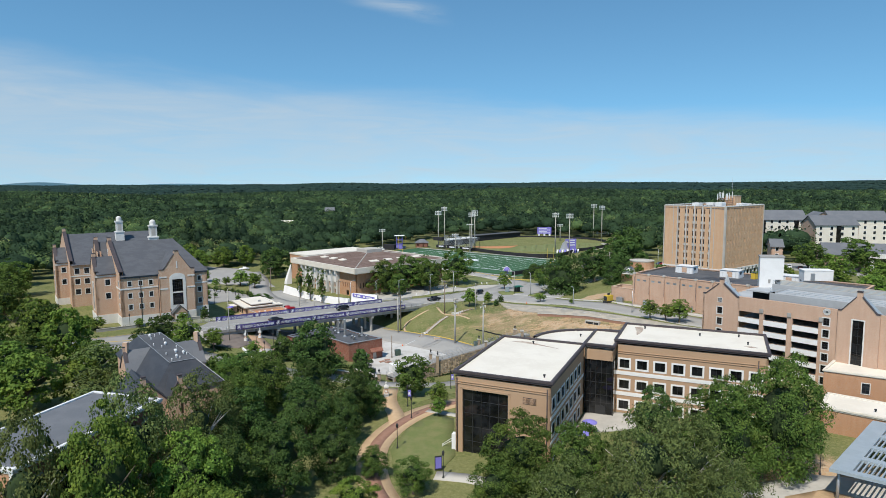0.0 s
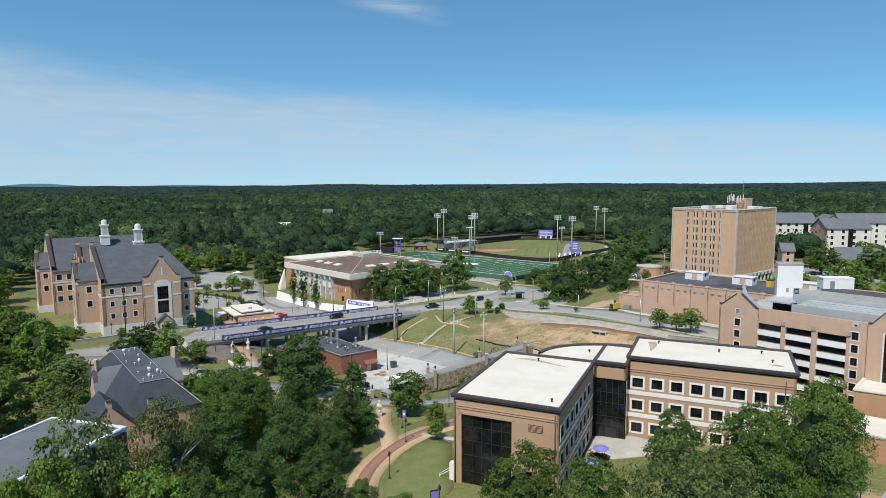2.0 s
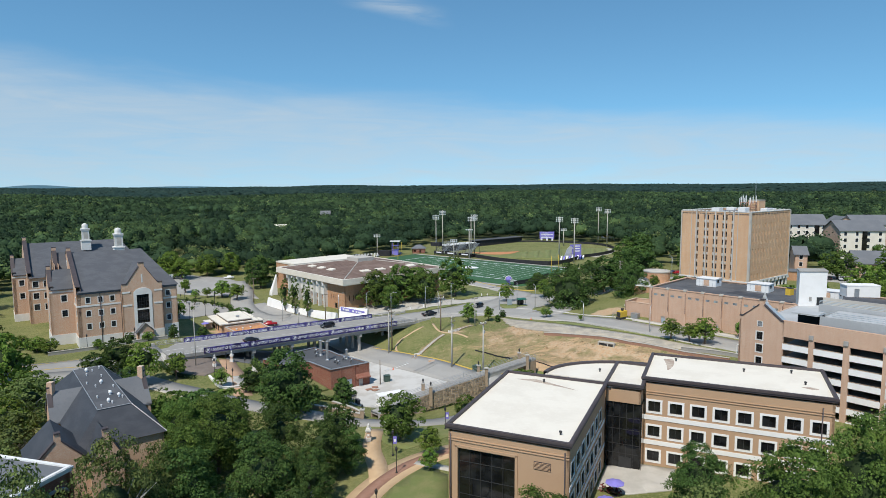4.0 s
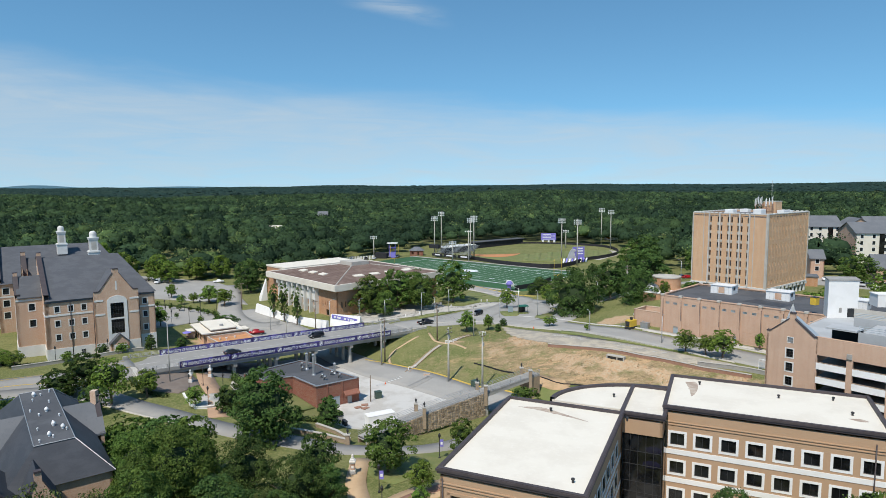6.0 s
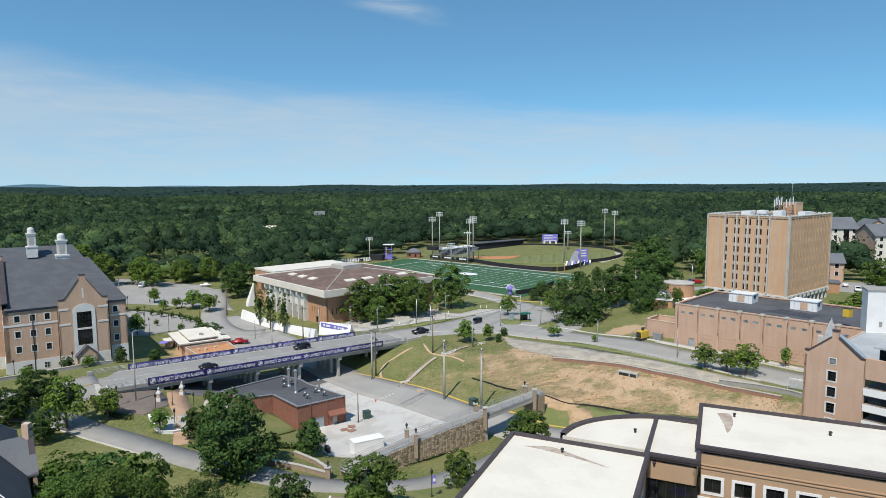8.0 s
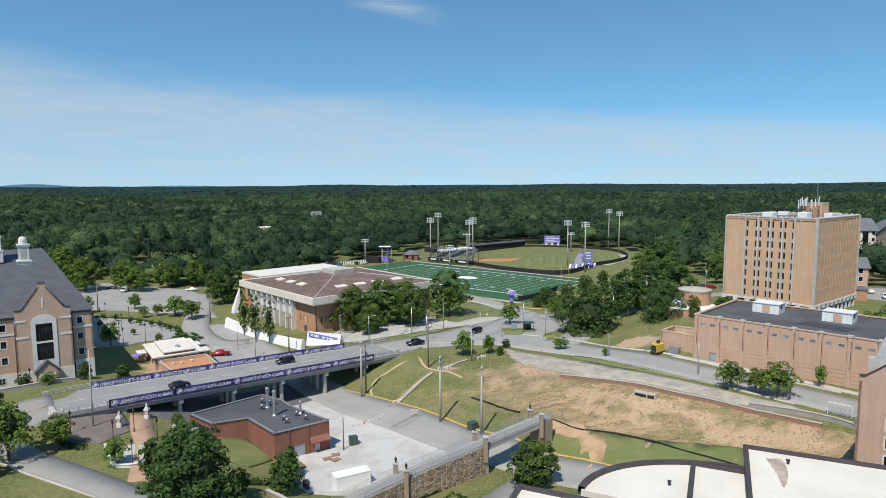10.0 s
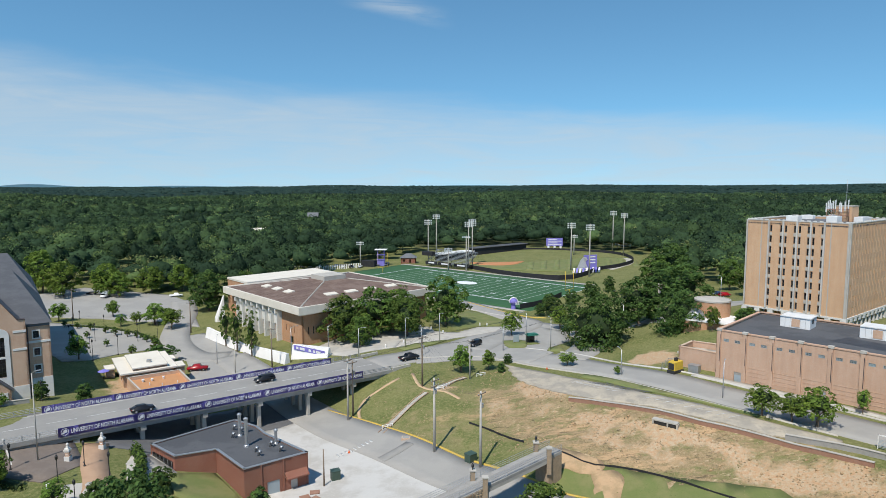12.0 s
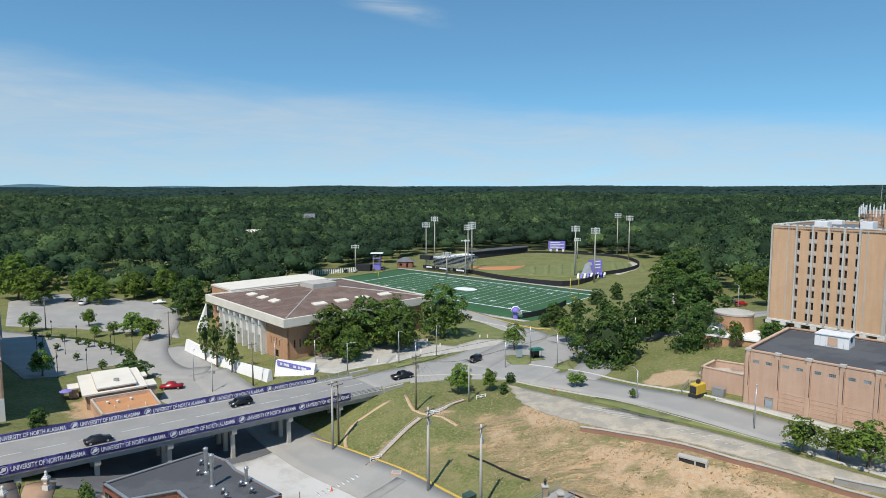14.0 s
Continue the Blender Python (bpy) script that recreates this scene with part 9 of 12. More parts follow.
def mesh_arrays(name, verts, quads, mats, index, smooth=None, tint=None):
    """A mesh from arrays of corners and four-cornered faces."""
    me = bpy.data.meshes.new(name)
    nv, nq = len(verts), len(quads)
    me.vertices.add(nv)
    me.vertices.foreach_set("co", np.ascontiguousarray(verts, np.float32).ravel())
    me.loops.add(nq * 4)
    me.loops.foreach_set("vertex_index", np.ascontiguousarray(quads, np.int32).ravel())
    me.polygons.add(nq)
    me.polygons.foreach_set("loop_start", np.arange(0, nq * 4, 4, dtype=np.int32))
    me.polygons.foreach_set("material_index", np.ascontiguousarray(index, np.int32))
    if smooth is not None:
        me.polygons.foreach_set("use_smooth", smooth)
    for m in mats:
        me.materials.append(M[m] if isinstance(m, str) else m)
    if tint is not None:
        me.attributes.new("tint", "FLOAT", "POINT").data.foreach_set("value", np.ascontiguousarray(tint, np.float32))
    me.update(calc_edges=True)
    return me


def ball(nu=10, nv=7):
    """A unit ball as quads."""
    th = np.linspace(0.12, math.pi - 0.12, nv)
    ph = np.linspace(0, 2 * math.pi, nu, endpoint=False)
    v = np.array([(math.sin(t) * math.cos(p), math.sin(t) * math.sin(p), math.cos(t)) for t in th for p in ph])
    q = np.array([(i * nu + j, (i + 1) * nu + j, (i + 1) * nu + (j + 1) % nu, i * nu + (j + 1) % nu) for i in range(nv - 1) for j in range(nu)])
    return v, q


def leaf_quads(pos, nrm, size):
    """Small bent leaf sprays at the given places, facing roughly along nrm."""
    k = len(pos)
    r = rng.normal(size=(k, 3))
    a = np.cross(nrm, r)
    a /= np.linalg.norm(a, axis=1)[:, None] + 1e-9
    b = np.cross(nrm, a)
    s = size[:, None]
    stretch = rng.uniform(0.55, 1.0, (k, 1))
    p0, p1 = pos - a * s * 0.5 - b * s * 0.28 * stretch, pos + a * s * 0.12 - b * s * 0.5 * stretch
    p2, p3 = pos + a * s * 0.55 + b * s * 0.2 * stretch, pos - a * s * 0.1 + b * s * 0.5 * stretch
    p2 = p2 - nrm * s * 0.18
    v = np.stack([p0, p1, p2, p3], 1).reshape(-1, 3)
    return v, np.arange(4 * k).reshape(-1, 4)


def crown_mesh(name, leaf_mat, lobes, per, leaf, height, radius, base, shape="round", gap=0.0, core=0.6):
    """A crown: many flat boughs set round an egg-shaped outline, each a shell of small leaf sprays, over an inner mass
    painted dark as the crown's own shade.
    height: of the crown; base: where it begins."""
    pts, out = [], []
    ph = rng.uniform(0, 6.28, 4)

    def girth(h):
        if shape == "cone":
            return 0.12 + 0.93 * (1 - h) ** 0.85
        if shape == "column":
            return 0.35 + 0.65 * math.sin(math.pi * (0.12 + 0.8 * h)) ** 0.7
        if shape == "flat":
            return max(0.15, 1.08 * math.sin(math.pi * (0.22 + 0.72 * h)) ** 0.6)
        return max(0.12, math.sin(math.pi * (0.17 + 0.79 * h)) ** 0.62)

    for i in range(lobes):
        h = (i + rng.random()) / lobes
        h = 1 - (1 - h) ** 0.85
        az = i * 2.39996 + rng.uniform(-0.7, 0.7)
        swell = 1 + 0.15 * math.sin(2 * az + ph[0] + 2 * h) + 0.12 * math.sin(3 * az + ph[1] - 3 * h) + 0.10 * math.sin(9 * h + ph[2] + az)
        f = rng.uniform(0.2, 1.0) ** 0.55 * swell
        d = np.array([math.cos(az), math.sin(az), (h - 0.4) * 1.1])
        g = girth(h) * radius * f * 0.88
        c = np.array([d[0] * g, d[1] * g, base + height * (0.05 + 0.9 * h) + rng.uniform(-0.05, 0.05) * height])
        lr = (radius * rng.uniform(0.13, 0.25) if radius > 3 else radius * rng.uniform(0.2, 0.36)) * (0.8 if shape in ("cone", "column") else 1.0) * (1.0 - 0.25 * h)
        k = int(per * rng.uniform(0.6, 1.35))
        n_ = rng.normal(size=(k, 3))
        n_ /= np.linalg.norm(n_, axis=1)[:, None]
        n_ = n_[n_[:, 2] * 0.9 + n_ @ d * 0.7 > -0.55]
        rr = lr * (0.62 + 0.5 * rng.random((len(n_), 1)) ** 0.8) * np.where(rng.random((len(n_), 1)) < 0.07, 1.28, 1.0)
        p_ = c + n_ * rr * np.array([1.08, 1.08, 0.66])
        # boughs droop outwards
        p_[:, 2] -= 0.16 * np.maximum(0, (p_[:, :2] - c[:2]) @ d[:2])
        pts.append(p_)
        out.append(0.75 * n_ + 0.22 * d + 0.42 * rng.normal(size=n_.shape) + np.array([-0.04, -0.1, 0.42]))
    pos, nrm = np.vstack(pts), np.vstack(out)
    nrm /= np.linalg.norm(nrm, axis=1)[:, None]
    keep = rng.random(len(pos)) > gap
    pos, nrm = pos[keep], nrm[keep]
    v, q = leaf_quads(pos, nrm, leaf * rng.uniform(0.55, 1.45, len(pos)))
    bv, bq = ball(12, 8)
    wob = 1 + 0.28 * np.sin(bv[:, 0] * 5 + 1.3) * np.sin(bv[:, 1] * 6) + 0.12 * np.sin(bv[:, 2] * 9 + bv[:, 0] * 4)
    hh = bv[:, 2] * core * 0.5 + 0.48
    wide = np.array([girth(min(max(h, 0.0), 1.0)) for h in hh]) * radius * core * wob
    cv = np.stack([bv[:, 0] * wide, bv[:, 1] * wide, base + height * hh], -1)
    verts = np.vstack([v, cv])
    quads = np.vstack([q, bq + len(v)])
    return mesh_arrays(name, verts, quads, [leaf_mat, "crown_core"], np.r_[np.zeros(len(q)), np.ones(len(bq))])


def trunk_mesh(name, height, base, crown, radius, mat="bark", limbs=6, r0=None):
    """A tapered trunk with limbs that reach into the crown."""
    bm = bmesh.new()
    r0 = r0 or 0.018 * height + 0.09
    lean = rng.uniform(-0.25, 0.25, 2)
    top = base + crown * 0.55
    add_tube(bm, [(0, 0, -0.4), (0, 0, 0.2), (lean[0] * 0.5, lean[1] * 0.5, base * 0.7), (lean[0], lean[1], base + crown * 0.25), (lean[0] * 1.6, lean[1] * 1.6, top)], [r0 * 1.35, r0, r0 * 0.85, r0 * 0.6, r0 * 0.18], 7)
    for i in range(limbs):
        a = 2 * math.pi * (i + rng.uniform(0, 0.6)) / limbs
        z0 = base * 0.75 + crown * rng.uniform(0.0, 0.3)
        reach = radius * rng.uniform(0.6, 0.95)
        z1 = z0 + crown * rng.uniform(0.2, 0.45)
        m_ = (lean[0] + math.cos(a) * reach * 0.45, lean[1] + math.sin(a) * reach * 0.45, z0 + (z1 - z0) * 0.6)
        add_tube(bm, [(lean[0] * 0.8, lean[1] * 0.8, z0 - 0.3), m_, (lean[0] + math.cos(a) * reach, lean[1] + math.sin(a) * reach, z1)], [r0 * 0.5, r0 * 0.32, r0 * 0.08], 5)
    me_ = bpy.data.meshes.new(name)
    bm.to_mesh(me_)
    bm.free()
    me_.materials.append(M[mat])
    return me_


TREES = {}


def tree_kind(key, leaf_mat, height, radius, base, lobes, per, leaf, shape="round", count=3, bark="bark", gap=0.0, limbs=6, core=0.74, near=0.0):
    """Some trees of a kind; with near, also a set with leaf sprays of that size, for those the camera passes closely."""
    TREES[key] = [(trunk_mesh("trunk", height, base, height - base, radius, bark, limbs), crown_mesh("crown", leaf_mat, lobes, per, leaf, height - base, radius, base, shape, gap, core), height, radius) for _ in range(count)]
    if near:
        much = 0.72 * (leaf / near) ** 2
        TREES[key + "_near"] = [(trunk, crown_mesh("crown", leaf_mat, int(lobes * 1.25), int(per * much), near, height - base, radius, base, shape, gap, core), height, radius) for trunk, _, height, radius in TREES[key]]


tree_kind("oak", "leaf_oak", 13.5, 6.5, 1.8, 92, 68, 0.54, count=3, core=0.42, near=0.26)
tree_kind("bright_oak", "leaf_bright", 12.5, 6.2, 1.8, 88, 68, 0.54, count=2, core=0.42, near=0.26)
tree_kind("dark_oak", "leaf_dark", 12.5, 6.0, 1.4, 90, 68, 0.52, count=2, core=0.42, near=0.26)
tree_kind("olive_tree", "leaf_olive", 12.5, 6.4, 2.0, 84, 60, 0.48, count=2, gap=0.1, limbs=16, bark="bark_pale", core=0.32, near=0.24)
tree_kind("great_oak", "leaf_oak", 17.0, 8.2, 0.2, 140, 84, 0.54, count=2, core=0.5, near=0.28)
tree_kind("great_dark_oak", "leaf_dark", 16.0, 8.2, 0.3, 140, 95, 0.48, count=1, core=0.55)
tree_kind("conifer", "leaf_dark", 14.0, 4.2, 0.8, 80, 60, 0.5, "cone", 1, core=0.5)
tree_kind("poplar", "leaf_oak", 11.0, 2.6, 1.8, 48, 60, 0.34, "column", 2, gap=0.1, core=0.4)
tree_kind("street_tree", "leaf_bright", 6.0, 2.5, 1.7, 46, 70, 0.28, "flat", 2, limbs=5, core=0.5)
tree_kind("small_dark", "leaf_dark", 4.6, 2.1, 0.4, 40, 70, 0.27, count=1, limbs=4, core=0.6)
tree_kind("sapling", "leaf_oak", 2.6, 1.2, 0.9, 14, 40, 0.22, count=1, limbs=4, core=0.5)

TREE_WORDS = {
    "oak": ("tall broadleaf tree with a dense green crown", "tree"), "bright_oak": ("broad tree with a bright yellow-green crown", "tree"),
    "dark_oak": ("broad tree with a dark green crown", "tree"), "olive_tree": ("thin-crowned tree with pale bare limbs showing", "tree"),
    "great_dark_oak": ("large dense round tree in deep green leaf", "tree"), "great_oak": ("large dense broadleaf tree in full green leaf", "tree"), "conifer": ("dark green cone-shaped tree", "tree"), "poplar": ("slim upright young tree with sparse leaves", "tree"),
    "street_tree": ("small round-headed street tree in fresh green", "tree"), "small_dark": ("small dark evergreen tree", "tree"), "sapling": ("tiny round ornamental tree in a planting strip", "tree")}
NAMES = {"conifer": "conifer_tree", "poplar": "poplar_tree", "street_tree": "street_tree", "small_dark": "evergreen_tree", "sapling": "ornamental_tree"}
planted = []
quad, court = "trees of the wooded quad", "trees before the classroom block"


def plant(kind, *spots, group="", z=None):
    """Trees of a kind at (x, y, crown radius, height factor)."""
    for s in spots:
        x, y, r = s[:3]
        if group == quad:
            r *= 0.86
        key = kind + "_near" if kind + "_near" in TREES and y < 128 and abs(x) < 64 else kind
        trunk, crown, h0, r0 = TREES[key][len(planted) % len(TREES[key])]
        k = r / r0
        kz = k * (s[3] if len(s) > 3 else 1.0) * (1.14 if group == quad else 1.0)
        e = new(NAMES.get(kind, "tree"))
        e.empty_display_size = 0.5
        e.matrix_basis = Matrix.LocRotScale((x, y, (TH(x, y) if z is None else z) - 0.05), Euler((0, 0, (len(planted) * 2.4) % 6.28)), (k, k, kz))
        tagged(e, *TREE_WORDS[kind], group)
        for nm, me_ in (("trunk", trunk), ("crown", crown)):
            o_ = new(nm, me_)
            o_.parent = e
        planted.append((x, y, r))


quad = "trees of the wooded quad"
plant("great_dark_oak", (-34.5, 148, 8.4, 0.88), group=quad)
plant("dark_oak", (-84, 174, 5.8, 0.75), group=quad)
plant("oak", (-40.5, 129, 6.2, 0.92), (-39, 120, 7.0), (-38.5, 107, 6.6), (-41.8, 113.5, 5.2, 1.1), (-46, 122, 6.2, 1.0), (-51.5, 131.5, 6.4, 0.84), (-57.5, 137, 4.8, 0.7), group=quad)
# dark leaves here stand in for deep shadow between the trees
plant("dark_oak", (-29.5, 122, 5.6), (-20.8, 117, 5.2), (-27, 105, 6.4), (-36, 99, 6.6), group=quad)
plant("dark_oak", (-45.5, 129.5, 6.6, 0.86), (-20.5, 129, 4.4), (-17.2, 120, 3.7), (-21, 108, 4.6), (-27, 88, 6.0), (-33, 80, 6.6), (-74, 160, 3.6, 0.9), (-20, 93, 5.2), group=quad)
plant("olive_tree", (-43.5, 77, 7.4, 1.58), (-40, 89, 6.8, 1.45), (-38.5, 97.5, 5.4, 1.4), (-49.5, 64, 6.6, 1.75), (-24.5, 112.5, 4.0), (-84, 140, 7, 0.75), (-70, 112, 5.4, 0.9), (-76, 124, 6, 0.8), group=quad)
plant("bright_oak", (-42.5, 68, 6.8, 1.6), (-36, 76, 6.6, 1.2), (-35, 87, 5.0), (-113, 163, 8), (-100, 156, 7.6), (-31, 68, 6.0), (-15, 80, 4.4, 0.8), group=quad)
plant("bright_oak", (-88, 122, 7.6, 0.85), (-98, 130, 8, 0.8), (-80, 128, 6.4, 0.8), (-92, 108, 7), group=quad)
plant("oak", (-105, 146, 7.4, 0.72), (-120, 150, 8.0, 0.75), (-78, 150, 5.6, 0.66), (-90, 150, 6.4, 0.66), group=quad)
plant("dark_oak", (-112, 136, 8.4), (-128, 162, 8), (-108, 118, 8), (-118, 176, 6), (-135, 172, 7), (-82, 96, 6.6), (-96, 96, 7), (-70, 96, 4.6), group=quad)
plant("oak", (8.8, 85, 6.4, 1.06), (16.5, 82, 5.8, 1.12), (5, 81, 4.4), group=court)
plant("great_oak", (51.2, 92.5, 7.0, 1.36), (40.6, 89.5, 7.2, 1.16), group=court)
plant("olive_tree", (25.4, 77.5, 6.8, 1.32), (32, 81, 6.0, 1.25), (13, 74, 5.6, 1.1), (20, 71, 5.4, 1.2), (33, 72, 5.4, 1.2), group=court)
plant("dark_oak", (-86.3, 168, 4.6, 0.75), group="evergreens by the service building")
plant("dark_oak", (34.8, 103, 4.5, 1.2), group=court)
plant("oak", (-152, 206, 7, 0.95), (-164, 216, 7.5, 0.95), (-172, 234, 8, 0.95), (-180, 252, 8, 0.95), (-160, 190, 7, 0.9), (-178, 205, 8, 0.9), group="trees beside the gabled hall")
plant("bright_oak", (-166, 351, 8, 1.0), (-152, 360, 7.5, 0.95), (-143, 354, 6.5, 0.9), (-180, 358, 9, 1.1), (-134, 366, 7, 0.9), (-122, 372, 6.5, 1.0), group="trees behind the car park")
plant("oak", (-9.6, 134.5, 4.6), (3.8, 147, 3.0), (18, 166.5, 4.6, 0.85), (-7.2, 88, 3.0), (-13.8, 93.5, 2.6), group="trees along the brick walk")
plant("street_tree", (-3.6, 126, 2.2), (-3.5, 119.8, 1.6), (-73.9, 167, 3.9, 1.15), (-68.1, 171.6, 2.9, 0.95), (-55.1, 166.3, 2.0), (-20.2, 119.2, 2.4), group="small trees by the drive")
plant("small_dark", (-47, 165, 2.9), (-44.5, 170.5, 2.3), (-24.8, 162.5, 3.0), (-26.6, 172.5, 2.4), (-31, 158, 2.0), (-43.6, 176, 2.0), (16, 164.5, 2.8), (-38, 160, 2.2), group="evergreens by the service building")
plant("oak", (-28.5, 270, 7.6, 0.95), (-18.5, 276, 8.2, 0.95), (-8.5, 272, 6.8, 0.95), (4, 288, 8.3, 0.98), (-22, 263, 5.0, 0.9), (-12, 284, 7.4, 0.95), group="trees round the arts hall")
plant("poplar", (-61, 266.5, 2.3, 1.6), (-54.6, 260.5, 2.3, 1.55), (-66.5, 272.5, 2.1, 1.6), group="young trees before the arts hall")
# crowns that hang down to the grass
plant("great_dark_oak", (47.5, 252.5, 10.0, 1.0), group="large trees by the crossing", z=TH(46.5, 252.5) - 3.2)
plant("great_dark_oak", (68.7, 248, 6.5, 1.08), group="large trees by the crossing", z=TH(68.7, 248) - 2.0)
plant("street_tree", (74.3, 239.1, 1.8, 1.6), (41.5, 278.5, 3.0, 1.1), group="street trees at the crossing")
plant("small_dark", (43.8, 314, 3.2, 0.9), (54, 321, 3.0, 0.9), (66, 340, 3.4, 0.9), (77, 351, 3.2), group="evergreens at the crossing")
plant("bright_oak", (84, 241.5, 3.6, 0.6), group="large trees by the crossing")
plant("dark_oak", (-92, 326, 8.0), (64.5, 270, 9.0, 0.8), (79.5, 274, 9.4, 0.82), (90, 322, 7), (102, 345, 10), group="large trees by the crossing")
plant("oak", (122, 333, 4.8, 1.4), (94, 340, 8), (120, 310, 7), (-98, 340, 7), (-80, 336, 7), group="large trees by the crossing")
plant("street_tree", (7.6, 232, 2.9, 1.0), (14.6, 232.5, 1.9, 1.15), (24.6, 270, 3.0, 1.1), (34.5, 231, 2.1, 0.7), (44.2, 267.5, 2.4, 1.1), (43.8, 219.6, 0.9, 1.0), group="street trees at the crossing")
plant("small_dark", (17.6, 230, 1.2), (20, 237.5, 1.2), (43, 301, 3.6, 0.9), (38.5, 302, 2.2), (51, 306, 2.2), (82, 238, 2.4), group="evergreens at the crossing")
plant("street_tree", (62.6, 190.2, 2.7, 0.95), (66.6, 187.2, 2.4, 0.95), (69.8, 185, 3.4, 0.9), (82, 191, 1.2, 1.7), group="three street trees before the long hall")
plant("street_tree", (-103.3, 303, 4.4, 0.75), (-94.2, 296, 4.2, 0.75), (-114.8, 301, 1.9), (-110.5, 304, 2.0), (-101.6, 252, 3.0), (-125, 315, 2.8), (-112, 246, 2.2), (-140, 305, 3), group="trees in the car parks")
plant("small_dark", (-79, 255.5, 4.0, 0.6), (-82.5, 258, 3.0, 0.6), (-86, 211.5, 2.0), (-78, 214, 1.9), (-96, 204, 1.6), group="shrubs by the gabled hall")
plant("sapling", (-122, 283, 1.3), (-117, 283, 1.2), (-104.3, 271.8, 1.2), (-90.7, 260.9, 1.5), (-133, 297, 1.2), (-122, 294, 1.4), (-114.7, 290.5, 1.3), (-109.9, 287.5, 1.5), group="tiny trees in the car park strips")
plant("sapling", (-104.5, 285.4, 1.3), (-100.6, 283.5, 1.3), (-94.2, 277.3, 1.3), (-91, 275.6, 1.3), (-128, 296, 1.2), (-88.5, 271.5, 1.4), (-86.5, 266, 1.3), (-97, 280.5, 1.2), group="tiny trees in the car park strips")
plant("bright_oak", (108, 212, 6, 0.7), (120, 220, 6, 0.7), (130, 208, 7, 0.7), (142, 226, 7, 0.75), (136, 196, 6.5, 0.7), (150, 212, 7, 0.7), (118, 204, 5, 0.7), group="trees beside the apartments")
plant("oak", (154, 262, 7, 0.8), (168, 250, 8, 0.8), (176, 268, 8, 0.8), (146, 180, 7, 0.8), (160, 200, 8, 0.8), (170, 226, 8, 0.8), (126, 300, 7), (138, 320, 8), group="trees beside the apartments")
plant("street_tree", (-118, 194.5, 2.4, 0.8), (-113, 192.5, 2.4, 0.8), (-124, 197.5, 2.2, 0.8), (-101.5, 196.5, 1.6, 0.8), (-90.5, 204.2, 1.8, 0.7), group="small trees before the gabled hall")

# ---- the woods ----
mw, n, l, b = material("woods_leaf", 0.8, 0.0, 0.04)
geo, at = n.new("ShaderNodeNewGeometry"), n.new("ShaderNodeAttribute")
at.attribute_name = "tint"
ramp = n.new("ShaderNodeValToRGB")
els = ramp.color_ramp.elements
els[0].position, els[0].color = 0.0, (0.015, 0.029, 0.018, 1)
els[1].position, els[1].color = 1.0, (0.185, 0.205, 0.085, 1)
for pos_, col_ in ((0.3, (0.031, 0.056, 0.028, 1)), (0.6, (0.059, 0.099, 0.040, 1)), (0.85, (0.11, 0.160, 0.050, 1))):
    e_ = els.new(pos_)
    e_.color = col_
l.new(at.outputs["Fac"], ramp.inputs[0])
isl = n.new("ShaderNodeMapRange")
l.new(geo.outputs["Random Per Island"], isl.inputs[0])
isl.inputs[3].default_value, isl.inputs[4].default_value = 0.82, 1.2
hs = link(n, l, "ShaderNodeHueSaturation", Color=ramp.outputs[0], Value=isl.outputs[0])
wn_ = link(n, l, "ShaderNodeTexNoise", Vector=geo.outputs["Position"], Scale=0.55, Detail=6.0, Roughness=0.75)
cc = mixed(n, l, 0.5, hs.outputs[0], wn_.outputs[0], "OVERLAY")
# stands of older and younger trees
st_ = link(n, l, "ShaderNodeTexNoise", Vector=geo.outputs["Position"], Scale=0.022, Detail=3.0, Roughness=0.6)
sr_ = n.new("ShaderNodeMapRange")
l.new(st_.outputs[0], sr_.inputs[0])
sr_.inputs[1].default_value, sr_.inputs[2].default_value = 0.32, 0.68
sr_.inputs[3].default_value, sr_.inputs[4].default_value = 0.72, 1.25
hs2 = link(n, l, "ShaderNodeHueSaturation", Color=cc, Value=sr_.outputs[0])
l.new(hs2.outputs[0], b.inputs["Base Color"])
bp = link(n, l, "ShaderNodeBump", Height=wn_.outputs[0], Strength=0.5, Distance=0.8)
l.new(bp.outputs[0], b.inputs["Normal"])
M["woods_leaf"] = mw


# leaves of the farthest woods, with distance haze mixed in as blue
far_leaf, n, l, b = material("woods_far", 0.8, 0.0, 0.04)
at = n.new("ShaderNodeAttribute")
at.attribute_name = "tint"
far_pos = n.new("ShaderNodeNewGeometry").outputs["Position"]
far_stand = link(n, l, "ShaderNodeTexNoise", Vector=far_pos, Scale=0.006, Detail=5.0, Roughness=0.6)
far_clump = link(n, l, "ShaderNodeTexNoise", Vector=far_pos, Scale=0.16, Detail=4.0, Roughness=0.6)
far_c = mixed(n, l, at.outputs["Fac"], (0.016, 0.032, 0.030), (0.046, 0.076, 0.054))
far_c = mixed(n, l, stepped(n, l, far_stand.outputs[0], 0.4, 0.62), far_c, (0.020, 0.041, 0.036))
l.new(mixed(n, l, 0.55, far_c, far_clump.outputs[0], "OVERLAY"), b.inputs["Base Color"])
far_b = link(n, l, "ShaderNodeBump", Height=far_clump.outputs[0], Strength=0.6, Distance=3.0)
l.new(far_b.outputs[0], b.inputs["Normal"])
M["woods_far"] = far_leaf


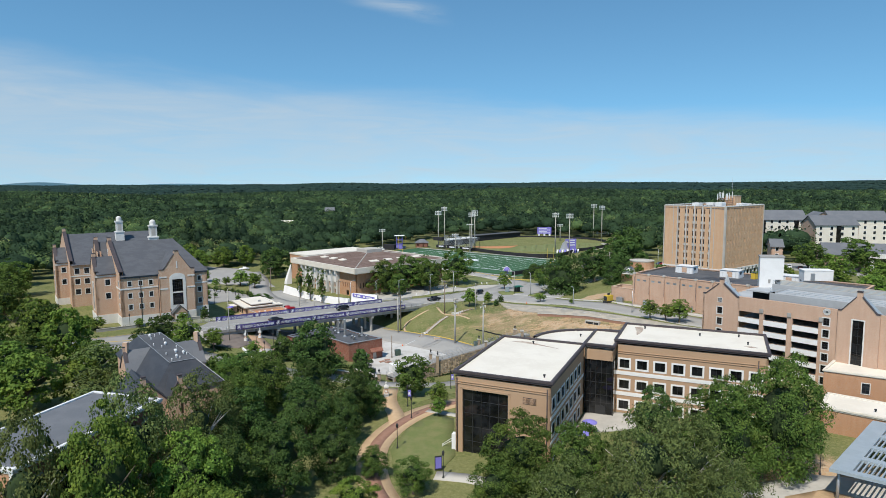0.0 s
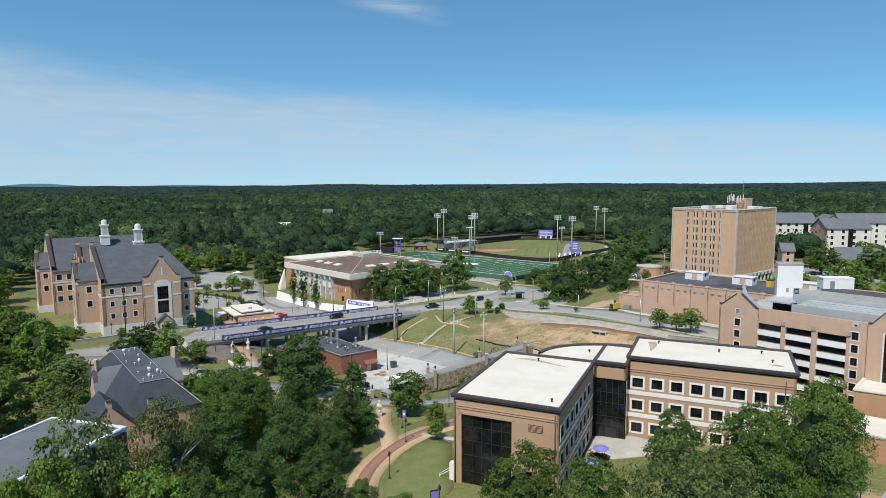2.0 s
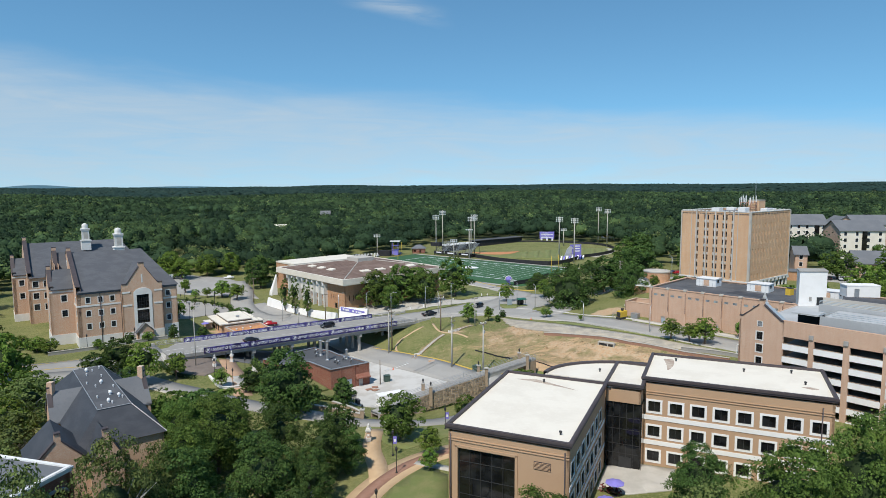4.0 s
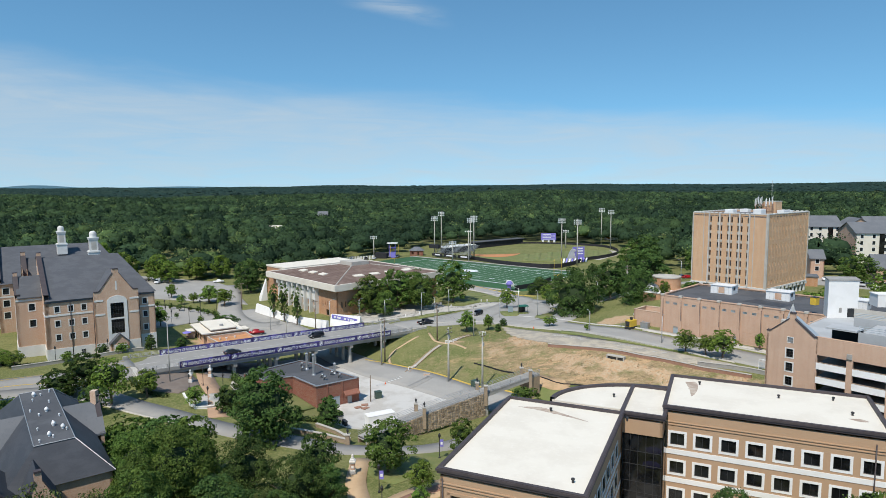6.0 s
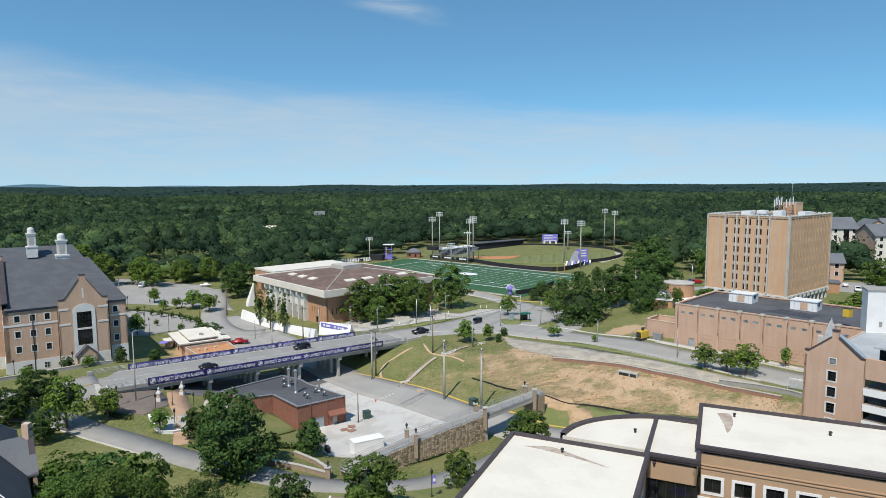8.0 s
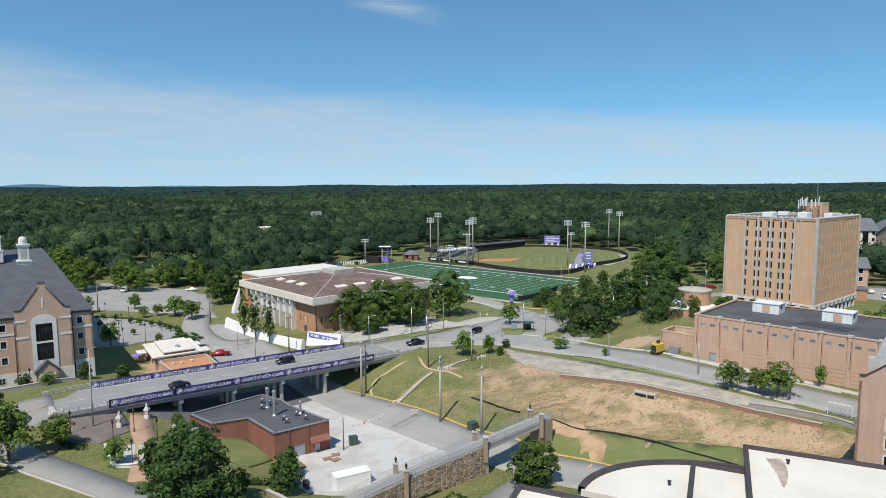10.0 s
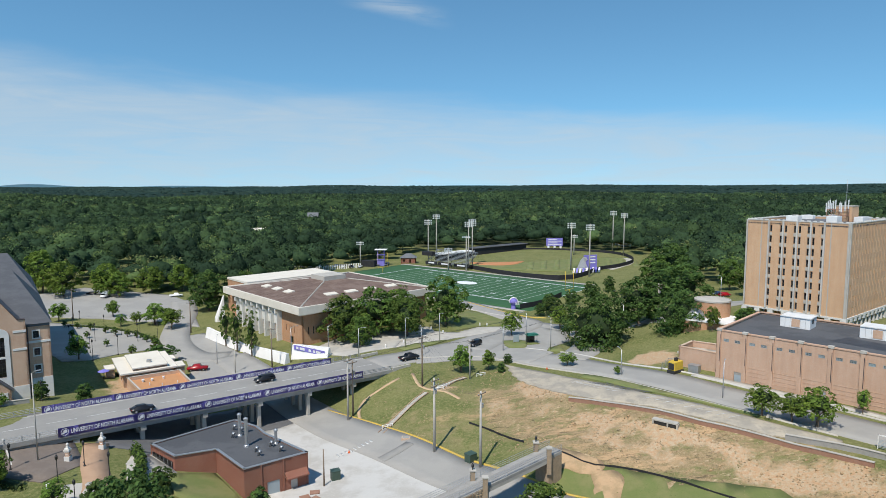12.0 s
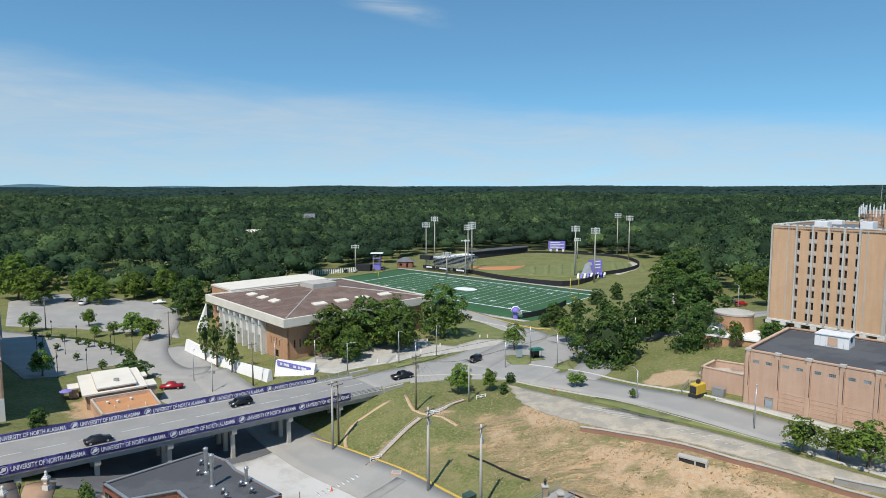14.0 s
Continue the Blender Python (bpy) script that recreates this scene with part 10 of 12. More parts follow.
def scatter(y0, y1, spacing, spread_x, keep_out):
    """Even but irregular spots in a wedge ahead of the camera."""
    ys_ = np.arange(y0, y1, spacing)
    pts = []
    for y in ys_:
        half = spread_x(y)
        xs_ = np.arange(-half, half, spacing)
        pts.append(np.stack([xs_ + rng.uniform(-0.48, 0.48, len(xs_)) * spacing, y + rng.uniform(-0.48, 0.48, len(xs_)) * spacing], -1))
    p = np.vstack(pts)
    for poly in keep_out:
        p = p[~in_poly(p[:, 0], p[:, 1], poly)]
    return p


CLEAR = [
    [(-184, 300), (-200, 374), (-150, 376), (-122, 372), (-100, 372), (-70, 395), (-60, 430), (-40, 462), (-18, 500), (20, 545), (70, 548), (120, 520), (136, 490), (128, 430), (100, 398), (84, 370), (100, 360), (132, 352), (140, 300), (172, 282), (185, 240), (150, 150), (-260, 100)],
    [(74, 378), (108, 486), (132, 506), (140, 456), (118, 384), (88, 368)],
    [(176, 300), (196, 360), (280, 420), (330, 380), (250, 240), (185, 240)],
    [(-430, 900), (-250, 905), (-240, 960), (-440, 950)], [(-165, 808), (-150, 800), (-146, 836), (-166, 838)], [(-215, 640), (-160, 636), (-150, 672), (-210, 680)],
]


def woods(name, p, h, r, boughs, sprays, leaf, dome, label, mat="woods_leaf", vary=1.0):
    """A stretch of woodland: for each tree a crown swollen by its boughs and coated with leaf sprays."""
    k = len(p)
    z = heights(p[:, 0], p[:, 1])
    drift = np.sin(p[:, 0] / 47 + 2 * np.sin(p[:, 1] / 83)) * np.sin(p[:, 1] / 61 + 1.5 * np.sin(p[:, 0] / 97))
    pick = rng.random(k)
    pine, fresh = pick < 0.10, pick > 0.93
    hh = h * (1 + vary * (np.where(pine, 0.22, 0.0) + rng.uniform(-0.28, 0.22, k) + 0.16 * drift))
    rr = r * rng.uniform(0.75, 1.35, k) * np.where(pine, 0.62, 1.0)
    tone = np.clip(0.40 + 0.11 * rng.normal(size=k) + 0.14 * np.sin(p[:, 0] / 90 + 1) * np.sin(p[:, 1] / 120) + 0.14 * drift, 0, 0.8)
    tone = np.where(pine, tone * 0.35, np.where(fresh, 0.7 + 0.3 * rng.random(k), tone))
    bv, bq = dome
    nb = len(bv)
    unit = bv / np.linalg.norm(bv, axis=1)[:, None]
    # boughs swell the crown where they point
    az = np.arange(boughs) * 2.39996 + rng.uniform(0, 6.28, (k, 1)) + rng.uniform(-0.4, 0.4, (k, boughs))
    up = np.linspace(-0.5, 0.98, boughs) + rng.uniform(-0.1, 0.1, (k, boughs))
    side = np.sqrt(np.clip(1 - up * up, 0.02, 1))
    bough = np.stack([np.cos(az) * side, np.sin(az) * side, up], -1)
    bough /= np.linalg.norm(bough, axis=2)[..., None]
    reach = rng.uniform(0.16, 0.46, az.shape)

    def swell(d):
        """How far the crown reaches along the directions d, one row of them a tree."""
        return 0.76 + (np.exp((np.einsum("knc,kbc->knb", d, bough) - 1) / 0.085) * reach[:, None, :]).max(2)

    def on_crown(d, grow):
        f = swell(d) * grow
        low = np.maximum(d[..., 2], -0.55)
        return np.stack([p[:, None, 0] + d[..., 0] * rr[:, None] * f, p[:, None, 1] + d[..., 1] * rr[:, None] * f, z[:, None] + hh[:, None] * (0.54 + 0.42 * low * f)], -1)

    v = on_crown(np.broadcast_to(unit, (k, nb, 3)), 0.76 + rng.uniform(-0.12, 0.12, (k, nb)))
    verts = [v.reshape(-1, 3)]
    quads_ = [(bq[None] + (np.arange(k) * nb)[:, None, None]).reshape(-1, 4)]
    # domes tinted darker than their sprays, as shade between the boughs
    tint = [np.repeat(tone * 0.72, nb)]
    if sprays:
        c = on_crown(bough, 0.76)
        d = rng.normal(size=(k, c.shape[1], sprays, 3))
        d[..., 2] = np.abs(d[..., 2]) - 0.3
        d /= np.linalg.norm(d, axis=3)[..., None]
        lr = rr[:, None, None] * rng.uniform(0.28, 0.5, (*az.shape, 1)) * rng.uniform(0.75, 1.15, d.shape[:3])
        pos = (c[:, :, None, :] + d * lr[..., None] * np.array([1, 1, 0.72])).reshape(-1, 3)
        nrm = (0.8 * d + 0.36 * rng.normal(size=d.shape) + np.array([0, -0.08, 0.36])).reshape(-1, 3)
        nrm /= np.linalg.norm(nrm, axis=1)[:, None]
        lv, lq = leaf_quads(pos, nrm, leaf * rng.uniform(0.6, 1.4, len(pos)))
        quads_.append(lq + len(verts[0]))
        verts.append(lv)
        each = np.repeat(tone, c.shape[1] * sprays) + 0.06 * rng.normal(size=len(pos))
        tint.append(np.repeat(np.clip(each, 0, 1), 4))
    vv, qq = np.vstack(verts), np.vstack(quads_)
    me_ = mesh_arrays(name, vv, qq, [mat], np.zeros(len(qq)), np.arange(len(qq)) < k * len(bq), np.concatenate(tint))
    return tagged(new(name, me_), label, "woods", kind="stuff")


near = scatter(285, 620, 11.8, lambda y: 0.78 * y + 30, CLEAR)
woods("woods", near, 15.0, 7.4, 11, 14, 0.95, ball(8, 6), "dense broadleaf woods at the edge of the campus")
side = scatter(150, 285, 11.5, lambda y: 0.8 * y + 60, CLEAR + [[(-176, 100), (-188, 286), (400, 286), (400, 100)], [(-260, 100), (-260, 118), (-170, 152), (-170, 132)]])
woods("woods", side, 13.0, 6.2, 9, 13, 0.95, ball(8, 6), "broadleaf woods beside the gabled hall")
middle = scatter(620, 1050, 14.0, lambda y: 0.74 * y, CLEAR)
woods("woods", middle, 15.5, 9.6, 8, 8, 1.5, ball(7, 5), "unbroken green woods beyond the playing fields", vary=0.9)
far = scatter(1050, 2100, 16.0, lambda y: 0.74 * y, CLEAR)
woods("woods", far, 15.5, 11.5, 5, 3, 2.4, ball(5, 4), "distant wooded country", vary=0.7)
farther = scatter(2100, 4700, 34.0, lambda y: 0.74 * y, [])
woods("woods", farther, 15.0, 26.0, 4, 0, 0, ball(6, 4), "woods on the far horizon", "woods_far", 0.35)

# the line of hills past the woods, distance haze painted in as blue
ridge_x = np.linspace(-4400, 4400, 120)
ridge_z = 36 + 5 * np.sin(ridge_x / 420) + 4 * np.sin(ridge_x / 170 + 1) + 26 * np.exp(-((ridge_x + 3150) / 330) ** 2)
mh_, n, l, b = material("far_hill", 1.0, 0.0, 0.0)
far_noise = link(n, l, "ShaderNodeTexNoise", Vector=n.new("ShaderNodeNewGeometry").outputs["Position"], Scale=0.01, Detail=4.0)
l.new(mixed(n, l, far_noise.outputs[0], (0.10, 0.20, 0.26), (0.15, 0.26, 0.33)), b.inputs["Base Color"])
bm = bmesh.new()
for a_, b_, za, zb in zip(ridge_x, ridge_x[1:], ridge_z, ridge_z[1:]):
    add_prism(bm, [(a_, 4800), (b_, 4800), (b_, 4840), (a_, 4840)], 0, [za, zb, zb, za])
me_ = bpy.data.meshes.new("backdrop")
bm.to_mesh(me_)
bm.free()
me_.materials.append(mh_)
tagged(new("backdrop", me_), "low line of hills at the horizon in painted haze blue", "hills", kind="structure")

# ---- footbridge on its stone ramp ----
FB = [(-16, 150.5, 1.9), (-11, 155.4, 2.5), (-5, 160.4, 3.1), (2, 165.8, 3.7), (8.6, 170.8, 4.2), (16, 176.6, 4.7), (22.5, 181.8, 5.1)]
fb_line = curve([p[:2] for p in FB], 1.5)
fb_s = np.r_[0, np.cumsum(np.linalg.norm(np.diff(fb_line, axis=0), axis=1))]
fb_z = np.interp(fb_line[:, 0], [p[0] for p in FB], [p[2] for p in FB])
FBW = 3.0
fl, fr_ = offset(fb_line, FBW / 2), offset(fb_line, -FBW / 2)
foot = thing("footbridge", "narrow footbridge on a rubble stone ramp with rails", "bridge", kind="structure")
bm = bmesh.new()
rows = [[bm.verts.new((*p, z)) for p, z in zip(side_, fb_z)] for side_ in (fl, fr_)]
low = [[bm.verts.new((*p, z - 0.5)) for p, z in zip(side_, fb_z)] for side_ in (fl, fr_)]
for i in range(len(fb_line) - 1):
    bm.faces.new((rows[1][i], rows[1][i + 1], rows[0][i + 1], rows[0][i]))
    bm.faces.new((low[0][i], low[0][i + 1], low[1][i + 1], low[1][i]))
    bm.faces.new((rows[0][i], rows[0][i + 1], low[0][i + 1], low[0][i]))
    bm.faces.new((low[1][i], low[1][i + 1], rows[1][i + 1], rows[1][i]))
part("deck", bm, "concrete_grey", foot)
bm = bmesh.new()
pad = [offset(fb_line, 0.55), offset(fb_line, -0.55)]
rows = [[bm.verts.new((*p, z + 0.012)) for p, z in zip(side_, fb_z)] for side_ in pad]
for i in range(len(fb_line) - 1):
    bm.faces.new((rows[1][i], rows[1][i + 1], rows[0][i + 1], rows[0][i]))
part("tread_strip", bm, "asphalt", foot, "dark worn strip down the middle")
i_pier = int(np.argmin(np.hypot(fb_line[:, 0] - 8.6, fb_line[:, 1] - 170.8)))
i_far = int(np.argmin(np.hypot(fb_line[:, 0] - 19.6, fb_line[:, 1] - 179.5)))


def rubble_wall(name, a, b, za, zb, ga, gb, parent, depth=0.5):
    """A wall of rough stones: a mortar core with uneven blocks proud of it on the outer face."""
    a, b = V2(a), V2(b)
    L = float(np.linalg.norm(b - a))
    d_ = (b - a) / L
    o_ = V2((d_[1], -d_[0]))
    bm = bmesh.new()
    add_prism(bm, [a, b, b - o_ * depth, a - o_ * depth], [ga, gb, gb, ga], [za, zb, zb, za])
    core_ = part(name, bm, "concrete_grey", parent)
    u = 0.0
    while u < L - 0.15:
        w_ = float(rng.uniform(0.35, 0.75))
        w_ = min(w_, L - u)
        z0 = ga + (gb - ga) * u / L
        z1 = za + (zb - za) * u / L
        z = max(z0, z1 - 6)
        while z < z1 - 0.12:
            h_ = min(float(rng.uniform(0.3, 0.7)), z1 - z)
            proud = float(rng.uniform(0.05, 0.14))
            bm = bmesh.new()
            g_ = 0.025
            j = rng.uniform(-0.05, 0.05, 4)
            q = [(u + g_ + abs(j[0]), z + g_), (u + w_ - g_, z + g_ + abs(j[1])), (u + w_ - g_ - abs(j[2]), z + h_ - g_), (u + g_, z + h_ - g_ - abs(j[3]))]
            f0 = [bm.verts.new((*(a + d_ * s + o_ * proud), zz)) for s, zz in [(q[k][0] + (0.05 if k in (0, 3) else -0.05), q[k][1] + (0.05 if k < 2 else -0.05)) for k in range(4)]]
            f1 = [bm.verts.new((*(a + d_ * s), zz)) for s, zz in q]
            bm.faces.new(f0)
            for k in range(4):
                bm.faces.new((f1[k], f1[(k + 1) % 4], f0[(k + 1) % 4], f0[k]))
            bmesh.ops.recalc_face_normals(bm, faces=bm.faces[:])
            part("stone", bm, "rubble", core_)
            z += h_
        u += w_
    return core_


step_ = 4
for i in range(0, i_pier, step_):
    j = min(i + step_, i_pier)
    for side_, flip in ((fr_, False), (fl, True)):
        p, q = side_[i], side_[j]
        g0, g1 = TH(*p) - 0.4, TH(*q) - 0.4
        za, zb = fb_z[i] - 0.05, fb_z[j] - 0.05
        if flip:
            bm = bmesh.new()
            d_ = (q - p) / np.linalg.norm(q - p)
            o_ = V2((d_[1], -d_[0]))
            add_prism(bm, [p, q, q + o_ * 0.4, p + o_ * 0.4], [g0, g1, g1, g0], [za - 0.46, zb - 0.46, zb - 0.46, za - 0.46])
            part("wall", bm, "stone", foot)
        else:
            rubble_wall("wall", p, q, za, zb, g0, g1, foot)
bm = bmesh.new()
add_prism(bm, [fl[i_pier], fr_[i_pier], fr_[i_pier + 1] * 0.5 + fr_[i_pier] * 0.5, fl[i_pier + 1] * 0.5 + fl[i_pier] * 0.5], -3, fb_z[i_pier] - 0.05)
part("pier", bm, "concrete", foot, "pale concrete pier")
bm = bmesh.new()
add_prism(bm, [fl[i_far], fr_[i_far], fr_[-1], fl[-1]], -1.5, [fb_z[i_far] - 0.5, fb_z[i_far] - 0.5, fb_z[-1] - 0.5, fb_z[-1] - 0.5])
part("abutment", bm, "stone", foot, "stone abutment")
bm = bmesh.new()
for side_ in (fl, fr_):
    add_prism(bm, [side_[i_pier], side_[i_far], side_[i_far] * 0.88 + fb_line[i_far] * 0.12, side_[i_pier] * 0.88 + fb_line[i_pier] * 0.12], [fb_z[i_pier] - 1.1, fb_z[i_far] - 1.1, fb_z[i_far] - 1.1, fb_z[i_pier] - 1.1], [fb_z[i_pier] - 0.5, fb_z[i_far] - 0.5, fb_z[i_far] - 0.5, fb_z[i_pier] - 0.5])
part("beam", bm, "concrete", foot)
for side_ in (offset(fb_line, FBW / 2 - 0.12), offset(fb_line, -FBW / 2 + 0.12)):
    for h in (0.35, 0.7, 1.05):
        bm = bmesh.new()
        add_tube(bm, [(*p, z + h) for p, z in zip(side_, fb_z)], 0.035, 5)
        part("rail", bm, "metal_grey", foot)
    for i in range(0, len(fb_line), 2):
        bm = bmesh.new()
        add_box(bm, side_[i][0] - 0.03, side_[i][0] + 0.03, side_[i][1] - 0.03, side_[i][1] + 0.03, fb_z[i], fb_z[i] + 1.08)
        part("baluster", bm, "metal_grey", foot)


def stone_pillar(x, y, z, h=2.2, w=0.7, lamp=True, deep=3.0):
    t = thing("stone_pillar", "square stone pillar with a cap and lantern", "pillar", "stone pillars")
    bm = bmesh.new()
    add_box(bm, x - w / 2, x + w / 2, y - w / 2, y + w / 2, z - deep, z + h)
    part("shaft", bm, "stone", t)
    bm = bmesh.new()
    add_box(bm, x - w / 2 - 0.12, x + w / 2 + 0.12, y - w / 2 - 0.12, y + w / 2 + 0.12, z + h, z + h + 0.2)
    part("cap", bm, "concrete", t)
    if lamp:
        bm = bmesh.new()
        add_lathe(bm, [(0.1, 0), (0.08, 0.25), (0.2, 0.45), (0.24, 0.8), (0.1, 0.95), (0.03, 1.15)], 8, (x, y, z + h + 0.2))
        part("lantern", bm, "metal_dark", t)


for i in (int(len(fb_line) * 0.3), i_pier, i_far):
    for side_ in (fl, fr_):
        stone_pillar(side_[i][0], side_[i][1], fb_z[i], 1.5, 0.75, side_ is fl or i < i_pier)


def gate_pillar(x, y, h=4.6, w=1.15):
    """A tall pale gate pillar: plinth, panelled shaft, cornice and finial."""
    z = TH(x, y)
    t = thing("gate_pillar", "tall brick and white stone gate pillar with a finial", "pillar", "gate pillars")
    bm = bmesh.new()
    add_box(bm, x - w * 0.72, x + w * 0.72, y - w * 0.72, y + w * 0.72, z - 0.4, z + 0.9)
    part("plinth", bm, "stone_white", t)
    bm = bmesh.new()
    add_box(bm, x - w / 2, x + w / 2, y - w / 2, y + w / 2, z + 0.9, z + h - 0.6)
    sh_ = part("shaft", bm, "brick_rose", t)
    for dx, dy in ((0, -1), (0, 1), (-1, 0), (1, 0)):
        bm = bmesh.new()
        ex, ey = (w * 0.3, 0.04) if dx == 0 else (0.04, w * 0.3)
        add_box(bm, x + dx * w / 2 - ex, x + dx * w / 2 + ex, y + dy * w / 2 - ey, y + dy * w / 2 + ey, z + 1.2, z + h - 1.0)
        part("panel", bm, "white", sh_)
    bm = bmesh.new()
    for s, z0, z1 in ((0.62, h - 0.6, h - 0.4), (0.75, h - 0.4, h - 0.15), (0.55, h - 0.15, h + 0.1), (0.3, h + 0.1, h + 0.4)):
        add_box(bm, x - w * s, x + w * s, y - w * s, y + w * s, z + z0, z + z1)
    add_lathe(bm, [(0.12, 0), (0.24, 0.2), (0.2, 0.42), (0.04, 0.6)], 10, (x, y, z + h + 0.4))
    part("cap", bm, "stone_white", t)


gate_pillar(-15.4, 133.6, 2.6, 0.7)
gate_pillar(-62.2, 181.6, 2.3, 0.65)
gate_pillar(-59.8, 188.0, 2.3, 0.65)
for x, y in ((-12.6, 148.6), (-18.6, 148.8)):
    stone_pillar(x, y, TH(x, y), 2.0, 0.8, True, 0.6)


def run_wall(name, label, pts, h, mat, thick=0.45, top="concrete", kind="", ground=None, cap=True):
    """A garden or retaining wall along a line, its top following the ground."""
    line = curve(pts, 3.0)
    t = thing(name, label, "wall", kind=kind)
    lo_, ro_ = offset(line, thick / 2), offset(line, -thick / 2)
    zs = heights(line[:, 0], line[:, 1]) if ground is None else np.full(len(line), ground)
    for lift0, lift1, mt, nm, ex in ((-1.2, h, mat, "body", 0.0),) + (((h, h + 0.12, top, "coping", 0.08),) if cap else ()):
        bm = bmesh.new()
        l2, r2 = offset(line, thick / 2 + ex), offset(line, -thick / 2 - ex)
        A = [[bm.verts.new((*p, z + k)) for p, z in zip(s, zs)] for s, k in ((l2, lift0), (l2, lift1), (r2, lift1), (r2, lift0))]
        for i in range(len(line) - 1):
            for k in range(4):
                bm.faces.new((A[k][i], A[k][i + 1], A[(k + 1) % 4][i + 1], A[(k + 1) % 4][i]))
        bm.faces.new([A[k][0] for k in range(4)])
        bm.faces.new([A[k][-1] for k in range(4)][::-1])
        bmesh.ops.recalc_face_normals(bm, faces=bm.faces[:])
        part(nm, bm, mt, t)
    return t


run_wall("garden_wall", "low curved stone wall beside the gate steps", [(-19, 149.5), (-24, 151.5), (-31, 153), (-40, 158)], 0.9, "stone")
run_wall("garden_wall", "low stone wall beside the service yard", [(-18.5, 150.5), (-22, 156), (-27, 160)], 0.8, "stone")
run_wall("retaining_wall", "low reddish retaining wall along the parched slope", [(29.4, 204.3), (36.2, 199.6), (41.2, 195.8), (47.0, 190.6), (53.4, 185.3), (59.2, 181.2), (64.8, 175.4), (69.6, 169.8)], 0.75, "paving_red", 0.4, "concrete", "structure")
run_wall("retaining_wall", "grey stained concrete retaining wall by the road bend", [(62, 181), (68, 176), (72.5, 171.5), (75, 166), (76, 160)], 0.9, "concrete_grey", 0.4, "concrete", "structure")
inlet = thing("drain_inlet", "broken concrete drain opening in the slope", "drain")
bm = bmesh.new()
c_ = V2((44.6, 189.6))
e_ = V2((0.8, -0.6))
for u0, u1, z0, z1 in ((-2.4, 2.2, 6.75, 7.0), (-2.4, -2.1, 4.6, 6.75), (2.0, 2.3, 4.6, 6.75), (0.3, 0.55, 5.6, 6.75), (-2.4, 2.4, 4.2, 5.6)):
    o_ = V2((-0.6, -0.8))
    add_prism(bm, [c_ + e_ * u0 + o_ * 0.9, c_ + e_ * u1 + o_ * 0.9, c_ + e_ * u1 - o_ * 0.4, c_ + e_ * u0 - o_ * 0.4], z0, z1)
part("frame", bm, "concrete", inlet)
# a black block painted as the darkness inside the drain
bm = bmesh.new()
add_prism(bm, [c_ - e_ * 2.1 + o_ * 0.75, c_ + e_ * 2.0 + o_ * 0.75, c_ + e_ * 2.0, c_ - e_ * 2.1], 5.6, 6.75)
part("opening", bm, "void", inlet)

# silt fences on the slope
def silt(pts):
    run_wall("silt_fence", "sagging black silt fence on the slope", pts, 0.4, "fence_black", 0.06, cap=False)


silt([(8.5, 203.9), (11.5, 201.3), (14.6, 197.8), (18.5, 192.6)])
silt([(23.6, 186.6), (26.2, 184.4), (29.5, 181.6), (36, 179.7), (42.6, 175.2), (49.2, 169.6), (53, 165.6)])

# earth steps with timber sides down the grassy knoll
def steps(pts, name, label, rails=True):
    line = curve(pts, 0.55)
    t = thing(name, label, "steps")
    zs = heights(line[:, 0], line[:, 1])
    lo_, ro_ = offset(line, 0.48), offset(line, -0.48)
    for i in range(0, len(line) - 1):
        bm = bmesh.new()
        z = max(zs[i], zs[i + 1]) + 0.12
        add_prism(bm, [lo_[i], lo_[i + 1], ro_[i + 1], ro_[i]], z - 0.5, z)
        part("step", bm, "concrete", t)
    if rails:
        for s in (0.62, -0.62):
            ln = offset(line, s)
            bm = bmesh.new()
            add_tube(bm, [(*p, h + 0.3) for p, h in zip(ln, zs)], 0.09, 5)
            part("timber_edge", bm, "paving_brown", t)


steps([(-10.4, 206), (-7.8, 210.2), (-3.6, 216.2), (-0.9, 219.9)], "garden_steps", "steep concrete steps with timber edges on the knoll")
steps([(3.6, 223), (5.4, 225.6), (8.6, 227.7)], "garden_steps", "short flight of concrete steps on the knoll")
ribbon("walk", [(-15, 211.6), (-16.6, 217.4), (-16, 222.2), (-12.6, 225.4), (-8, 229.3)], 0.7, "paving_tan", label="narrow worn path up the bank", category="path", lift=0.1)
ribbon("walk", [(-4.8, 231.5), (-2.6, 224.2), (0.9, 221), (3.6, 219.6), (6.7, 214.9)], 0.75, "paving_tan", label="narrow worn path over the knoll", category="path", lift=0.1)
ribbon("walk", [(0.9, 221), (3.6, 224.6)], 1.1, "concrete", label="worn path between the steps", category="path", lift=0.12)
for p, e in (((1.8, 221.4), 0.2), ((3.8, 222.6), 0.9), ((-9.1, 208.0), 0.5), ((12.4, 228.1), 0.5)):
    t = thing("hand_rail", "white timber barrier at the steps", "rail", "white barriers on the knoll")
    z = TH(*p)
    bm = bmesh.new()
    c_, s_ = math.cos(e), math.sin(e)
    for k in (-1.2, 0, 1.2):
        add_box(bm, p[0] + k * c_ - 0.07, p[0] + k * c_ + 0.07, p[1] + k * s_ - 0.07, p[1] + k * s_ + 0.07, z - 0.2, z + 0.85)
    add_tube(bm, [(p[0] - 1.3 * c_, p[1] - 1.3 * s_, z + 0.8), (p[0] + 1.3 * c_, p[1] + 1.3 * s_, z + 0.8)], 0.08, 5)
    add_tube(bm, [(p[0] - 1.3 * c_, p[1] - 1.3 * s_, z + 0.4), (p[0] + 1.3 * c_, p[1] + 1.3 * s_, z + 0.4)], 0.07, 5)
    part("rail", bm, "white", t)
mh = thing("utility_box", "low brick utility box sunk in the bank", "box")
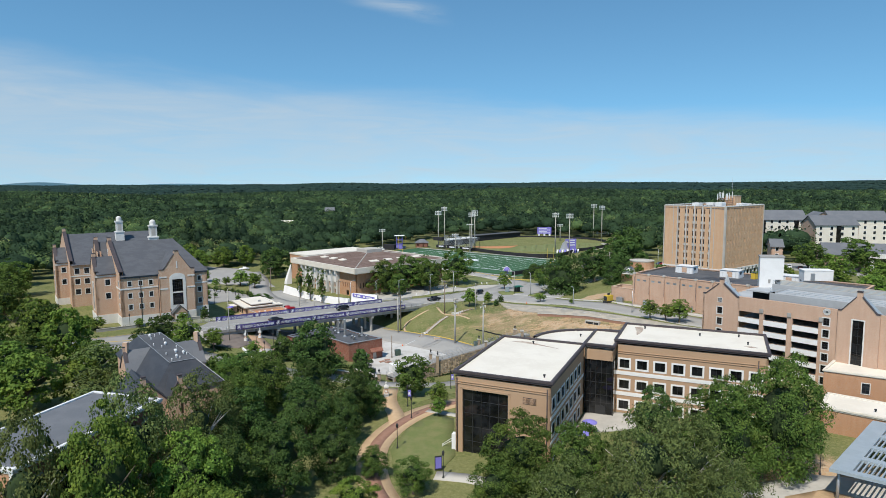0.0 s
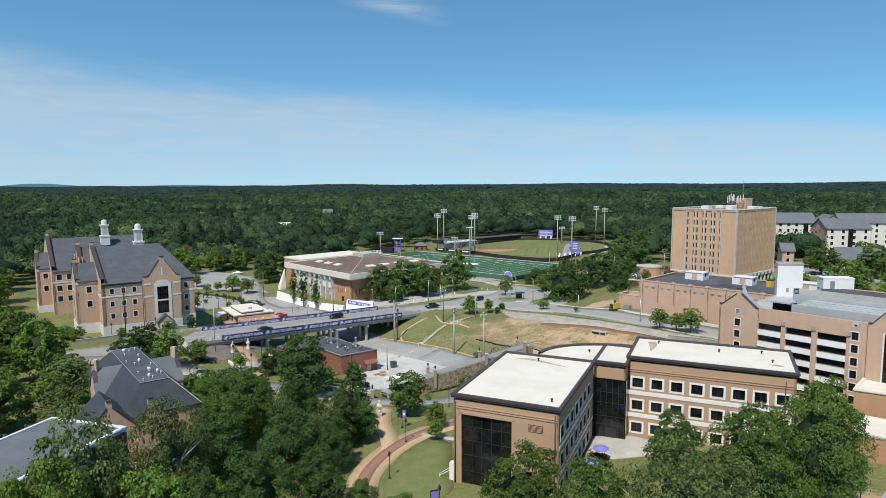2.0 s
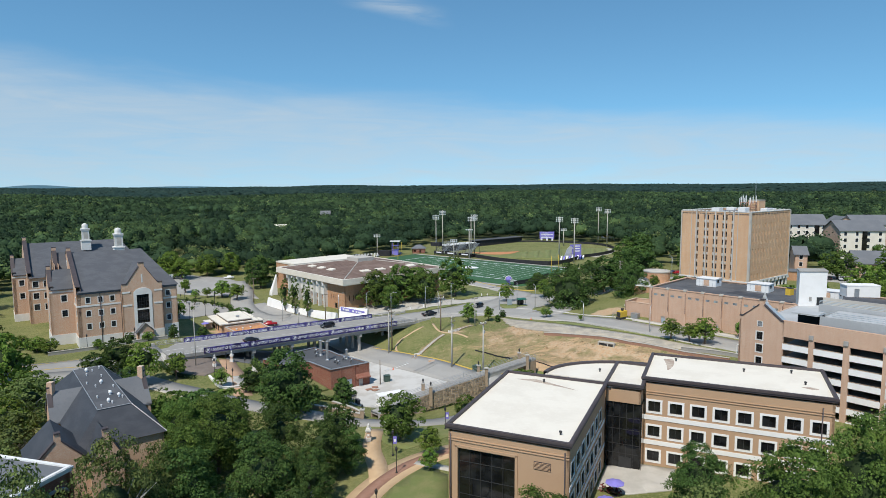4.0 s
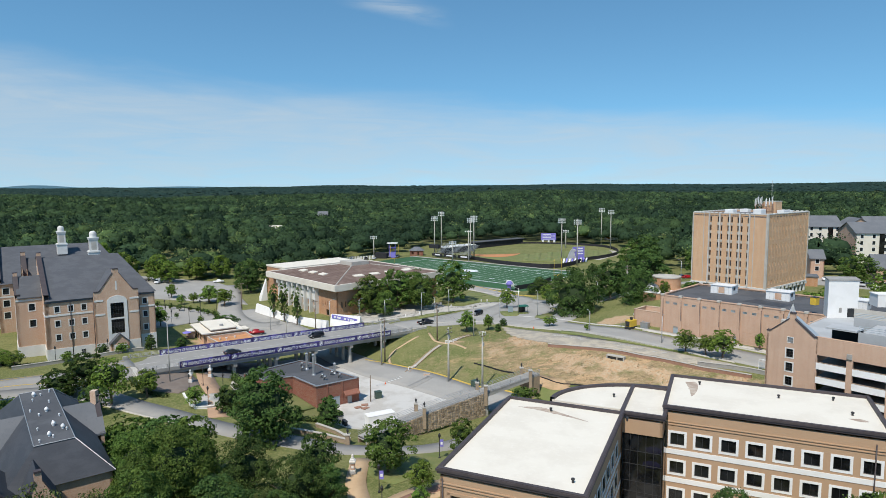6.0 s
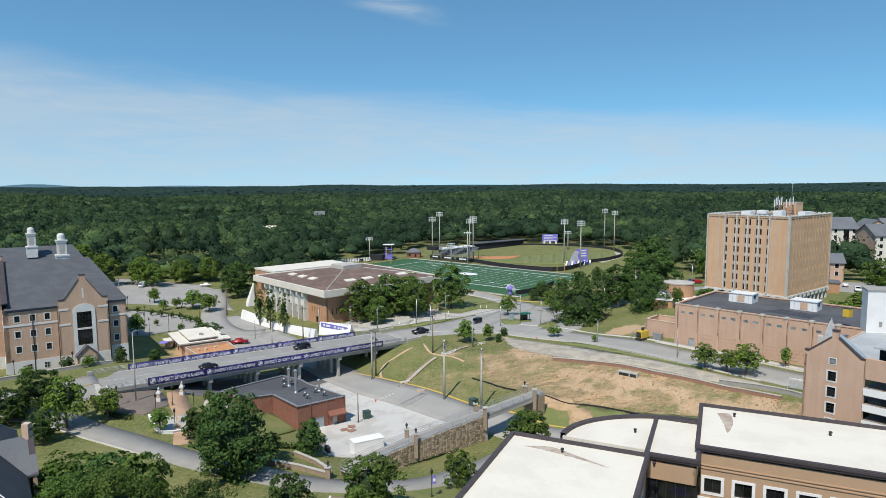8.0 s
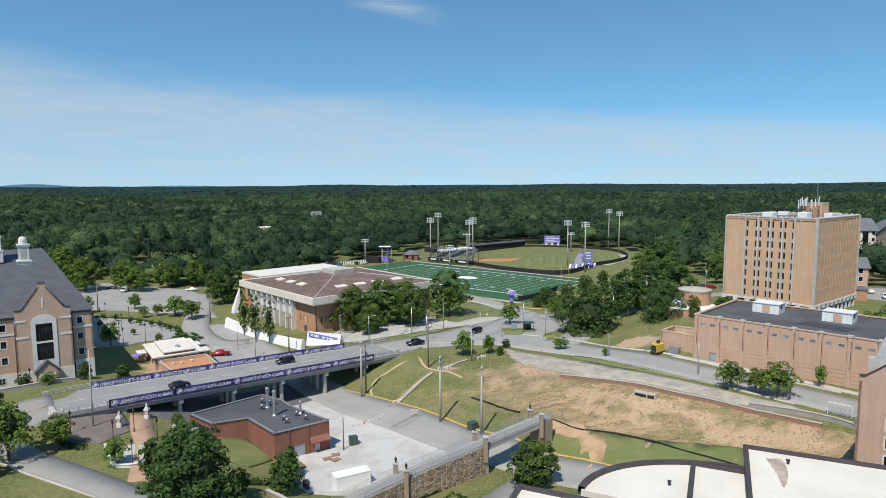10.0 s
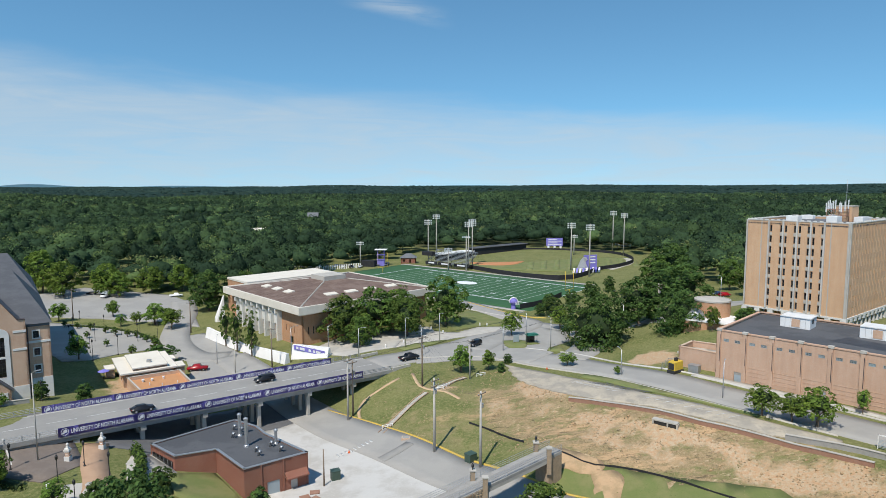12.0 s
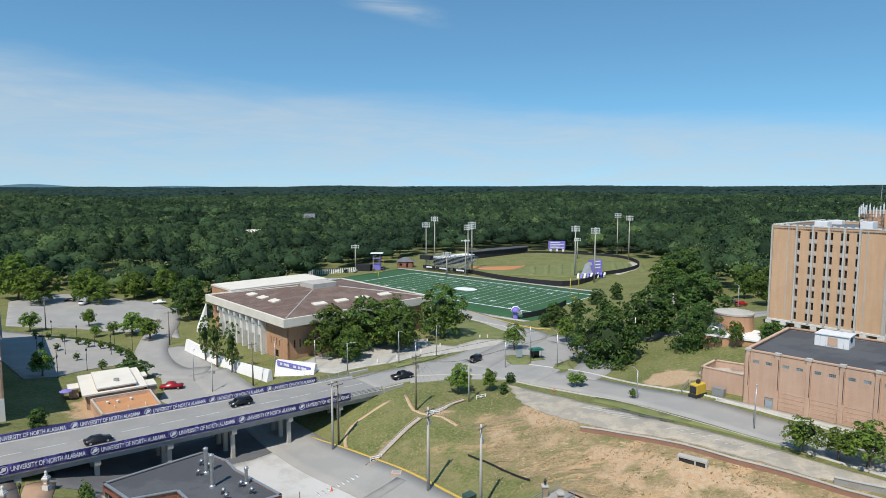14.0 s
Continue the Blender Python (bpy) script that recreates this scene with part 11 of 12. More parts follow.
z = TH(-4.7, 201.9)
bm = bmesh.new()
add_box(bm, -5.6, -3.8, 201.2, 202.6, z - 0.5, z + 0.45, None)
part("body", bm, "brick_tan", mh)
bm = bmesh.new()
add_box(bm, -5.4, -4.0, 201.4, 202.4, z + 0.45, z + 0.5)
part("lid", bm, "concrete_grey", mh)
outdoor_stair = thing("outdoor_stair", "concrete stair with pale side walls beside the bridge", "stair")
for k in range(14):
    a, b = V2((-76.0, 183.4)), V2((-70.0, 177.0))
    d_ = (b - a) / np.linalg.norm(b - a)
    o_ = V2((d_[1], -d_[0]))
    p = a + d_ * 0.6 * k
    bm = bmesh.new()
    add_prism(bm, [p - o_ * 0.9, p + d_ * 0.6 - o_ * 0.9, p + d_ * 0.6 + o_ * 0.9, p + o_ * 0.9], 2.0, 5.2 - 0.16 * k)
    part("step", bm, "concrete", outdoor_stair)
for s in (-1.1, 1.1):
    bm = bmesh.new()
    q = a + d_ * 8.6
    add_prism(bm, [a + o_ * (s - 0.12), q + o_ * (s - 0.12), q + o_ * (s + 0.12), a + o_ * (s + 0.12)], 2.0, [6.1, 3.6, 3.6, 6.1])
    part("side_wall", bm, "concrete_pale", outdoor_stair)
run_wall("garden_wall", "low white wall round the terrace by the walk", [(-60.5, 173.2), (-54.6, 165.4), (-50.2, 167.4)], 0.5, "white", 0.35, "white")
run_wall("garden_wall", "grey wall along the gabled hall's forecourt", [(-112, 190), (-100, 198.5), (-86, 207.5)], 0.9, "concrete_grey", 0.35)

# rough grass, weeds and clods on the slope and the knoll
tufts = rng.uniform((-16, 158), (78, 236), (26000, 2))
slope = [(-12, 206), (4, 193), (20, 190), (26, 186), (52, 168), (60, 162), (74, 162), (70, 170), (53, 185.5), (36, 200), (26, 211), (20, 229), (4, 238), (-9, 234), (-16, 222)]
bank = [(21, 186), (26, 183), (52, 166.5), (48, 160.5), (34, 168), (22, 176.5)]
for area, nm, label, mat, size, share_ in ((slope, "dry_grass", "tufts of dry grass and weeds on the slope", "leaf_straw", 0.3, 1.0), (bank, "rough_grass", "rough green grass on the bank", "leaf_oak", 0.3, 0.8)):
    p = tufts[in_poly(tufts[:, 0], tufts[:, 1], area)]
    p = p + rng.normal(size=p.shape) * 0.6
    patchy = np.sin(p[:, 0] * 0.5 + 2 * np.sin(p[:, 1] * 0.31)) * np.sin(p[:, 1] * 0.43 + p[:, 0] * 0.2) + 0.5 * rng.normal(size=len(p))
    p = p[patchy > np.where(p[:, 0] < 12, 0.75, -0.2)]
    nr = rng.normal(size=(len(p), 3)) * 0.35 + np.array([-0.25, -0.5, 1.0])
    nr /= np.linalg.norm(nr, axis=1)[:, None]
    v, q = leaf_quads(np.stack([p[:, 0], p[:, 1], heights(p[:, 0], p[:, 1]) + 0.07], -1), nr, size * rng.uniform(0.4, 1.4, len(p)))
    tagged(new(nm, mesh_arrays(nm, v, q, [mat], np.zeros(len(q)))), label, "grass", kind="stuff")

# stones and clods washed out of the slope
p = rng.uniform((-12, 160), (74, 234), (5200, 2))
p = p[in_poly(p[:, 0], p[:, 1], slope)]
p = p[p[:, 0] > 12 + 2 * np.sin(p[:, 1] * 0.4)]
p = p[np.sin(p[:, 0] * 0.35 + p[:, 1] * 0.2) * np.sin(p[:, 1] * 0.5) + 0.4 * rng.normal(size=len(p)) > 0.35]
bv_, bq_ = ball(6, 4)
size_ = 0.07 + 0.22 * rng.random(len(p)) ** 3
vv = bv_[None] * (1 + rng.uniform(-0.3, 0.3, (len(p), len(bv_), 1))) * size_[:, None, None] * np.array([1.2, 1, 0.6]) + np.stack([p[:, 0], p[:, 1], heights(p[:, 0], p[:, 1]) + size_ * 0.2], -1)[:, None, :]
qq = (bq_[None] + (np.arange(len(p)) * len(bv_))[:, None, None]).reshape(-1, 4)
tagged(new("stones", mesh_arrays("stones", vv.reshape(-1, 3), qq, ["earth"], np.zeros(len(qq)))), "loose stones and clods of earth on the parched slope", "stones", kind="stuff")

# ---- poles, lamps, wires ----
def utility_pole(x, y, h, mat="wood_pole", arms=1, r=0.17, dirn=0.6):
    t = thing("utility_pole", "tall grey utility pole with a crossarm" if mat == "concrete" else "weathered wooden utility pole with a crossarm", "pole", "utility poles")
    z = TH(x, y)
    bm = bmesh.new()
    add_tube(bm, [(x, y, z - 0.5), (x, y, z + h)], [r * 1.35, r * 0.8], 10)
    part("shaft", bm, mat, t)
    c_, s_ = math.cos(dirn), math.sin(dirn)
    for k in range(arms):
        bm = bmesh.new()
        zz = z + h - 0.5 - 1.1 * k
        m_ = Matrix.Translation((x, y, zz)) @ Matrix.Rotation(dirn, 4, "Z")
        add_box(bm, -1.2, 1.2, -0.06 - r, 0.06 - r, -0.07, 0.07, m_)
        arm = part("crossarm", bm, "wood_pole", t)
        for q in (-1.05, -0.4, 0.4, 1.05):
            bm = bmesh.new()
            add_lathe(bm, [(0.05, 0.07), (0.08, 0.15), (0.05, 0.28)], 6, tuple(m_ @ Vector((q, -r, 0))))
            part("insulator", bm, "metal_grey", arm)
    if mat == "concrete" or h > 12:
        bm = bmesh.new()
        add_lathe(bm, [(0.26, 0), (0.28, 0.1), (0.28, 0.75), (0.1, 0.85)], 10, (x + 0.42 * c_, y + 0.42 * s_, z + h - 3.2))
        part("transformer", bm, "metal_grey", t)
    return Vector((x, y, z + h - 0.25))


tops = {}
tops["a"] = utility_pole(1.3, 195.4, 15.0, "concrete", 2, 0.24, 0.9)
tops["b"] = utility_pole(9.9, 187.6, 14.6, "concrete", 1, 0.22, 0.9)
tops["c"] = utility_pole(-18.6, 214.6, 14.5, "concrete", 1, 0.2, 0.8)
tops["c2"] = utility_pole(-17.8, 216.8, 13.0, "wood_pole", 1, 0.17, 0.8)
tops["d"] = utility_pole(-2.0, 223.8, 12.5, "wood_pole", 2, 0.18, 0.7)
tops["e"] = utility_pole(9.6, 226.6, 10.0, "concrete", 1, 0.15, 0.7)
tops["f"] = utility_pole(-18.4, 184.6, 7.0, "wood_pole", 0, 0.12, 0.7)
tops["g"] = utility_pole(71.6, 273.0, 11.0, "concrete", 2, 0.18, 0.4)
tops["h"] = utility_pole(-45.4, 249.4, 11.5, "wood_pole", 1, 0.16, 0.6)
tops["i"] = utility_pole(-55.2, 247.4, 8.0, "concrete", 0, 0.12, 0.6)
tops["j"] = utility_pole(-84.2, 288.6, 11.0, "wood_pole", 1, 0.16, 0.6)
tops["k"] = utility_pole(-137.0, 309.0, 12.0, "wood_pole", 1, 0.16, 0.6)


def wire(p, q, sag=0.9, dx=0.0):
    t = thing("cable", "thin overhead cable between poles", "cable", "overhead cables")
    bm = bmesh.new()
    pts = []
    for k in range(11):
        f = k / 10
        v = Vector(p).lerp(Vector(q), f)
        pts.append((v.x + dx, v.y + dx * 0.5, v.z - sag * 4 * f * (1 - f)))
    add_tube(bm, pts, 0.014, 4)
    part("strand", bm, "metal_dark", t)


for p, q in (("a", "d"), ("b", "d"), ("c", "d"), ("c", "h"), ("a", "b"), ("d", "g"), ("e", "g"), ("d", "e")):
    for dx in (-0.7, 0.0, 0.7):
        wire(tops[p], tops[q], 1.0, dx)


def street_lamp(x, y, h=9.5, arm=2.2, turn=0.0, mat="galvanised", deep=0.3, z=None):
    t = thing("street_lamp", "tall grey metal street lamp with an arm", "lamp", "street lamps", at=pose(x, y, TH(x, y) if z is None else z, 0, 0, turn))
    bm = bmesh.new()
    add_tube(bm, [(0, 0, -deep), (0, 0, h)], [0.14, 0.08], 8)
    part("post", bm, mat, t)
    bm = bmesh.new()
    add_tube(bm, [(0, 0, h - 0.1), (arm * 0.6, 0, h + 0.25), (arm, 0, h + 0.3)], 0.05, 6)
    part("arm", bm, mat, t)
    bm = bmesh.new()
    add_box(bm, arm - 0.1, arm + 0.6, -0.14, 0.14, h + 0.2, h + 0.36)
    bmesh.ops.bevel(bm, geom=bm.edges[:], offset=0.04, segments=1, affect="EDGES")
    part("head", bm, "metal_grey", t)


street_lamp(-66.8, 180.6, 15.5, 0.8, 40, "concrete")
for x, y, h, turn in ((27.5, 257.5, 9.5, 200), (33.2, 248.5, 9, 100), (44.6, 219.2, 6, 100), (60.4, 201.6, 7.5, 60), (-8, 256, 9, 300), (-3, 246, 8, 100), (2, 262, 9, 300), (-41.6, 256.5, 9, 40), (-31, 258, 8, 60), (20, 250, 7, 0), (-20.5, 247.2, 8, 0), (58.5, 266, 8, 100), (100, 292, 9, 100), (-63, 255, 8, 100)):
    street_lamp(x, y, h, 1.6, turn)


def post_lamp(x, y, h=3.6, flag=False, label="black lantern lamp post beside a walk"):
    t = thing("lamp_post", label, "lamp", "black lamp posts", at=pose(x, y, TH(x, y)))
    bm = bmesh.new()
    add_lathe(bm, [(0.2, -0.2), (0.2, 0.25), (0.1, 0.4), (0.07, 0.9), (0.06, h), (0.12, h + 0.05)], 8)
    part("post", bm, "metal_dark", t)
    bm = bmesh.new()
    add_lathe(bm, [(0.1, h + 0.05), (0.2, h + 0.2), (0.24, h + 0.65), (0.12, h + 0.8), (0.03, h + 1.0)], 8)
    part("lantern", bm, "metal_dark", t)
    if flag:
        bm = bmesh.new()
        add_box(bm, 0.08, 0.72, -0.012, 0.012, h - 1.6, h - 0.2)
        f_ = part("banner", bm, "purple", t, "small purple banner")
        bm = bmesh.new()
        add_box(bm, 0.2, 0.6, -0.02, -0.014, h - 1.2, h - 0.7)
        part("mark", bm, "lettering", f_)


for x, y, flag in ((-59.6, 174.4, False), (-58.6, 180.2, False), (-52.4, 167, False), (-52.6, 177, False), (-69.2, 177.2, False), (-85.2, 210.3, False), (-9.0, 119, False), (-10.8, 104.6, False), (-10.2, 126.4, True), (-2.6, 93, False), (-20.8, 106.5, True), (-0.8, 141.5, True), (57.5, 92.6, False), (23.6, 118.5, False), (21.6, 116, False), (-105, 197.2, False), (-94, 203.2, False)):
    post_lamp(x, y, 3.8, flag)
for x, y in ((-112.2, 279.3), (-94.8, 260.6), (-97.3, 251.6), (-97.8, 278.8), (-91.1, 278.6), (-124, 287), (-104, 262), (-128, 298), (-116, 292), (-108, 288), (-100, 285), (-118, 275)):
    post_lamp(x, y, 5.4, False, "tall black lamp post in the car park")

# ---- vehicles ----
def vehicle(x, y, turn, paint_, kind_="suv", z=None, label="", group=""):
    """A parked vehicle: body, cabin glass, four wheels with rims, lights."""
    words = {"suv": "sport utility car", "car": "saloon car", "pickup": "pickup truck", "van": "box van"}[kind_]
    t = thing({"suv": "car", "car": "car", "pickup": "pickup_truck", "van": "van"}[kind_], label, "car" if kind_ in ("suv", "car") else "truck", group or "vehicles", at=pose(x, y, TH(x, y) + 0.15 if z is None else z, 0, 0, turn))
    L, Wd = {"suv": (4.8, 1.9), "car": (4.5, 1.8), "pickup": (5.6, 2.0), "van": (6.0, 2.2)}[kind_]
    prof = {"suv": [(-2.4, 0.45), (-2.38, 0.95), (-1.5, 1.08), (-0.85, 1.66), (1.9, 1.72), (2.35, 1.05), (2.4, 0.45)],
            "car": [(-2.25, 0.4), (-2.2, 0.78), (-1.2, 0.92), (-0.45, 1.38), (1.0, 1.4), (1.7, 0.98), (2.2, 0.92), (2.25, 0.4)],
            "pickup": [(-2.8, 0.5), (-2.75, 1.05), (-1.5, 1.15), (-0.9, 1.78), (0.7, 1.8), (1.0, 1.15), (2.78, 1.12), (2.8, 0.5)],
            "van": [(-3.0, 0.5), (-2.95, 1.2), (-2.2, 1.4), (-1.8, 2.0), (-1.2, 2.05), (-1.15, 2.7), (3.0, 2.7), (3.0, 0.5)]}[kind_]
    bm = bmesh.new()
    nb_ = len(prof)
    sides_ = []
    for s in (-1, 1):
        sides_.append([bm.verts.new((px, s * Wd / 2 * (0.86 if pz > 1.3 and kind_ != "van" else 1.0), pz)) for px, pz in prof])
    for i in range(nb_):
        j = (i + 1) % nb_
        bm.faces.new((sides_[0][i], sides_[0][j], sides_[1][j], sides_[1][i]))
    bm.faces.new(sides_[0][::-1])
    bm.faces.new(sides_[1])
    bmesh.ops.recalc_face_normals(bm, faces=bm.faces[:])
    bmesh.ops.bevel(bm, geom=bm.edges[:], offset=0.07, segments=2, affect="EDGES")
    for f in bm.faces:
        f.smooth = True
    part("body", bm, paint_, t)
    roof_i = [p for p in prof if p[1] > 1.3]
    x0, x1, zt_ = roof_i[0][0], roof_i[-1][0] if kind_ != "van" else -1.3, roof_i[0][1]
    if kind_ == "van":
        x0, zt_ = -2.1, 2.0
    for s in (-1, 1):
        bm = bmesh.new()
        y_ = s * Wd / 2 * 0.93
        f_ = bm.faces.new([bm.verts.new(c) for c in ((x0 - 0.25, y_ + s * 0.03, zt_ - 0.52), (x1 + 0.2, y_ + s * 0.03, zt_ - 0.52), (x1 - 0.15, y_ - s * 0.05, zt_ - 0.1), (x0 + 0.15, y_ - s * 0.05, zt_ - 0.1))])
        bmesh.ops.solidify(bm, geom=[f_], thickness=0.03)
        part("side_window", bm, "glass_black", t)
    for xa, xb, nm in ((x0 - 0.52, x0 - 0.04, "windscreen"), (x1 + 0.34, x1 + 0.05, "rear_window")):
        bm = bmesh.new()
        f_ = bm.faces.new([bm.verts.new(c) for c in ((xa, -Wd * 0.4, zt_ - 0.46), (xa, Wd * 0.4, zt_ - 0.46), (xb, Wd * 0.36, zt_ - 0.02), (xb, -Wd * 0.36, zt_ - 0.02))])
        bmesh.ops.solidify(bm, geom=[f_], thickness=0.05)
        bmesh.ops.translate(bm, verts=bm.verts[:], vec=(-0.03 if nm == "windscreen" else 0.03, 0, 0.03))
        if kind_ != "van" or nm == "windscreen":
            part(nm, bm, "glass_black", t)
        else:
            bm.free()
    for wx in (-L * 0.31, L * 0.3):
        for s in (-1, 1):
            bm = bmesh.new()
            m_ = Matrix.Translation((wx, s * (Wd / 2 - 0.12), 0.36)) @ Matrix.Rotation(math.pi / 2, 4, "X")
            bmesh.ops.create_cone(bm, cap_ends=True, segments=16, radius1=0.36, radius2=0.36, depth=0.26, matrix=m_)
            w_ = part("wheel", bm, "rubber", t)
            bm = bmesh.new()
            m_ = Matrix.Translation((wx, s * (Wd / 2 + 0.0), 0.36)) @ Matrix.Rotation(math.pi / 2, 4, "X")
            bmesh.ops.create_cone(bm, cap_ends=True, segments=12, radius1=0.2, radius2=0.2, depth=0.06, matrix=m_)
            part("rim", bm, "galvanised", w_)
    for s in (-1, 1):
        bm = bmesh.new()
        add_box(bm, -L / 2 - 0.01, -L / 2 + 0.08, s * Wd * 0.36 - 0.18, s * Wd * 0.36 + 0.18, 0.68, 0.84)
        part("headlight", bm, "lettering", t)
        bm = bmesh.new()
        add_box(bm, L / 2 - 0.08, L / 2 + 0.01, s * Wd * 0.38 - 0.14, s * Wd * 0.38 + 0.14, 0.74, 0.95)
        part("tail_light", bm, "car_red", t)
    return t


b_turn = math.degrees(math.atan2(B_DIR[1], B_DIR[0]))
p = bpt(52, 9.8)
vehicle(p[0], p[1], b_turn, "car_black", "suv", deck_z(52) + 0.03, "black sport utility car on the bridge", "cars on the bridge")
p = bpt(24, 5.0)
vehicle(p[0], p[1], b_turn + 180, "car_black", "car", deck_z(24) + 0.03, "black saloon car on the bridge", "cars on the bridge")
vehicle(-6.2, 241.8, b_turn + 176, "car_black", "pickup", None, "black pickup truck at the end of the bridge")
vehicle(12.5, 256.5, 55, "car_black", "suv", None, "black sport utility car at the crossing")
vehicle(-66.4, 249.0, 15, "car_red", "pickup", None, "bright red pickup truck parked on the drive")
vehicle(-118.6, 357, 200, "car_white", "pickup", None, "white pickup truck at the far edge of the car park")
vehicle(-157, 357, 5, "car_black", "car", None, "black car parked by the woods")
vehicle(-148, 352, 95, "car_white", "van", None, "white van parked by the woods")
vehicle(-150, 372, 100, "car_white", "car", None, "white car parked under a roof by the woods")
vehicle(110.5, 319, 20, "car_blue", "car", None, "dark car parked behind the brick tower", "cars behind the tower")
vehicle(110, 311, 200, "car_red", "suv", None, "red car parked behind the brick tower", "cars behind the tower")
for k, (x, y, cl) in enumerate(((146, 262, "car_white"), (149.5, 259.8, "car_black"), (153, 257.6, "car_silver"), (156.5, 255.4, "car_white"), (141, 272, "car_grey"), (160, 253, "car_black"), (134, 277, "car_silver"), (150, 275, "car_white"))):
    vehicle(x, y, 60 + 180 * (k % 2), cl, "car" if k % 2 else "suv", None, "%s car in the lot behind the tower" % {"car_white": "white", "car_black": "black", "car_silver": "silver", "car_grey": "grey"}[cl], "cars behind the tower")
for k in range(12):
    x, y = -78 + 5.0 * k, 437 - 0.6 * k + (k % 3)
    if x > -36:
        y += 10
    cl = ("car_white", "car_black", "car_silver", "car_white", "car_grey", "car_blue")[k % 6]
    vehicle(x - 8, y + 8, 80, cl, "suv" if k % 2 else "car", None, "%s car parked beyond the sports field" % cl.split("_")[1], "cars by the sports field")
vehicle(58, 279, 10, "car_grey", "car", None, "grey car parked under trees by the crossing")

# ---- yard clutter ----
def box_thing(name, label, category, x, y, w_, d_, h_, mat, turn=0.0, lid="", group="", z=None):
    t = thing(name, label, category, group, at=pose(x, y, (TH(x, y) + 0.1) if z is None else z, 0, 0, turn))
    bm = bmesh.new()
    add_box(bm, -w_ / 2, w_ / 2, -d_ / 2, d_ / 2, -0.3, h_)
    bmesh.ops.bevel(bm, geom=bm.edges[:], offset=0.05, segments=1, affect="EDGES")
    part("body", bm, mat, t)
    bm = bmesh.new()
    add_box(bm, -w_ / 2 - 0.05, w_ / 2 + 0.05, -d_ / 2 - 0.05, d_ / 2 + 0.05, h_, h_ + 0.08)
    part("lid", bm, lid or mat, t)
    return t


box_thing("transformer_box", "green metal transformer box in the yard", "transformer", -16.8, 187.2, 1.6, 1.4, 1.7, "cabinet_green", 25)
box_thing("transformer_box", "green transformer box on a concrete pad", "transformer", 8.2, 190.6, 1.8, 1.6, 1.5, "cabinet_green", 40)
box_thing("transformer_box", "green transformer box by the walk", "transformer", 3.2, 126.2, 1.6, 1.3, 1.2, "cabinet_green", 10)
box_thing("skip", "long white storage container in the yard", "container", -14.4, 168.4, 6.4, 2.5, 2.6, "white", 28)
box_thing("bin_store", "tan walled bin enclosure", "bin store", -24.2, 168.6, 2.6, 1.8, 1.6, "concrete", 30, "metal_dark")
for k, (x, y) in enumerate(((-22.4, 167.4), (-21.8, 166.2))):
    box_thing("wheelie_bin", "dark plastic wheeled bin", "bin", x, y, 0.7, 0.8, 1.1, "metal_dark", 20 * k, "", "bins in the yard")
for x, y, tn in ((-19.6, 182.2, 10), (-21.0, 180.6, 30), (-19.2, 180.0, 50)):
    box_thing("pallet", "low reddish mat on the yard floor", "pallet", x, y, 1.6, 1.2, 0.12, "paving_red", tn, "", "mats in the yard")
gen = thing("generator", "yellow diesel generator on a frame with a dark exhaust", "generator", at=pose(57.0, 218.6, TH(57, 218.6), 0, 0, 35))
for nm, bx, mt in (("engine_house", (-1.6, 1.6, -0.9, 0.9, 0.7, 2.7), "yellow"), ("base", (-1.8, 1.8, -1.0, 1.0, -0.2, 0.7), "metal_dark"), ("radiator", (-1.75, -1.6, -0.75, 0.75, 0.9, 2.4), "metal_dark"), ("exhaust", (-0.3, 0.5, -0.3, 0.3, 2.7, 3.5), "metal_dark")):
    bm = bmesh.new()
    add_box(bm, *bx)
    bmesh.ops.bevel(bm, geom=bm.edges[:], offset=0.06, segments=1, affect="EDGES")
    part(nm, bm, mt, gen)
box_thing("generator", "yellow generator cabinet on the parking deck", "generator", 93.1, 186.6, 1.7, 1.4, 1.6, "yellow", 30, "metal_dark", z=20.8)
box_thing("transformer_box", "grey switch cabinet beside the long hall", "cabinet", 61.0, 217.6, 2.4, 1.6, 1.5, "metal_grey", -45)
chain = thing("mesh_fence", "galvanised mesh fence round the generator", "fence")
for a, b in zip([(54.6, 221.2), (57.4, 224.4), (60, 222)], [(57.4, 224.4), (60, 222), (62.6, 219.4)]):
    bm = bmesh.new()
    a, b = V2(a), V2(b)
    for h in (0.2, 0.9, 1.6):
        add_tube(bm, [(*a, TH(*a) + h), (*b, TH(*b) + h)], 0.04, 4)
    for f in np.linspace(0, 1, 6):
        q = a + (b - a) * f
        add_tube(bm, [(*q, TH(*q) - 0.2), (*q, TH(*q) + 1.7)], 0.04, 4)
    part("panel", bm, "metal_grey", chain)
shelter = thing("bus_shelter", "small green-roofed bus shelter with glass sides", "shelter", at=pose(29.4, 259.0, TH(29.4, 259), 0, 0, 20))
for x, y in ((-1.3, -0.8), (1.3, -0.8), (-1.3, 0.8), (1.3, 0.8)):
    bm = bmesh.new()
    add_tube(bm, [(x, y, -0.2), (x, y, 2.6)], 0.07, 6)
    part("post", bm, "metal_dark", shelter)
bm = bmesh.new()
add_box(bm, -1.8, 1.8, -1.3, 1.3, 2.6, 2.75)
add_box(bm, -1.5, 1.5, -1.0, 1.0, 2.75, 3.0)
part("roof", bm, "banner_green", shelter)
bm = bmesh.new()
add_box(bm, -1.3, 1.3, 0.78, 0.82, 0.4, 2.3)
part("glass_wall", bm, "glass", shelter)
bm = bmesh.new()
add_box(bm, -1.0, 1.0, 0.2, 0.6, 0.4, 0.5)
part("bench", bm, "metal_dark", shelter)
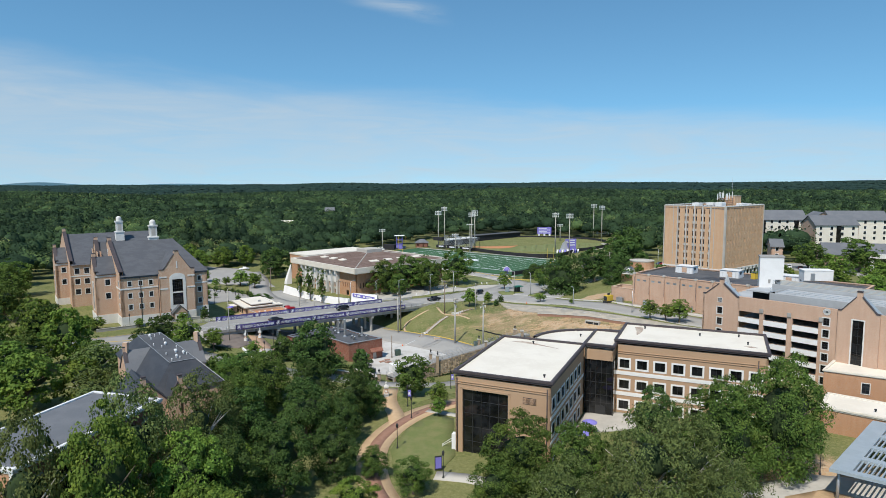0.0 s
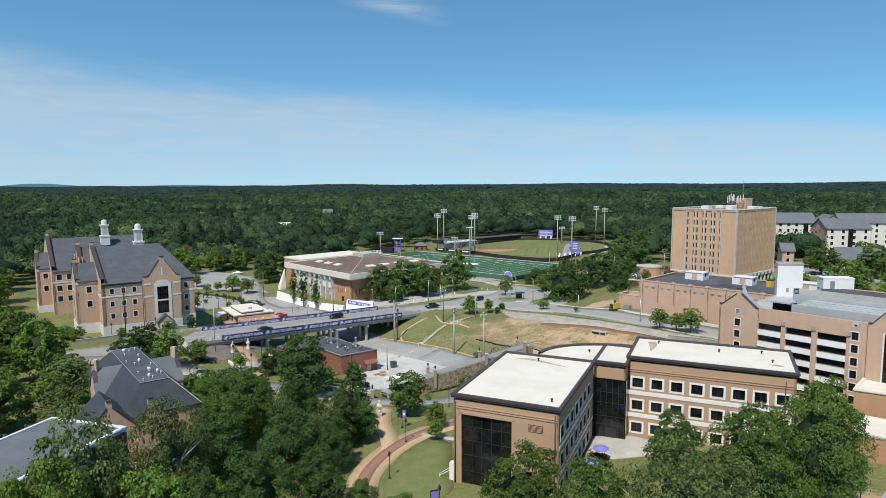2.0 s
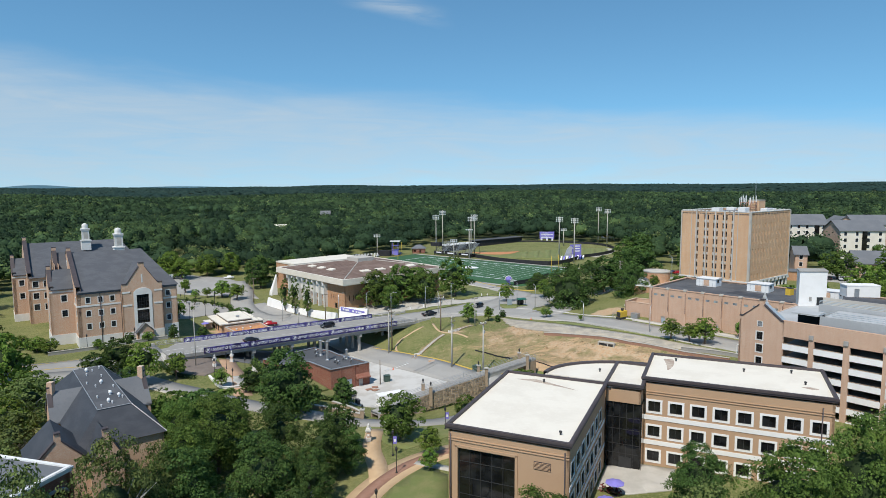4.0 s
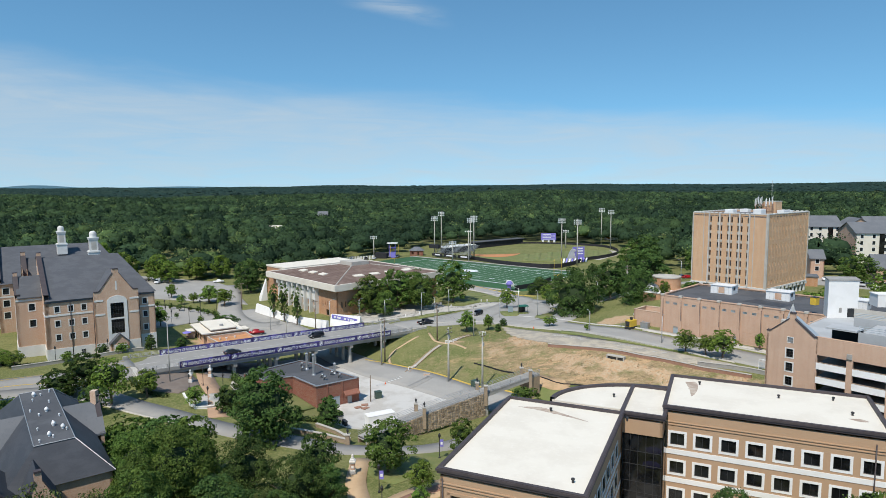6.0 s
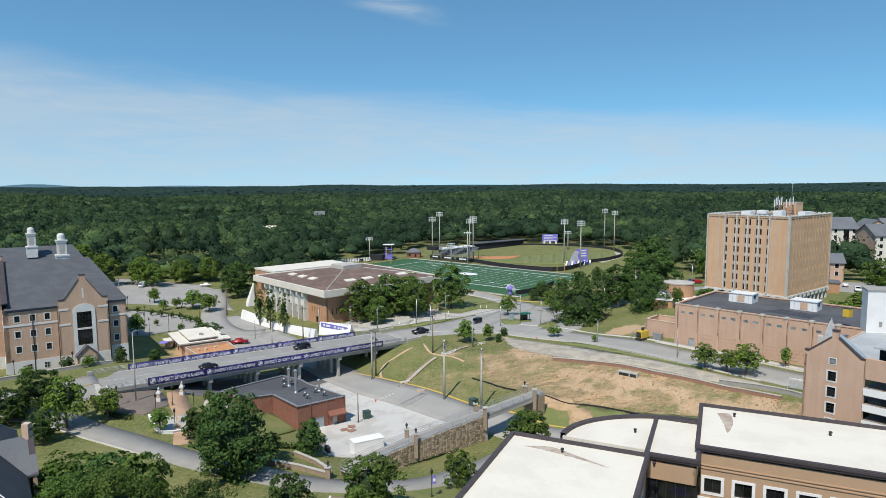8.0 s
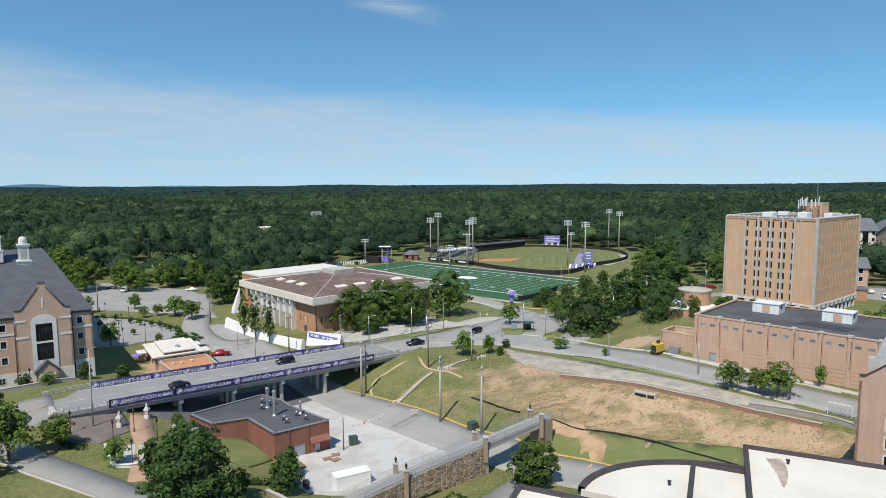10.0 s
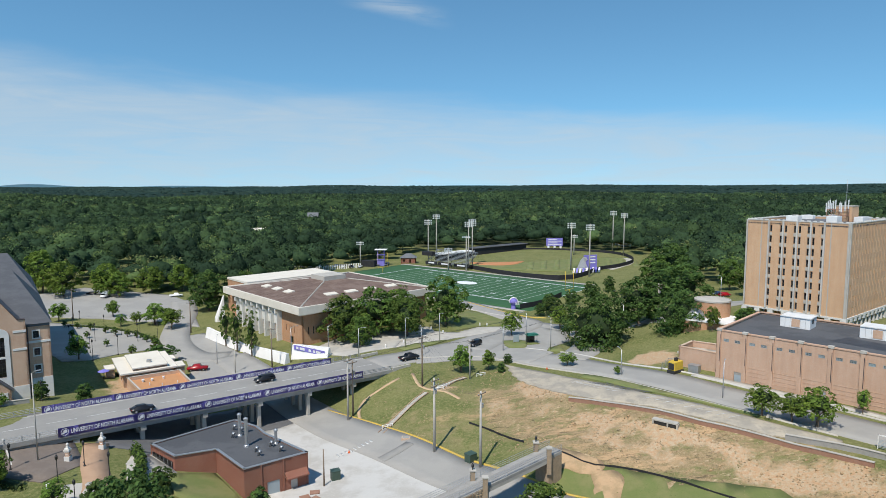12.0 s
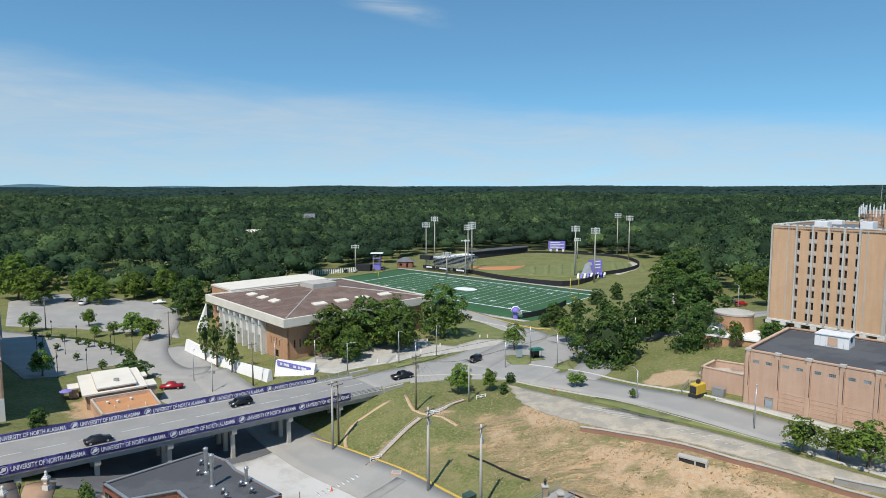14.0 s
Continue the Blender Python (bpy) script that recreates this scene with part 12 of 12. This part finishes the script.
sheet("traffic_island", [(21, 262), (26, 263), (31, 260), (31.5, 257), (26, 256), (21, 258)], "lawn", 0.3, label="grassy traffic island with a kerb", category="island")
sign = thing("sign_board", "pale blue information sign on two posts", "sign", at=pose(24.8, 259.4, TH(24.8, 259.4), 0, 0, 15))
bm = bmesh.new()
add_box(bm, -0.9, 0.9, -0.08, 0.08, 0.5, 2.6)
part("board", bm, "metal_blue", sign)
for x in (-0.8, 0.8):
    bm = bmesh.new()
    add_tube(bm, [(x, 0, -0.2), (x, 0, 2.7)], 0.06, 6)
    part("post", bm, "metal_grey", sign)
for x, y in ((28.9, 228.8), (-16, 198.4)):
    t = thing("traffic_cone", "small orange plastic traffic cone", "cone", "traffic cones", at=pose(x, y, TH(x, y) + 0.15))
    bm = bmesh.new()
    add_lathe(bm, [(0.2, 0.04), (0.04, 0.72)], 10)
    part("cone", bm, "safety_orange", t)
    bm = bmesh.new()
    add_box(bm, -0.22, 0.22, -0.22, 0.22, 0, 0.04)
    part("base", bm, "safety_orange", t)
for x, y in ((15.6, 286.3), (18, 286.1), (-2.5, 268), (-14, 258), (-9, 262), (3, 275), (-1, 282)):
    t = thing("bollard", "short white concrete bollard", "bollard", "white bollards", at=pose(x, y, TH(x, y)))
    bm = bmesh.new()
    add_lathe(bm, [(0.22, -0.2), (0.22, 0.85), (0.1, 1.0)], 10)
    part("post", bm, "white", t)
gate_f = thing("pipe_gate", "white pipe gate frame beside the road bend", "gate", at=pose(75.6, 174.4, TH(75.6, 174.4), 0, 0, -45))
for bx in ((-2.0, -1.9, 0, 2.4), (1.9, 2.0, 0, 2.4), (-2.0, 2.0, 2.3, 2.4)):
    bm = bmesh.new()
    add_box(bm, bx[0], bx[1], -0.05, 0.05, bx[2] - 0.1, bx[3])
    part("pipe", bm, "white", gate_f)
for k in range(7):
    bm = bmesh.new()
    add_box(bm, -1.9, 3.5, -0.03, 0.03, 0.2 + 0.22 * k, 0.26 + 0.22 * k)
    part("bar", bm, "metal_blue", gate_f)
for k in range(6):
    p = V2((1.8, 121.5)) + V2((0.9, 0.4)) * (k % 3)
handrail = thing("stair_rail", "white stair rail at the classroom block", "rail")
bm = bmesh.new()
p0, p1 = hp(-2.8, 0.6), hp(-0.6, 0.9)
for h in (0.5, 1.0):
    add_tube(bm, [(*p0, TH(*p0) + h * 0.6), (*p1, TH(*p1) + h + 1.2)], 0.05, 5)
add_tube(bm, [(*p0, TH(*p0)), (*p0, TH(*p0) + 0.7)], 0.05, 5)
part("rail", bm, "white", handrail)
sg = thing("banner_sign", "upright purple sign beside the walk", "sign", at=pose(-3.4, 95.6, TH(-3.4, 95.6), 0, 0, 15))
bm = bmesh.new()
add_box(bm, -0.6, 0.6, -0.08, 0.08, 0.2, 2.6)
sb_ = part("board", bm, "metal_dark", sg)
bm = bmesh.new()
add_box(bm, -0.5, 0.5, -0.1, -0.085, 0.5, 2.4)
part("face", bm, "purple", sb_)
# low hedges
def hedge(pts, h=0.7, w=0.9, mat="hedge", label="clipped green hedge", leaf=0.22, per=26):
    line = curve(pts, 0.9)
    pos, nrm = [], []
    zs = heights(line[:, 0], line[:, 1])
    for p, z in zip(line, zs):
        d = rng.normal(size=(per, 3))
        d /= np.linalg.norm(d, axis=1)[:, None]
        d[:, 2] = np.abs(d[:, 2])
        pos.append(np.array([p[0], p[1], z + 0.1]) + d * np.array([w / 2, w / 2, h]) * rng.uniform(0.8, 1.1, (per, 1)))
        nrm.append(d + 0.4 * rng.normal(size=d.shape))
    pos, nrm = np.vstack(pos), np.vstack(nrm)
    nrm /= np.linalg.norm(nrm, axis=1)[:, None]
    v, q = leaf_quads(pos, nrm, leaf * rng.uniform(0.7, 1.3, len(pos)))
    t = thing("hedge", label, "hedge")
    o_ = new("foliage", mesh_arrays("foliage", v, q, [mat], np.zeros(len(q))))
    o_.parent = t
    run = offset(line, 0)
    # a dark core painted as the shade inside the hedge
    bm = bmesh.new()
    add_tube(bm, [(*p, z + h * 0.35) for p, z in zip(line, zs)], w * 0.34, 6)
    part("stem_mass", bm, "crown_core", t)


hedge([(-6, 158.0), (0, 162.6), (6.5, 168)], 0.8, 1.0, label="clipped hedge at the foot of the stone wall")
hedge([(-133, 299), (-120, 298), (-108, 292.5), (-98, 285), (-89, 275), (-83, 264)], 0.7, 1.3, "leaf_olive", "low planting strip between the car parks", 0.3)
hedge([(-54, 188.5), (-50.5, 183.5), (-48, 178)], 2.4, 2.2, "leaf_oak", "tall loose green hedge beside the walk", 0.4, 60)
hedge([(-122, 197.5), (-112, 193.5), (-100, 199)], 0.9, 1.6, "hedge", "clipped shrubs before the gabled hall", 0.3, 40)
hedge([(-76, 180), (-70, 174.5), (-64, 172)], 0.6, 2.0, "leaf_olive", "rough planting on the bank by the stair", 0.3, 40)
hedge([(-36, 163), (-31, 163.5), (-27, 166)], 1.3, 1.8, "leaf_olive", "loose shrubs below the small lawn", 0.35, 50)
hedge([(23.5, 112), (25.5, 110.5)], 1.1, 1.2, "leaf_red", "dark red shrub by the entrance court", 0.3, 40)
hedge([(-40, 163.4), (-48, 167.8)], 0.6, 1.2, "leaf_olive", "rough planting beside the drive", 0.25, 40)
hedge([(34, 167), (38, 165.5), (44, 163)], 1.6, 2.4, "leaf_olive", "rough bushes beside the lower road", 0.4, 60)
